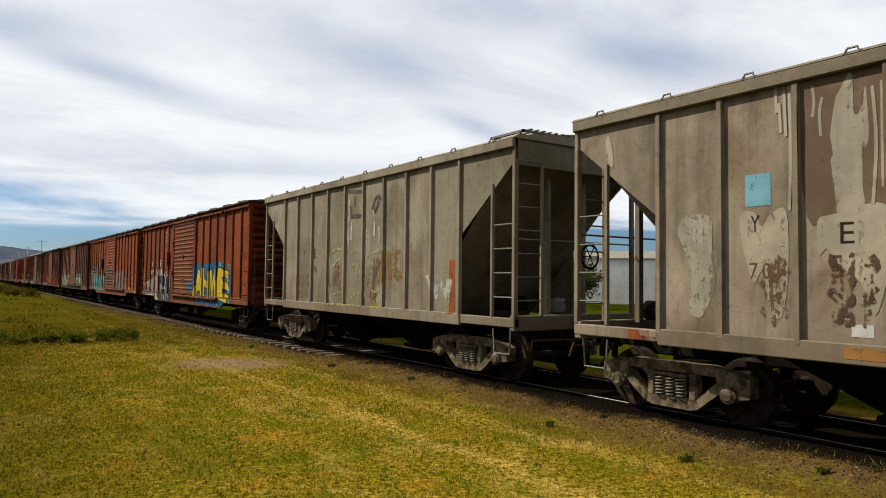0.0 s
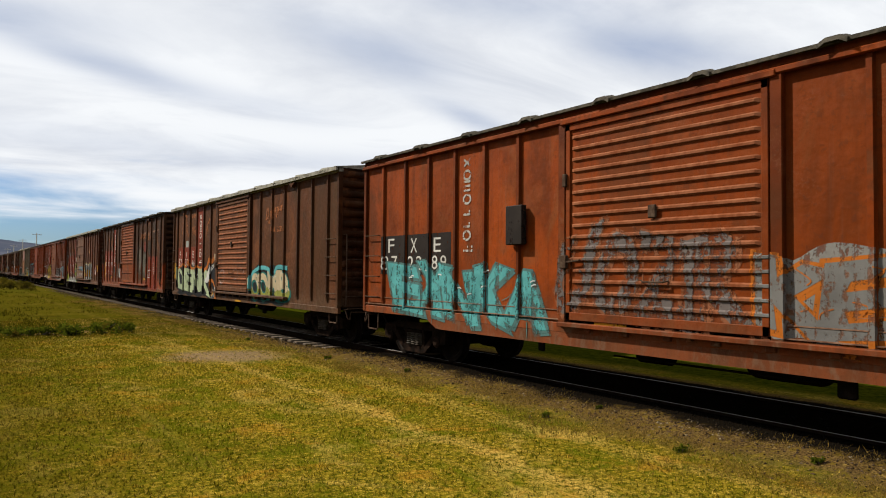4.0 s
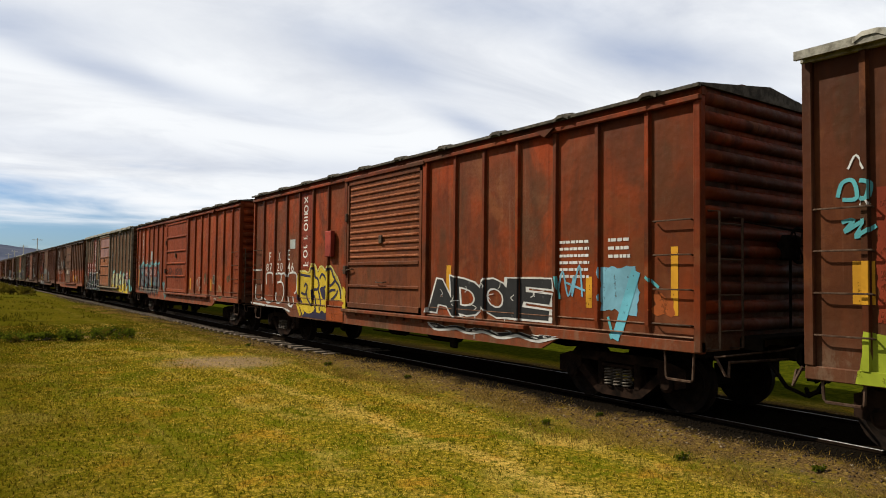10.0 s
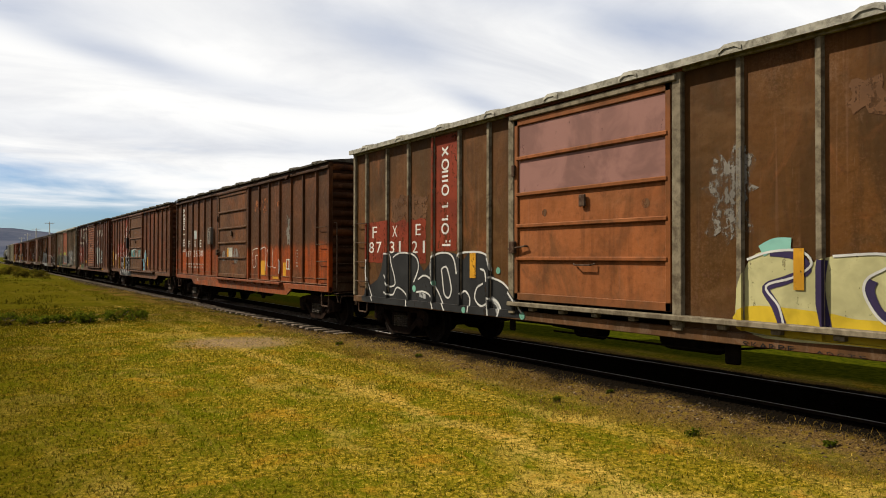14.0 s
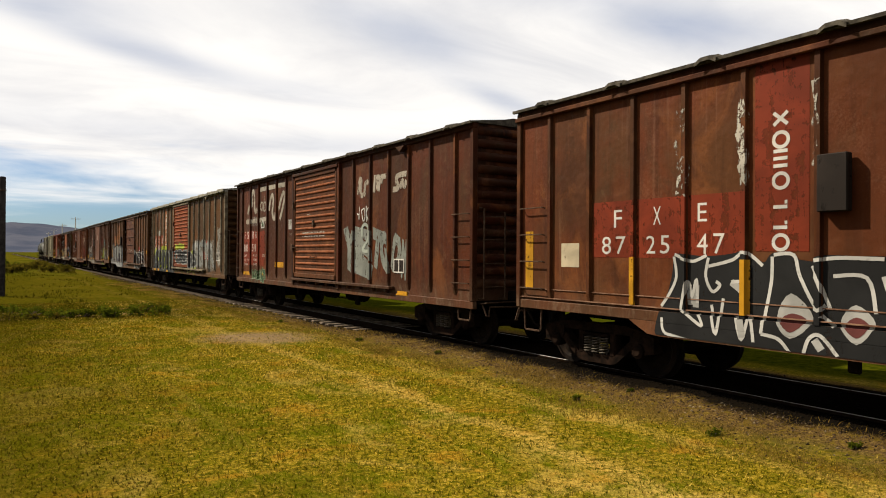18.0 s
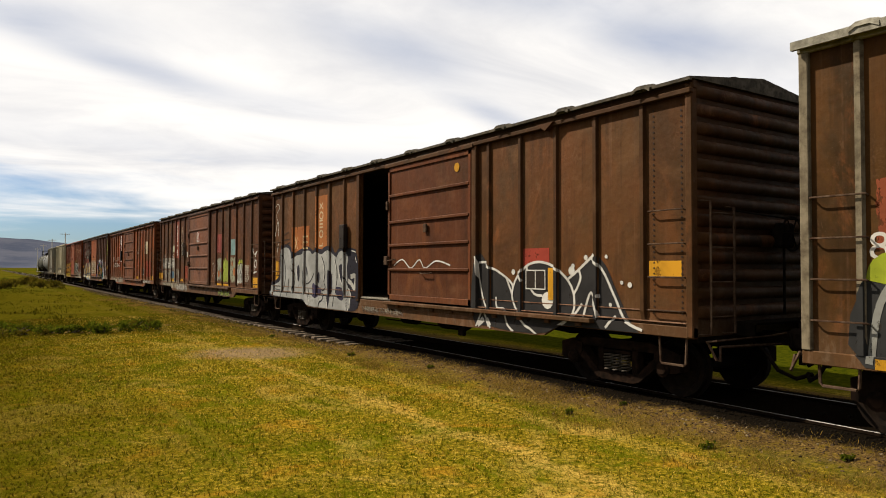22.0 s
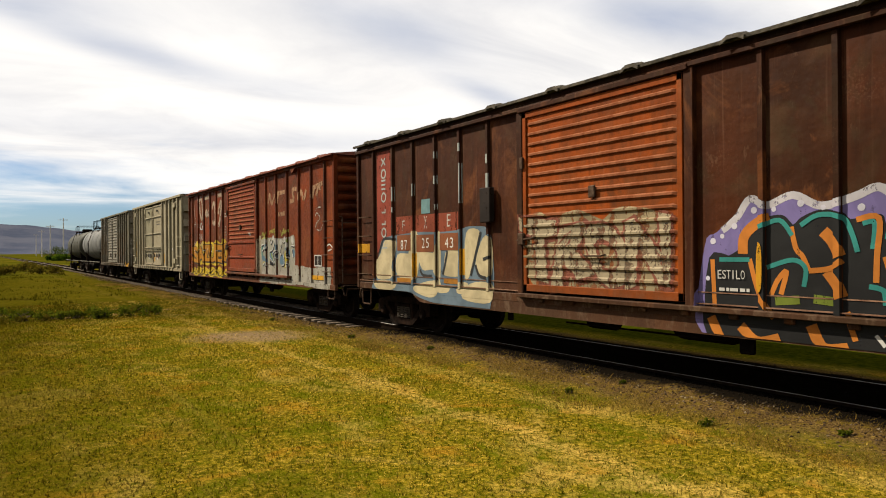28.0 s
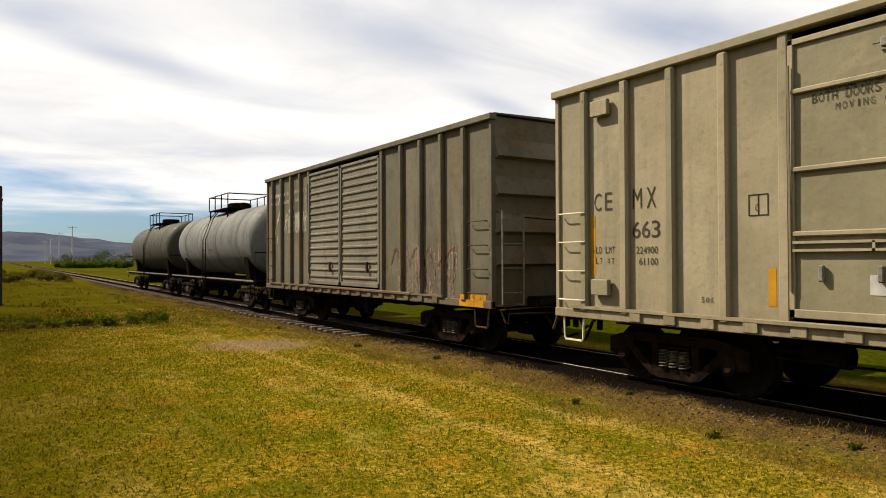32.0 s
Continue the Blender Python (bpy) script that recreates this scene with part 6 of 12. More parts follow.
def graffiti(rig, text, box, fill, line, cloud=None, seed=1, fill2=None, grow=0.07, wear=0.2, shine=True, drop=None, hollow=False, wild=1.0, label=""):
    """A sprayed piece: lumpy ground, and letter by letter a fat outline, its fill, a second colour low down and highlights."""
    a, b, z0, z1 = box
    n = len(text)
    cell = (a - b) / n
    rg = random.Random(seed)
    if cloud is not None:
        paint(rig, "sprayed_ground", cloud_flat(box, grow, seed), spray(cloud, wear), 0.004, label=label and "ground of " + label)
    for i, ch in enumerate(text):
        if ch == " ":
            continue
        sh, ro, st = rg.uniform(-0.2, 0.2) * wild, rg.uniform(-0.12, 0.12) * wild, rg.uniform(-0.06, 0.07) * wild
        w = cell * rg.uniform(1.0, 1.16)
        ph = rg.uniform(0, 6)

        def warp(v, du=0.0, dz=0.0):
            out = []
            for x, y in v:
                x, y = x * 0.92 + 0.04, y * 0.84 + 0.08
                xx = x + sh * (y - 0.5) + 0.09 * wild * math.sin(3.4 * y + ph) + 0.05 * wild * math.sin(7 * y + ph * 2)
                yy = y + ro * (x - 0.5) + 0.08 * wild * math.sin(3.1 * x + ph * 1.3)
                out.append((a - i * cell - xx * w + 0.04 * cell + du, z0 + (yy + st) * (z1 - z0) + dz))
            return out
        lift = 0.0006 * (i % 3)
        v, f = GLYPHS[ch, 0.085 if not hollow else 0.05]
        o = paint(rig, "sprayed_letter", (warp(v), f), spray(line, wear), 0.007 + lift, label=label)
        if drop is not None or wild >= 1.0 and fill is not None:
            paint(rig, "letter_shadow", (warp(v, -0.035, -0.04), f), spray(drop or line, wear), 0.0055, o)
        if fill is None:
            continue
        v, f = GLYPHS[ch, 0.0 if hollow else 0.05]
        paint(rig, "letter_fill", (warp(v), f), spray(fill, wear), 0.0095 + lift, o)
        zc = z0 + rg.uniform(0.3, 0.45) * (z1 - z0)
        wv = warp(v)
        low = [q for q in f if min(wv[j][1] for j in q) < zc]
        if low and fill2 is not None:
            tagged(paint(rig, "second_colour", ([(p[0], min(p[1], zc + 0.06 * math.sin(p[0] * 7))) for p in wv], low), spray(fill2, min(0.7, wear + 0.3)), 0.0118 + lift, o), kind="stuff")
        # thin pen lines: cracks and bars inside the letter
        for k in range(3):
            x0, y0_ = rg.uniform(0.05, 0.9), rg.uniform(0.1, 0.8)
            ln = [(x0, y0_), (x0 + rg.uniform(-0.12, 0.12), y0_ + 0.1), (x0 + rg.uniform(-0.2, 0.2), y0_ + 0.2)]
            paint(rig, "pen_line", stroke_flat(warp(ln), 0.014), spray(line, wear), 0.0138 + lift, o)
        if shine:
            for k in range(2):
                x0, y0_ = rg.uniform(0.05, 0.8), rg.uniform(0.55, 0.95)
                paint(rig, "highlight", stroke_flat(warp([(x0, y0_), (x0 + 0.07, y0_ + 0.03), (x0 + 0.13, y0_ + 0.02)]), 0.022), spray((0.75, 0.75, 0.72), 0.1), 0.0155 + lift, o)
        # runs below the letter
        for k in range(rg.choice((0, 1, 2))):
            u = a - i * cell - rg.uniform(0.2, 0.8) * w
            h = rg.uniform(0.05, 0.22)
            paint(rig, "paint_run", ([(u, z0 - h), (u - 0.014, z0 - h), (u - 0.02, z0 + 0.06), (u + 0.006, z0 + 0.06)], [(0, 1, 2, 3)]), spray(line, wear), 0.0065, o)


def fringe(rig, box, n, pale, dark, off=0.006):
    """A scalloped lower edge: dark loops with pale pointed drops between dark lines."""
    a, b, z0, z1 = box
    w, h = (a - b) / n, z1 - z0
    rg = random.Random(n)
    for i in range(n):
        u = a - i * w
        lean = rg.uniform(-0.15, 0.15) * w
        k = rg.uniform(0.75, 1.0)
        paint(rig, "fringe_ground", ([(u, z1), (u, z1 - h * 0.25), (u - w * 0.5 + lean, z1 - h * k), (u - w, z1 - h * 0.25), (u - w, z1)], [(0, 1, 2, 3, 4)]), dark, off)
        for f0, f1 in ((0.12, 0.34), (0.42, 0.58), (0.66, 0.88)):
            m = (f0 + f1) / 2
            paint(rig, "fringe_drop", ([(u - f0 * w, z1 - h * 0.12), (u - f1 * w, z1 - h * 0.12), (u - m * w + lean * 0.6, z1 - h * k * rg.uniform(0.6, 0.85))], [(0, 1, 2)]), pale, off + 0.003)
        arc = [(u - w * 0.5 + w * 0.5 * math.cos(t), z1 + h * 0.1 - h * 0.5 * math.sin(t)) for t in [0.3 * j for j in range(1, 10)]]
        paint(rig, "fringe_arc", stroke_flat(arc, 0.035), dark, off + 0.0055)


def rivets(rig, u, z0, z1, mat, step=0.075):
    """A row of small rivet heads up the side."""
    flats = []
    n = int((z1 - z0) / step)
    for i in range(n):
        z = z0 + i * step
        flats.append(([(u - 0.012, z - 0.012), (u + 0.012, z - 0.012), (u + 0.012, z + 0.012), (u - 0.012, z + 0.012)], [(0, 1, 2, 3)]))
    return tagged(paint(rig, "rivets", merge(flats), mat, 0.006), kind="stuff")


def dots(rig, spots, mat, off=0.012, name="spray_dot"):
    for u, z, r in spots:
        paint(rig, name, ([(u + r * math.cos(t), z + r * math.sin(t)) for t in [i * math.pi / 6 for i in range(12)]], [tuple(range(12))]), mat, off)


def board(rig, box, mat, thick=0.05, name="placard_board", label="small bolted placard board"):
    a, b, z0, z1 = box
    x = -(rig[1].panel + 0.09)
    return part(name, MB().box(x - thick, x + 0.06, b, a, z0, z1, 0.012), mat, rig[0], label)


S_RED, S_ORANGE, S_GHOST = spray((0.22, 0.034, 0.012), 0.4), spray((0.34, 0.085, 0.020), 0.4), spray((0.36, 0.30, 0.25), 0.75)
S_PALE, S_GREY, S_CYAN = spray((0.42, 0.45, 0.42), 0.2), spray((0.21, 0.185, 0.155), 0.68), spray((0.12, 0.42, 0.44), 0.2)
S_BLUE, S_LIME, S_SILVER = spray((0.02, 0.11, 0.24), 0.2), spray((0.36, 0.42, 0.03), 0.2), spray((0.36, 0.36, 0.35), 0.35)
S_DARK, S_CREAM, S_PLATE = spray((0.03, 0.022, 0.018), 0.3), spray((0.60, 0.50, 0.34), 0.25), spray((0.34, 0.05, 0.03), 0.3)
S_FAINT, S_RUST, S_SKY = spray((0.50, 0.44, 0.38), 0.6), spray((0.14, 0.065, 0.028), 0.5), spray((0.20, 0.42, 0.52), 0.25)
S_LOGO = spray((0.36, 0.12, 0.04), 0.65)
K_BLACK, K_WHITE, K_YEL, K_BLUE, K_CYAN = (0.012, 0.012, 0.014), (0.66, 0.64, 0.60), (0.62, 0.43, 0.03), (0.02, 0.11, 0.24), (0.12, 0.42, 0.42)
K_SILVER, K_GREY, K_LIME, K_ORANGE, K_CREAM = (0.38, 0.38, 0.37), (0.13, 0.13, 0.13), (0.36, 0.42, 0.03), (0.50, 0.14, 0.015), (0.60, 0.48, 0.30)
K_MINT, K_PURPLE, K_PINK, K_TEAL = (0.44, 0.50, 0.30), (0.11, 0.07, 0.20), (0.45, 0.26, 0.20), (0.02, 0.16, 0.14)


# ---- build the setting ----
build_ground()
build_track()
build_hills()

# ---- the train ----
RED = (0.235, 0.052, 0.020)
CARS = []


def add_car(made):
    CARS.append((made[0], made[0].location.y))
    return made


def deep(c):
    if c is None:
        return None
    return (c[0] * 1.05, c[1] * 0.80, c[2] * 0.34) if c[0] < 0.165 or c[1] > 0.34 * c[0] else (c[0] * 1.32, c[1] * 0.92, c[2] * 0.10)


def red_car(lead, length, style, label, seed, top=RED, fade=(0.17, 0.045, 0.022), kind="sill", roof=ROOF_DARK, door=None, low=None, **extra):
    top, fade, low, door = deep(top), deep(fade), deep(low), deep(door)
    if "patch" in extra:
        extra["patch"] = deep(extra["patch"])
    body = car_paint("paint_%d" % round(seed * 10), top, fade, low, extra.pop("low_z", 2.1), extra.pop("rust", 0.35), extra.pop("grime", 0.35), seed, extra.pop("patch", None), extra.pop("streak", 0.5))
    dm = car_paint("door_paint_%d" % round(seed * 10), door or top, tuple(x * 0.75 for x in (door or top)), None, 2, 0.3, 0.3, seed + 3) if door else body
    if "trim" not in extra:
        extra["trim"] = car_paint("trim_%d" % round(seed * 10), tuple(x * 0.85 for x in top), tuple(x * 0.62 for x in fade), low, 2.1, 0.4, 0.3, seed + 1)
    # end walls: grimier body paint, darkened with their shade in the colour
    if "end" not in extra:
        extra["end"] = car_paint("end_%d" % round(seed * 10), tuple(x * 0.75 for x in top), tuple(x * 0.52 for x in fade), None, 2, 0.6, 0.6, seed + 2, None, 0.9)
    spec = dict(lead=lead, length=length, kind=kind, style=style, label=label, body=body, door_mat=dm, roof=roof, **extra)
    return add_car(box_car(spec))


GREYPAINT = car_paint("hopper_grey", (0.375, 0.32, 0.23), (0.28, 0.225, 0.155), None, 2, 0.2, 0.35, 2.0, (0.25, 0.195, 0.13), 0.42)
GREYPAINT2 = car_paint("hopper_grey_pale", (0.40, 0.325, 0.235), (0.28, 0.215, 0.15), None, 2, 0.25, 0.35, 5.0, (0.25, 0.18, 0.115), 0.46)
hop0 = add_car(hopper_car(-4.14, GREYPAINT2, "weathered grey covered hopper with peeling primer patches", False))
hop1 = add_car(hopper_car(8.92, GREYPAINT, "weathered grey covered hopper with rust stains and faint sprayed tags"))
c_a = red_car(21.94, 15.86, "louvre", "red-brown box car with yellow and blue sprayed lettering", 1.1, top=(0.235, 0.055, 0.028), door=(0.20, 0.07, 0.045))
c_b = red_car(39.15, 16.0, "louvre", "orange-red box car with worn turquoise and grey spray", 1.2, top=(0.27, 0.065, 0.018), fade=(0.21, 0.05, 0.018))
c_c = red_car(56.42, 15.62, "louvre", "dark brown box car with pale green sprayed lettering", 1.3, top=(0.095, 0.045, 0.030), fade=(0.13, 0.05, 0.028), kind="smooth", roof=ROOF_GREY, door=(0.19, 0.085, 0.065), plate=ROOF_GREY)
c_d = red_car(73.70, 15.55, "half", "brown box car with red repainted panels", 1.4, top=(0.060, 0.029, 0.019), fade=(0.090, 0.034, 0.020), kind="smooth", roof=ROOF_DARK, door=(0.25, 0.068, 0.038), low=(0.26, 0.05, 0.024), low_z=1.35)
c_e = red_car(90.84, 15.38, "panel", "brown box car with plain mauve-brown doors and bubble spray", 1.5, top=(0.14, 0.043, 0.026), fade=(0.11, 0.042, 0.028), kind="smooth", roof=ROOF_GREY, door=(0.265, 0.152, 0.20), plate=ROOF_GREY)
c_f = red_car(107.50, 15.97, "half", "red box car with black block-letter spray", 1.6, top=(0.26, 0.050, 0.020), fade=(0.15, 0.05, 0.03), door=(0.19, 0.065, 0.045))
c_g = red_car(124.75, 15.75, "panel", "bright rust-red box car with grey sprayed mural at its tail", 1.7, top=(0.28, 0.055, 0.018), fade=(0.22, 0.045, 0.018))
GREYTRIM = dirty("grey_trim", (0.125, 0.104, 0.072), (0.045, 0.034, 0.022), 6, 0.7)
c_h = red_car(141.95, 15.5, "panel", "dull brown box car with grey trim and yellow spray", 1.8, top=(0.100, 0.052, 0.024), fade=(0.125, 0.064, 0.030), kind="smooth", roof=ROOF_GREY, door=(0.34, 0.142, 0.098), streak=0.55, trim=GREYTRIM, plate=ROOF_GREY)
c_i = red_car(158.82, 15.9, "panel", "brown box car with an orange-red lower band", 1.9, top=(0.090, 0.043, 0.030), fade=(0.12, 0.05, 0.03), low=(0.30, 0.068, 0.022), low_z=2.15, door=(0.14, 0.07, 0.05))
c_j = red_car(175.92, 15.76, "panel", "dark brown box car with black and white spray", 2.0, top=(0.105, 0.048, 0.032), fade=(0.15, 0.045, 0.028), door=(0.16, 0.08, 0.06))
c_k = red_car(193.0, 15.55, "louvre", "red-brown box car with large faded white emblem strokes", 2.1, top=(0.105, 0.030, 0.018), fade=(0.078, 0.028, 0.018), kind="smooth", roof=ROOF_DARK, door=(0.13, 0.052, 0.034))
c_l = red_car(210.2, 15.6, "louvre", "brown box car with grey roof and lime-green spray", 2.2, top=(0.122, 0.062, 0.026), fade=(0.095, 0.052, 0.024), kind="smooth", roof=ROOF_GREY, door=(0.24, 0.055, 0.035), streak=0.7, trim=GREYTRIM, plate=ROOF_GREY)
c_m = red_car(227.22, 15.83, "panel", "dark brown box car with its sliding door half open", 2.3, top=(0.105, 0.060, 0.042), fade=(0.13, 0.062, 0.040), door=(0.15, 0.055, 0.038), span=(4.90, 8.13), gap=1.46)
c_n = red_car(244.35, 15.85, "panel", "maroon-brown box car with faded sprayed panels", 2.4, eave=4.325, top=(0.080, 0.037, 0.024), fade=(0.105, 0.038, 0.022), door=(0.20, 0.105, 0.14))
c_o = red_car(261.75, 16.05, "panel", "brown box car with patchy red repainting and a cream plate", 2.5, top=(0.115, 0.055, 0.036), fade=(0.20, 0.055, 0.026), door=(0.15, 0.055, 0.035), patch=(0.26, 0.05, 0.022))
c_p = red_car(279.1, 15.9, "louvre", "dark red-brown box car with orange and turquoise spray", 2.6, eave=4.34, top=(0.056, 0.020, 0.010), fade=(0.082, 0.025, 0.012), door=(0.34, 0.092, 0.052))
c_q = red_car(296.32, 15.53, "half", "red box car with yellow and white sprayed lettering", 2.7, top=(0.20, 0.045, 0.024), fade=(0.14, 0.038, 0.022), kind="smooth", roof=dirty("red_roof", (0.15, 0.05, 0.035), (0.10, 0.05, 0.04), 5, 0.7), door=(0.235, 0.053, 0.11))
CREAM = car_paint("stone_grey_paint", (0.45, 0.385, 0.255), (0.40, 0.335, 0.215), None, 2, 0.14, 0.22, 3.3, None, 0.22)
DARKGREY = car_paint("soot_grey_paint", (0.195, 0.170, 0.122), (0.235, 0.203, 0.145), None, 2, 0.25, 0.55, 4.1, (0.21, 0.15, 0.085), 0.5)
LEAFGREY = car_paint("soot_grey_door", (0.36, 0.33, 0.26), (0.27, 0.24, 0.19), None, 2, 0.35, 0.4, 4.6, None, 0.4)
c_r = add_car(double_door_car(313.35, 12.53, CREAM, "clean stone-grey box car with paired plain doors", "panel", [0.75, 1.59, 2.38, 3.2, 9.42, 10.23, 11.05, 11.86], 4.24, 6.50, 8.56, 4.49, CREAM, dirty("cream_iron", (0.44, 0.39, 0.29), (0.33, 0.29, 0.22), 10, 0.6)))
c_s = add_car(double_door_car(327.6, 12.55, DARKGREY, "sooty grey box car with paired ribbed doors", "louvre", [0.90, 1.71, 2.54, 3.38, 9.5, 10.26, 11.11, 11.91], 4.38, 6.59, 8.76, 4.47, LEAFGREY, IRON))
TANKGREY = car_paint("tank_grey", (0.20, 0.20, 0.19), (0.26, 0.255, 0.24), None, 2, 0.2, 0.2, 6.0, None, 0.5)
TANKDARK = car_paint("tank_dark", (0.085, 0.078, 0.062), (0.12, 0.11, 0.085), None, 2, 0.4, 0.3, 7.0, None, 0.6)
for q, m, lb in ((341.6, TANKGREY, "grey tank car with a railed platform on top"), (356.0, TANKDARK, "sooty dark tank car at the train's tail")):
    t_ = tank_car(q, m, lb)
    CARS.append((t_, q))


# ---- weeds, trees and far things ----
rgw = random.Random(21)
for i in range(46):
    x = -17.0 + i * 0.30 + rgw.uniform(-0.4, 0.4)
    y = 24.0 + rgw.uniform(-0.9, 1.4)
    if x < -3.9 and rgw.random() < 0.62:
        bush(x, y, rgw.uniform(0.6, 2.0), rgw.uniform(0.14, 0.42), 100 + i, LEAF if rgw.random() < 0.8 else LEAF_DRY, size=0.045, count=420)
for i in range(14):
    x = -12.5 + i * 0.62 + rgw.uniform(-0.3, 0.3)
    y = rgw.uniform(70, 95)
    bush(x, y, rgw.uniform(2.0, 3.6), rgw.uniform(0.7, 1.5), 140 + i, LEAF_DRY if rgw.random() < 0.7 else LEAF, "dry yellowish shrub in the meadow", 0.10, 900)
for i, (x, y, w, h) in enumerate(((-2.39, 4.92, 0.16, 0.13), (-2.44, 7.11, 0.12, 0.09), (-1.9, 11.6, 0.16, 0.09), (-2.2, 14.5, 0.2, 0.1), (-1.6, 6.9, 0.1, 0.06), (-2.3, 19.5, 0.25, 0.12), (-1.8, 3.7, 0.12, 0.08))):
    bush(x, y, w, h, 170 + i, LEAF, "small green weed beside the track gravel", 0.022, 120)
for i in range(16):
    az, d = 3.9 + i * 0.55, 235 + rgw.uniform(-20, 25)
    tree(EYE[0] + d * math.sin(radians(az)), d * math.cos(radians(az)), rgw.uniform(3.6, 5.2), rgw.uniform(5.0, 7.5), 200 + i, LEAF_DARK, 700)
for i, (az, d, h) in enumerate(((46.3, 52, 3.6), (45.4, 58, 4.2), (57.5, 60, 4.4), (60.6, 66, 5.2), (63.0, 62, 4.8), (66.0, 70, 5.0))):
    tree(EYE[0] + d * math.sin(radians(az)), d * math.cos(radians(az)), h, h * 0.9, 240 + i, LEAF_DARK, 1500)
for i in range(9):
    az, d = 4.3 + i * 0.5, 205 + rgw.uniform(-8, 8)
    bush(EYE[0] + d * math.sin(radians(az)), d * math.cos(radians(az)), rgw.uniform(3.0, 4.5), rgw.uniform(1.7, 2.3), 300 + i, HEDGE, "dense bright green hedge bush by the far track", 0.20, 1500)
for az, d, h in ((4.76, 300, 15.2), (3.93, 345, 14.2), (3.40, 440, 14.5), (3.05, 520, 14.5)):
    utility_pole(az, d, h)


def gate_post():
    """A tall dark wooden post at the lawn's edge."""
    x, y = EYE[0] + 36.0 * math.sin(radians(0.25)), 36.0
    t = thing("wooden_post", "tall dark weathered wooden post in the weeds", "post", at=(x, y, ground_height(x, y)))
    m = dirty("tarred_wood", (0.012, 0.010, 0.010), (0.03, 0.026, 0.024), 6, 0.85)
    part("post", MB().lathe([(0.14, -0.3), (0.135, 2.0), (0.12, 5.2), (0.10, 5.24), (0.001, 5.25)], 2, 10), m, t, smooth=True)
    part("iron_band", MB().lathe([(0.135, 4.6), (0.145, 4.61), (0.145, 4.67), (0.135, 4.68)], 2, 10), IRON, t)


gate_post()


def warehouse():
    """A low white metal-clad shed beyond the line."""
    az = radians(49.5)
    d = 64.0
    t = thing("warehouse", "low white metal-clad shed beyond the railway", "building", at=(EYE[0] + d * math.sin(az), d * math.cos(az), GROUND))
    t.rotation_euler = (0, 0, -az)
    white = dirty("white_cladding", (0.66, 0.65, 0.61), (0.52, 0.50, 0.46), 0.6, 0.6)
    part("wall", MB().box(-7, 9, 0, 8, 0, 4.1), white, t)
    part("roof", MB().prism([(-0.3, 4.08), (4.0, 4.9), (8.3, 4.08)], -7.3, 9.3), ROOF_GREY, t)
    for i in range(40):
        put("cladding_rib", cached("cladding_rib", lambda: MB().box(-0.05, 0.05, -0.04, 0.0, 0.1, 2.0)), white, t, (-6.8 + i * 0.4, -0.002, 0))
    part("door", MB().box(2.6, 5.4, -0.06, 0, 0, 2.9, 0.02), dirty("grey_door", (0.3, 0.3, 0.29), (0.22, 0.22, 0.21), 2, 0.6), t)
    part("window", MB().box(-4.8, -3.4, -0.06, 0, 1.6, 2.6, 0.02), dirty("dark_glass", (0.03, 0.035, 0.04), (0.05, 0.055, 0.06), 2, 0.15, 0, 0.02, 0.5), t)


warehouse()


def fence():
    """A pale picket fence far beyond the line."""
    az, d = radians(62.0), 46.0
    t = thing("picket_fence", "pale wooden picket fence on the far grass", "fence", at=(EYE[0] + d * math.sin(az), d * math.cos(az), GROUND))
    t.rotation_euler = (0, 0, -az)
    m = dirty("pale_wood", (0.5, 0.48, 0.44), (0.38, 0.36, 0.32), 3, 0.8)
    part("rail", MB().box(-6, 6, -0.02, 0.02, 0.35, 0.42), m, t)
    part("rail", MB().box(-6, 6, -0.02, 0.02, 0.85, 0.92), m, t)
    pk = cached("picket", lambda: MB().prism([(-0.05, 0.0), (0.05, 0.0), (0.05, 1.0), (0, 1.1), (-0.05, 1.0)], -0.045, -0.021, 1))
    for i in range(60):
        put("picket", pk, m, t, (-5.9 + i * 0.2, 0, 0))


fence()
grass_blades()
rough_grass()


# ---- paint on the cars: left and right along the car from its leading end, bottom and top ----
# grey hoppers
patch(hop0, (8.88, 8.56, 2.75, 3.13), S_SKY, label="small blue square")
shape(hop0, [(8.20, 4.07), (7.79, 4.09), (7.38, 4.11), (7.30, 4.10), (7.32, 2.59), (7.81, 2.59), (8.14, 2.58)], spray((0.185, 0.125, 0.078), 0.3), 0.004, "bare_patch")
shape(hop0, [(7.81, 3.89), (7.78, 3.73), (7.75, 3.91), (7.73, 3.75), (7.69, 4.08), (7.64, 4.02), (7.65, 3.74), (7.61, 3.61), (7.55, 3.72), (7.52, 3.92), (7.50, 3.68), (7.49, 3.38), (7.53, 3.26), (7.58, 3.31), (7.62, 3.10), (7.56, 2.86), (7.56, 2.61), (7.81, 2.58), (7.81, 2.88), (7.88, 3.17), (7.81, 3.30), (7.88, 3.44)], spray((0.43, 0.375, 0.285), 0.3), 0.0055, "primer_patch")
strokes(hop0, [[(8.07, 4.04), (8.05, 3.86), (8.07, 3.69)], [(7.96, 3.89), (7.99, 3.71), (7.98, 3.46)], [(8.39, 4.05), (8.37, 3.52)], [(8.33, 4.10), (8.32, 3.32), (8.34, 2.67)], [(8.45, 3.92), (8.43, 3.57)], [(7.45, 3.90), (7.42, 3.31), (7.46, 2.67)], [(7.36, 3.94), (7.36, 2.84)], [(8.49, 4.14), (8.48, 3.81)]], 0.035, spray((0.43, 0.375, 0.285), 0.3), 0.006, "primer_streak")
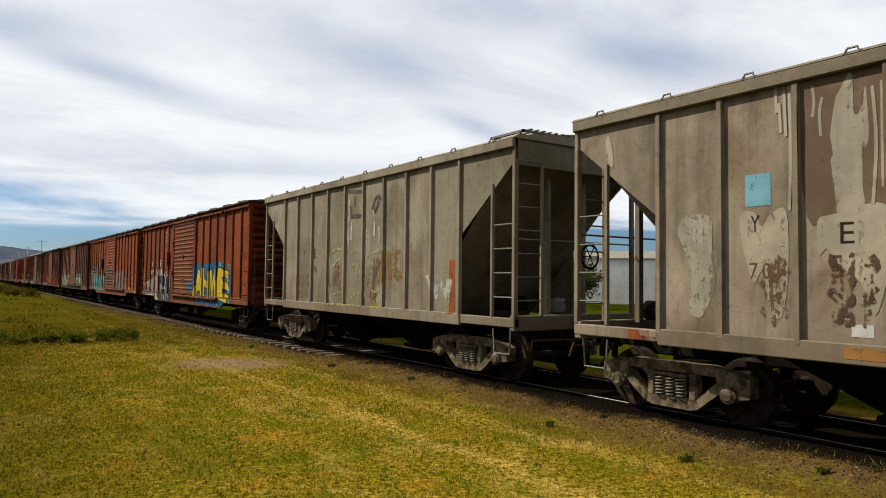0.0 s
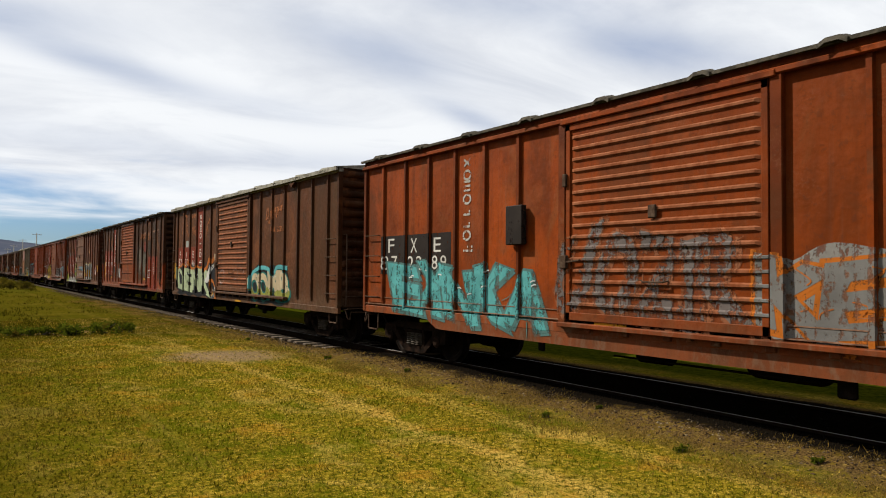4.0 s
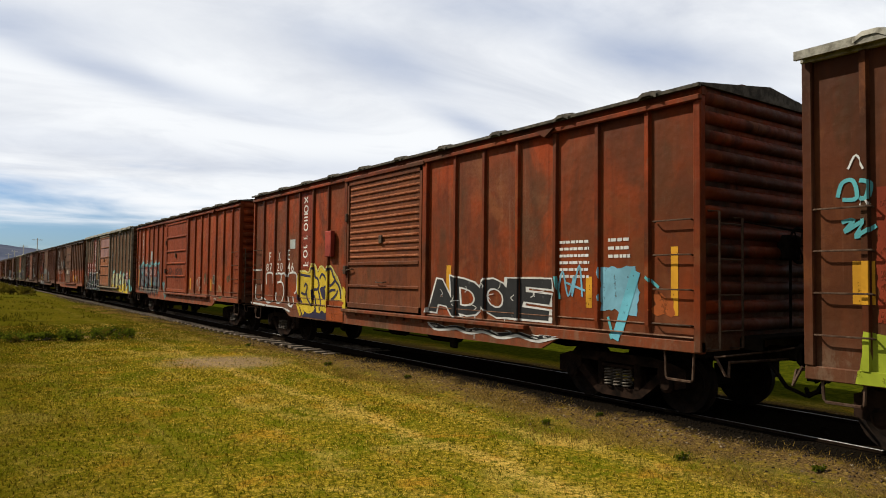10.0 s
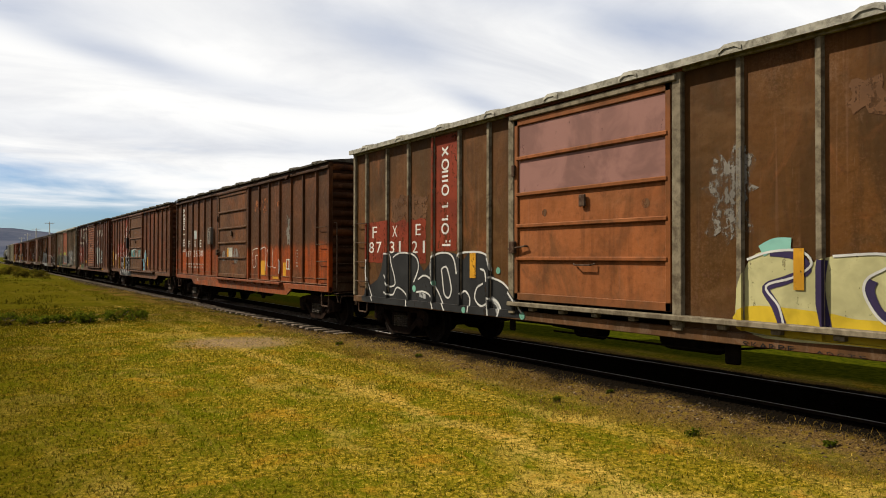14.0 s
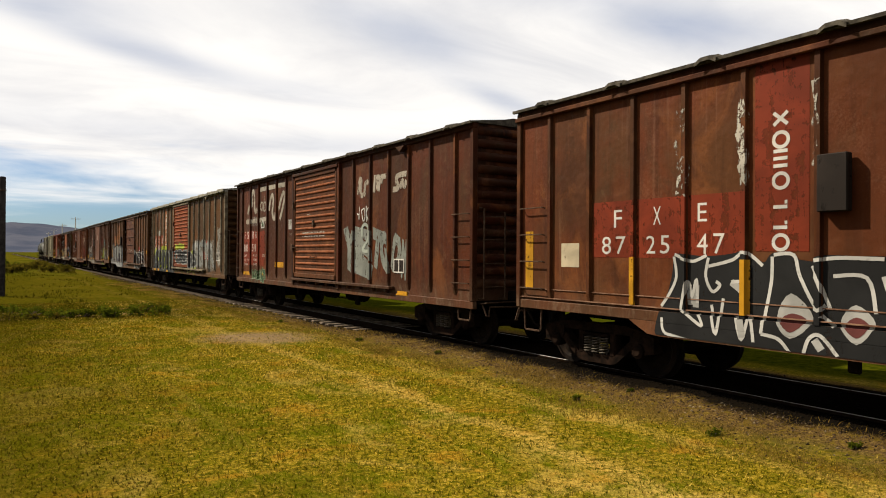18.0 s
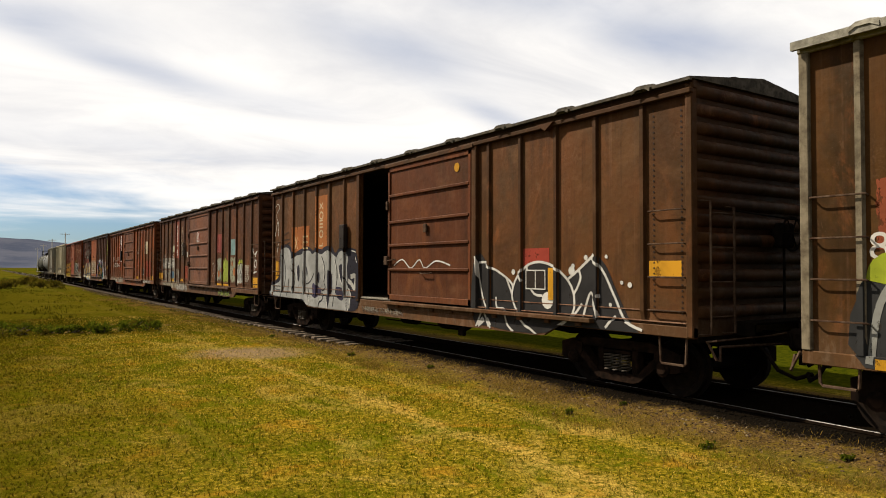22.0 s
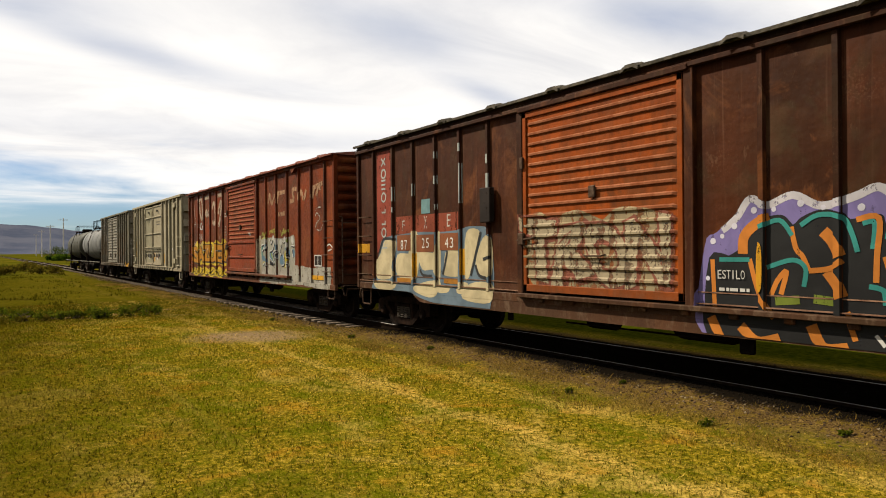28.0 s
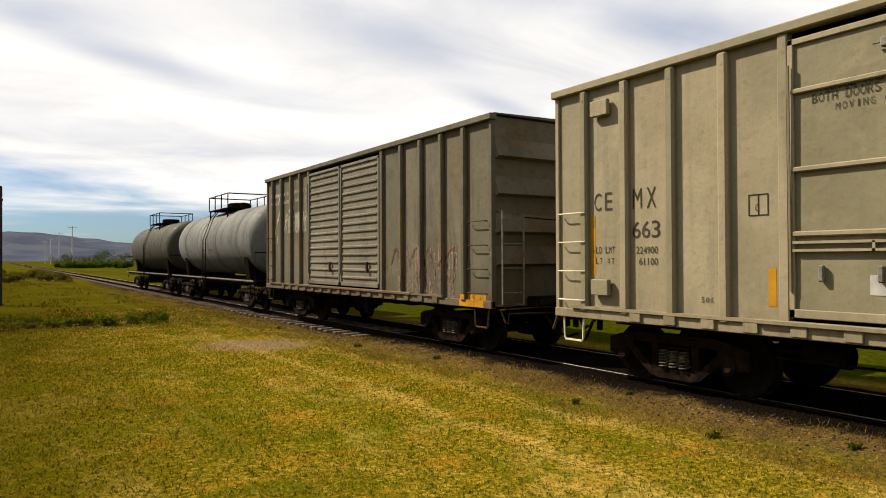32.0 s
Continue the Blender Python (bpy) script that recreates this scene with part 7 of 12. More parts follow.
shape(hop0, [(8.03, 2.52), (7.87, 2.59), (7.32, 2.65), (7.33, 1.98), (7.46, 1.52), (7.59, 1.86), (7.81, 2.04), (7.93, 2.22), (8.02, 2.16)], spray((0.46, 0.40, 0.295), 0.3), 0.005, "primer_patch")
shape(hop0, [(8.95, 2.65), (8.77, 2.68), (8.67, 2.51), (8.56, 2.65), (8.38, 2.66), (8.36, 1.98), (8.44, 1.47), (8.57, 1.53), (8.67, 1.98), (8.78, 1.85), (8.91, 2.25)], spray((0.44, 0.38, 0.28), 0.42), 0.0045, "primer_patch")
shape(hop0, [(9.84, 2.54), (9.67, 2.70), (9.34, 2.65), (9.36, 2.27), (9.29, 1.84), (9.47, 1.42), (9.67, 1.49), (9.61, 1.91), (9.75, 2.28)], spray((0.42, 0.37, 0.28), 0.5), 0.0045, "primer_patch")
shape(hop0, [(11.07, 3.91), (10.99, 3.94), (10.92, 3.58), (10.96, 3.49), (11.05, 3.64)], spray((0.43, 0.375, 0.285), 0.3), 0.005, "primer_patch")
patch(hop0, (10.60, 10.24, 1.06, 1.19), S_ORANGE, 0.034)
patch(hop0, (7.75, 6.60, 1.06, 1.18), spray((0.36, 0.17, 0.05), 0.35))
patch(hop0, (7.94, 7.41, 1.35, 2.22), spray((0.11, 0.065, 0.04), 0.85), 0.007, "flaked_rust", 0.15, 7)
patch(hop0, (8.68, 8.37, 1.41, 2.15), spray((0.16, 0.095, 0.05), 0.8), 0.007, "flaked_rust", 0.15, 8)
words(hop0, "E", (7.79, 7.62, 2.27, 2.50), S_DARK)
words(hop0, "Y", (8.81, 8.65, 2.44, 2.64), S_DARK)
words(hop0, "E", (9.62, 9.41, 2.34, 2.64), S_FAINT)
words(hop0, "70", (8.83, 8.54, 1.89, 2.08), S_RUST)
words(hop0, "5", (7.89, 7.70, 1.91, 2.15), S_RUST)
patch(hop0, (7.69, 7.47, 1.29, 1.42), spray((0.62, 0.60, 0.55), 0.2))
words(hop1, "Y", (8.87, 8.62, 2.40, 2.62), S_RUST)
words(hop1, "E", (8.14, 7.91, 2.37, 2.62), S_RUST)
words(hop1, "6", (8.11, 7.87, 2.00, 2.20), S_RUST)
strokes(hop1, [[(6.23, 3.95), (5.52, 3.89)], [(6.07, 3.59), (6.02, 3.35)], [(6.08, 3.33), (5.52, 3.32)], [(5.86, 3.82), (5.85, 3.55)], [(5.00, 3.42), (4.86, 3.66), (4.61, 3.71)], [(4.89, 3.34), (4.69, 3.60), (4.59, 3.67)]], 0.10, spray((0.10, 0.09, 0.08), 0.6), name="worn_mark")
strokes(hop1, [[(4.95, 3.63), (4.97, 3.25)], [(4.88, 3.14), (4.90, 2.81)], [(6.14, 3.75), (6.18, 2.88), (6.13, 2.66)], [(6.00, 3.19), (6.04, 2.76)], [(9.29, 3.38), (9.28, 2.96)], [(4.69, 3.02), (4.65, 2.65)], [(5.23, 2.99), (5.26, 2.60)]], 0.07, spray((0.50, 0.47, 0.40), 0.55), name="bare_scrape")
strokes(hop1, [[(7.22, 1.31), (7.21, 2.14), (7.04, 2.52), (6.45, 2.55), (6.33, 2.35)], [(6.28, 1.26), (6.21, 2.12), (5.93, 2.49), (5.65, 2.37), (5.60, 2.11)], [(6.98, 2.14), (6.58, 2.30), (6.50, 1.58), (6.91, 1.45)], [(5.31, 1.42), (5.25, 2.20), (5.11, 2.40), (4.61, 2.48)], [(6.04, 2.12), (5.71, 2.17), (5.74, 1.60)], [(7.47, 1.18), (6.22, 1.21), (5.41, 1.20)], [(6.22, 1.26), (5.72, 1.50), (5.41, 1.41)], [(4.92, 2.24), (5.02, 1.63), (4.63, 1.55)]], 0.05, spray((0.40, 0.37, 0.16), 0.62), name="sprayed_outline")
patch(hop1, (7.06, 6.62, 1.65, 2.26), spray((0.20, 0.12, 0.05), 0.8), 0.005, "rust_stain", 0.2, 3)
patch(hop1, (5.12, 4.65, 1.27, 2.33), spray((0.15, 0.085, 0.04), 0.8), 0.005, "rust_stain", 0.2, 4)
patch(hop1, (9.17, 8.41, 1.32, 1.98), spray((0.24, 0.16, 0.08), 0.8), 0.005, "rust_stain", 0.1, 5)
patch(hop1, (4.95, 4.57, 1.19, 1.31), spray((0.50, 0.40, 0.04), 0.7))
patch(hop1, (1.94, 1.76, 1.20, 2.22), S_ORANGE)
patch(hop1, (4.64, 3.77, 1.78, 2.52), spray((0.30, 0.17, 0.04), 0.7), 0.005, "rust_stain", 0.2, 6)
graffiti(hop1, "W", (2.68, 1.80, 1.39, 1.90), None, (0.5, 0.47, 0.4), None, 4, wear=0.5, hollow=True)
# red car with yellow and blue lettering
graffiti(c_a, "AHWE", (6.31, 2.27, 1.01, 2.15), K_YEL, K_BLACK, K_BLUE, 11, None, 0.20, label="yellow block letters on a blue sprayed ground", wild=0.75, drop=(0.05, 0.05, 0.05), shine=True)
patch(c_a, (2.41, 1.79, 1.28, 2.16), S_BLUE, 0.0042, "sprayed_ground", 0.22, 9)
patch(c_a, (6.40, 6.10, 0.95, 2.22), S_BLUE, 0.0044, "sprayed_ground", 0.10, 10)
dots(c_a, [(3.09, 2.31, 0.10), (3.73, 2.08, 0.07), (2.21, 1.74, 0.10), (2.08, 1.41, 0.12), (2.66, 1.77, 0.04), (1.95, 1.01, 0.07), (3.25, 0.87, 0.05), (4.41, 0.85, 0.04), (5.18, 0.87, 0.04), (5.79, 0.84, 0.03), (4.84, 1.51, 0.05), (2.73, 2.22, 0.03)], S_CYAN)
patch(c_a, (6.33, 2.49, 0.98, 0.94), S_BLUE, 0.0045, "paint_patch", 0.06, 4)
bars(c_a, (2.25, 1.85, 1.96, 2.35), 5, S_FAINT)
patch(c_a, (7.27, 6.58, 1.27, 1.65), S_BLUE, 0.004, "paint_patch", 0.05, 5)
shape(c_a, [(12.63, 0.91), (12.67, 1.25), (12.70, 1.69), (12.46, 1.91), (11.88, 1.97), (11.41, 1.98), (11.20, 1.87), (11.14, 1.77), (10.92, 1.92), (10.64, 1.98), (10.34, 1.92), (10.21, 1.67), (10.13, 1.24), (10.09, 0.72), (11.25, 0.73), (12.33, 0.74)], spray((0.035, 0.035, 0.034), 0.12), 0.005, "sprayed_ground", "black sprayed ground of broad letters")
strokes(c_a, [[(12.28, 0.75), (12.51, 0.92), (12.63, 1.17), (12.69, 1.51), (12.63, 1.73), (12.46, 1.87), (12.22, 1.93), (11.51, 1.94), (11.28, 1.89), (11.17, 1.76), (11.10, 1.60), (11.17, 1.45), (11.30, 1.36), (11.77, 1.29)], [(11.77, 1.94), (11.80, 1.33)], [(11.51, 1.30), (11.10, 1.29), (10.96, 1.11), (10.81, 1.03), (10.81, 0.74)], [(11.77, 1.28), (11.62, 1.23), (11.60, 0.73)], [(11.16, 1.76), (10.96, 1.89), (10.69, 1.95), (10.51, 1.88), (10.38, 1.70), (10.30, 1.38)], [(10.78, 1.13), (10.42, 0.94), (10.34, 0.73)], [(12.22, 1.40), (11.99, 1.47), (11.77, 1.42), (11.82, 1.30), (12.10, 1.26)]], 0.07, spray(K_SILVER, 0.1), 0.009, "sprayed_line")
dots(c_a, [(11.99, 1.36, 0.09), (10.73, 1.35, 0.15), (12.01, 1.16, 0.07), (11.20, 0.90, 0.1)], spray(K_SILVER, 0.15), 0.0095)
shape(c_a, [(15.01, 0.92), (15.02, 1.56), (14.68, 1.63), (14.39, 1.72), (14.00, 1.71), (13.71, 1.78), (13.39, 1.84), (13.02, 1.84), (12.80, 1.76), (12.74, 1.47), (12.80, 1.16), (13.21, 0.95), (14.07, 0.96)], spray((0.30, 0.22, 0.18), 0.55), 0.004, "sprayed_ground")
strokes(c_a, [[(15.01, 0.94), (15.00, 1.48), (14.85, 1.56), (14.66, 1.49), (14.61, 1.23)], [(14.58, 1.23), (14.55, 1.54), (14.39, 1.61), (14.23, 1.55), (14.20, 1.29)], [(14.00, 1.30), (13.96, 1.61), (13.81, 1.69), (13.71, 1.61), (13.66, 1.31)], [(13.14, 1.72), (12.98, 1.75), (12.85, 1.64), (12.82, 1.42), (12.95, 1.24), (13.11, 1.21), (13.22, 1.36), (13.22, 1.62), (13.14, 1.72)], [(13.56, 1.32), (13.57, 1.75), (13.39, 1.85), (13.02, 1.85), (12.83, 1.77), (12.75, 1.51), (12.80, 1.26)], [(15.01, 0.92), (14.07, 0.96), (13.35, 0.96)], [(13.66, 1.06), (13.65, 1.25)], [(14.19, 1.03), (14.18, 1.21)]], 0.035, spray(K_WHITE, 0.15), 0.008, "sprayed_line")
strokes(c_a, [[(15.04, 1.60), (14.85, 1.68), (14.68, 1.61), (14.46, 1.73), (14.20, 1.77), (13.99, 1.72), (13.75, 1.80), (13.47, 1.88), (13.02, 1.90)]], 0.06, spray(K_BLACK, 0.2), 0.006, "sprayed_edge")
words(c_a, "F", (13.81, 13.60, 2.29, 2.55), WHITE)
words(c_a, "X", (12.88, 12.69, 2.30, 2.55), WHITE)
words(c_a, "87", (13.96, 13.45, 1.92, 2.16), WHITE)
words(c_a, "16", (12.98, 12.57, 1.91, 2.16), WHITE)
words(c_a, "E", (12.23, 11.90, 2.31, 2.60), WHITE)
words(c_a, "96", (12.40, 11.74, 1.91, 2.21), WHITE)
column_mark(c_a, (10.92, 11.23, 1.99, 4.00), 8, S_FAINT)
patch(c_a, (15.67, 15.54, 1.38, 2.22), YELLOW)
patch(c_a, (13.30, 13.18, 1.35, 1.82), YELLOW, 0.011)
patch(c_a, (10.77, 10.65, 1.38, 1.88), YELLOW, 0.013)
patch(c_a, (12.84, 12.51, 0.72, 1.06), S_CREAM)
board(c_a, (10.70, 10.43, 2.36, 2.97), S_PLATE)
# orange-red car
patch(c_b, (15.29, 12.65, 1.78, 2.60), S_DARK)
words(c_b, "F", (14.97, 14.58, 2.24, 2.54), WHITE)
words(c_b, "X", (14.07, 13.70, 2.23, 2.52), WHITE)
words(c_b, "E", (13.23, 12.86, 2.23, 2.51), WHITE)
words(c_b, "87", (15.20, 14.53, 1.87, 2.17), WHITE)
words(c_b, "22", (14.17, 13.59, 1.87, 2.16), WHITE)
words(c_b, "89", (13.29, 12.75, 1.89, 2.16), WHITE)
column_mark(c_b, (11.98, 12.26, 2.21, 3.99), 8, S_FAINT)
graffiti(c_b, "EXNKA", (14.72, 10.02, 0.98, 1.98), K_CYAN, (0.10, 0.20, 0.19), None, 21, wear=0.5, label="worn turquoise sprayed lettering")
graffiti(c_b, "KEMI", (6.48, 3.56, 1.18, 2.06), (0.20, 0.19, 0.18), K_ORANGE, (0.26, 0.24, 0.22), 22, wear=0.5, shine=False, label="faded grey and orange spray")
graffiti(c_b, "UOZR", (9.71, 6.68, 1.19, 2.42), (0.17, 0.14, 0.13), (0.30, 0.11, 0.05), None, 23, wear=0.7, shine=False)
ring(c_b, (1.50, 0.97, 1.43, 1.82), 0.02, WHITE, dark=S_DARK)
patch(c_b, (0.64, 0.15, 0.98, 1.24), YELLOW)
patch(c_b, (2.41, 1.91, 1.12, 1.24), YELLOW)
patch(c_b, (4.30, 3.61, 1.09, 1.24), YELLOW)
patch(c_b, (9.01, 8.42, 1.09, 1.25), YELLOW)
board(c_b, (10.91, 10.50, 2.30, 2.95), S_DARK)
strokes(c_b, [[(4.22, 2.29), (3.93, 2.38), (3.67, 2.33), (3.51, 2.46), (3.36, 2.20), (3.21, 2.47)]], 0.05, spray((0.08, 0.03, 0.07), 0.4), name="spray_tag")
strokes(c_b, [[(4.05, 1.88), (3.83, 2.05), (3.66, 1.90), (3.56, 2.03)]], 0.04, S_FAINT, name="spray_tag")
bars(c_b, (2.35, 1.83, 1.75, 2.14), 3, S_FAINT)
dots(c_b, [(2.07, 3.25, 0.07), (1.07, 3.24, 0.08), (1.06, 3.51, 0.05), (3.02, 1.89, 0.09), (2.02, 1.89, 0.16), (1.12, 1.89, 0.12)], S_RUST)
# dark brown car with pale green lettering
patch(c_c, (14.93, 12.22, 1.96, 2.74), S_RED)
patch(c_c, (12.16, 11.35, 1.93, 4.22), S_RED)
column_mark(c_c, (11.55, 11.86, 2.10, 4.00), 8, WHITE)
words(c_c, "F", (14.67, 14.41, 2.30, 2.58), WHITE)
words(c_c, "X", (13.74, 13.51, 2.31, 2.55), WHITE)
words(c_c, "E", (12.79, 12.54, 2.31, 2.57), WHITE)
words(c_c, "87", (14.78, 14.33, 1.99, 2.28), WHITE)
words(c_c, "33", (13.83, 13.39, 1.99, 2.27), WHITE)
words(c_c, "46", (12.88, 12.46, 1.97, 2.24), WHITE)
patch(c_c, (13.77, 13.39, 2.63, 2.99), S_PALE)
strokes(c_c, [[(14.31, 3.27), (14.25, 3.73), (14.07, 4.04), (13.78, 4.05), (13.64, 3.79), (13.60, 3.28), (13.30, 3.29), (13.11, 3.77)], [(12.99, 3.93), (12.34, 3.96)], [(12.92, 3.26), (12.80, 3.46), (12.68, 3.27), (12.66, 3.53)], [(12.54, 3.35), (12.36, 3.41), (12.51, 3.47), (12.54, 3.30), (12.34, 3.22)], [(11.01, 3.14), (10.89, 3.46), (10.68, 3.65), (10.47, 3.69)]], 0.15, S_LOGO)
patch(c_c, (9.99, 9.68, 2.18, 2.42), S_CREAM)
graffiti(c_c, "DENK", (14.97, 10.65, 0.95, 1.89), K_MINT, K_BLACK, K_BLACK, 31, None, 0.10, label="pale green sprayed letters edged in black and orange", wear=0.1)
patch(c_c, (11.08, 9.76, 1.37, 2.16), spray((0.02, 0.02, 0.022), 0.1), 0.006, "sprayed_shape", 0.25, 9)
strokes(c_c, [[(11.22, 1.82), (10.86, 1.93), (10.56, 2.26), (10.28, 2.14), (9.97, 2.27)]], 0.16, spray(K_ORANGE, 0.2), 0.0075, "sprayed_shape")
strokes(c_c, [[(11.08, 1.56), (10.77, 1.53), (10.48, 1.79), (10.40, 1.97)]], 0.34, spray(K_WHITE, 0.1), 0.0095, "sprayed_shape")
strokes(c_c, [[(10.48, 1.26), (10.24, 1.41), (9.98, 1.22), (9.73, 0.98), (9.70, 0.78)]], 0.22, spray(K_ORANGE, 0.2), 0.008, "sprayed_shape")
strokes(c_c, [[(10.27, 1.34), (9.98, 1.16), (9.85, 0.83)]], 0.17, spray(K_BLACK, 0.1), 0.010, "sprayed_shape")
strokes(c_c, [[(10.05, 1.15), (10.01, 0.75)], [(9.87, 1.23), (9.78, 0.84)], [(10.24, 1.97), (10.01, 2.02)], [(10.26, 1.83), (9.97, 1.97)]], 0.05, spray(K_WHITE, 0.1), 0.012, "sprayed_shape")
strokes(c_c, [[(14.89, 1.89), (14.42, 1.99), (14.05, 2.06), (13.70, 1.94), (13.30, 2.21), (12.92, 1.91), (12.45, 1.90), (12.12, 1.96), (11.70, 1.91), (11.31, 1.97)]], 0.09, spray(K_ORANGE, 0.2), 0.012, "sprayed_edge")
words(c_c, "LEON", (14.95, 14.35, 0.83, 0.93), spray(K_BLACK, 0.1), 0.014)
strokes(c_c, [[(4.93, 3.35), (4.82, 3.68), (4.74, 3.35), (4.57, 3.33), (4.53, 3.63)], [(4.43, 3.35), (4.36, 3.63)], [(4.26, 3.61), (3.59, 3.65)], [(4.17, 3.40), (4.07, 3.61)], [(4.43, 3.05), (3.45, 3.03)]], 0.15, S_LOGO)
graffiti(c_c, "OOMB", (6.14, 3.24, 0.98, 1.83), K_CREAM, K_TEAL, (0.015, 0.02, 0.02), 32, (0.30, 0.30, 0.06), 0.12, label="cream bubble letters edged in turquoise", wear=0.12)
strokes(c_c, [[(6.19, 1.26), (6.05, 1.72), (5.36, 1.91), (4.75, 1.89), (4.44, 1.75)], [(4.21, 1.75), (3.95, 1.94), (3.23, 1.90)]], 0.12, S_CYAN, 0.014, "sprayed_edge")
strokes(c_c, [[(9.21, 1.66), (8.92, 1.85), (8.63, 1.67), (8.84, 1.38), (9.21, 1.46)], [(7.73, 1.82), (7.38, 1.86), (7.26, 1.61), (7.61, 1.52)], [(7.04, 1.82), (6.78, 1.87), (6.68, 1.63)]], 0.06, spray((0.40, 0.24, 0.20), 0.5), 0.006, "spray_tag")
patch(c_c, (7.55, 6.99, 0.78, 0.86), YELLOW)
patch(c_c, (4.40, 4.31, 1.37, 1.83), YELLOW)
patch(c_c, (10.19, 9.84, 0.91, 1.02), YELLOW)
patch(c_c, (15.48, 15.18, 1.46, 2.10), YELLOW)
# brown car with red panels
patch(c_d, (3.31, 1.22, 0.79, 2.52), S_RED, 0.004, "paint_patch", 0.03, 3)
strokes(c_d, [[(4.91, 3.34), (4.78, 3.59), (4.66, 3.35), (4.50, 3.59)], [(4.40, 3.32), (4.36, 3.57), (4.23, 3.36)], [(4.09, 3.34), (4.00, 3.55)], [(3.86, 3.36), (3.82, 3.54), (3.56, 3.52)], [(3.31, 3.32), (3.14, 3.37), (3.19, 3.56), (2.96, 3.54)], [(2.85, 3.30), (2.78, 3.45), (2.67, 3.34)]], 0.13, S_LOGO)
ring(c_d, (3.17, 2.65, 1.43, 1.80), 0.025, WHITE, dark=S_DARK)
bars(c_d, (2.18, 1.69, 1.61, 2.19), 6, S_FAINT)
patch(c_d, (4.11, 3.63, 1.30, 1.39), YELLOW)
shape(c_d, [(5.37, 3.05), (4.99, 2.94), (4.42, 2.89), (4.51, 2.28), (4.63, 1.65), (5.09, 1.61), (5.36, 1.67)], spray((0.085, 0.056, 0.038), 0.4), 0.0042, "faded_patch")
shape(c_d, [(5.21, 2.82), (4.93, 2.82), (4.55, 2.76), (4.65, 2.37), (4.86, 1.84), (5.11, 1.77), (5.20, 1.97)], spray((0.135, 0.105, 0.080), 0.38), 0.0052, "faded_patch")
shape(c_d, [(4.32, 2.65), (3.91, 2.75), (3.48, 2.75), (3.49, 1.75), (3.68, 1.39), (4.09, 1.46), (4.31, 1.58)], spray((0.085, 0.062, 0.042), 0.4), 0.0042, "faded_patch")
shape(c_d, [(4.22, 2.55), (3.86, 2.58), (3.54, 2.58), (3.58, 1.83), (3.75, 1.54), (4.09, 1.67), (4.22, 1.82)], spray((0.140, 0.116, 0.085), 0.38), 0.0052, "faded_patch")
shape(c_d, [(3.25, 3.17), (2.85, 3.20), (2.53, 3.12), (2.52, 2.60), (2.93, 2.54), (3.27, 2.59)], spray((0.070, 0.044, 0.028), 0.5), 0.0042, "faded_patch")
shape(c_d, [(2.29, 4.10), (1.67, 4.04), (1.61, 3.41), (1.73, 2.88), (2.04, 2.85), (2.28, 3.13)], spray((0.066, 0.038, 0.024), 0.5), 0.0042, "faded_patch")
strokes(c_d, [[(2.30, 3.61), (2.03, 3.63), (1.67, 3.65)], [(1.42, 3.64), (1.19, 3.66)], [(3.27, 3.53), (2.85, 3.57), (2.62, 3.58)], [(4.09, 3.59), (3.60, 3.64)]], 0.075, spray((0.30, 0.15, 0.085), 0.4), 0.0065, "emblem_stroke")
patch(c_d, (4.19, 3.52, 2.66, 3.22), spray((0.26, 0.05, 0.03), 0.5), 0.005, "faded_patch", 0.05, 6)
patch(c_d, (14.82, 12.16, 1.47, 2.93), S_RED)
patch(c_d, (12.04, 11.40, 2.00, 4.16), S_RED)
column_mark(c_d, (11.47, 11.75, 2.00, 3.91), 8, WHITE)
words(c_d, "F", (14.50, 14.30, 2.36, 2.61), WHITE)
words(c_d, "X", (13.59, 13.38, 2.35, 2.60), WHITE)
words(c_d, "E", (12.65, 12.45, 2.34, 2.60), WHITE)
words(c_d, "87", (14.68, 14.21, 2.00, 2.25), WHITE)
words(c_d, "38", (13.73, 13.27, 2.00, 2.24), WHITE)
words(c_d, "87", (12.79, 12.34, 1.99, 2.24), WHITE)
words(c_d, "LIN. CGA.", (14.70, 14.18, 1.64, 1.71), WHITE)
words(c_d, "TARA", (14.69, 14.28, 1.50, 1.57), WHITE)
words(c_d, "70600", (13.66, 13.33, 1.65, 1.74), WHITE)
words(c_d, "25200", (13.66, 13.33, 1.50, 1.58), WHITE)
words(c_d, "KGS. XM", (12.77, 12.34, 1.63, 1.71), WHITE)
patch(c_d, (14.80, 14.66, 1.32, 2.26), YELLOW)
patch(c_d, (12.74, 12.25, 1.31, 1.40), YELLOW)
patch(c_d, (13.68, 13.31, 2.77, 2.94), S_PALE)
patch(c_d, (13.26, 13.16, 1.75, 1.85), WHITE)
patch(c_d, (11.91, 11.44, 1.66, 1.85), S_DARK)
patch(c_d, (10.31, 9.74, 1.36, 1.86), spray((0.66, 0.64, 0.60), 0.1))
strokes(c_d, [[(14.30, 3.17), (14.19, 3.34), (14.08, 3.49)], [(13.65, 3.81), (13.60, 3.40)], [(13.35, 3.33), (13.25, 3.53), (13.15, 3.73)]], 0.17, S_LOGO)
strokes(c_d, [[(12.84, 3.24), (12.90, 3.34), (12.84, 3.47), (12.74, 3.47), (12.75, 3.33), (12.84, 3.23)], [(12.53, 3.71), (12.61, 3.53), (12.71, 3.28)], [(12.49, 3.36), (12.29, 3.42), (12.30, 3.51), (12.42, 3.48), (12.48, 3.37), (12.42, 3.25), (12.28, 3.31)]], 0.075, S_LOGO)
patch(c_d, (12.15, 12.12, 3.93, 4.08), spray(K_WHITE, 0.4))
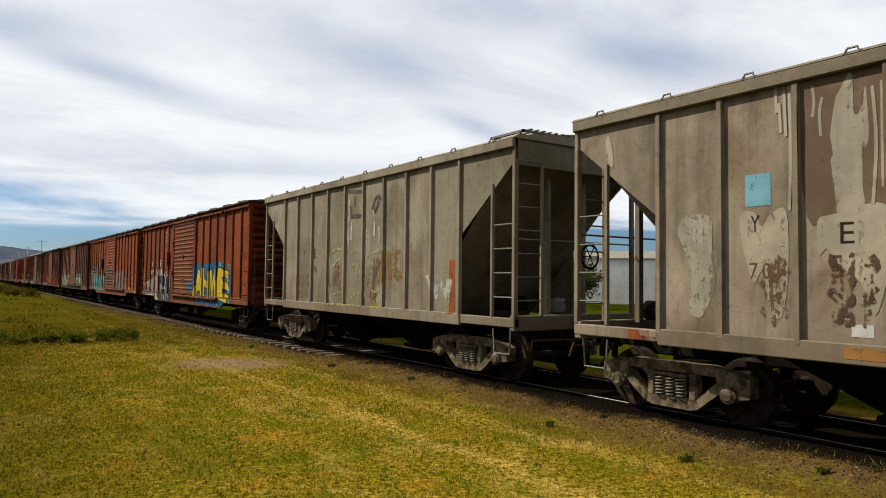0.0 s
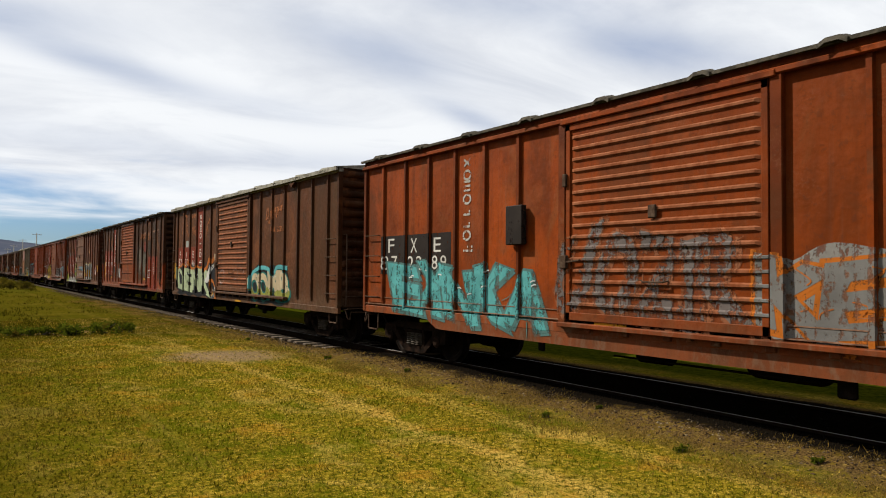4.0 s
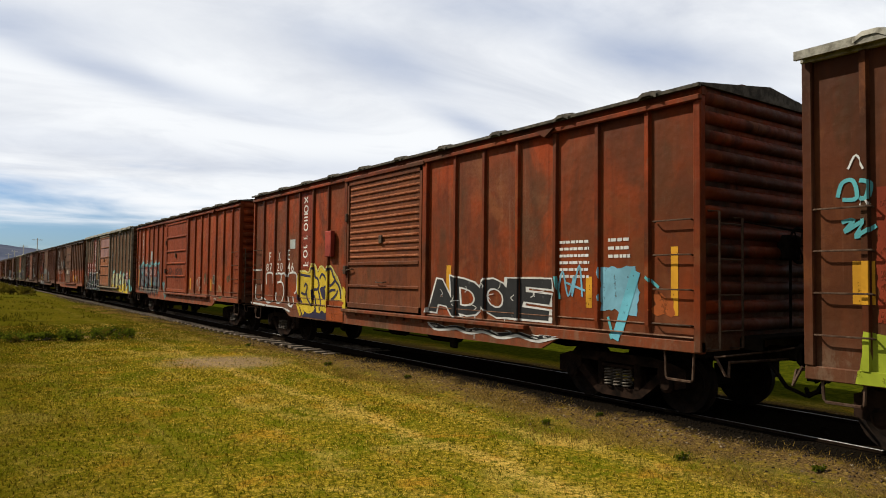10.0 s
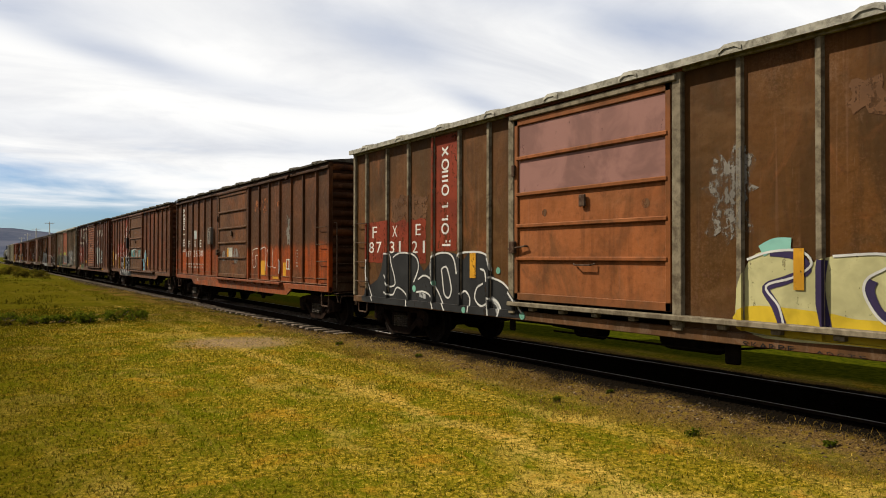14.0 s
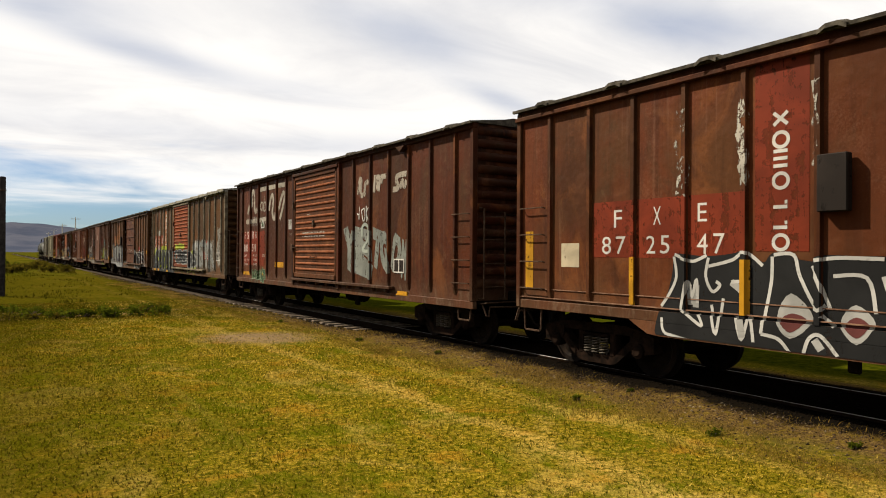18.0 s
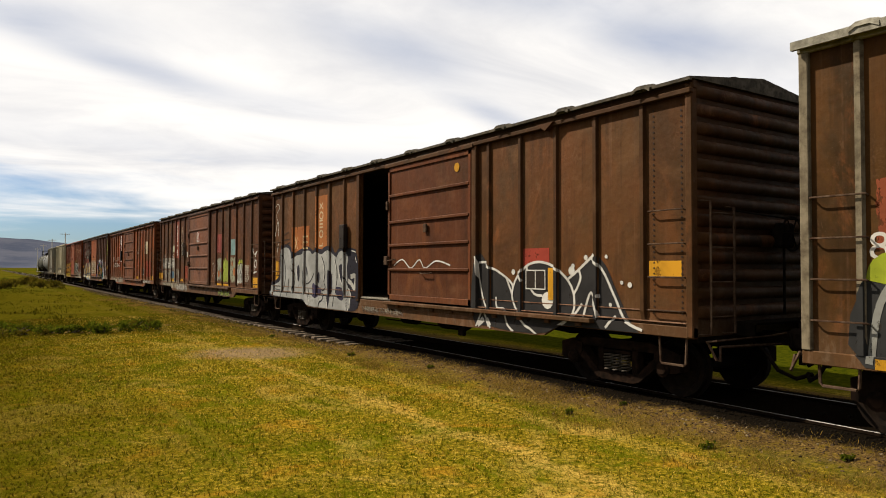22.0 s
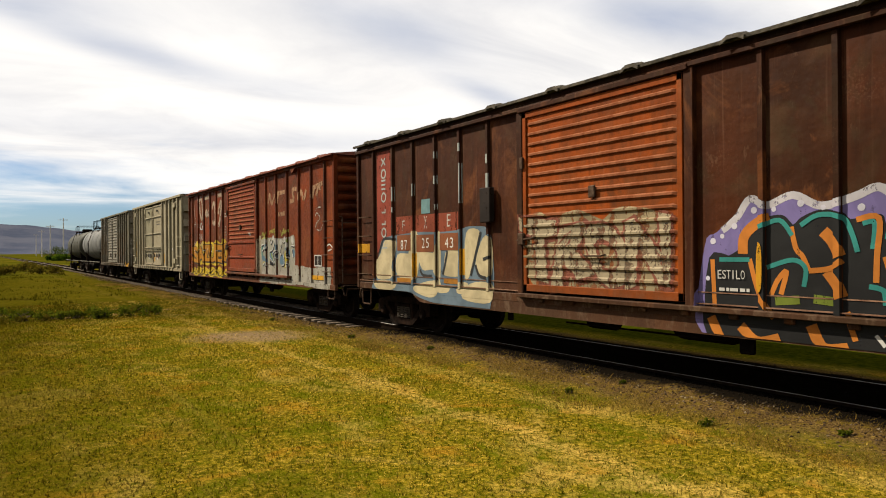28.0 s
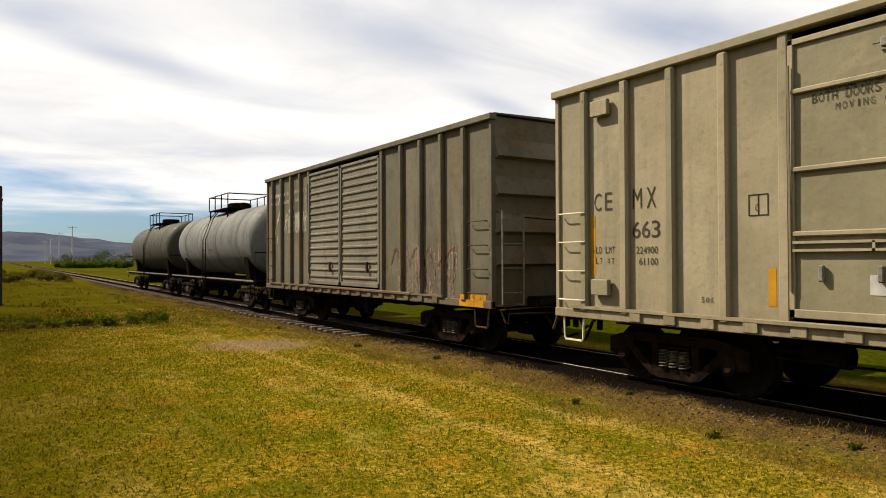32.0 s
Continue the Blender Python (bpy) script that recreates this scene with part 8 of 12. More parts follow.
patch(c_d, (12.14, 12.09, 2.86, 3.18), spray(K_WHITE, 0.4))
# car with mauve-brown doors
patch(c_e, (14.84, 10.14, 1.37, 2.89), S_RED, 0.004, "paint_patch", 0.03, 7)
patch(c_e, (10.92, 10.15, 2.18, 4.20), S_RED)
column_mark(c_e, (10.37, 10.62, 2.22, 4.03), 8, WHITE)
words(c_e, "F", (13.46, 13.24, 2.36, 2.55), WHITE)
words(c_e, "X", (12.56, 12.27, 2.32, 2.56), WHITE)
words(c_e, "E", (11.60, 11.33, 2.32, 2.59), WHITE)
words(c_e, "87", (13.65, 13.08, 1.91, 2.21), WHITE)
words(c_e, "33", (12.68, 12.13, 1.91, 2.21), WHITE)
words(c_e, "91", (11.77, 11.16, 1.91, 2.20), WHITE)
bars(c_e, (13.61, 13.28, 1.50, 1.74), 2, WHITE)
bars(c_e, (12.63, 12.29, 1.47, 1.73), 2, WHITE)
strokes(c_e, [[(13.73, 3.49), (13.58, 3.95), (13.33, 3.51)], [(12.75, 3.01), (12.18, 3.57), (11.98, 3.01)], [(11.71, 3.00), (11.37, 3.60), (11.14, 2.91)]], 0.14, S_LOGO)
shape(c_e, [(10.79, 2.06), (10.19, 2.22), (9.89, 2.13), (9.43, 2.16), (9.23, 1.94), (9.14, 0.87), (9.62, 0.80), (9.97, 1.18), (10.40, 1.21), (10.71, 1.55)], spray((0.36, 0.42, 0.04), 0.15), 0.005, "sprayed_ground", "grey sprayed letters with lime edges")
strokes(c_e, [[(14.15, 0.79), (14.31, 1.45), (14.14, 1.94)], [(14.69, 0.76), (14.60, 1.32)]], 0.34, S_LIME, 0.0045, "sprayed_ground")
strokes(c_e, [[(14.09, 1.12), (14.20, 1.58), (14.02, 1.89)]], 0.16, spray((0.05, 0.05, 0.05), 0.15), 0.007, "sprayed_line")
strokes(c_e, [[(10.76, 2.00), (10.48, 1.75), (10.23, 1.56), (10.52, 1.30), (10.67, 1.14)], [(9.43, 1.76), (9.24, 1.50), (9.11, 1.22)], [(10.68, 1.69), (10.19, 1.75)]], 0.12, spray(K_SILVER, 0.1), 0.0085, "sprayed_line")
strokes(c_e, [[(10.18, 2.17), (10.24, 1.75), (9.88, 1.38), (9.81, 0.91)], [(9.97, 1.92), (9.62, 1.99), (9.55, 1.76), (9.83, 1.55)]], 0.18, spray((0.20, 0.20, 0.20), 0.12), 0.0095, "sprayed_line")
strokes(c_e, [[(9.90, 1.46), (9.49, 1.11), (9.17, 0.83)]], 0.2, spray((0.07, 0.07, 0.07), 0.12), 0.01, "sprayed_line")
strokes(c_e, [[(10.84, 2.12), (10.44, 1.75), (10.29, 1.99), (10.18, 2.22)], [(10.03, 1.98), (9.63, 2.07), (9.47, 1.94), (9.52, 1.71), (9.80, 1.52)], [(10.74, 1.62), (10.40, 1.55), (10.55, 1.31), (10.77, 1.13)], [(10.00, 1.47), (9.94, 1.20)]], 0.03, spray(K_WHITE, 0.1), 0.0115, "sprayed_line")
shape(c_e, [(13.92, 0.96), (13.48, 1.18), (12.64, 1.19), (12.06, 1.14), (11.35, 1.22), (10.86, 1.15), (10.25, 1.32), (9.83, 1.20), (9.74, 0.82), (10.25, 0.80), (10.86, 0.85), (11.35, 0.92), (11.84, 0.78), (12.25, 0.90), (13.00, 0.74), (13.78, 0.85)], spray((0.42, 0.41, 0.38), 0.25), 0.007, "sprayed_ground")
strokes(c_e, [[(13.85, 0.85), (13.47, 0.74), (12.94, 0.73), (12.70, 0.91), (12.32, 0.73), (12.02, 0.91), (11.64, 0.79), (11.32, 0.93), (10.86, 0.79), (10.52, 0.78), (10.16, 0.79), (9.81, 0.91)]], 0.05, spray(K_WHITE, 0.1), 0.01, "sprayed_line")
strokes(c_e, [[(13.74, 0.78), (13.38, 0.68), (12.89, 0.68), (12.67, 0.83), (12.32, 0.67), (12.00, 0.85), (11.66, 0.73), (11.32, 0.86), (10.89, 0.73)]], 0.035, spray(K_BLACK, 0.1), 0.0095, "sprayed_line")
shape(c_e, [(8.47, 2.04), (8.29, 1.87), (8.08, 1.94), (7.87, 2.03), (7.77, 1.86), (7.57, 1.96), (7.34, 1.99), (7.22, 1.80), (7.00, 2.01), (6.85, 1.98), (6.79, 1.77), (6.60, 1.99), (6.43, 2.02), (6.37, 1.86), (6.44, 1.69), (7.07, 1.73), (8.29, 1.74)], spray((0.14, 0.50, 0.66), 0.06), 0.007, "sprayed_letters", "small blue bubble letters on the door")
strokes(c_e, [[(8.48, 2.06), (8.30, 1.86), (8.08, 1.94), (7.87, 2.05), (7.76, 1.83)], [(7.61, 1.74), (7.53, 1.94), (7.34, 2.01), (7.21, 1.74)], [(7.18, 1.78), (7.02, 2.01), (6.85, 1.99), (6.79, 1.74)], [(6.80, 1.75), (6.60, 2.00), (6.41, 2.03), (6.35, 1.84), (6.44, 1.68)], [(7.44, 1.82), (7.34, 1.89), (7.32, 1.80), (7.40, 1.77)], [(8.41, 1.72), (7.73, 1.74), (6.44, 1.67)], [(7.07, 1.90), (6.97, 1.95)], [(6.65, 1.89), (6.52, 1.94)]], 0.03, spray(K_BLACK, 0.05), 0.0095, "sprayed_line")
patch(c_e, (9.83, 9.49, 2.39, 2.66), spray((0.6, 0.58, 0.52), 0.3))
patch(c_e, (13.54, 13.03, 2.68, 3.07), spray((0.18, 0.32, 0.32), 0.3))
graffiti(c_e, "GUTIL", (8.29, 6.32, 1.26, 1.51), (0.42, 0.33, 0.28), (0.12, 0.06, 0.045), None, 44, wear=0.5, shine=False)
strokes(c_e, [[(8.46, 2.40), (8.29, 2.60), (8.18, 2.35), (8.08, 2.55), (7.89, 2.42), (8.13, 2.31)], [(8.29, 2.64), (8.20, 2.68)]], 0.045, S_DARK, 0.006, "spray_tag")
shape(c_e, [(5.94, 1.07), (5.91, 2.19), (5.59, 2.26), (4.94, 2.24), (4.53, 2.16), (4.06, 2.22), (3.85, 2.31), (3.64, 2.22), (3.25, 2.29), (3.07, 2.20), (2.83, 2.01), (2.72, 1.83), (2.56, 1.60), (2.52, 1.29), (3.38, 1.31), (4.53, 1.24)], spray((0.42, 0.29, 0.12), 0.42), 0.0042, "sprayed_ground", "dark grey letters with a pale glow")
shape(c_e, [(5.74, 0.97), (5.73, 2.03), (5.59, 2.15), (4.94, 2.15), (4.57, 2.12), (4.35, 2.02), (4.14, 2.08), (3.81, 2.16), (3.44, 2.14), (3.04, 2.18), (2.73, 1.89), (2.79, 1.71), (2.52, 1.26), (2.57, 1.12), (3.38, 1.12), (4.53, 1.06)], spray((0.30, 0.29, 0.26), 0.3), 0.0052, "sprayed_ground")
shape(c_e, [(5.71, 1.91), (5.64, 2.06), (5.40, 2.13), (4.94, 2.10), (4.99, 1.91), (5.17, 1.69), (5.21, 1.44), (5.40, 1.51), (5.59, 1.60), (5.69, 1.75)], spray((0.085, 0.083, 0.078), 0.1), 0.0075, "sprayed_letters")
shape(c_e, [(4.25, 1.85), (4.18, 2.02), (3.88, 2.13), (3.84, 1.95), (3.74, 1.72), (3.48, 1.35), (3.77, 1.24), (3.92, 1.62), (4.07, 1.41), (4.23, 1.22), (4.29, 1.53)], spray((0.085, 0.083, 0.078), 0.1), 0.0075, "sprayed_letters")
shape(c_e, [(3.74, 1.74), (3.67, 2.01), (3.51, 2.11), (3.46, 1.69), (3.50, 1.43)], spray((0.085, 0.083, 0.078), 0.1), 0.0075, "sprayed_letters")
shape(c_e, [(3.28, 2.01), (3.07, 2.14), (2.77, 1.88), (2.84, 1.74), (2.95, 1.71), (2.78, 1.48), (2.57, 1.24), (3.23, 1.18), (3.19, 1.58), (3.25, 1.82)], spray((0.085, 0.083, 0.078), 0.1), 0.0075, "sprayed_letters")
shape(c_e, [(5.10, 1.46), (5.03, 1.87), (4.86, 2.02), (4.64, 2.09), (4.73, 1.84), (4.53, 2.02), (4.43, 1.88), (4.73, 1.66), (4.82, 1.47)], spray((0.03, 0.03, 0.028), 0.1), 0.0078, "sprayed_letters")
shape(c_e, [(5.21, 1.44), (4.49, 1.49), (4.45, 1.29), (5.18, 1.28)], S_RED, 0.009, "paint_patch")
shape(c_e, [(2.78, 1.62), (2.67, 1.69), (2.54, 1.58), (2.52, 1.29), (2.66, 1.36)], spray((0.50, 0.30, 0.09), 0.2), 0.0085, "sprayed_shape")
strokes(c_e, [[(5.69, 2.03), (5.49, 2.14), (4.93, 2.11), (5.05, 1.80), (5.16, 1.44)], [(4.62, 2.11), (4.76, 1.80)], [(4.53, 2.00), (4.72, 1.70)], [(4.31, 1.95), (3.87, 2.15), (3.74, 1.72), (3.47, 1.35)], [(3.74, 1.74), (3.67, 2.01)], [(3.30, 2.07), (3.05, 2.16), (2.76, 1.89)], [(2.93, 1.71), (2.54, 1.23)], [(5.89, 1.30), (5.40, 1.28)], [(3.35, 2.01), (3.23, 1.45), (3.26, 1.30)]], 0.04, spray((0.55, 0.53, 0.48), 0.2), 0.0095, "sprayed_line")
shape(c_e, [(4.27, 3.07), (3.84, 3.09), (3.42, 3.02), (3.45, 2.92), (3.91, 2.90), (4.29, 2.93)], spray((0.50, 0.25, 0.11), 0.5), 0.005, "faded_patch")
shape(c_e, [(5.40, 1.55), (5.33, 1.55), (5.33, 1.30), (5.40, 1.30)], YELLOW, 0.02, "reflective_tape")
shape(c_e, [(4.42, 1.72), (4.35, 1.73), (4.35, 1.36), (4.42, 1.36)], YELLOW, 0.02, "reflective_tape")
shape(c_e, [(3.46, 1.68), (3.40, 1.68), (3.40, 1.33), (3.47, 1.33)], YELLOW, 0.02, "reflective_tape")
patch(c_e, (1.57, 0.96, 1.41, 1.98), S_PLATE)
bars(c_e, (1.52, 1.02, 1.43, 1.94), 7, WHITE)
patch(c_e, (0.64, 0.38, 1.63, 2.08), YELLOW)
patch(c_e, (14.89, 14.67, 1.62, 2.07), YELLOW)
strokes(c_e, [[(15.03, 2.75), (14.98, 2.90), (14.87, 2.91), (14.84, 2.73), (14.98, 2.72)], [(14.81, 2.91), (14.70, 2.87), (14.73, 2.72), (14.81, 2.73)], [(14.99, 2.48), (14.87, 2.50), (14.96, 2.38), (14.76, 2.49), (14.85, 2.32), (14.65, 2.43)]], 0.06, S_CYAN, 0.008, "spray_tag")
strokes(c_e, [[(14.92, 3.04), (14.84, 3.18), (14.75, 3.02)], [(14.81, 2.64), (14.76, 2.73), (14.71, 2.65)]], 0.03, spray(K_WHITE, 0.3), 0.008, "spray_tag")
# red car with black block letters
graffiti(c_f, "ADOE", (6.13, 2.87, 1.17, 1.85), (0.03, 0.03, 0.03), K_WHITE, None, 51, label="black block letters with white edges", wear=0.15, shine=False, wild=0.5)
graffiti(c_f, "VVVV", (6.07, 2.70, 0.87, 0.96), (0.02, 0.02, 0.02), K_WHITE, None, 52, wear=0.2, shine=False)
ring(c_f, (3.39, 2.88, 1.56, 1.88), 0.015, S_CREAM)
patch(c_f, (1.74, 1.00, 1.35, 2.07), S_SKY, 0.0045, "paint_patch", 0.06, 9)
strokes(c_f, [[(1.05, 1.97), (1.40, 1.01)]], 0.22, spray((0.16, 0.48, 0.58), 0.2), 0.008, "spray_tag")
strokes(c_f, [[(1.55, 1.32), (1.45, 1.01)], [(0.86, 1.89), (0.67, 1.75)], [(2.59, 1.89), (2.52, 1.54)]], 0.06, S_CYAN, 0.008, "spray_tag")
strokes(c_f, [[(2.55, 1.67), (2.46, 1.97), (2.34, 1.59), (2.22, 1.89), (2.26, 1.59), (2.11, 2.06), (2.05, 1.59)], [(2.40, 1.80), (1.99, 1.68)]], 0.045, S_SKY, 0.008, "spray_tag")
bars(c_f, (2.53, 1.91, 1.87, 2.50), 6, WHITE)
bars(c_f, (1.55, 1.14, 2.16, 2.51), 3, WHITE)
patch(c_f, (0.48, 0.37, 1.39, 2.29), YELLOW)
patch(c_f, (1.98, 1.86, 1.43, 1.89), YELLOW)
patch(c_f, (0.77, 0.45, 1.38, 1.67), S_ORANGE, 0.004, "paint_patch", 0.08, 3)
words(c_f, "F", (14.71, 14.48, 2.28, 2.55), WHITE)
words(c_f, "X", (13.98, 13.76, 2.30, 2.55), WHITE)
words(c_f, "E", (13.30, 13.07, 2.30, 2.59), WHITE)
words(c_f, "87", (14.92, 14.44, 1.99, 2.22), WHITE)
words(c_f, "20", (14.07, 13.63, 1.99, 2.23), WHITE)
words(c_f, "46", (13.28, 12.83, 1.97, 2.24), WHITE)
patch(c_f, (12.43, 11.66, 2.06, 4.22), S_RED)
column_mark(c_f, (11.90, 12.22, 2.12, 4.05), 8, WHITE)
board(c_f, (10.63, 10.30, 2.34, 2.98), S_PLATE)
patch(c_f, (13.15, 12.79, 2.61, 2.87), S_PALE)
shape(c_f, [(12.43, 1.94), (12.11, 1.96), (11.83, 1.92), (11.73, 2.08), (11.57, 2.14), (11.43, 2.09), (11.29, 1.95), (11.17, 2.06), (11.02, 2.07), (10.88, 1.99), (10.74, 2.03), (10.61, 2.08), (10.50, 2.05), (10.35, 1.92), (10.19, 1.81), (10.03, 1.64), (9.91, 1.43), (9.82, 1.23), (10.15, 1.27), (10.57, 1.24), (10.62, 1.02), (10.77, 0.93), (10.93, 0.99), (11.07, 0.92), (11.24, 0.93), (11.30, 1.04), (11.52, 0.91), (11.84, 0.88), (12.11, 0.98), (12.26, 1.18), (12.40, 1.32), (12.52, 1.48)], spray(K_YEL, 0.12), 0.007, "sprayed_letters", "yellow bubble letters with dark purple lines")
shape(c_f, [(12.28, 1.19), (12.11, 0.98), (11.84, 0.88), (11.52, 0.91), (11.30, 1.03), (11.07, 0.92), (10.93, 0.99), (10.77, 0.93), (10.59, 1.02), (10.57, 0.76), (10.93, 0.77), (11.42, 0.77), (11.94, 0.78), (12.17, 0.79)], spray((0.035, 0.03, 0.06), 0.1), 0.006, "sprayed_ground")
shape(c_f, [(11.14, 1.53), (10.98, 1.59), (10.84, 1.50), (10.73, 1.32), (10.86, 1.25), (11.01, 1.31)], spray((0.035, 0.03, 0.06), 0.1), 0.01, "sprayed_shape")
strokes(c_f, [[(12.38, 1.90), (12.06, 1.87), (11.75, 1.85), (11.66, 1.79)], [(11.67, 1.84), (11.64, 2.00), (11.56, 2.06), (11.49, 2.00), (11.44, 1.84), (11.29, 1.79), (11.21, 1.64), (11.27, 1.53), (11.50, 1.51)], [(12.11, 1.57), (12.03, 1.65), (11.94, 1.59), (11.98, 1.46), (12.06, 1.37), (12.31, 1.41)], [(11.97, 1.40), (11.89, 1.24), (11.67, 1.11), (11.50, 1.14)], [(11.46, 1.36), (11.41, 1.21), (11.33, 1.04)], [(11.57, 1.51), (11.52, 1.23)], [(11.17, 1.79), (11.07, 1.90), (10.93, 1.88), (10.81, 1.77), (10.75, 1.62), (10.93, 1.57)], [(11.24, 1.50), (11.12, 1.25), (11.07, 0.98)], [(10.79, 1.95), (10.65, 2.03), (10.51, 2.03), (10.40, 1.88), (10.29, 1.77), (10.44, 1.66), (10.59, 1.62)], [(10.63, 1.46), (10.48, 1.51), (10.26, 1.52)], [(10.50, 1.26), (10.27, 1.37), (10.13, 1.51)], [(10.27, 1.75), (10.10, 1.64), (10.00, 1.50), (9.96, 1.32)], [(12.52, 1.44), (12.45, 1.25), (12.26, 1.15)]], 0.065, spray((0.035, 0.03, 0.06), 0.08), 0.011, "sprayed_line")
strokes(c_f, [[(12.43, 1.98), (12.11, 1.99), (11.86, 1.95), (11.75, 2.10), (11.57, 2.17), (11.42, 2.12), (11.29, 1.99), (11.17, 2.09), (11.01, 2.10), (10.87, 2.02), (10.74, 2.06), (10.60, 2.11), (10.48, 2.08), (10.33, 1.95), (10.16, 1.83), (10.01, 1.66), (9.88, 1.44), (9.81, 1.24)]], 0.05, spray((0.60, 0.52, 0.16), 0.3), 0.0125, "sprayed_edge")
strokes(c_f, [[(9.88, 1.46), (9.76, 1.54), (9.66, 1.51), (9.67, 1.41), (9.78, 1.35), (9.62, 1.28), (9.62, 1.15), (9.78, 1.10)]], 0.14, spray(K_YEL, 0.2), 0.007, "sprayed_line")
strokes(c_f, [[(12.40, 1.19), (12.06, 0.85)], [(12.49, 1.10), (12.26, 0.80)]], 0.12, spray(K_YEL, 0.3), 0.0065, "sprayed_line")
strokes(c_f, [[(14.88, 1.59), (14.92, 1.86), (14.77, 1.94), (14.51, 1.94), (14.38, 1.85), (14.34, 1.42)], [(14.19, 1.91), (13.77, 1.91), (13.77, 1.68)], [(14.04, 1.66), (13.68, 1.67), (13.54, 1.48), (13.57, 1.26), (13.77, 1.08), (14.09, 1.14), (14.10, 1.38)], [(13.77, 1.91), (13.43, 1.93), (13.29, 1.85)], [(13.24, 1.82), (13.16, 1.93), (12.67, 1.91), (12.64, 1.48), (12.79, 1.37)], [(13.22, 1.28), (13.09, 1.06), (12.83, 1.03), (12.87, 1.29)], [(15.88, 2.02), (15.24, 2.04)], [(15.76, 1.59), (15.75, 1.16), (15.28, 1.16), (15.28, 1.60)], [(16.06, 1.01), (14.63, 0.97), (13.42, 0.93), (13.00, 0.87)], [(15.14, 1.19), (14.63, 1.06), (14.34, 1.13)]], 0.055, spray(K_WHITE, 0.35), 0.008, "sprayed_line")
patch(c_f, (10.67, 9.76, 0.76, 1.25), spray((0.30, 0.062, 0.012), 0.1), 0.016)
patch(c_f, (10.60, 10.50, 1.33, 1.93), YELLOW)
patch(c_f, (5.56, 5.41, 1.34, 2.09), YELLOW)
# bright rust-red car
patch(c_g, (5.96, 5.79, 1.26, 1.73), YELLOW)
patch(c_g, (3.23, 3.11, 1.26, 1.71), YELLOW)
strokes(c_g, [[(5.00, 1.72), (4.96, 1.47), (4.91, 1.71), (4.87, 1.43)], [(4.80, 1.75), (4.56, 1.77)], [(4.69, 1.75), (4.73, 1.48), (4.82, 1.35)], [(4.60, 1.72), (4.59, 1.37)], [(4.69, 1.58), (4.58, 1.60)], [(4.52, 1.70), (4.53, 1.40), (4.48, 1.32)], [(4.54, 1.77), (4.45, 1.67), (4.35, 1.77)], [(4.37, 1.75), (4.46, 1.48), (4.40, 1.35), (4.36, 1.41)], [(4.76, 1.27), (4.69, 1.34), (4.61, 1.31), (4.65, 1.25), (4.76, 1.27)], [(4.58, 1.36), (4.56, 1.20)], [(4.04, 1.73), (4.02, 1.53)], [(3.98, 1.73), (3.99, 1.50)], [(4.04, 1.46), (4.01, 1.42)]], 0.03, spray((0.60, 0.52, 0.42), 0.15), 0.006, "spray_tag")
strokes(c_g, [[(2.28, 1.41), (2.25, 1.51), (2.22, 1.41), (2.28, 1.37)], [(2.19, 1.48), (2.22, 1.29)], [(2.20, 1.38), (2.14, 1.47), (2.15, 1.29)], [(2.11, 1.52), (2.09, 1.32), (2.04, 1.44)], [(2.02, 1.47), (2.03, 1.28)], [(2.02, 1.44), (1.96, 1.42), (1.99, 1.36)], [(1.94, 1.45), (1.90, 1.40), (1.93, 1.28)], [(1.88, 1.46), (1.87, 1.32)]], 0.028, spray((0.42, 0.31, 0.18), 0.2), 0.006, "spray_tag")
strokes(c_g, [[(2.66, 1.06), (2.60, 0.99), (2.56, 1.02)], [(2.53, 0.99), (2.47, 1.02), (2.44, 0.99), (2.38, 1.02)]], 0.05, spray((0.50, 0.42, 0.33), 0.3), 0.006, "spray_tag")
shape(c_g, [(4.04, 1.85), (3.85, 1.92), (3.80, 1.66), (3.95, 1.60)], spray((0.10, 0.070, 0.030), 0.6), 0.0045, "faded_patch")
shape(c_g, [(3.59, 1.85), (3.41, 1.88), (3.44, 1.55), (3.58, 1.50)], spray((0.10, 0.070, 0.030), 0.6), 0.0045, "faded_patch")
shape(c_g, [(1.40, 1.78), (1.22, 1.84), (1.03, 1.90), (0.91, 1.96), (0.95, 1.73), (1.34, 1.60)], spray((0.10, 0.070, 0.030), 0.6), 0.0045, "faded_patch")
ring(c_g, (2.98, 2.58, 1.53, 1.86), 0.018, spray((0.42, 0.33, 0.24), 0.2), dark=spray((0.055, 0.052, 0.035), 0.12))
patch(c_g, (2.10, 1.84, 1.04, 1.13), spray((0.06, 0.16, 0.07), 0.2))
strokes(c_g, [[(9.06, 1.74), (9.00, 2.13), (8.61, 2.02), (8.94, 1.91), (8.51, 1.77)], [(8.42, 2.07), (8.36, 1.80), (8.06, 1.83), (8.04, 2.12)], [(7.94, 1.85), (7.66, 1.95), (7.88, 2.04), (7.63, 2.14)], [(7.59, 1.95), (7.43, 2.10), (7.27, 1.90), (7.54, 1.83)], [(7.20, 1.85), (7.14, 2.13), (6.99, 1.90)]], 0.075, spray((0.06, 0.02, 0.012), 0.3), 0.008, "spray_tag")
patch(c_g, (15.13, 11.02, 1.23, 2.45), spray((0.115, 0.115, 0.118), 0.1), 0.004, "sprayed_ground", 0.1, 12, "grey sprayed ground of a mural")
strokes(c_g, [[(15.13, 1.85), (14.84, 2.26), (14.31, 2.44), (13.82, 2.30), (13.33, 2.39), (12.88, 2.23), (12.49, 2.45), (12.14, 2.33), (11.69, 2.40), (11.33, 2.35), (11.00, 2.40)]], 0.10, S_CYAN, 0.007, "sprayed_edge")
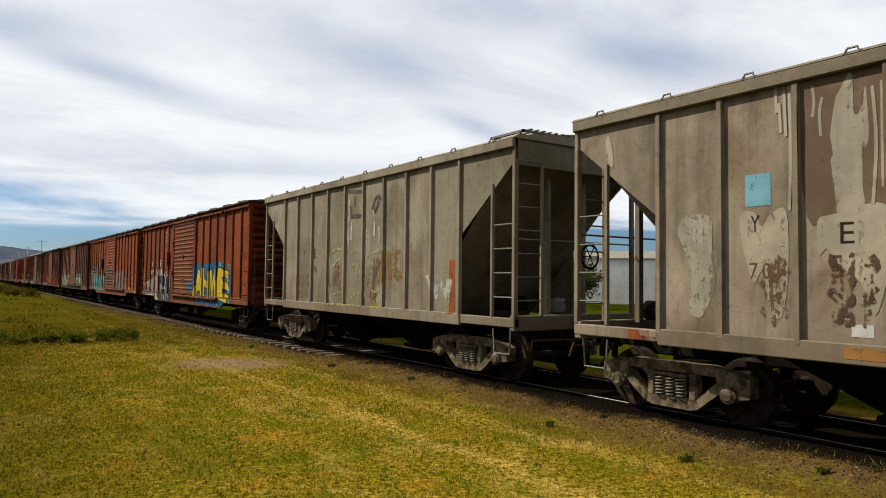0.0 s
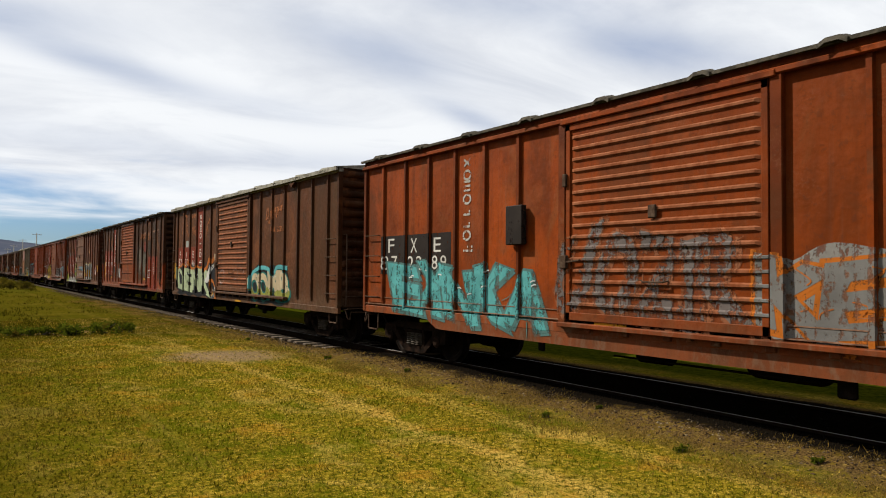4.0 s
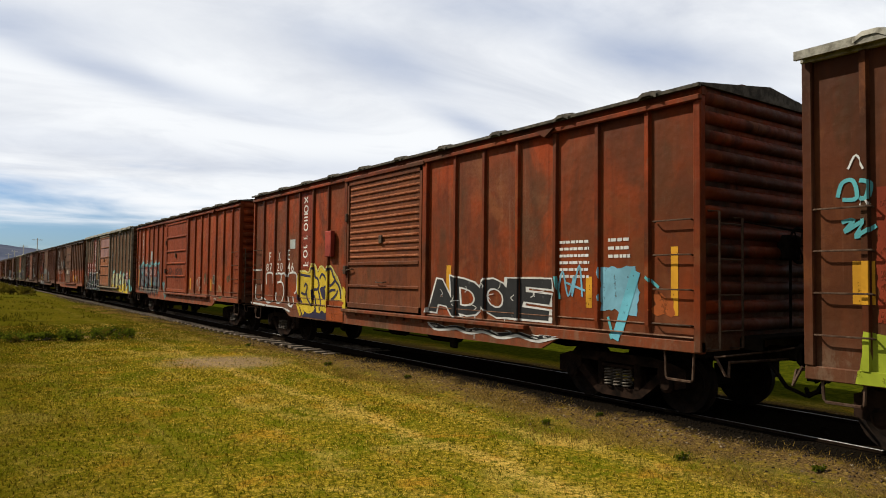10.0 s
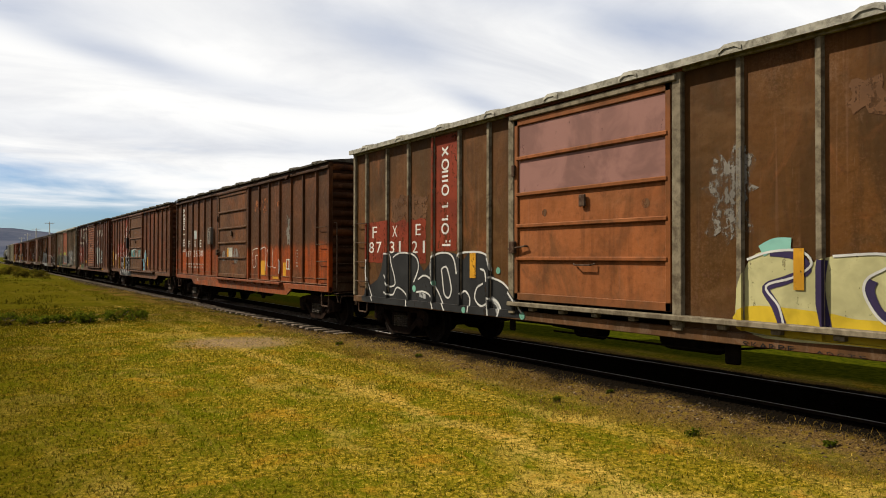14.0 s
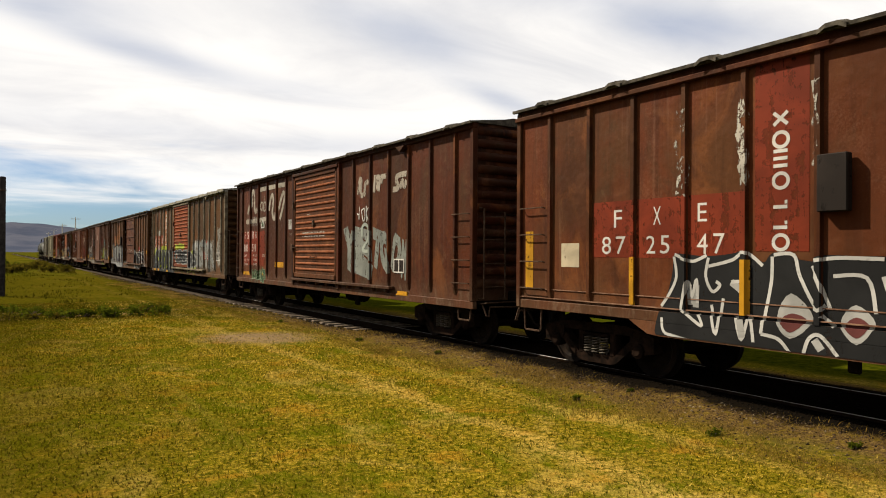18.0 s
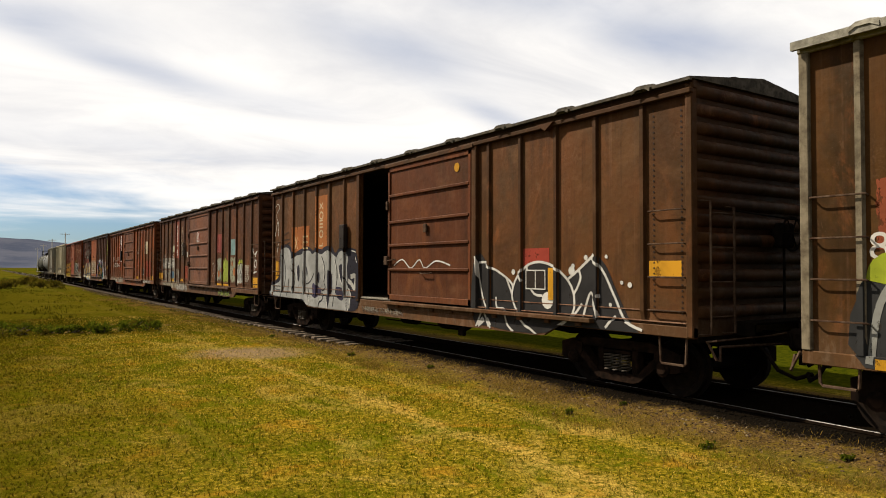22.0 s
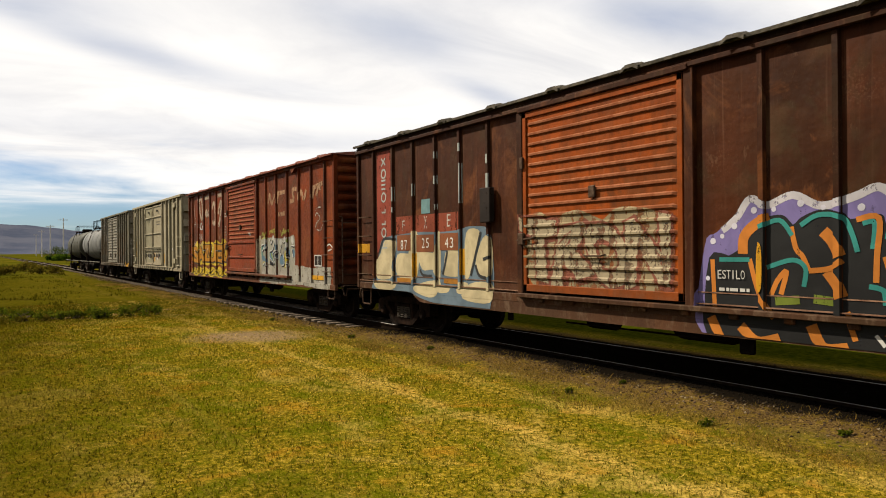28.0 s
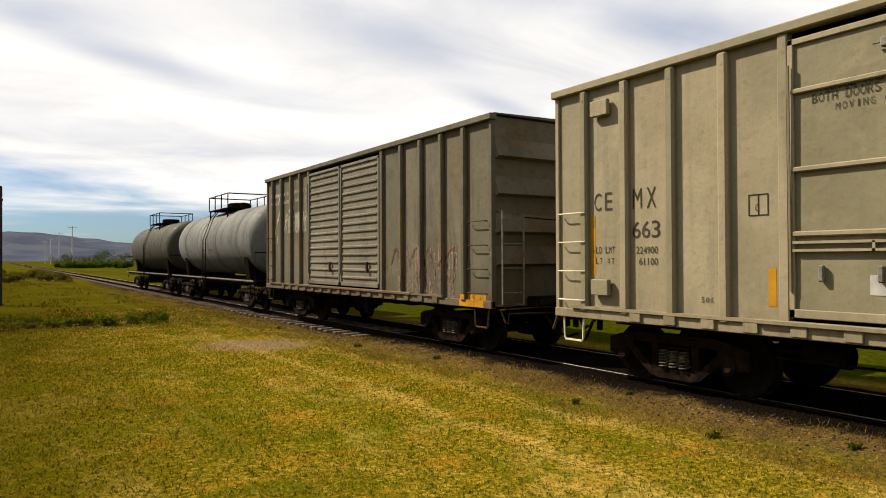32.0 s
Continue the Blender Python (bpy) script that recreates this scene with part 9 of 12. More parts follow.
graffiti(c_g, "GRSUB", (14.96, 11.02, 1.32, 2.18), (0.15, 0.15, 0.152), K_BLACK, None, 61, wear=0.1, shine=False, label="grey mural letters with black lines")
fringe(c_g, (14.95, 11.00, 0.78, 1.26), 9, spray((0.50, 0.48, 0.40), 0.15), spray(K_BLACK, 0.1), 0.016)
patch(c_g, (13.87, 13.15, 1.77, 2.22), S_RED, 0.0145)
patch(c_g, (12.94, 12.23, 1.76, 2.21), S_RED, 0.0145)
patch(c_g, (12.05, 11.33, 1.76, 2.21), S_RED, 0.0145)
words(c_g, "87", (13.77, 13.24, 1.84, 2.10), WHITE, 0.017)
words(c_g, "28", (12.83, 12.35, 1.84, 2.11), WHITE, 0.017)
words(c_g, "33", (11.95, 11.44, 1.84, 2.11), WHITE, 0.017)
words(c_g, "F", (13.60, 13.40, 2.23, 2.52), WHITE, 0.017)
words(c_g, "X", (12.71, 12.53, 2.24, 2.51), WHITE, 0.017)
words(c_g, "E", (11.81, 11.63, 2.24, 2.50), WHITE, 0.017)
column_mark(c_g, (14.29, 14.56, 2.30, 3.97), 8, S_FAINT)
patch(c_g, (12.81, 12.43, 2.55, 2.96), spray((0.34, 0.38, 0.36), 0.1))
strokes(c_g, [[(15.55, 2.47), (15.30, 2.50)], [(15.42, 2.77), (15.18, 2.69), (15.36, 2.63)], [(15.55, 2.25), (15.01, 2.34)], [(15.58, 2.11), (15.07, 2.17)]], 0.05, S_FAINT, 0.008, "spray_tag")
patch(c_g, (12.35, 12.22, 1.25, 1.74), YELLOW, 0.018)
patch(c_g, (15.28, 15.13, 1.25, 2.11), YELLOW, 0.018)
patch(c_g, (14.77, 14.03, 1.11, 1.24), spray((0.40, 0.12, 0.06), 0.2), 0.018)
strokes(c_g, [[(13.65, 1.39), (13.74, 1.28)], [(12.66, 1.46), (12.74, 1.36)], [(14.47, 1.97), (14.52, 1.85)], [(11.96, 1.49), (11.89, 1.36)], [(11.25, 2.01), (11.20, 1.90)]], 0.12, S_CYAN, 0.019, "sprayed_dash")
strokes(c_g, [[(10.40, 1.49), (9.72, 0.79)], [(10.26, 1.52), (9.61, 0.88)], [(10.12, 1.55), (9.64, 1.05)]], 0.08, S_CYAN, 0.008, "spray_tag")
# dull brown car with grey trim
patch(c_h, (15.09, 12.25, 1.68, 2.69), S_RED, 0.004, "paint_patch", 0.02, 3)
patch(c_h, (12.10, 11.27, 1.96, 4.23), S_RED)
column_mark(c_h, (11.48, 11.77, 2.06, 4.07), 8, WHITE)
words(c_h, "F", (14.62, 14.30, 2.28, 2.54), WHITE)
words(c_h, "X", (13.71, 13.40, 2.29, 2.53), WHITE)
words(c_h, "E", (12.75, 12.45, 2.30, 2.53), WHITE)
words(c_h, "87", (14.78, 14.14, 1.94, 2.19), WHITE)
words(c_h, "31", (13.83, 13.25, 1.93, 2.19), WHITE)
words(c_h, "21", (12.89, 12.28, 1.93, 2.18), WHITE)
shape(c_h, [(14.88, 0.77), (14.89, 1.10), (14.40, 1.33), (14.11, 1.68), (14.07, 1.92), (13.40, 1.95), (12.71, 1.91), (12.51, 1.54), (12.13, 1.78), (11.74, 1.94), (11.27, 1.90), (11.06, 1.79), (10.85, 1.93), (10.34, 1.90), (10.19, 1.55), (9.74, 1.32), (9.36, 1.02), (9.29, 0.85), (9.63, 0.82), (10.85, 0.80), (12.34, 0.81)], spray((0.028, 0.028, 0.028), 0.12), 0.006, "sprayed_ground", "black sprayed letters with thin white edges")
strokes(c_h, [[(14.11, 1.92), (13.83, 1.90), (13.75, 1.68), (13.63, 1.46), (13.59, 1.25), (13.83, 1.20), (13.99, 1.34), (14.09, 1.45)], [(13.67, 1.84), (13.40, 1.93), (12.94, 1.92), (12.68, 1.80), (12.64, 1.59), (12.82, 1.32)], [(12.64, 1.38), (12.42, 1.47), (12.18, 1.40), (12.13, 1.20)], [(12.16, 1.40), (12.18, 1.74), (12.02, 1.88), (11.77, 1.93), (11.48, 1.90), (11.34, 1.76), (11.28, 1.52)], [(12.16, 1.40), (11.86, 1.12), (11.63, 0.78)], [(11.78, 1.61), (11.63, 1.66), (11.53, 1.52), (11.44, 1.23), (11.53, 1.06), (11.68, 1.13), (11.74, 1.41), (11.78, 1.61)], [(11.25, 1.52), (11.18, 1.88), (10.85, 1.94), (10.46, 1.92), (10.28, 1.81), (10.20, 1.60)], [(10.53, 1.63), (10.40, 1.59), (10.36, 1.40)], [(10.24, 1.49), (9.86, 1.39), (9.57, 1.15), (9.34, 0.91)], [(11.13, 1.15), (10.99, 1.21), (10.85, 1.08), (10.88, 0.82)], [(10.44, 1.37), (10.63, 1.28), (10.69, 1.09), (10.52, 0.96), (10.32, 1.02)], [(10.30, 1.11), (10.27, 0.78)], [(10.30, 1.11), (10.09, 1.08), (9.95, 0.96), (10.00, 0.80)], [(14.85, 1.79), (14.84, 1.32), (14.57, 0.84)], [(14.09, 1.06), (13.69, 1.02), (13.49, 1.19), (13.12, 1.05), (13.06, 0.79)], [(12.71, 1.12), (12.42, 1.14), (12.18, 1.05), (12.05, 0.81)]], 0.036, spray(K_WHITE, 0.08), 0.01, "sprayed_line")
dots(c_h, [(12.80, 1.19, 0.07), (9.33, 0.87, 0.07), (10.99, 0.86, 0.06), (12.02, 1.33, 0.05), (10.01, 1.61, 0.06)], spray((0.20, 0.46, 0.34), 0.3), 0.012)
strokes(c_h, [[(10.21, 1.11), (10.03, 1.02), (9.97, 0.87)], [(12.59, 1.08), (12.34, 1.04)]], 0.1, S_SILVER, 0.009, "sprayed_line")
shape(c_h, [(5.34, 0.97), (5.30, 1.75), (5.01, 1.94), (4.73, 1.93), (4.55, 1.79), (4.29, 1.86), (3.77, 1.87), (3.59, 1.77), (3.27, 1.88), (2.95, 1.92), (2.79, 1.79), (2.42, 1.91), (2.33, 1.68), (2.03, 1.85), (1.75, 1.92), (1.59, 1.85), (1.60, 1.73), (1.71, 1.59), (1.49, 1.60), (1.33, 1.56), (1.26, 1.40), (1.09, 1.31), (0.52, 1.31), (0.50, 0.90), (0.66, 0.82), (1.42, 0.84), (2.14, 0.84), (3.71, 0.92)], spray((0.52, 0.48, 0.24), 0.22), 0.005, "sprayed_letters", "cream and yellow sprayed letters with purple edges")
shape(c_h, [(5.34, 0.97), (5.31, 1.26), (4.42, 1.25), (3.94, 1.19), (3.17, 1.25), (2.23, 1.27), (1.73, 1.36), (1.27, 1.35), (1.09, 1.29), (0.52, 1.30), (0.50, 0.90), (0.66, 0.82), (1.42, 0.84), (2.14, 0.84), (3.71, 0.92)], spray(K_YEL, 0.12), 0.007, "sprayed_letters")
strokes(c_h, [[(5.00, 1.91), (4.71, 1.87), (4.57, 1.71), (4.81, 1.59), (5.05, 1.49), (4.94, 1.29), (4.84, 1.04)], [(4.39, 1.82), (4.42, 1.49), (4.35, 1.07)], [(3.89, 1.61), (3.92, 1.48), (3.80, 1.25), (3.49, 1.14), (3.15, 1.07)], [(3.34, 1.42), (3.05, 1.56), (2.79, 1.67)], [(3.36, 1.40), (3.12, 1.28), (2.68, 1.19), (2.53, 1.04)], [(2.83, 1.82), (2.75, 1.61), (2.72, 1.33)], [(2.68, 1.79), (2.40, 1.93)], [(2.18, 1.62), (2.03, 1.73)], [(1.20, 1.26), (0.98, 1.24), (0.92, 1.13)], [(1.09, 1.31), (0.52, 1.32), (0.49, 1.02), (0.57, 0.84)], [(2.04, 1.15), (1.96, 0.98), (1.92, 0.80)]], 0.1, spray((0.045, 0.032, 0.085), 0.08), 0.0095, "sprayed_line")
strokes(c_h, [[(2.10, 1.36), (1.80, 1.56), (1.58, 1.71)], [(1.37, 1.55), (1.23, 1.40), (1.29, 1.17), (1.36, 0.96)]], 0.17, spray((0.045, 0.032, 0.085), 0.08), 0.01, "sprayed_line")
strokes(c_h, [[(5.29, 1.82), (5.01, 1.91), (4.65, 1.92), (4.52, 1.77), (4.73, 1.62), (5.05, 1.51), (4.90, 1.29), (4.84, 1.07)], [(4.29, 1.86), (3.78, 1.88), (3.74, 1.76), (3.94, 1.63), (3.97, 1.46), (3.82, 1.21), (3.60, 1.11)], [(3.17, 1.88), (2.86, 1.86), (2.76, 1.67), (2.40, 1.90)], [(2.09, 1.55), (1.93, 1.70), (1.74, 1.90), (1.60, 1.88), (1.58, 1.76), (1.89, 1.55), (2.16, 1.32)], [(1.53, 1.52), (1.37, 1.53), (1.26, 1.40), (1.29, 1.19), (1.38, 0.95), (1.13, 1.07), (0.92, 1.14)], [(2.10, 1.18), (1.76, 1.22), (1.84, 0.84)], [(2.68, 1.18), (2.49, 1.07), (2.62, 0.99)], [(0.50, 1.22), (0.54, 0.92), (0.68, 0.82)]], 0.028, spray(K_WHITE, 0.08), 0.0125, "sprayed_line")
strokes(c_h, [[(5.11, 1.92), (4.94, 2.00), (4.75, 2.00)], [(3.63, 1.66), (3.53, 1.79), (3.38, 1.87)], [(3.05, 1.91), (2.92, 1.95), (2.81, 1.83)], [(2.17, 1.75), (2.03, 1.84), (1.88, 1.90)]], 0.14, spray((0.24, 0.50, 0.42), 0.15), 0.011, "sprayed_line")
shape(c_h, [(3.09, 1.36), (2.81, 1.53), (2.74, 1.33)], spray((0.24, 0.50, 0.42), 0.15), 0.0105, "sprayed_shape")
shape(c_h, [(1.92, 1.19), (1.79, 1.21), (1.86, 0.85)], spray((0.24, 0.50, 0.42), 0.15), 0.0105, "sprayed_shape")
shape(c_h, [(1.22, 1.09), (1.02, 1.23), (0.95, 1.15)], spray((0.24, 0.50, 0.42), 0.15), 0.0105, "sprayed_shape")
shape(c_h, [(0.66, 1.57), (0.47, 1.62), (0.34, 1.50), (0.22, 1.35), (-0.16, 1.19), (-0.19, 0.97), (0.35, 0.95), (0.44, 1.11), (0.62, 1.32)], spray((0.24, 0.50, 0.42), 0.15), 0.0105, "sprayed_shape")
patch(c_h, (1.42, 0.83, 1.41, 2.00), S_PLATE)
bars(c_h, (1.37, 0.88, 1.43, 1.97), 7, WHITE)
patch(c_h, (0.49, 0.27, 1.67, 2.11), YELLOW)
patch(c_h, (4.72, 4.60, 1.48, 1.95), YELLOW, 0.018)
patch(c_h, (10.84, 10.66, 1.46, 1.92), YELLOW, 0.018)
words(c_h, "SKARPE", (5.32, 4.68, 0.78, 0.85), spray(K_BLACK, 0.1), 0.012)
words(c_h, "ADCTS", (4.45, 3.92, 0.78, 0.83), spray(K_BLACK, 0.1), 0.012)
patch(c_h, (5.80, 5.23, 2.09, 3.17), S_GREY, 0.0045, "faded_patch", 0.2, 8)
patch(c_h, (4.13, 3.76, 3.32, 3.74), S_RUST, 0.0045, "faded_patch", 0.1, 9)
patch(c_h, (13.81, 12.22, 2.59, 3.16), S_RUST, 0.0045, "faded_patch", 0.1, 10)
patch(c_h, (9.41, 6.42, 2.92, 4.04), spray((0.30, 0.150, 0.125), 0.1), 0.004, "door_repaint", label="mauve-brown upper half of the door")
part("plate_repair", MB().box(-1.607, -1.5, 6.15, 9.75, 4.262, 4.378, 0.01), car_paint("orange_plate", (0.30, 0.075, 0.025), (0.24, 0.07, 0.03), None, 2, 0.3, 0.3, 8.8), c_h[0], "orange-red repaired stretch of the top rail")
dots(c_h, [(8.78, 2.56, 0.06), (6.76, 2.59, 0.07)], S_RUST, 0.004, "door_boss")
# brown car with orange-red lower band
column_mark(c_i, (14.49, 14.89, 2.07, 3.97), 8, WHITE)
words(c_i, "F", (13.99, 13.65, 2.25, 2.52), WHITE)
words(c_i, "X", (13.10, 12.73, 2.25, 2.51), WHITE)
words(c_i, "E", (12.25, 11.92, 2.24, 2.52), WHITE)
words(c_i, "87", (14.17, 13.52, 1.84, 2.09), WHITE)
words(c_i, "26", (13.18, 12.56, 1.85, 2.11), WHITE)
words(c_i, "30", (12.38, 11.74, 1.86, 2.11), WHITE)
bars(c_i, (14.26, 11.68, 1.40, 1.65), 2, S_FAINT)
words(c_i, "B", (12.42, 12.23, 0.88, 0.99), WHITE)
strokes(c_i, [[(5.91, 2.08), (5.39, 2.11), (5.39, 1.91), (5.66, 1.87), (5.60, 1.58), (5.88, 1.53), (5.91, 2.08)], [(5.19, 2.09), (4.71, 2.11), (4.76, 1.41)], [(4.57, 2.10), (4.40, 1.58), (4.18, 1.55)], [(4.10, 2.09), (4.14, 1.58), (3.86, 1.52)], [(3.67, 1.73), (3.48, 1.75), (3.48, 1.33)]], 0.035, spray(K_WHITE, 0.35), 0.008, "spray_tag")
ring(c_i, (3.01, 2.63, 1.48, 1.78), 0.03, spray(K_WHITE, 0.3))
patch(c_i, (3.05, 2.62, 2.21, 2.97), S_GREY, 0.0045, "faded_patch", 0.2, 4)
bars(c_i, (2.31, 2.12, 1.57, 2.10), 6, S_FAINT)
patch(c_i, (5.16, 4.75, 1.26, 1.73), YELLOW)
patch(c_i, (3.27, 3.05, 1.28, 1.68), YELLOW)
patch(c_i, (4.14, 3.63, 1.18, 1.26), YELLOW)
dots(c_i, [(8.93, 1.88, 0.20), (7.54, 1.88, 0.28)], spray((0.20, 0.17, 0.15), 0.5), 0.006)
patch(c_i, (8.51, 7.91, 1.77, 2.17), spray((0.55, 0.53, 0.45), 0.3), 0.008)
patch(c_i, (8.51, 8.34, 1.78, 2.15), YELLOW, 0.010)
board(c_i, (10.71, 10.31, 2.32, 2.96), S_GREY)
patch(c_i, (13.13, 12.73, 2.57, 2.92), S_PALE)
strokes(c_i, [[(5.72, 3.32), (5.55, 3.63), (5.45, 3.33), (5.29, 3.63)], [(5.19, 3.31), (5.09, 3.64)], [(3.78, 3.44), (3.41, 3.45)], [(4.99, 3.31), (4.76, 3.32), (4.85, 3.60), (4.57, 3.60)]], 0.13, S_LOGO)
# dark brown car with black and white spray
patch(c_j, (13.94, 11.35, 1.81, 2.64), S_RED)
patch(c_j, (11.25, 10.58, 1.90, 4.29), S_RED)
column_mark(c_j, (10.77, 11.01, 1.92, 3.60), 7, WHITE)
words(c_j, "F", (13.52, 13.28, 2.25, 2.51), WHITE)
words(c_j, "X", (12.79, 12.59, 2.27, 2.52), WHITE)
words(c_j, "E", (12.06, 11.85, 2.29, 2.53), WHITE)
words(c_j, "87", (13.76, 13.25, 1.86, 2.12), WHITE)
words(c_j, "25", (12.91, 12.47, 1.87, 2.12), WHITE)
words(c_j, "47", (12.07, 11.62, 1.87, 2.13), WHITE)
board(c_j, (10.43, 10.10, 2.33, 2.96), S_DARK)
patch(c_j, (14.66, 14.25, 1.65, 2.03), S_CREAM)
shape(c_j, [(12.71, 0.74), (12.64, 1.11), (12.51, 1.39), (12.44, 1.71), (12.40, 1.87), (11.97, 1.84), (11.56, 1.87), (11.39, 1.91), (11.14, 1.77), (11.02, 1.88), (10.76, 1.87), (10.65, 1.61), (10.49, 1.84), (10.13, 1.85), (9.79, 1.84), (9.59, 1.76), (9.38, 0.72), (9.79, 0.74), (10.76, 0.74), (11.48, 0.74), (12.32, 0.74)], spray((0.022, 0.022, 0.022), 0.1), 0.006, "sprayed_ground", "angular black letters with white brushed edges")
strokes(c_j, [[(12.42, 1.86), (12.31, 1.82), (12.13, 1.77), (11.92, 1.85)], [(12.43, 1.83), (12.39, 1.56), (12.50, 1.33), (12.64, 1.15)], [(12.28, 1.12), (12.20, 1.51), (12.14, 1.30), (12.07, 1.54), (12.05, 1.23)], [(12.27, 1.12), (11.97, 0.94), (12.02, 1.09)], [(11.89, 1.82), (11.93, 1.58), (11.83, 1.39), (11.72, 1.47), (11.78, 1.52)], [(11.84, 1.22), (11.76, 0.85), (11.67, 1.31)], [(11.89, 1.71), (11.56, 1.79), (11.37, 1.89), (11.14, 1.73)], [(11.56, 1.52), (11.40, 1.38), (11.39, 1.52), (11.56, 1.52)], [(11.00, 1.86), (10.76, 1.86), (10.68, 1.61), (10.49, 1.26), (10.39, 1.31)], [(11.02, 1.84), (11.03, 1.54), (11.11, 1.13), (11.14, 0.92)], [(11.14, 0.92), (10.92, 0.88), (10.78, 0.73)], [(10.50, 1.80), (10.25, 1.83), (9.79, 1.82)], [(10.54, 1.74), (10.46, 1.56), (10.34, 1.27)], [(10.31, 1.63), (9.96, 1.62), (9.87, 1.25)], [(10.62, 0.75), (10.56, 0.92), (10.43, 0.97), (10.24, 0.76)], [(11.48, 1.10), (11.40, 0.82), (11.29, 1.12), (11.24, 0.81)], [(12.60, 1.00), (12.54, 0.79), (12.09, 0.73)], [(10.43, 1.19), (10.28, 1.08)], [(9.80, 1.64), (9.72, 1.41), (9.59, 1.34)]], 0.042, spray(K_WHITE, 0.12), 0.01, "sprayed_line")
shape(c_j, [(10.96, 1.12), (10.79, 1.42), (10.52, 1.14), (10.78, 0.90)], spray((0.46, 0.45, 0.42), 0.15), 0.009, "sprayed_shape")
shape(c_j, [(10.23, 1.13), (10.07, 1.33), (9.87, 1.14), (10.05, 0.91)], spray((0.46, 0.45, 0.42), 0.15), 0.009, "sprayed_shape")
shape(c_j, [(10.91, 1.10), (10.77, 1.19), (10.60, 1.12), (10.78, 0.97)], spray((0.16, 0.05, 0.045), 0.2), 0.0115, "sprayed_shape")
shape(c_j, [(10.18, 1.10), (10.06, 1.20), (9.93, 1.11), (10.05, 0.98)], spray((0.16, 0.05, 0.045), 0.2), 0.0115, "sprayed_shape")
strokes(c_j, [[(12.19, 1.46), (12.16, 1.20)], [(12.07, 1.46), (12.08, 1.17)], [(11.42, 1.07), (11.39, 0.85)], [(10.50, 0.92), (10.42, 0.81)], [(12.50, 0.76), (12.14, 0.70)], [(11.56, 1.52), (11.44, 1.44)]], 0.09, spray((0.46, 0.45, 0.42), 0.2), 0.009, "sprayed_line")
patch(c_j, (15.56, 15.36, 1.26, 2.24), YELLOW)
patch(c_j, (13.23, 13.10, 1.14, 1.82), YELLOW)
patch(c_j, (11.41, 11.30, 1.12, 1.80), YELLOW, 0.018)
patch(c_j, (9.26, 8.14, 1.76, 2.24), spray((0.05, 0.20, 0.20), 0.3), 0.006)
patch(c_j, (7.21, 6.65, 1.73, 2.21), spray((0.05, 0.20, 0.20), 0.3), 0.006)
patch(c_j, (8.02, 7.32, 1.74, 2.24), spray((0.18, 0.10, 0.06), 0.3), 0.006)
strokes(c_j, [[(9.07, 1.80), (8.89, 2.15), (8.33, 2.26), (7.77, 2.26)], [(7.91, 1.73), (7.76, 2.05), (7.71, 1.74)], [(7.08, 1.78), (6.99, 2.15), (6.89, 1.79)], [(6.78, 1.82), (6.70, 2.18)]], 0.09, spray((0.45, 0.43, 0.38), 0.3), 0.009, "sprayed_line")
strokes(c_j, [[(8.60, 1.93), (8.33, 2.16)], [(6.95, 2.00), (6.78, 1.79)]], 0.09, spray(K_ORANGE, 0.3), 0.010, "sprayed_line")
dots(c_j, [(5.53, 1.88, 0.34)], spray((0.36, 0.42, 0.42), 0.2), 0.008)
dots(c_j, [(5.53, 1.88, 0.25)], spray((0.06, 0.25, 0.34), 0.2), 0.011)
strokes(c_j, [[(6.13, 1.73), (5.99, 1.20)], [(6.13, 1.13), (5.85, 1.15), (5.79, 1.54)]], 0.16, S_SKY, 0.008, "spray_tag")
patch(c_j, (5.14, 5.03, 1.36, 1.84), YELLOW)
strokes(c_j, [[(5.54, 3.28), (5.41, 3.48), (5.35, 3.31), (5.23, 3.60)]], 0.12, S_LOGO)
patch(c_j, (11.48, 11.33, 2.69, 3.82), spray((0.55, 0.50, 0.42), 0.75), 0.006, "flaked_primer", 0.1, 5)
patch(c_j, (12.41, 12.23, 2.61, 3.84), spray((0.55, 0.50, 0.42), 0.8), 0.006, "flaked_primer", 0.1, 6)
patch(c_j, (10.56, 10.45, 2.81, 3.90), spray((0.55, 0.50, 0.42), 0.75), 0.006, "flaked_primer", 0.1, 7)
# red-brown car with the white emblem
patch(c_k, (14.85, 12.35, 1.36, 2.67), S_RED, 0.004, "paint_patch", 0.05, 3)
patch(c_k, (14.51, 14.07, 2.86, 3.10), S_GHOST)
patch(c_k, (13.87, 13.13, 2.81, 3.12), S_GHOST)
patch(c_k, (12.92, 12.34, 2.82, 3.07), S_GHOST)
words(c_k, "F", (14.67, 14.56, 2.35, 2.62), WHITE)
words(c_k, "S", (14.36, 14.17, 2.34, 2.62), WHITE)
words(c_k, "R", (13.76, 13.57, 2.35, 2.61), WHITE)
words(c_k, "R", (13.42, 13.22, 2.36, 2.60), WHITE)
words(c_k, "106", (14.78, 14.28, 1.89, 2.16), WHITE)
words(c_k, "511", (13.79, 13.33, 1.90, 2.16), WHITE)
words(c_k, "CAP", (14.72, 14.40, 1.70, 1.79), WHITE)
words(c_k, "LIM.CGA", (14.72, 14.10, 1.55, 1.63), WHITE)
words(c_k, "TARA", (14.71, 14.25, 1.39, 1.47), WHITE)
words(c_k, "69500", (13.68, 13.23, 1.71, 1.80), WHITE)
words(c_k, "70500", (13.68, 13.23, 1.56, 1.64), WHITE)
words(c_k, "29000", (13.68, 13.23, 1.40, 1.48), WHITE)
words(c_k, "KGS", (12.64, 12.37, 1.71, 1.81), WHITE)
patch(c_k, (14.84, 14.01, 1.05, 1.17), YELLOW)
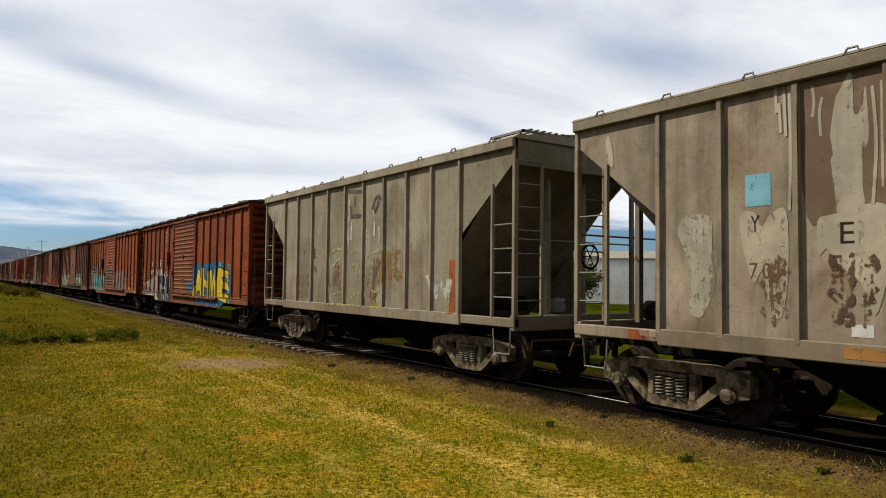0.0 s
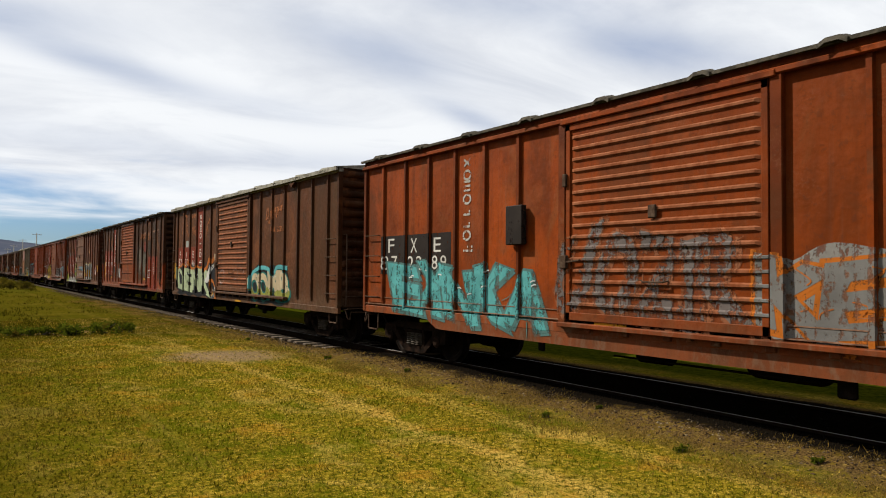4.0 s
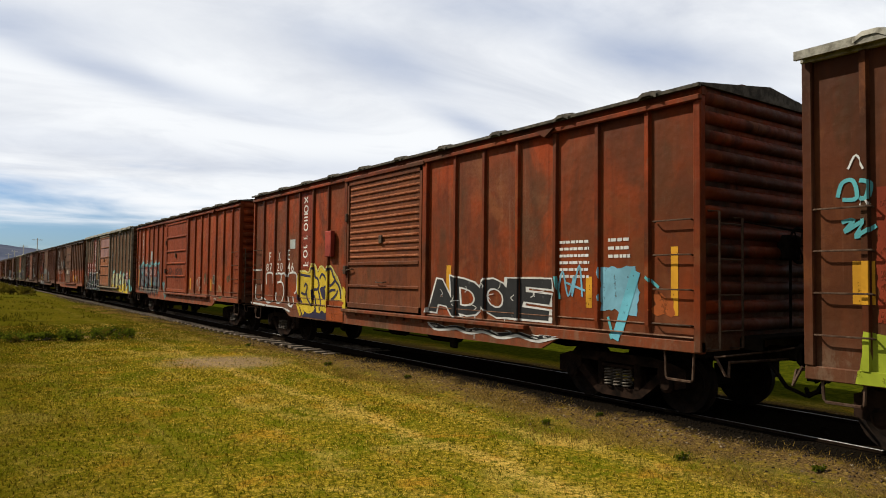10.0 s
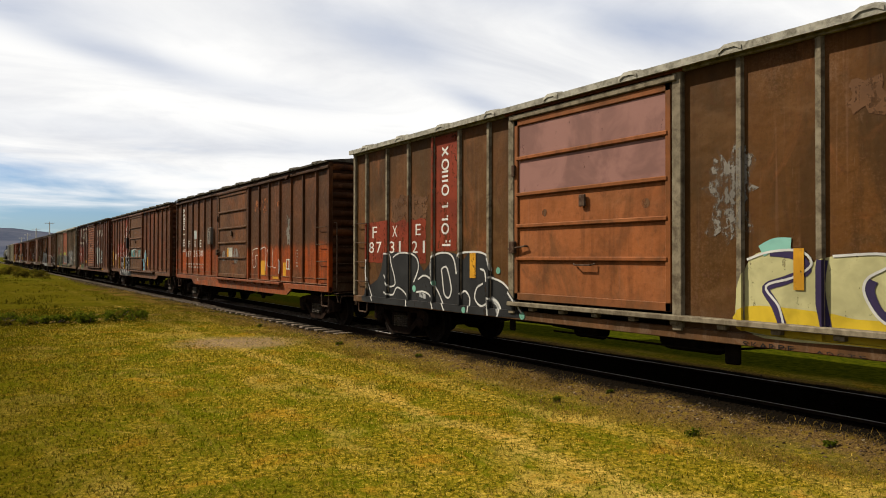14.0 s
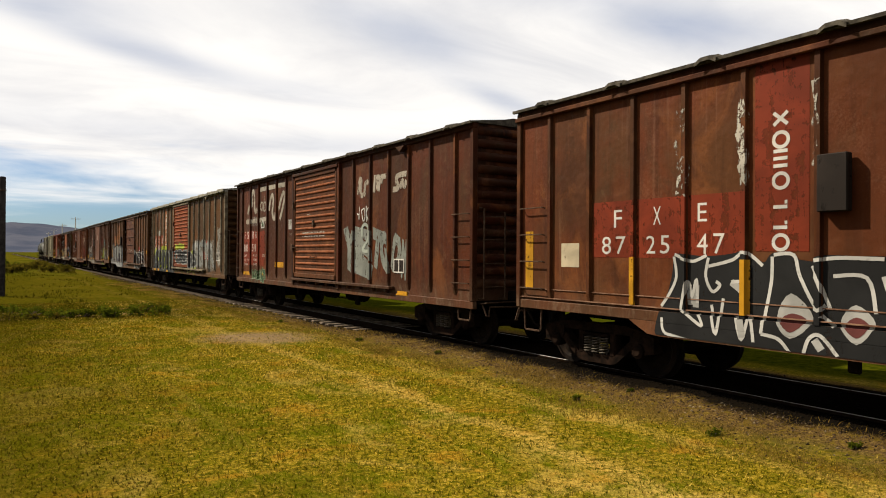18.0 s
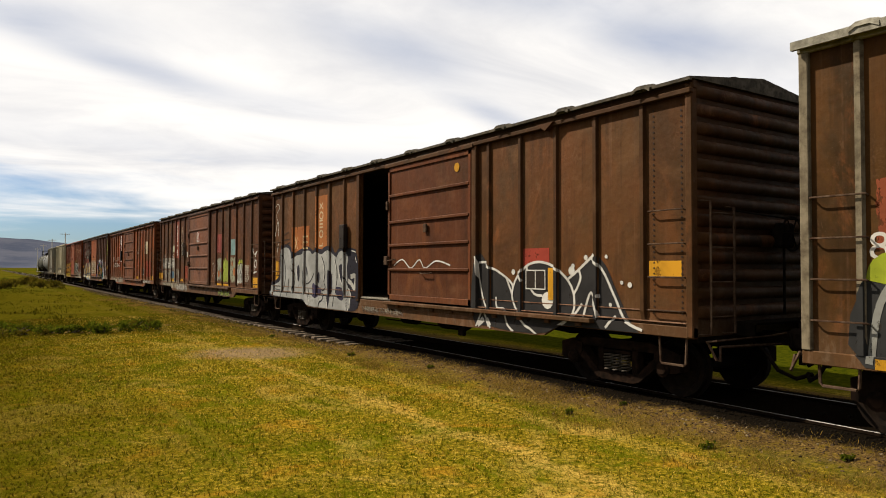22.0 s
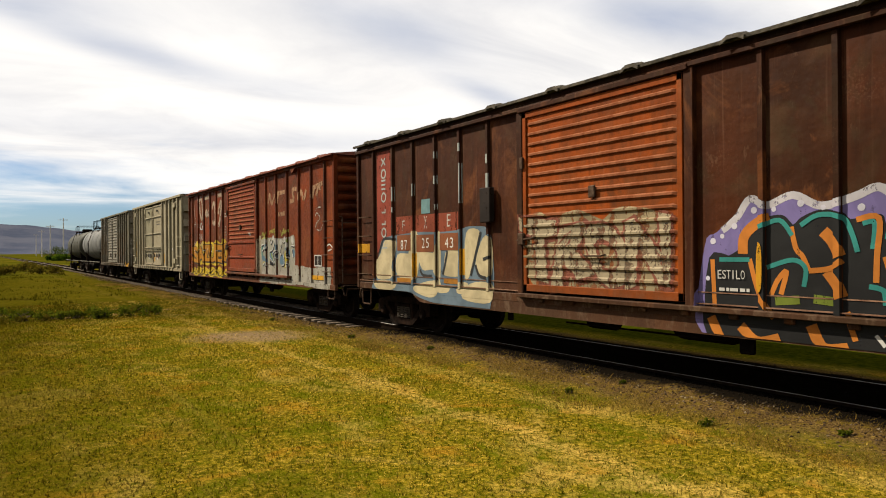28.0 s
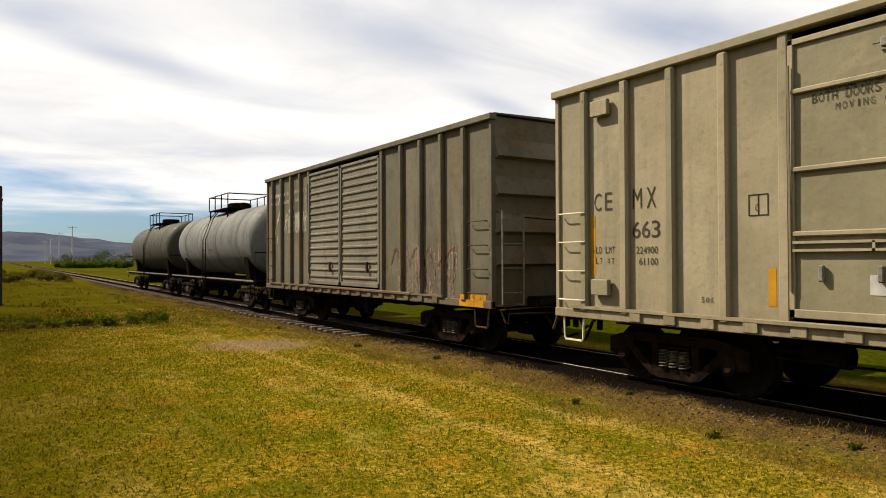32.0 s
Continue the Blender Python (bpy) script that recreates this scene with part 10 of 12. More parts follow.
patch(c_k, (12.71, 12.35, 1.06, 1.17), YELLOW)
graffiti(c_k, "OOOE", (13.81, 12.85, 0.94, 1.24), (0.05, 0.10, 0.04), (0.25, 0.30, 0.20), None, 91, wear=0.45, shine=False)
graffiti(c_k, "OO", (12.76, 12.35, 0.84, 1.31), (0.05, 0.13, 0.06), (0.25, 0.30, 0.20), None, 92, wear=0.4, shine=False)
patch(c_k, (11.35, 10.56, 1.38, 1.55), YELLOW)
patch(c_k, (10.12, 9.79, 2.59, 2.89), spray((0.6, 0.58, 0.54), 0.3))
strokes(c_k, [[(5.13, 3.33), (5.04, 3.69), (4.95, 3.66), (4.98, 3.34), (4.77, 3.33), (4.73, 3.57), (4.50, 3.63)], [(4.24, 3.33), (4.18, 3.64), (4.05, 3.41)], [(4.01, 3.34), (3.95, 3.57), (3.80, 3.57)], [(4.26, 3.69), (3.62, 3.67)], [(3.29, 3.33), (3.04, 3.35), (3.13, 3.58), (2.92, 3.64), (2.64, 3.64)], [(2.95, 3.34), (2.83, 3.50), (2.75, 3.36), (2.64, 3.49)]], 0.13, spray((0.42, 0.36, 0.29), 0.45))
strokes(c_k, [[(5.19, 2.86), (5.04, 2.81)], [(5.04, 3.03), (5.06, 2.69)], [(4.92, 2.94), (4.83, 2.68), (4.73, 2.71), (4.75, 2.96), (4.90, 2.93)], [(4.66, 3.03), (4.64, 2.63)], [(4.50, 3.01), (4.65, 2.85), (4.50, 2.62)]], 0.05, spray(K_WHITE, 0.3), 0.008, "spray_tag")
graffiti(c_k, "Y", (5.88, 5.36, 1.36, 2.43), None, (0.25, 0.26, 0.23), None, 93, wear=0.35, shine=False)
graffiti(c_k, "E", (5.17, 4.49, 1.37, 2.51), None, (0.25, 0.26, 0.23), None, 94, wear=0.35, shine=False)
graffiti(c_k, "TG", (4.26, 3.48, 1.42, 2.36), None, (0.25, 0.26, 0.23), None, 95, wear=0.4, shine=False)
graffiti(c_k, "OW", (3.32, 2.58, 1.38, 2.25), None, (0.25, 0.26, 0.23), None, 96, wear=0.4, shine=False)
strokes(c_k, [[(4.86, 2.27), (4.86, 2.49), (4.69, 2.57), (4.52, 2.46), (4.54, 2.19), (4.83, 1.94), (4.48, 1.90)]], 0.12, spray((0.42, 0.46, 0.40), 0.3), 0.018, "spray_tag")
ring(c_k, (3.20, 2.72, 1.41, 1.73), 0.03, WHITE, 0.02, dark=S_DARK)
patch(c_k, (3.04, 2.51, 0.91, 1.00), YELLOW)
bars(c_k, (8.82, 7.13, 2.32, 2.53), 2, S_FAINT)
strokes(c_k, [[(14.34, 3.23), (14.25, 3.40), (14.14, 3.56)], [(13.82, 3.48), (13.84, 3.89), (13.70, 4.06), (13.58, 3.86), (13.56, 3.47), (13.43, 3.29), (13.24, 3.40)], [(12.92, 4.04), (12.26, 4.05)], [(11.99, 3.27), (11.83, 3.66), (11.65, 3.77), (11.57, 3.59), (11.65, 3.19), (11.53, 2.99), (11.40, 3.01), (11.33, 3.17)], [(11.05, 3.25), (10.73, 3.70), (10.58, 3.77), (10.50, 3.63), (10.64, 3.33), (10.91, 2.93)], [(12.03, 4.04), (11.30, 4.04)], [(11.09, 4.05), (10.38, 4.02)], [(14.52, 2.97), (14.17, 2.99)], [(13.93, 2.97), (13.23, 2.98)], [(13.00, 2.98), (12.27, 3.01)]], 0.15, spray((0.42, 0.37, 0.30), 0.4))
strokes(c_k, [[(12.84, 3.32), (12.93, 3.42), (12.83, 3.57), (12.66, 3.57), (12.67, 3.40), (12.82, 3.32)], [(12.45, 3.79), (12.64, 3.30)], [(12.56, 3.39), (12.34, 3.47), (12.35, 3.57), (12.50, 3.55), (12.57, 3.38), (12.48, 3.28), (12.32, 3.32)]], 0.055, spray((0.42, 0.37, 0.30), 0.4))
strokes(c_k, [[(12.80, 2.73), (12.63, 3.01)], [(12.63, 3.01), (12.45, 2.73)], [(12.45, 2.72), (12.80, 2.72)]], 0.045, spray(K_WHITE, 0.2), 0.009, "emblem_stroke")
strokes(c_k, [[(12.71, 2.77), (12.61, 2.89), (12.54, 2.77)]], 0.08, spray((0.06, 0.12, 0.05), 0.3), 0.008, "emblem_stroke")
patch(c_k, (10.02, 9.72, 2.63, 2.86), spray((0.36, 0.34, 0.29), 0.45))
bars(c_k, (8.48, 8.11, 2.96, 3.03), 1, S_FAINT)
words(c_k, "ASEGURE", (10.16, 9.64, 2.84, 2.91), S_FAINT, 0.006, 0.0)
words(c_k, "CARRO", (10.08, 9.71, 2.40, 2.47), S_FAINT, 0.006, 0.0)
# brown car with lime-green spray
patch(c_l, (3.45, 2.74, 1.53, 2.35), S_PLATE)
bars(c_l, (3.36, 2.82, 1.57, 2.30), 8, WHITE)
ring(c_l, (1.45, 0.87, 1.50, 1.85), 0.03, spray(K_WHITE, 0.2), dark=S_DARK)
graffiti(c_l, "SSYR", (5.21, 1.82, 1.17, 2.38), (0.30, 0.30, 0.28), (0.18, 0.15, 0.12), None, 101, wear=0.5, shine=False)
patch(c_l, (1.36, 0.83, 1.22, 2.85), spray((0.30, 0.27, 0.23), 0.5), 0.0045, "faded_patch", 0.2, 4)
patch(c_l, (2.73, 1.82, 1.07, 2.45), spray((0.26, 0.24, 0.20), 0.6), 0.0045, "faded_patch", 0.2, 5)
patch(c_l, (14.92, 12.24, 2.01, 2.82), spray((0.28, 0.07, 0.03), 0.5), 0.004, "paint_patch", 0.03, 6)
patch(c_l, (12.12, 11.37, 2.10, 4.15), spray((0.30, 0.11, 0.04), 0.3))
column_mark(c_l, (11.57, 11.86, 2.26, 3.96), 8, WHITE)
words(c_l, "F", (14.69, 14.31, 2.34, 2.62), WHITE)
words(c_l, "X", (13.78, 13.45, 2.34, 2.62), WHITE)
words(c_l, "E", (12.83, 12.50, 2.34, 2.61), WHITE)
words(c_l, "87", (14.89, 14.35, 1.94, 2.23), WHITE)
words(c_l, "30", (13.89, 13.35, 1.96, 2.23), WHITE)
patch(c_l, (13.80, 13.34, 2.70, 3.06), S_PALE)
strokes(c_l, [[(13.96, 3.28), (13.86, 3.93), (13.47, 4.00), (13.36, 3.35)], [(13.05, 3.38), (12.85, 3.47), (12.65, 3.29)], [(11.07, 3.29), (10.83, 3.76), (10.46, 3.81)]], 0.14, spray((0.22, 0.10, 0.06), 0.5))
shape(c_l, [(14.93, 0.82), (14.83, 1.91), (14.16, 2.04), (13.37, 1.98), (12.22, 2.01), (11.55, 2.02), (11.06, 1.98), (10.43, 2.01), (9.68, 2.04), (9.41, 2.05), (9.38, 0.90), (10.39, 0.78), (12.23, 0.80)], spray((0.040, 0.040, 0.040), 0.12), 0.006, "sprayed_ground", "dark sprayed letters on a lime-green ground")
strokes(c_l, [[(12.97, 2.06), (12.44, 2.10), (11.68, 2.08), (11.30, 2.04)], [(9.97, 2.07), (9.82, 2.22), (9.73, 2.06)], [(14.83, 1.71), (14.73, 1.91), (14.16, 2.02)], [(10.76, 1.41), (10.62, 1.58)]], 0.2, spray(K_LIME, 0.25), 0.0075, "sprayed_edge")
strokes(c_l, [[(14.89, 0.86), (14.79, 1.49), (14.50, 1.89), (14.12, 1.97)], [(14.67, 1.26), (14.09, 1.30)], [(14.16, 1.83), (14.09, 1.28)], [(13.66, 1.83), (13.61, 0.90)], [(13.66, 1.83), (13.13, 1.97), (12.74, 1.82), (12.84, 1.44), (13.29, 1.12)], [(12.11, 1.97), (12.09, 0.88)], [(12.44, 1.59), (12.06, 1.60)], [(12.44, 1.30), (12.06, 1.31)], [(12.08, 1.92), (11.80, 1.83), (11.88, 1.63)], [(11.48, 1.96), (11.06, 1.87), (10.77, 1.73), (10.70, 1.54), (10.88, 1.36)], [(11.35, 1.67), (11.39, 1.46)], [(10.87, 1.26), (10.66, 1.08), (10.54, 0.91)], [(10.38, 1.99), (10.49, 1.75), (10.45, 1.34), (10.39, 1.00)], [(10.38, 1.98), (9.78, 2.00)], [(10.07, 1.59), (9.78, 1.68)], [(9.66, 1.98), (9.63, 1.37), (9.73, 0.82)], [(9.98, 1.35), (9.61, 1.37)]], 0.075, spray((0.27, 0.27, 0.25), 0.2), 0.01, "sprayed_line")
strokes(c_l, [[(13.00, 1.90), (12.78, 1.73), (12.81, 1.53), (12.97, 1.31)], [(11.86, 1.96), (11.82, 1.83), (11.97, 1.64)], [(10.60, 1.85), (10.53, 1.67), (10.66, 1.41)], [(12.04, 1.31), (12.04, 0.84)], [(10.79, 1.28), (10.50, 0.95)], [(13.42, 1.72), (13.32, 1.52)]], 0.032, spray(K_LIME, 0.1), 0.012, "sprayed_line")
dots(c_l, [(13.75, 1.48, 0.11), (11.99, 1.46, 0.11), (13.02, 1.08, 0.08), (11.33, 1.08, 0.12), (12.48, 1.85, 0.04), (10.60, 1.38, 0.12), (10.55, 1.21, 0.06)], S_LIME, 0.013)
strokes(c_l, [[(12.59, 0.91), (12.44, 1.01), (12.30, 0.93), (12.15, 1.03)], [(10.44, 1.06), (10.33, 1.10), (10.28, 1.06), (10.18, 1.11)]], 0.03, S_SILVER, 0.012, "sprayed_line")
patch(c_l, (14.83, 14.25, 0.81, 0.92), YELLOW, 0.013)
patch(c_l, (13.76, 13.26, 0.82, 0.93), YELLOW, 0.013)
patch(c_l, (11.40, 10.92, 0.80, 0.91), YELLOW, 0.013)
graffiti(c_l, "CBBE", (9.21, 6.51, 1.33, 1.97), (0.035, 0.035, 0.035), (0.40, 0.40, 0.37), None, 103, wear=0.25, shine=False)
patch(c_l, (9.21, 6.97, 1.98, 2.30), S_LIME, 0.006, "paint_patch", 0.14, 7)
graffiti(c_l, "RS", (6.18, 4.95, 1.12, 1.87), (0.05, 0.05, 0.05), (0.38, 0.38, 0.36), (0.32, 0.38, 0.03), 104, wear=0.15, shine=False)
strokes(c_l, [[(5.06, 1.81), (5.03, 2.27), (4.95, 2.39)]], 0.10, spray(K_WHITE, 0.3), 0.018, "spray_tag")
patch(c_l, (9.28, 4.99, 0.99, 1.02), spray((0.03, 0.03, 0.03), 0.45), 0.0045, "sprayed_ground", 0.05, 41)
dots(c_l, [(8.93, 0.91, 0.05), (8.27, 1.00, 0.07), (7.59, 0.90, 0.06), (6.98, 1.02, 0.08), (6.44, 0.92, 0.07), (5.95, 0.97, 0.10), (5.51, 0.95, 0.08), (5.16, 0.92, 0.09)], S_LIME, 0.008)
patch(c_l, (9.97, 9.67, 2.68, 3.29), S_PALE)
# car with the open door
shape(c_m, [(4.76, 2.07), (4.45, 1.93), (4.20, 1.81), (3.71, 1.59), (3.48, 1.78), (3.05, 1.95), (2.70, 1.88), (2.36, 1.69), (2.05, 1.87), (1.79, 2.05), (1.55, 1.88), (1.36, 1.54), (1.14, 1.17), (0.92, 0.86), (1.84, 0.86), (3.16, 0.73), (4.33, 0.80), (4.86, 0.91)], spray((0.030, 0.028, 0.028), 0.15), 0.005, "sprayed_ground", "black sprayed letters with thin white edges")
strokes(c_m, [[(4.76, 2.07), (4.71, 1.70), (4.61, 1.34), (4.47, 1.06)], [(4.72, 1.95), (4.49, 1.95), (4.39, 1.86), (4.20, 1.81), (3.89, 1.67), (3.73, 1.54), (3.74, 1.33), (3.60, 1.09), (3.38, 0.89), (3.22, 0.83), (3.06, 0.74)], [(3.91, 1.69), (3.73, 1.37)], [(4.59, 1.04), (4.77, 0.76)], [(4.52, 1.05), (4.33, 0.76)], [(4.20, 1.33), (4.17, 1.14), (3.95, 1.11), (3.83, 0.86), (3.65, 0.74)], [(3.74, 1.46), (3.66, 1.63), (3.54, 1.75), (3.32, 1.90), (3.05, 1.95), (2.75, 1.90), (2.50, 1.77), (2.32, 1.62), (2.22, 1.43), (2.22, 1.21), (2.32, 1.05), (2.48, 0.94)], [(2.34, 1.68), (2.09, 1.84), (1.82, 2.03)], [(2.11, 1.82), (2.07, 1.70), (2.14, 1.55), (2.23, 1.43)], [(3.54, 1.74), (3.46, 1.62)], [(3.35, 1.88), (3.31, 1.60), (3.16, 1.42), (2.95, 1.39)]], 0.042, spray(K_WHITE, 0.08), 0.01, "sprayed_line")
strokes(c_m, [[(1.85, 2.00), (1.61, 1.81), (1.36, 1.40), (1.18, 1.11), (0.84, 0.98)], [(2.02, 1.09), (1.85, 1.48), (1.69, 1.11)], [(2.56, 0.92), (2.24, 1.10), (2.04, 1.30)], [(1.36, 1.15), (1.53, 0.97)]], 0.042, spray(K_WHITE, 0.08), 0.01, "sprayed_line")
dots(c_m, [(2.83, 1.32, 0.14)], spray(K_WHITE, 0.1), 0.011)
dots(c_m, [(2.27, 1.81, 0.07), (3.71, 1.78, 0.05), (2.24, 1.88, 0.04), (1.96, 2.01, 0.04)], spray(K_WHITE, 0.1), 0.011)
strokes(c_m, [[(4.52, 0.92), (4.72, 0.79)], [(4.43, 0.93), (4.35, 0.80)]], 0.1, spray(K_WHITE, 0.3), 0.0095, "sprayed_line")
patch(c_m, (3.46, 2.79, 1.89, 2.18), S_PLATE)
ring(c_m, (3.37, 2.87, 1.49, 1.82), 0.02, spray(K_WHITE, 0.2), 0.02, dark=S_DARK)
patch(c_m, (0.75, 0.21, 1.72, 1.95), YELLOW)
patch(c_m, (2.81, 2.67, 1.33, 1.85), YELLOW, 0.018)
dots(c_m, [(5.39, 3.81, 0.09)], YELLOW)
dots(c_m, [(1.54, 2.02, 0.03), (1.77, 2.04, 0.03), (1.24, 1.64, 0.03), (1.09, 1.61, 0.04), (1.46, 1.31, 0.03), (1.69, 1.43, 0.03)], spray(K_WHITE, 0.1))
strokes(c_m, [[(7.88, 1.90), (7.50, 2.03), (7.14, 1.84), (6.79, 2.02), (6.56, 1.84), (6.13, 1.99), (5.62, 1.90)]], 0.04, spray(K_WHITE, 0.3), 0.008, "spray_tag")
patch(c_m, (14.25, 12.89, 2.25, 3.05), spray((0.36, 0.115, 0.03), 0.3))
patch(c_m, (12.36, 11.65, 2.32, 3.83), spray((0.38, 0.13, 0.035), 0.2))
column_mark(c_m, (11.85, 12.16, 2.43, 3.70), 5, spray((0.55, 0.44, 0.30), 0.2))
words(c_m, "X", (14.01, 13.61, 2.39, 2.76), spray((0.60, 0.44, 0.25), 0.3))
words(c_m, "E", (13.28, 12.82, 2.38, 2.77), spray((0.60, 0.44, 0.25), 0.3))
shape(c_m, [(15.96, 0.96), (16.01, 1.30), (15.27, 1.60), (15.27, 2.15), (15.09, 2.50), (14.62, 2.56), (14.27, 2.44), (14.13, 2.23), (13.85, 2.31), (13.22, 2.45), (12.86, 2.43), (12.61, 2.33), (12.38, 2.41), (12.05, 2.35), (11.74, 2.43), (11.34, 2.41), (11.12, 2.23), (10.90, 2.35), (10.60, 2.37), (9.90, 2.30), (9.64, 2.04), (9.63, 1.18), (9.85, 0.79), (11.02, 0.72), (12.19, 0.71), (13.16, 0.82), (14.63, 0.91)], spray((0.022, 0.020, 0.030), 0.12), 0.005, "sprayed_ground")
shape(c_m, [(15.90, 1.00), (15.92, 1.25), (15.15, 1.49), (15.15, 2.15), (14.96, 2.42), (14.63, 2.46), (14.36, 2.34), (14.22, 1.98), (14.07, 2.13), (13.80, 2.21), (13.45, 2.23), (13.22, 2.32), (12.86, 2.33), (12.65, 2.23), (12.38, 2.29), (12.05, 2.21), (11.75, 2.29), (11.51, 2.32), (11.28, 2.20), (11.16, 2.01), (10.90, 2.24), (10.60, 2.28), (10.35, 2.13), (10.40, 1.89), (10.59, 1.67), (10.41, 1.44), (10.18, 1.22), (10.11, 1.00), (10.27, 0.76), (11.02, 0.75), (12.19, 0.74), (13.01, 0.80), (13.31, 0.93), (14.63, 0.95)], spray((0.34, 0.34, 0.33), 0.18), 0.0075, "sprayed_letters", "silver sprayed letters with black edges")
shape(c_m, [(13.79, 1.82), (13.69, 1.94), (13.60, 1.82), (13.60, 1.54), (13.68, 1.44), (13.77, 1.57)], spray((0.022, 0.020, 0.030), 0.12), 0.01, "letter_gap")
shape(c_m, [(12.28, 1.64), (12.20, 1.73), (12.13, 1.65), (12.15, 1.45), (12.26, 1.46)], spray((0.022, 0.020, 0.030), 0.12), 0.01, "letter_gap")
shape(c_m, [(11.62, 1.74), (11.46, 1.79), (11.32, 1.66), (11.28, 1.41), (11.35, 1.11), (11.51, 0.77), (11.59, 1.06)], spray((0.022, 0.020, 0.030), 0.12), 0.01, "letter_gap")
shape(c_m, [(10.88, 1.86), (10.72, 1.94), (10.60, 1.84), (10.57, 1.59), (10.60, 1.39), (10.78, 1.57)], spray((0.022, 0.020, 0.030), 0.12), 0.01, "letter_gap")
shape(c_m, [(13.09, 1.87), (12.98, 1.73), (13.04, 1.58)], spray((0.022, 0.020, 0.030), 0.12), 0.01, "letter_gap")
shape(c_m, [(12.56, 1.42), (12.19, 1.33), (12.02, 1.24), (12.05, 1.12), (12.32, 1.01), (12.56, 1.07), (12.64, 1.27)], spray((0.05, 0.04, 0.085), 0.1), 0.01, "letter_gap")
shape(c_m, [(11.02, 1.34), (10.61, 1.31), (10.51, 1.16), (10.61, 1.00), (11.02, 1.13)], spray((0.03, 0.026, 0.05), 0.1), 0.01, "letter_gap")
strokes(c_m, [[(14.96, 2.23), (14.77, 1.93), (14.72, 1.61), (14.85, 1.28), (15.10, 0.93)], [(14.31, 1.82), (14.02, 1.72), (13.95, 1.47), (14.10, 1.19)], [(14.45, 1.51), (14.54, 1.00)], [(13.33, 2.02), (13.21, 1.53), (13.34, 1.09)], [(12.52, 1.69), (12.72, 1.50), (12.94, 1.40), (13.10, 1.39)], [(12.94, 1.26), (12.78, 0.80)], [(11.99, 2.16), (11.81, 1.91), (11.77, 1.65), (11.84, 1.46)], [(12.06, 1.29), (11.91, 1.23), (11.74, 1.31), (11.81, 1.42)], [(12.39, 1.01), (12.19, 1.11), (11.88, 1.13), (11.84, 0.99), (12.06, 0.90), (12.14, 0.74)], [(11.12, 2.07), (11.01, 1.82), (10.98, 1.58), (11.07, 1.25), (11.18, 0.82)], [(14.13, 2.17), (14.14, 1.98)], [(10.60, 1.67), (10.36, 1.44), (10.16, 1.21)]], 0.036, spray(K_BLACK, 0.05), 0.011, "sprayed_line")
strokes(c_m, [[(13.82, 1.82), (13.77, 1.54)], [(13.38, 1.97), (13.29, 1.53), (13.37, 1.34)], [(12.86, 1.17), (12.75, 0.78)], [(11.91, 2.00), (11.82, 1.74), (11.85, 1.52)], [(11.59, 1.06), (11.53, 0.74)], [(11.14, 2.03), (11.04, 1.82), (11.04, 1.58)], [(10.89, 1.82), (10.79, 1.55), (10.60, 1.35)], [(10.27, 1.33), (10.16, 1.15), (10.15, 0.96), (10.27, 0.77)], [(10.12, 2.28), (9.85, 2.21), (9.68, 1.97)]], 0.03, spray(K_WHITE, 0.08), 0.0125, "highlight")
strokes(c_m, [[(10.17, 1.62), (9.90, 1.63), (9.95, 1.34), (10.13, 1.45), (10.31, 1.52)]], 0.12, spray((0.42, 0.41, 0.38), 0.15), 0.0135, "sprayed_line")
strokes(c_m, [[(15.66, 3.75), (15.46, 3.86), (15.30, 3.71), (15.56, 3.51), (15.36, 3.21)], [(15.66, 2.84), (15.46, 3.28), (15.36, 2.82)], [(15.50, 2.27), (15.36, 2.60)]], 0.035, spray(K_WHITE, 0.3), 0.008, "spray_tag")
strokes(c_m, [[(14.88, 2.85), (14.51, 2.93)], [(14.97, 2.69), (14.43, 2.71)], [(14.88, 2.52), (14.37, 2.61)]], 0.035, S_DARK, 0.008, "spray_tag")
board(c_m, (10.61, 10.33, 2.33, 2.95), S_DARK)
patch(c_m, (15.60, 15.36, 1.32, 2.07), YELLOW)
graffiti(c_m, "NERCOSEN", (9.44, 7.53, 0.82, 0.92), (0.24, 0.21, 0.17), (0.14, 0.09, 0.06), None, 113, wear=0.55, shine=False)
# maroon-brown car
patch(c_n, (3.34, 2.80, 2.31, 2.90), spray((0.20, 0.32, 0.32), 0.2))
patch(c_n, (5.18, 4.46, 1.32, 2.22), spray((0.25, 0.25, 0.20), 0.4), 0.004, "sprayed_ground", 0.12, 2)
patch(c_n, (4.35, 3.55, 1.27, 2.19), spray((0.30, 0.35, 0.05), 0.3), 0.004, "sprayed_ground", 0.12, 3)
patch(c_n, (3.45, 2.63, 1.31, 2.21), spray((0.27, 0.27, 0.19), 0.4), 0.004, "sprayed_ground", 0.12, 4)
dots(c_n, [(2.87, 1.69, 0.16), (4.93, 1.60, 0.14), (4.60, 1.73, 0.10), (3.15, 2.00, 0.10)], spray((0.36, 0.11, 0.03), 0.4), 0.007)
patch(c_n, (2.52, 1.77, 1.24, 2.02), spray((0.50, 0.50, 0.45), 0.3), 0.004, "sprayed_shape", 0.1, 6)
strokes(c_n, [[(2.40, 2.13), (1.79, 2.16)], [(2.36, 1.91), (2.29, 1.47)], [(1.91, 1.90), (1.98, 1.48)], [(2.25, 1.98), (2.12, 1.62), (2.01, 1.97)]], 0.05, S_DARK, 0.007, "sprayed_line")
dots(c_n, [(2.29, 1.49, 0.15), (1.96, 1.50, 0.15)], spray((0.24, 0.23, 0.21), 0.2), 0.009)
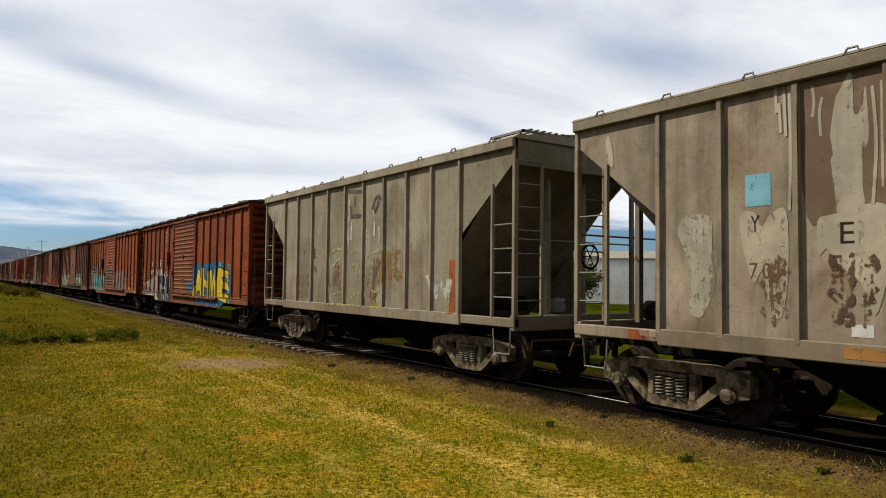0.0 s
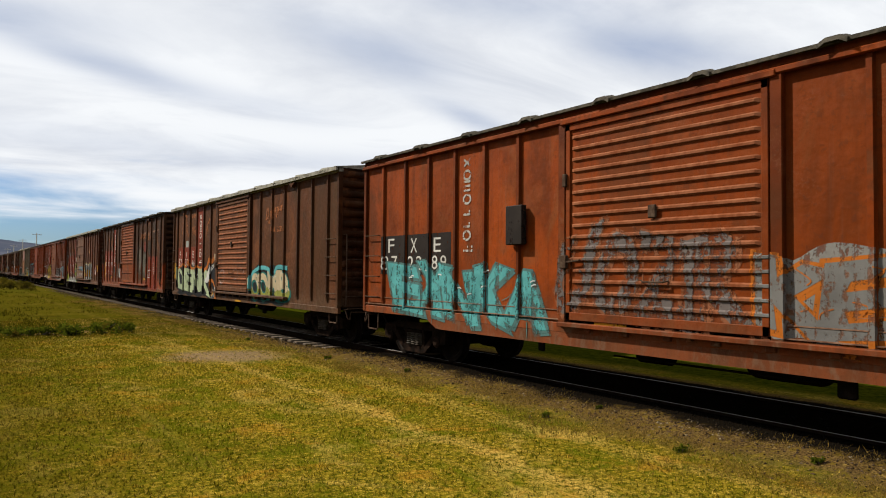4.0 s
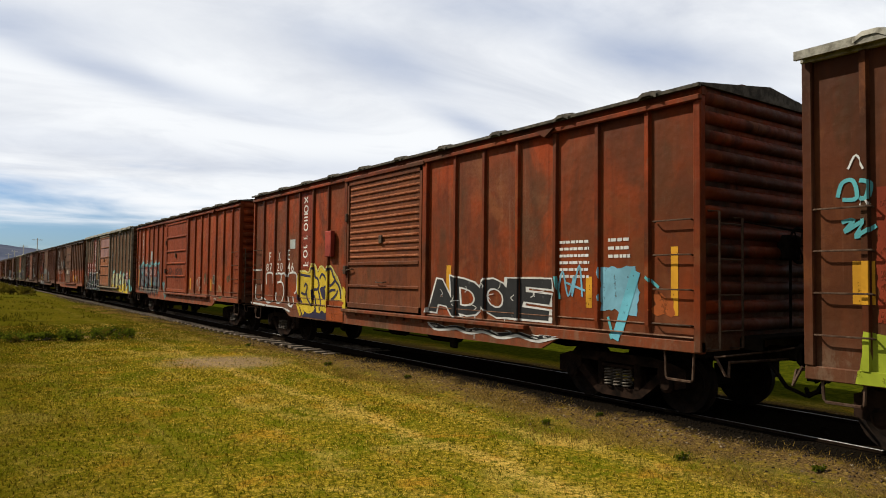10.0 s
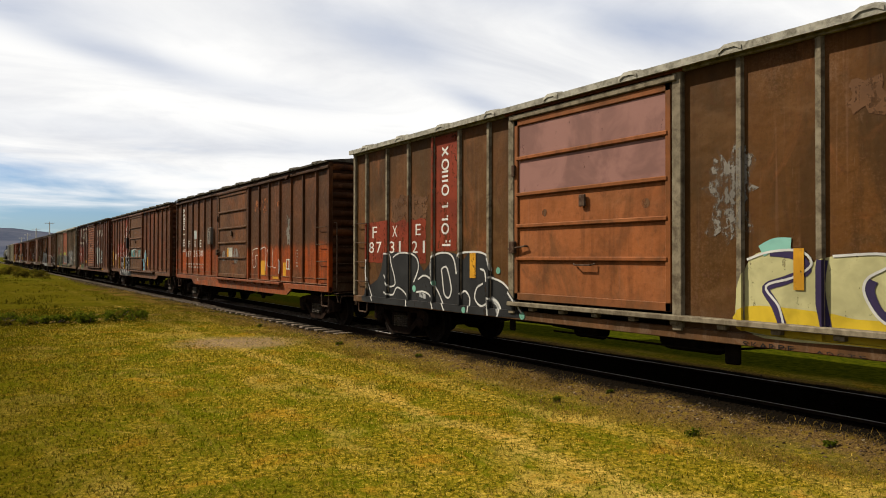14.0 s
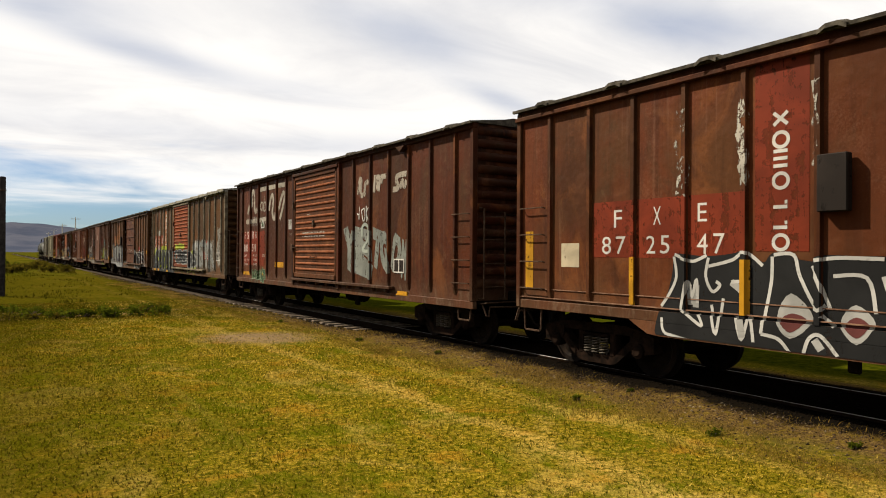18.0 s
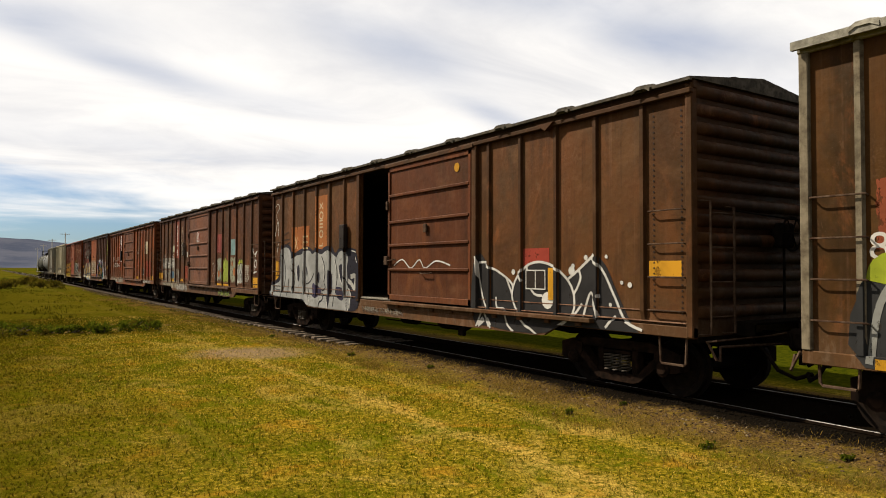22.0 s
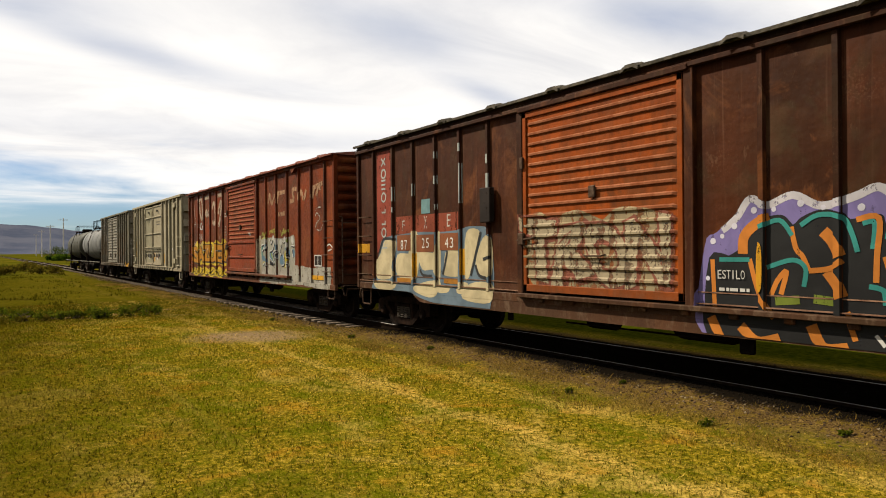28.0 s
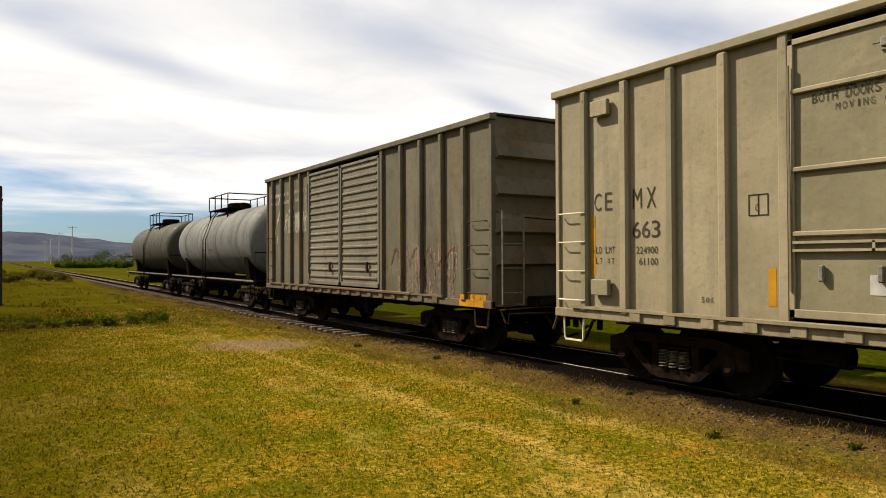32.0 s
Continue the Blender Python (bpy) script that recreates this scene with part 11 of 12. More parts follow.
strokes(c_n, [[(2.36, 1.97), (2.15, 2.09)], [(2.03, 2.08), (1.79, 2.00)]], 0.14, S_LIME, 0.0085, "sprayed_line")
lines(c_n, ['PERSONAL FXE', 'NO EFECTUAR', 'REPARACIONES', 'AL CUERPO DE', 'ESTE CARRO', 'EFECTUAR SOLO', 'REPARACIONES', 'MECANICAS'], (1.60, 1.12, 1.34, 1.94), spray((0.62, 0.58, 0.50), 0.2))
strokes(c_n, [[(0.77, 2.51), (0.59, 2.29), (0.29, 2.41), (0.47, 2.25), (0.54, 1.87), (0.58, 2.03), (0.36, 2.08), (0.39, 1.87), (0.60, 1.89)], [(0.57, 1.88), (0.54, 1.63)], [(0.66, 1.66), (0.28, 1.72)]], 0.06, spray(K_WHITE, 0.35), 0.008, "spray_tag")
patch(c_n, (0.73, 0.20, 1.16, 1.50), YELLOW)
strokes(c_n, [[(5.84, 1.49), (5.69, 1.69), (5.54, 1.92), (5.47, 1.64), (5.69, 1.59)], [(5.55, 1.59), (5.44, 1.31)], [(5.90, 1.98), (5.61, 2.02)]], 0.05, S_FAINT, 0.008, "spray_tag")
graffiti(c_n, "FGROGR", (4.81, 3.33, 0.77, 0.94), (0.22, 0.28, 0.06), (0.12, 0.09, 0.06), None, 121, wear=0.5, shine=False)
patch(c_n, (5.20, 3.63, 1.15, 1.22), YELLOW)
patch(c_n, (5.16, 4.52, 2.43, 3.16), spray((0.24, 0.05, 0.04), 0.4))
patch(c_n, (15.20, 12.50, 1.76, 2.35), spray((0.26, 0.235, 0.20), 0.4), 0.004, "paint_patch", 0.02, 7)
patch(c_n, (15.14, 11.38, 1.10, 1.77), spray((0.25, 0.215, 0.17), 0.65), 0.004, "faded_patch", 0.05, 8)
patch(c_n, (12.39, 11.75, 2.29, 4.25), spray((0.24, 0.06, 0.035), 0.2))
column_mark(c_n, (11.94, 12.16, 2.44, 3.93), 7, WHITE)
words(c_n, "F", (14.85, 14.62, 2.30, 2.49), S_FAINT)
words(c_n, "E", (13.05, 12.84, 2.22, 2.50), WHITE)
words(c_n, "87", (15.02, 14.62, 1.84, 2.08), WHITE)
words(c_n, "23", (14.07, 13.60, 1.84, 2.08), WHITE)
words(c_n, "49", (13.23, 12.73, 1.85, 2.13), WHITE)
board(c_n, (10.65, 10.39, 2.39, 2.99), S_GREY)
patch(c_n, (10.20, 9.89, 2.32, 2.56), spray((0.6, 0.58, 0.52), 0.3))
patch(c_n, (13.31, 12.73, 1.33, 1.65), spray((0.06, 0.12, 0.18), 0.3), 0.006)
patch(c_n, (15.89, 15.34, 1.22, 1.57), YELLOW)
patch(c_n, (13.32, 12.73, 1.17, 1.30), YELLOW, 0.007)
patch(c_n, (11.39, 10.86, 1.20, 1.31), YELLOW, 0.007)
patch(c_n, (10.54, 9.80, 1.28, 1.94), spray((0.28, 0.05, 0.02), 0.4), 0.004, "paint_patch", 0.05, 9)
graffiti(c_n, "CHUBO", (12.07, 10.10, 0.82, 1.01), (0.40, 0.37, 0.33), (0.22, 0.19, 0.16), None, 122, wear=0.5, shine=False)
patch(c_n, (13.99, 13.63, 3.48, 4.09), S_RUST)
patch(c_n, (13.04, 12.72, 2.60, 2.92), spray((0.42, 0.42, 0.30), 0.3))
patch(c_n, (8.27, 7.84, 2.94, 3.38), spray((0.55, 0.50, 0.46), 0.2))
strokes(c_n, [[(8.15, 3.09), (8.05, 3.27), (7.89, 3.15), (8.09, 3.05)]], 0.05, S_DARK, 0.008, "emblem_stroke")
patch(c_n, (8.20, 7.80, 3.00, 3.39), spray((0.60, 0.57, 0.50), 0.1), 0.008, "sign_plate")
dots(c_n, [(7.99, 3.20, 0.20)], spray((0.42, 0.03, 0.02), 0.1), 0.010, "sign_ring")
dots(c_n, [(7.99, 3.20, 0.15)], spray((0.60, 0.57, 0.50), 0.1), 0.0125, "sign_field")
strokes(c_n, [[(8.07, 3.18), (7.99, 3.18)], [(7.99, 3.21), (7.92, 3.21)]], 0.07, S_DARK, 0.0145, "sign_mark")
strokes(c_n, [[(8.08, 3.31), (7.91, 3.10)]], 0.045, spray((0.42, 0.03, 0.02), 0.1), 0.017, "sign_bar")
patch(c_n, (9.21, 8.72, 1.19, 1.26), YELLOW)
bars(c_n, (8.43, 8.13, 1.18, 1.26), 3, S_FAINT)
patch(c_n, (15.26, 11.64, 0.83, 1.21), spray((0.28, 0.24, 0.18), 0.5), 0.005, "scuffed_band", 0.03, 31)
patch(c_n, (11.59, 9.93, 0.81, 1.14), spray((0.30, 0.27, 0.22), 0.55), 0.005, "scuffed_band", 0.03, 32)
patch(c_n, (11.32, 10.92, 2.99, 3.76), spray((0.34, 0.25, 0.17), 0.75), 0.005, "flaked_paint", 0.1, 33)
# patchy brown and red car
patch(c_o, (2.80, 2.14, 2.62, 3.32), S_CREAM)
patch(c_o, (2.86, 1.14, 1.28, 2.24), S_RED, 0.004, "paint_patch", 0.03, 3)
ring(c_o, (3.63, 3.01, 1.42, 1.78), 0.02, S_FAINT, dark=S_DARK)
patch(c_o, (0.96, 0.42, 1.15, 1.36), YELLOW)
patch(c_o, (5.35, 4.86, 1.17, 1.31), YELLOW)
bars(c_o, (5.42, 4.83, 2.70, 2.93), 2, S_FAINT)
strokes(c_o, [[(5.34, 1.68), (5.14, 1.96), (4.85, 1.69), (4.75, 1.96)], [(4.48, 1.63), (4.38, 2.01), (4.03, 2.00), (4.21, 1.64)], [(6.09, 1.51), (5.97, 1.80)]], 0.05, S_GHOST, 0.008, "spray_tag")
patch(c_o, (11.71, 10.94, 2.12, 4.20), S_RED)
column_mark(c_o, (10.99, 11.65, 2.24, 4.06), 8, WHITE)
words(c_o, "F", (14.35, 13.93, 2.27, 2.56), WHITE)
words(c_o, "X", (13.33, 12.90, 2.27, 2.54), WHITE)
words(c_o, "E", (12.52, 12.12, 2.27, 2.55), WHITE)
words(c_o, "87", (14.41, 13.71, 1.85, 2.13), WHITE)
words(c_o, "22", (13.48, 12.87, 1.86, 2.13), WHITE)
words(c_o, "36", (12.65, 12.05, 1.87, 2.13), WHITE)
board(c_o, (11.14, 10.72, 2.31, 2.96), S_DARK)
patch(c_o, (15.55, 10.20, 0.84, 1.20), spray((0.30, 0.26, 0.21), 0.6), 0.004, "faded_patch", 0.05, 5)
patch(c_o, (3.23, 1.06, 0.94, 1.15), spray((0.33, 0.30, 0.26), 0.6), 0.004, "faded_patch", 0.05, 6)
patch(c_o, (8.40, 7.54, 0.93, 1.08), S_ORANGE)
# dark red-brown car with orange and teal spray
strokes(c_p, [[(1.30, 3.23), (1.14, 3.31), (1.12, 3.08), (0.97, 3.39), (0.94, 3.21), (1.05, 3.47)], [(1.22, 2.96), (1.06, 2.84), (0.94, 2.76), (1.12, 2.81)], [(1.31, 2.58), (1.14, 2.63), (1.02, 2.52), (0.90, 2.58)]], 0.07, S_LIME, 0.008, "spray_tag")
strokes(c_p, [[(0.71, 2.97), (0.73, 3.49), (0.59, 3.53), (0.52, 3.29), (0.67, 3.00)], [(0.49, 3.08), (0.45, 3.41), (0.31, 3.42), (0.33, 3.22), (0.45, 3.24), (0.30, 3.02)], [(0.69, 2.87), (0.46, 2.91), (0.21, 2.93)], [(0.14, 3.29), (0.24, 3.08), (0.11, 2.90)]], 0.07, S_LIME, 0.008, "spray_tag")
dots(c_p, [(0.70, 3.86, 0.06), (0.25, 3.56, 0.05), (0.45, 3.67, 0.06), (0.10, 3.28, 0.05), (0.10, 2.77, 0.06), (0.25, 2.79, 0.05), (0.68, 2.53, 0.07), (0.24, 2.54, 0.07), (0.69, 2.83, 0.05)], S_LIME)
shape(c_p, [(6.09, 0.66), (6.07, 1.84), (5.89, 2.03), (5.66, 2.20), (5.44, 2.42), (5.21, 2.35), (4.90, 2.45), (4.58, 2.32), (4.22, 2.39), (3.99, 2.47), (3.77, 2.32), (3.55, 2.27), (3.39, 2.32), (3.24, 2.23), (3.09, 2.37), (2.95, 2.42), (2.76, 2.29), (2.66, 2.12), (2.63, 1.82), (2.52, 1.75), (2.40, 1.76), (2.37, 1.38), (2.37, 1.16), (2.49, 0.89), (2.69, 0.77), (3.57, 0.61), (4.73, 0.59)], spray((0.20, 0.16, 0.36), 0.18), 0.005, "sprayed_ground", "black letters with orange and turquoise edges on purple")
shape(c_p, [(6.02, 0.67), (6.00, 1.71), (5.64, 1.74), (5.55, 2.03), (5.31, 2.17), (5.03, 2.21), (4.90, 2.09), (4.81, 2.17), (4.58, 2.25), (4.34, 2.20), (4.27, 2.13), (3.97, 2.17), (3.92, 2.05), (3.75, 2.13), (3.55, 2.08), (3.45, 1.95), (3.33, 2.05), (3.05, 2.20), (2.86, 2.15), (2.80, 1.97), (2.79, 1.75), (2.68, 1.74), (2.81, 1.61), (2.85, 1.50), (2.63, 1.51), (2.56, 1.38), (2.55, 1.14), (2.69, 0.87), (2.92, 0.70), (3.16, 0.60), (3.57, 0.59), (4.24, 0.63), (4.86, 0.67), (5.40, 0.67)], spray((0.022, 0.022, 0.022), 0.06), 0.0075, "sprayed_letters")
strokes(c_p, [[(5.53, 1.76), (5.51, 1.97), (5.35, 2.12), (5.18, 2.18)], [(3.83, 1.86), (3.69, 1.76), (3.59, 1.58)], [(4.56, 2.01), (4.46, 1.90), (4.38, 1.73)], [(4.52, 1.57), (4.42, 1.43), (4.36, 1.29)], [(2.93, 1.41), (2.88, 1.33), (2.93, 1.09)], [(5.54, 0.89), (5.33, 0.72), (5.05, 0.78)], [(4.68, 0.97), (4.55, 0.73), (4.29, 0.75)], [(3.87, 0.96), (3.70, 0.73), (3.47, 0.72)], [(3.10, 0.84), (2.91, 0.77)], [(5.95, 0.97), (5.83, 0.72)]], 0.13, spray((0.58, 0.20, 0.035), 0.12), 0.0095, "sprayed_line")
strokes(c_p, [[(5.95, 1.69), (5.93, 1.26), (5.92, 1.02)], [(4.92, 2.07), (4.87, 1.83), (4.79, 1.73), (4.72, 1.57)], [(4.21, 2.12), (3.99, 2.13), (4.01, 1.74), (4.02, 1.46)], [(5.17, 1.28), (5.09, 1.45), (4.98, 1.56), (5.05, 1.29)], [(3.93, 1.73), (3.83, 1.41), (3.65, 1.17)], [(3.10, 1.94), (3.17, 1.71), (3.05, 1.68), (3.10, 1.94)], [(3.25, 1.45), (3.01, 1.54), (2.81, 1.61)], [(4.31, 1.14), (4.21, 0.84)], [(4.72, 1.57), (4.49, 1.60), (4.35, 1.69)], [(5.44, 1.70), (5.32, 1.28), (5.12, 1.01)]], 0.06, spray((0.58, 0.20, 0.035), 0.12), 0.0105, "sprayed_line")
strokes(c_p, [[(5.85, 1.69), (5.44, 1.69)], [(5.30, 2.08), (5.06, 2.15), (4.91, 1.97)], [(4.81, 2.08), (4.61, 2.19), (4.35, 2.15), (4.25, 1.96), (4.20, 1.78)], [(4.15, 2.08), (4.03, 2.08), (4.05, 1.81)], [(3.91, 1.91), (3.86, 2.04), (3.66, 2.08), (3.51, 1.95), (3.47, 1.78)], [(3.33, 1.92), (3.19, 2.09), (3.00, 2.16), (2.85, 2.07), (2.83, 1.82)], [(5.22, 1.60), (4.91, 1.69), (4.76, 1.60), (4.78, 1.39)], [(4.09, 1.42), (3.95, 1.38), (3.93, 1.23)], [(2.77, 1.47), (2.63, 1.47), (2.58, 1.30), (2.61, 1.08), (2.72, 0.90)], [(3.35, 1.43), (3.15, 1.51)]], 0.055, spray((0.04, 0.26, 0.23), 0.12), 0.012, "sprayed_line")
strokes(c_p, [[(5.12, 1.21), (4.83, 1.24)], [(4.67, 1.26), (4.45, 1.24)], [(3.71, 1.24), (3.48, 1.23)], [(2.77, 1.25), (2.63, 1.27)]], 0.1, spray((0.16, 0.20, 0.03), 0.35), 0.0115, "sprayed_line")
strokes(c_p, [[(5.81, 2.05), (5.61, 2.20), (5.43, 2.42), (5.21, 2.33), (4.90, 2.43), (4.58, 2.29), (4.22, 2.37), (3.99, 2.45), (3.79, 2.31), (3.55, 2.25), (3.39, 2.30), (3.24, 2.22), (3.09, 2.35), (2.95, 2.41), (2.76, 2.27), (2.66, 2.11), (2.64, 1.84)]], 0.09, spray((0.55, 0.52, 0.55), 0.35), 0.0065, "sprayed_edge")
strokes(c_p, [[(3.05, 2.35), (2.95, 2.40), (2.76, 2.27), (2.66, 2.11), (2.65, 1.85), (2.55, 1.76)], [(4.01, 0.92), (3.92, 0.81)], [(2.63, 0.92), (2.73, 0.80), (2.21, 0.80)]], 0.04, spray(K_WHITE, 0.1), 0.009, "sprayed_line")
dots(c_p, [(5.94, 1.92, 0.04), (5.81, 1.98, 0.03), (5.64, 2.10, 0.04), (5.38, 2.28, 0.04), (5.13, 2.28, 0.03), (4.81, 2.33, 0.04), (4.56, 2.27, 0.03), (4.16, 2.25, 0.04), (3.88, 2.26, 0.035), (3.70, 2.20, 0.04), (3.49, 2.16, 0.03), (3.37, 2.21, 0.04), (3.19, 2.26, 0.03), (2.75, 2.14, 0.04), (2.73, 1.93, 0.04), (2.54, 1.63, 0.05), (2.59, 1.52, 0.035), (2.43, 1.66, 0.03), (2.45, 1.53, 0.04), (2.60, 1.02, 0.06), (2.47, 1.23, 0.04), (6.02, 1.45, 0.03)], spray((0.62, 0.60, 0.68), 0.15), 0.0085)
shape(c_p, [(5.34, 1.84), (5.26, 1.84), (5.26, 1.36), (5.35, 1.35)], YELLOW, 0.02, "reflective_tape")
shape(c_p, [(3.53, 1.78), (3.43, 1.78), (3.44, 1.38), (3.53, 1.37)], YELLOW, 0.02, "reflective_tape")
shape(c_p, [(2.39, 1.97), (2.27, 1.90), (2.22, 1.60), (2.20, 0.96), (2.40, 0.90), (2.38, 1.53)], spray((0.50, 0.47, 0.38), 0.3), 0.006, "sprayed_edge")
shape(c_p, [(2.22, 1.70), (2.11, 1.60), (1.86, 1.41), (1.89, 1.34), (2.21, 1.33)], spray((0.17, 0.30, 0.33), 0.15), 0.0055, "sprayed_shape")
bars(c_p, (2.43, 1.87, 1.73, 2.30), 6, S_FAINT)
bars(c_p, (1.53, 0.99, 2.02, 2.30), 3, S_FAINT)
patch(c_p, (0.74, 0.16, 1.72, 1.94), YELLOW)
patch(c_p, (1.03, 0.93, 1.32, 2.28), YELLOW)
ring(c_p, (1.57, 1.06, 1.37, 1.71), 0.035, spray(K_WHITE, 0.2), dark=S_DARK)
strokes(c_p, [[(1.56, 1.97), (1.53, 1.74)], [(1.44, 2.00), (1.42, 1.74)], [(1.33, 2.03), (1.32, 1.71)], [(1.19, 1.99), (1.17, 1.74)], [(1.54, 1.23), (1.48, 0.95)], [(1.32, 1.24), (1.29, 0.95)], [(1.16, 1.24), (1.08, 0.96)]], 0.03, spray(K_WHITE, 0.4), 0.008, "paint_drip")
bars(c_p, (0.72, 0.19, 1.94, 2.06), 1, spray(K_WHITE, 0.3))
patch(c_p, (0.71, 0.13, 0.94, 1.30), spray((0.36, 0.33, 0.27), 0.5), 0.004, "faded_patch", 0.05, 4)
patch(c_p, (2.51, 1.95, 0.93, 1.26), S_CREAM, 0.005, "paint_patch", 0.06, 5)
patch(c_p, (14.93, 14.21, 1.79, 4.12), spray((0.30, 0.06, 0.035), 0.3))
column_mark(c_p, (14.44, 14.70, 1.88, 4.04), 8, S_PALE)
patch(c_p, (14.04, 11.52, 2.19, 2.58), spray((0.26, 0.06, 0.030), 0.35))
words(c_p, "F", (13.77, 13.60, 2.27, 2.49), S_FAINT)
words(c_p, "X", (12.86, 12.71, 2.29, 2.55), S_FAINT)
words(c_p, "E", (11.99, 11.83, 2.30, 2.55), S_FAINT)
shape(c_p, [(15.04, 1.13), (14.86, 1.75), (14.69, 2.09), (14.24, 2.16), (13.06, 2.22), (12.23, 2.20), (11.52, 2.23), (11.27, 2.28), (10.74, 2.26), (10.66, 2.16), (10.68, 2.07), (10.53, 2.02), (10.55, 0.76), (11.54, 0.74), (12.25, 0.74), (12.90, 0.82), (13.54, 0.92), (15.05, 0.93)], spray((0.150, 0.205, 0.250), 0.12), 0.005, "sprayed_ground", "cream sprayed letters edged in grey-blue")
shape(c_p, [(14.82, 1.69), (14.70, 1.88), (14.52, 2.08), (14.05, 2.05), (14.08, 1.79), (14.29, 1.64), (14.12, 1.26), (14.92, 1.18), (14.99, 1.57)], spray((0.60, 0.50, 0.30), 0.08), 0.0075, "sprayed_letters")
shape(c_p, [(13.98, 1.74), (13.38, 1.79), (13.35, 2.20), (13.10, 2.15), (13.16, 1.25), (13.98, 1.27)], spray((0.60, 0.50, 0.30), 0.08), 0.0075, "sprayed_letters")
shape(c_p, [(13.06, 1.79), (12.39, 1.80), (12.35, 2.16), (12.23, 2.13), (12.25, 1.23), (12.48, 1.43), (12.93, 1.43)], spray((0.60, 0.50, 0.30), 0.08), 0.0075, "sprayed_letters")
shape(c_p, [(12.01, 1.81), (11.56, 1.85), (11.55, 1.46), (11.61, 1.32), (12.11, 1.34), (12.09, 1.58)], spray((0.60, 0.50, 0.30), 0.08), 0.0075, "sprayed_letters")
shape(c_p, [(11.33, 2.16), (10.88, 2.17), (11.03, 1.78), (11.22, 1.35), (11.37, 1.31)], spray((0.60, 0.50, 0.30), 0.08), 0.0075, "sprayed_letters")
shape(c_p, [(10.80, 2.05), (10.53, 2.02), (10.54, 1.38), (10.92, 1.39), (11.03, 1.60)], spray((0.60, 0.50, 0.30), 0.08), 0.0075, "sprayed_letters")
shape(c_p, [(15.00, 1.13), (14.04, 1.13), (14.15, 0.96), (14.83, 0.93)], spray((0.60, 0.50, 0.30), 0.08), 0.0075, "sprayed_letters")
shape(c_p, [(13.21, 1.07), (12.72, 1.19), (12.25, 1.20), (12.31, 0.95), (12.60, 0.86), (13.16, 0.95)], spray((0.60, 0.50, 0.30), 0.08), 0.0075, "sprayed_letters")
shape(c_p, [(11.57, 1.20), (11.28, 1.19), (11.34, 1.00), (11.60, 1.01)], spray((0.60, 0.50, 0.30), 0.08), 0.0075, "sprayed_letters")
shape(c_p, [(11.22, 1.19), (10.54, 1.22), (10.55, 0.87), (11.41, 0.90)], spray((0.60, 0.50, 0.30), 0.08), 0.0075, "sprayed_letters")
shape(c_p, [(12.21, 1.11), (11.86, 1.12), (11.92, 1.00), (12.25, 0.98)], spray((0.60, 0.50, 0.30), 0.08), 0.0075, "sprayed_letters")
strokes(c_p, [[(14.84, 1.78), (14.67, 2.05), (14.51, 2.11), (14.03, 2.08)], [(11.98, 1.82), (12.05, 1.58), (12.15, 1.34)], [(10.86, 2.17), (11.01, 1.78), (11.19, 1.35)], [(13.02, 1.42), (12.89, 1.31), (12.56, 1.30)], [(11.03, 1.55), (10.92, 1.36), (10.69, 1.31)], [(10.80, 1.66), (10.54, 1.70)]], 0.06, spray((0.045, 0.045, 0.045), 0.15), 0.0095, "sprayed_line")
patch(c_p, (13.98, 13.38, 1.83, 2.17), spray((0.25, 0.085, 0.035), 0.12), 0.012, "stencil_panel")
patch(c_p, (13.16, 12.39, 1.80, 2.16), spray((0.25, 0.085, 0.035), 0.12), 0.012, "stencil_panel")
patch(c_p, (12.25, 11.52, 1.83, 2.17), spray((0.25, 0.085, 0.035), 0.12), 0.012, "stencil_panel")
words(c_p, "87", (13.82, 13.52, 1.85, 2.06), WHITE, 0.0145)
words(c_p, "25", (12.93, 12.63, 1.88, 2.09), WHITE, 0.0145)
words(c_p, "43", (12.05, 11.73, 1.88, 2.08), WHITE, 0.0145)
patch(c_p, (12.96, 12.62, 2.60, 2.90), spray((0.17, 0.30, 0.31), 0.06), 0.0055)
patch(c_p, (14.00, 13.39, 1.14, 1.23), spray((0.45, 0.19, 0.03), 0.15), 0.012)
patch(c_p, (12.11, 11.57, 1.17, 1.26), spray((0.45, 0.19, 0.03), 0.15), 0.012)
patch(c_p, (14.17, 14.09, 2.94, 3.26), S_PALE, 0.004, "paint_flake", 0.0, 4)
patch(c_p, (13.28, 13.21, 3.00, 3.26), S_PALE, 0.004, "paint_flake", 0.0, 4)
patch(c_p, (12.40, 12.32, 3.70, 3.84), S_PALE, 0.004, "paint_flake", 0.0, 4)
patch(c_p, (12.41, 12.32, 3.18, 3.35), S_PALE, 0.004, "paint_flake", 0.0, 4)
patch(c_p, (12.38, 12.32, 2.66, 2.77), S_PALE, 0.004, "paint_flake", 0.0, 4)
patch(c_p, (11.53, 11.48, 3.74, 3.90), S_PALE, 0.004, "paint_flake", 0.0, 4)
patch(c_p, (11.51, 11.44, 2.74, 3.51), S_PALE, 0.004, "paint_flake", 0.0, 4)
patch(c_p, (10.65, 10.59, 3.41, 3.58), S_PALE, 0.004, "paint_flake", 0.0, 4)
patch(c_p, (10.64, 10.57, 2.88, 3.23), S_PALE, 0.004, "paint_flake", 0.0, 4)
patch(c_p, (14.17, 14.11, 2.69, 2.81), S_PALE, 0.004, "paint_flake", 0.0, 4)
patch(c_p, (13.27, 13.15, 1.26, 1.77), YELLOW, 0.01, "reflective_tape")
patch(c_p, (11.49, 11.38, 1.35, 1.86), YELLOW, 0.01, "reflective_tape")
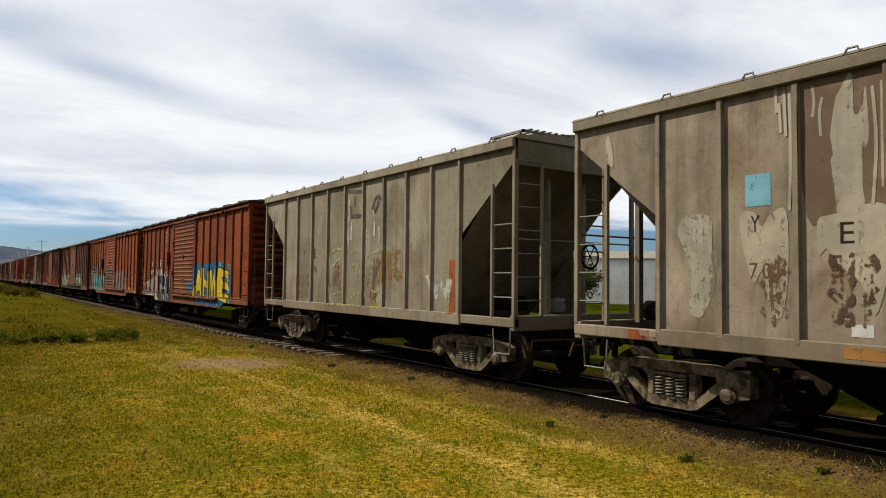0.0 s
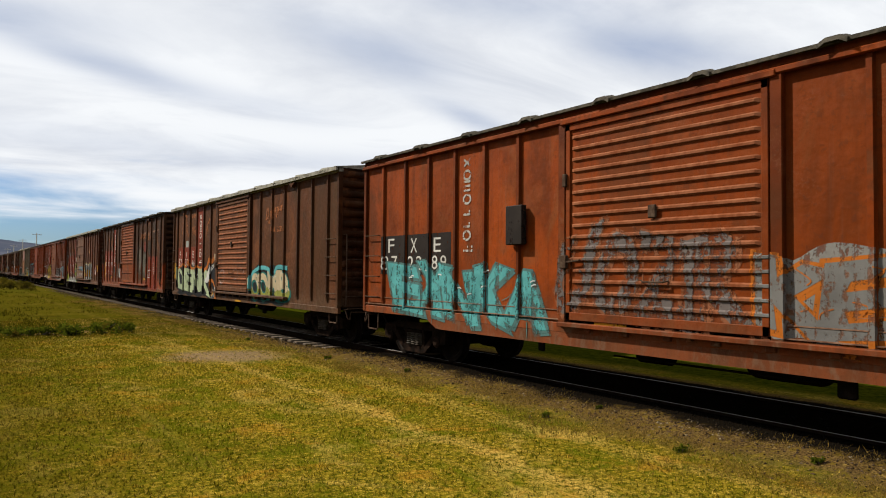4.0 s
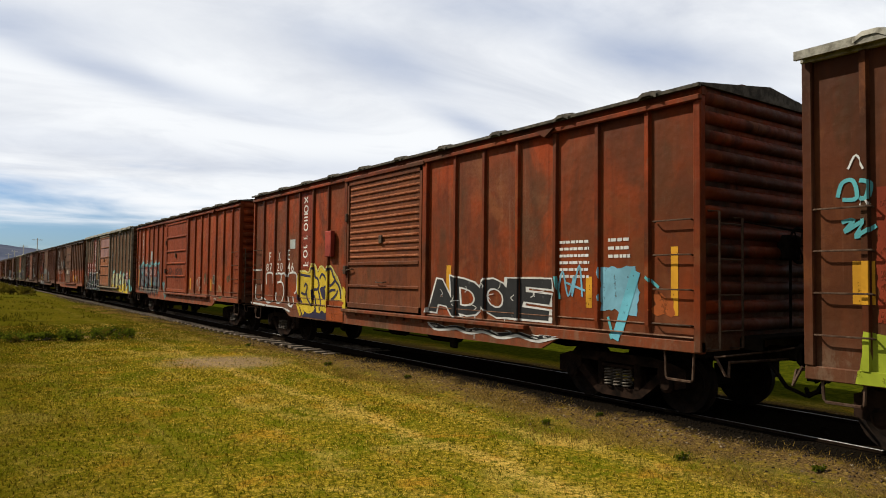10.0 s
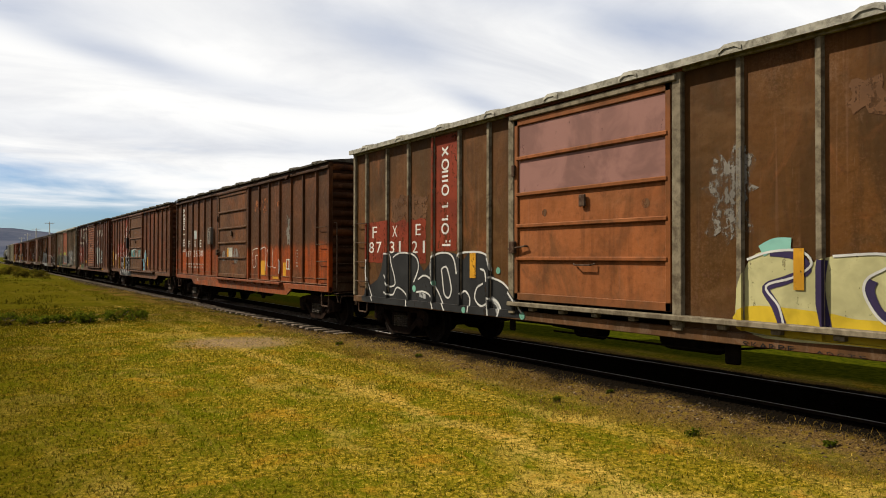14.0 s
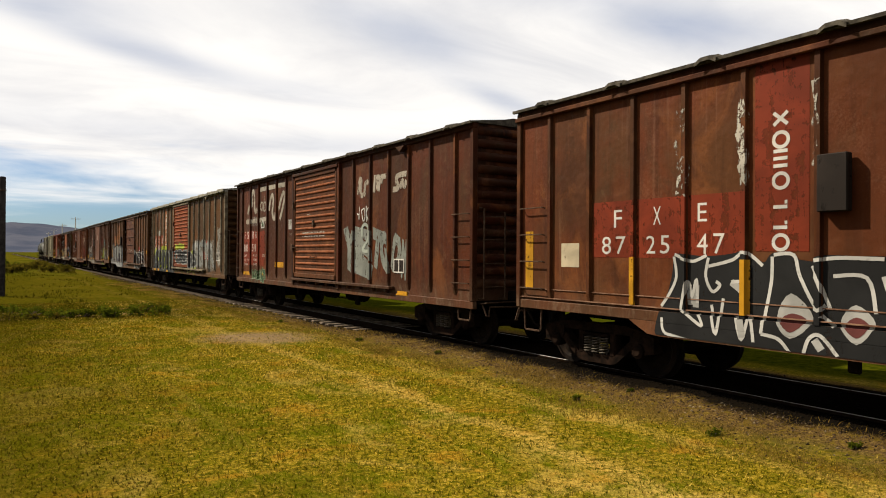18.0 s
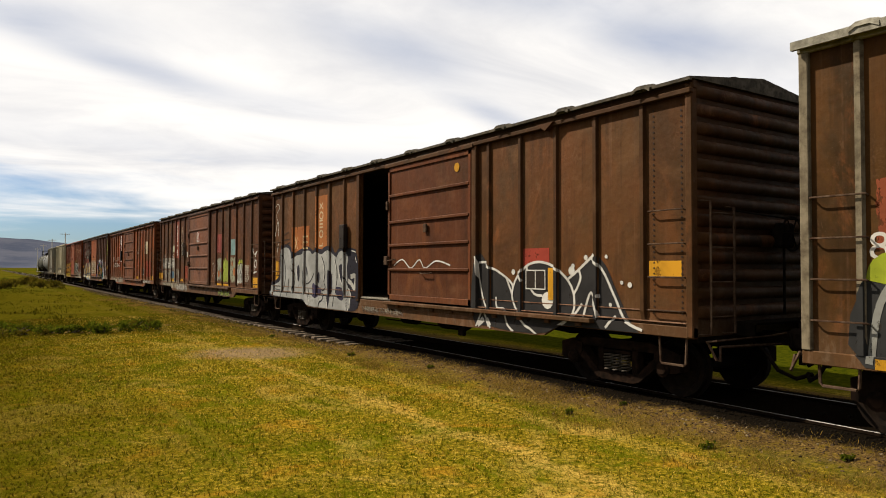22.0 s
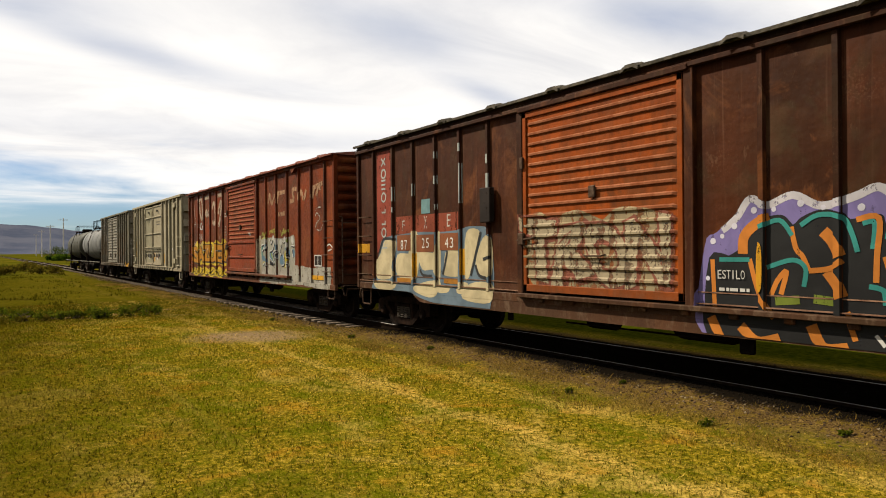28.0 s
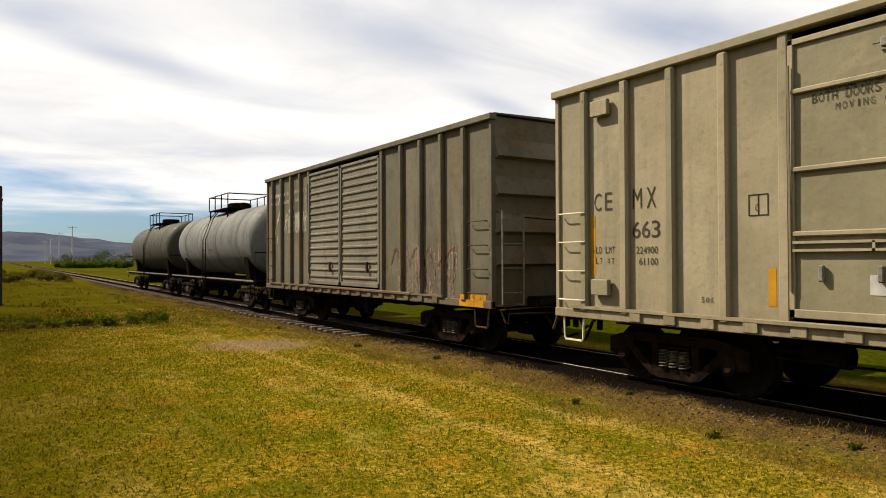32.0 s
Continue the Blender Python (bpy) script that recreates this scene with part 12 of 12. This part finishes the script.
graffiti(c_p, "TRON", (9.51, 6.57, 1.30, 2.31), (0.42, 0.34, 0.22), (0.24, 0.08, 0.05), (0.34, 0.26, 0.15), 133, wear=0.55, shine=False)
board(c_p, (10.72, 10.41, 2.33, 2.96), S_DARK)
patch(c_p, (15.83, 15.32, 1.79, 2.00), YELLOW)
words(c_p, "ESTILO", (5.87, 5.50, 1.45, 1.56), spray(K_WHITE, 0.2), 0.0215)
bars(c_p, (5.85, 5.42, 1.30, 1.40), 1, spray(K_WHITE, 0.2), 0.0215)
# red car with yellow lettering
strokes(c_q, [[(5.18, 3.36), (5.05, 3.67), (4.85, 3.36), (4.57, 3.65)], [(4.37, 3.34), (4.26, 3.66)], [(4.37, 3.65), (3.68, 3.66)], [(3.26, 3.34), (2.96, 3.37), (3.05, 3.66), (2.71, 3.67)], [(2.55, 3.35), (2.38, 3.58), (2.18, 3.33), (2.00, 3.59)], [(1.56, 3.32), (1.42, 3.59)], [(1.52, 3.60), (0.85, 3.69)], [(1.28, 3.36), (1.15, 3.57), (0.95, 3.56)], [(4.27, 2.99), (3.68, 3.00)]], 0.13, spray((0.40, 0.22, 0.12), 0.5))
shape(c_q, [(5.87, 2.23), (5.18, 2.28), (4.65, 2.27), (4.28, 2.24), (3.80, 2.24), (3.31, 2.27), (2.93, 2.25), (2.94, 1.29), (3.43, 1.32), (3.94, 1.32), (5.15, 1.42), (5.87, 1.34)], spray((0.33, 0.31, 0.245), 0.12), 0.005, "sprayed_ground", "small pale letters edged in black and white")
shape(c_q, [(6.17, 2.25), (5.87, 2.23), (5.88, 1.10), (6.17, 1.16)], spray((0.33, 0.27, 0.19), 0.4), 0.0045, "faded_patch")
shape(c_q, [(5.06, 1.80), (4.77, 1.91), (4.82, 1.63), (4.66, 1.49), (4.74, 1.45), (5.02, 1.62)], spray((0.12, 0.21, 0.28), 0.12), 0.0075, "sprayed_shape")
shape(c_q, [(4.58, 2.01), (4.47, 2.14), (4.36, 2.04), (4.39, 1.87), (4.56, 1.91)], spray((0.12, 0.21, 0.28), 0.12), 0.0075, "sprayed_shape")
shape(c_q, [(4.51, 1.70), (4.32, 1.80), (4.29, 1.64), (4.47, 1.57)], spray((0.12, 0.21, 0.28), 0.12), 0.0075, "sprayed_shape")
shape(c_q, [(4.18, 1.57), (3.97, 1.74), (3.81, 1.65), (3.78, 1.43), (4.01, 1.38)], spray((0.12, 0.21, 0.28), 0.12), 0.0075, "sprayed_shape")
shape(c_q, [(3.46, 1.81), (3.31, 1.87), (3.29, 1.69), (3.43, 1.65)], spray((0.12, 0.21, 0.28), 0.12), 0.0075, "sprayed_shape")
shape(c_q, [(3.74, 1.93), (3.60, 1.96), (3.64, 1.84)], spray((0.12, 0.21, 0.28), 0.12), 0.0075, "sprayed_shape")
shape(c_q, [(5.54, 2.03), (5.30, 2.06), (5.32, 1.91), (5.50, 1.85)], spray((0.12, 0.21, 0.28), 0.12), 0.0075, "sprayed_shape")
shape(c_q, [(5.85, 1.69), (5.63, 1.69), (5.27, 1.58), (5.30, 1.49), (5.78, 1.55)], spray((0.12, 0.21, 0.28), 0.12), 0.0075, "sprayed_shape")
shape(c_q, [(3.14, 1.89), (2.93, 1.86), (2.94, 1.66), (3.06, 1.72)], spray((0.12, 0.21, 0.28), 0.12), 0.0075, "sprayed_shape")
shape(c_q, [(5.85, 2.04), (5.54, 2.07), (5.63, 1.96), (5.79, 1.87), (5.73, 1.69), (5.85, 1.67)], spray((0.08, 0.20, 0.18), 0.12), 0.0075, "sprayed_shape")
shape(c_q, [(3.74, 1.81), (3.58, 1.84), (3.52, 1.66), (3.36, 1.59), (3.46, 1.53), (3.64, 1.60), (3.64, 1.36), (3.77, 1.36)], spray((0.42, 0.33, 0.035), 0.12), 0.008, "sprayed_shape")
shape(c_q, [(4.96, 1.71), (4.86, 1.64), (4.52, 1.46), (4.61, 1.45)], spray((0.42, 0.33, 0.035), 0.12), 0.008, "sprayed_shape")
shape(c_q, [(5.76, 1.47), (5.50, 1.52), (5.53, 1.43), (5.73, 1.40)], spray((0.42, 0.33, 0.035), 0.12), 0.008, "sprayed_shape")
shape(c_q, [(4.13, 1.80), (4.04, 1.97), (3.99, 2.00), (4.07, 1.76)], spray((0.42, 0.33, 0.035), 0.12), 0.008, "sprayed_shape")
shape(c_q, [(4.61, 2.01), (4.55, 2.18), (4.41, 2.21), (4.47, 2.10)], spray((0.20, 0.28, 0.06), 0.15), 0.0078, "sprayed_shape")
shape(c_q, [(3.63, 2.17), (3.42, 2.20), (3.45, 2.11)], spray((0.20, 0.28, 0.06), 0.15), 0.0078, "sprayed_shape")
shape(c_q, [(4.96, 1.77), (4.88, 1.78), (4.78, 1.63), (4.85, 1.61)], spray((0.20, 0.28, 0.06), 0.15), 0.0078, "sprayed_shape")
strokes(c_q, [[(5.06, 1.81), (4.77, 1.87), (4.54, 2.18)], [(5.02, 2.20), (4.89, 2.06), (4.77, 2.19)], [(4.74, 1.77), (4.70, 1.60), (4.54, 1.43)], [(4.70, 1.77), (4.50, 1.84), (4.28, 1.81), (4.47, 1.67), (4.29, 1.58)], [(3.97, 2.01), (4.07, 1.88), (4.07, 1.75), (3.97, 1.71)], [(3.90, 2.13), (3.80, 2.10), (3.64, 2.09), (3.58, 1.94), (3.43, 1.81), (3.52, 1.69), (3.32, 1.60)], [(3.84, 1.84), (3.74, 1.50), (3.78, 1.40), (3.97, 1.38)], [(5.82, 2.01), (5.49, 2.05), (5.60, 1.93)], [(3.62, 1.34), (3.56, 1.44), (3.40, 1.44), (3.35, 1.35)], [(5.78, 1.81), (5.54, 1.91), (5.34, 1.88), (5.26, 2.00)], [(5.06, 1.63), (4.78, 1.49), (4.62, 1.42)], [(3.17, 1.99), (2.91, 1.96)], [(3.11, 1.87), (3.03, 1.63)], [(5.67, 1.35), (5.54, 1.43), (5.28, 1.35)]], 0.06, spray(K_BLACK, 0.06), 0.0095, "sprayed_line")
strokes(c_q, [[(3.55, 2.02), (3.44, 1.90), (3.49, 1.82)], [(3.43, 1.65), (3.33, 1.72)], [(5.06, 1.48), (4.74, 1.41)]], 0.12, spray(K_BLACK, 0.06), 0.0092, "sprayed_line")
strokes(c_q, [[(5.10, 1.84), (4.81, 1.90), (4.58, 2.21)], [(5.06, 2.23), (4.93, 2.09), (4.81, 2.22)], [(4.78, 1.80), (4.74, 1.63), (4.58, 1.46)], [(4.74, 1.80), (4.54, 1.87), (4.32, 1.84), (4.51, 1.70), (4.32, 1.60)], [(4.00, 2.03), (4.10, 1.90), (4.10, 1.77), (4.01, 1.73)], [(3.94, 2.16), (3.84, 2.12), (3.68, 2.12), (3.61, 1.96), (3.46, 1.84), (3.55, 1.71), (3.34, 1.63)], [(3.87, 1.86), (3.78, 1.52), (3.81, 1.42), (4.01, 1.41)], [(5.87, 2.04), (5.53, 2.08), (5.64, 1.96)], [(3.65, 1.36), (3.59, 1.46), (3.43, 1.46), (3.38, 1.38)], [(5.82, 1.84), (5.59, 1.95), (5.39, 1.91), (5.30, 2.03)], [(5.10, 1.66), (4.82, 1.52), (4.66, 1.45)], [(3.20, 2.01), (2.93, 1.99)], [(3.14, 1.89), (3.05, 1.65)], [(5.72, 1.38), (5.59, 1.46), (5.32, 1.38)]], 0.032, spray(K_WHITE, 0.06), 0.0115, "sprayed_line")
dots(c_q, [(4.73, 2.26, 0.09), (4.37, 2.14, 0.1), (4.06, 2.13, 0.1), (3.74, 2.20, 0.09), (3.52, 2.02, 0.11), (3.11, 2.19, 0.1), (5.39, 2.18, 0.08), (3.06, 2.12, 0.08)], spray((0.52, 0.51, 0.47), 0.15), 0.0105)
strokes(c_q, [[(5.85, 2.34), (5.77, 2.46), (5.70, 2.33), (5.63, 2.46), (5.54, 2.32), (5.45, 2.47), (5.39, 2.34), (5.31, 2.49)], [(5.83, 2.24), (5.68, 2.28), (5.30, 2.28)], [(5.06, 2.38), (5.01, 2.51), (4.93, 2.44), (4.85, 2.52), (4.81, 2.42), (4.72, 2.55), (4.65, 2.41), (4.63, 2.56)], [(4.54, 2.59), (4.52, 2.39)], [(4.44, 2.57), (4.43, 2.33)], [(4.06, 2.49), (4.02, 2.37), (3.95, 2.31), (3.93, 2.48), (3.87, 2.34), (3.80, 2.54), (3.77, 2.37), (3.67, 2.49), (3.61, 2.38), (3.55, 2.54), (3.49, 2.40), (3.40, 2.50), (3.37, 2.41)]], 0.045, spray((0.40, 0.40, 0.08), 0.15), 0.0085, "spray_tag")
patch(c_q, (6.19, 0.12, 0.80, 1.44), spray((0.36, 0.33, 0.27), 0.35), 0.0035, "faded_patch", 0.08, 3)
strokes(c_q, [[(1.35, 2.95), (1.15, 3.04), (0.98, 3.03)], [(1.35, 2.81), (1.22, 2.89), (1.02, 2.74), (1.25, 2.62), (1.33, 2.49)], [(1.25, 2.44), (1.02, 2.40), (0.83, 2.55)]], 0.05, S_FAINT, 0.008, "spray_tag")
ring(c_q, (1.41, 0.92, 1.41, 1.73), 0.03, spray(K_WHITE, 0.2), 0.02, dark=S_DARK)
patch(c_q, (1.57, 0.73, 1.04, 1.16), YELLOW, 0.02)
strokes(c_q, [[(0.58, 1.97), (0.40, 2.01), (0.23, 1.92)], [(0.52, 1.84), (0.28, 1.88)]], 0.05, spray(K_WHITE, 0.3), 0.008, "spray_tag")
strokes(c_q, [[(13.85, 4.10), (13.67, 3.41), (13.36, 3.24), (13.41, 3.91), (13.67, 4.13)], [(12.85, 3.33), (12.73, 3.52), (12.55, 3.40), (12.80, 3.34)], [(12.50, 3.29), (12.28, 3.53)], [(11.79, 3.07), (11.61, 2.96), (11.38, 3.09), (11.45, 3.65), (11.63, 3.79), (11.84, 3.57)], [(10.99, 2.94), (10.81, 2.94), (10.54, 3.64), (10.68, 3.77), (10.95, 3.33)], [(11.02, 4.07), (10.32, 4.06)], [(12.94, 4.08), (12.24, 4.10)]], 0.17, spray((0.46, 0.34, 0.24), 0.5))
strokes(c_q, [[(13.71, 2.81), (13.51, 3.04), (13.30, 2.81), (13.71, 2.81)]], 0.05, spray(K_WHITE, 0.3), 0.008, "emblem_stroke")
patch(c_q, (13.92, 13.26, 2.86, 3.07), S_GHOST)
words(c_q, "RR", (13.84, 13.27, 2.32, 2.60), S_FAINT)
words(c_q, "017", (13.86, 13.27, 1.97, 2.25), S_FAINT)
words(c_q, "10", (14.72, 14.28, 2.00, 2.28), S_FAINT)
strokes(c_q, [[(14.55, 3.90), (14.67, 3.50), (14.45, 3.25), (14.60, 2.90)], [(14.74, 3.03), (14.34, 3.06)]], 0.04, S_FAINT, 0.008, "spray_tag")
graffiti(c_q, "SAZUEO", (14.97, 9.53, 1.42, 2.14), (0.52, 0.22, 0.02), (0.05, 0.04, 0.03), K_YEL, 143, wear=0.15, label="orange sprayed letters on a bright yellow ground", grow=0.10)
graffiti(c_q, "AVAVAVA", (14.98, 9.65, 0.91, 1.12), K_YEL, (0.07, 0.05, 0.03), K_YEL, 144, wear=0.15, shine=False, grow=0.05)
bars(c_q, (10.11, 9.58, 2.34, 2.88), 5, S_FAINT)
bars(c_q, (10.10, 9.58, 3.16, 3.36), 2, WHITE)
patch(c_q, (7.04, 6.82, 2.40, 2.48), spray(K_WHITE, 0.2))
strokes(c_q, [[(10.82, 2.30), (10.75, 2.75), (10.61, 2.70)], [(10.55, 2.29), (10.48, 2.69)]], 0.05, S_GHOST, 0.008, "spray_tag")
# stone-grey car
words(c_r, "CE", (11.69, 11.29, 2.56, 2.83), STENCIL)
words(c_r, "MX", (10.93, 10.47, 2.55, 2.84), STENCIL)
words(c_r, "663", (10.94, 10.45, 2.13, 2.37), STENCIL)
words(c_r, "LD LMT", (11.66, 11.28, 1.92, 2.02), STENCIL)
words(c_r, "LT WT", (11.66, 11.28, 1.76, 1.85), STENCIL)
words(c_r, "224900", (10.87, 10.49, 1.91, 2.01), STENCIL)
words(c_r, "61100", (10.82, 10.49, 1.75, 1.85), STENCIL)
words(c_r, "50K", (9.79, 9.59, 1.27, 1.34), STENCIL)
patch(c_r, (11.77, 11.67, 1.58, 2.49), YELLOW)
patch(c_r, (8.86, 8.76, 1.27, 1.72), YELLOW)
patch(c_r, (1.05, 0.93, 1.57, 2.49), YELLOW)
patch(c_r, (3.98, 3.85, 1.27, 1.75), YELLOW)
patch(c_r, (6.20, 6.00, 1.36, 1.79), YELLOW)
words(c_r, "CLOSE AND LOCK", (8.15, 7.18, 3.67, 3.77), STENCIL, 0.006, 0.0)
words(c_r, "BOTH DOORS BEFORE", (8.29, 7.06, 3.56, 3.66), STENCIL, 0.006, 0.0)
words(c_r, "MOVING CAR", (8.03, 7.33, 3.44, 3.52), STENCIL, 0.006, 0.0)
bars(c_r, (5.61, 4.68, 3.29, 3.56), 2, spray((0.14, 0.12, 0.09), 0.2))
bars(c_r, (5.33, 4.64, 1.93, 2.20), 3, spray((0.14, 0.12, 0.09), 0.2))
bars(c_r, (3.14, 2.66, 2.05, 2.53), 5, spray((0.26, 0.23, 0.17), 0.5))
bars(c_r, (2.29, 1.86, 2.12, 2.51), 4, spray((0.26, 0.23, 0.17), 0.5))
bars(c_r, (3.15, 2.64, 1.30, 1.44), 2, spray((0.26, 0.23, 0.17), 0.5))
patch(c_r, (2.18, 1.92, 1.92, 2.05), spray((0.70, 0.68, 0.62), 0.1))
ring(c_r, (9.11, 8.85, 2.35, 2.61), 0.012, BLACK)
words(c_r, "C", (9.02, 8.94, 2.40, 2.49), STENCIL)
board(c_r, (1.46, 1.10, 3.98, 4.22), CREAM, 0.02)
board(c_r, (1.44, 1.06, 1.28, 1.52), CREAM, 0.02)
board(c_r, (11.68, 11.33, 3.98, 4.22), CREAM, 0.02)
board(c_r, (11.68, 11.33, 1.29, 1.53), CREAM, 0.02)
# sooty grey car
strokes(c_s, [[(11.79, 2.67), (11.05, 3.90)], [(11.05, 2.74), (10.06, 3.48)]], 0.10, S_FAINT, 0.008, "emblem_stroke")
patch(c_s, (10.89, 8.92, 2.66, 3.27), spray((0.44, 0.40, 0.33), 0.6))
bars(c_s, (11.90, 8.92, 3.60, 4.10), 2, S_FAINT)
words(c_s, "CE", (11.90, 11.36, 2.37, 2.62), S_FAINT)
words(c_s, "MX", (11.05, 10.54, 2.37, 2.61), S_FAINT)
ring(c_s, (1.48, 1.20, 1.65, 1.97), 0.015, S_FAINT)
patch(c_s, (1.04, 0.24, 0.93, 1.16), YELLOW)
strokes(c_s, [[(3.15, 1.58), (2.78, 2.08), (2.54, 1.35), (2.31, 2.07), (1.98, 1.48)], [(1.76, 1.71), (1.34, 2.05), (1.34, 1.38)], [(3.93, 1.70), (3.66, 2.09), (3.53, 1.32)]], 0.06, spray((0.20, 0.10, 0.06), 0.6), 0.008, "spray_tag")
patch(c_s, (3.66, 1.14, 0.94, 2.09), spray((0.27, 0.20, 0.14), 0.75), 0.004, "faded_patch", 0.2, 4)
patch(c_r, (5.45, 5.25, 1.45, 1.64), spray((0.62, 0.60, 0.55), 0.1), 0.006, "placard")
patch(c_r, (5.35, 5.25, 1.53, 1.63), spray((0.45, 0.13, 0.04), 0.1), 0.0085, "placard")
patch(c_r, (7.70, 7.50, 1.45, 1.66), spray((0.62, 0.60, 0.55), 0.1), 0.006, "placard")
for rig_ in (c_b, c_g, c_i, c_m, c_n, c_p):
    for u_ in (0.20, 0.66):
        rivets(rig_, u_, 1.25, 4.15, S_DARK)


# ---- motion of the train ----
KNOTS = ((0, 10.327), (8, 10.167), (16, 9.926), (24, 9.743), (32, 9.349))


def run(t):
    """Metres that the train has rolled by t seconds."""
    s = 0.0
    for (a, va), (b, vb) in zip(KNOTS[:-1], KNOTS[1:]):
        u = min(max(t - a, 0.0), b - a)
        s += va * u + (vb - va) * u * u / (2 * (b - a))
    return s


def motions():
    """The train rolls past towards -y; its wheels turn with it."""
    for car, lead in CARS:
        walk(car, [(t, pose(0, lead - run(t), 0)) for t in range(0, 33, 2)])
    # one turning wheelset at each place on its truck; the others share its keys
    first = {}
    for w in WHEELSETS:
        place = round(w.location.y, 2)
        if place not in first:
            first[place] = w
            x, y, z = w.location
            walk(w, [(i / FPS, pose(x, y, z, math.degrees(run(i / FPS) / 0.42))) for i in range(32 * FPS + 1)])
        else:
            src = first[place].animation_data
            w.rotation_mode = "QUATERNION"
            w.animation_data_create()
            w.animation_data.action = src.action
            w.animation_data.action_slot = src.action_slot


motions()
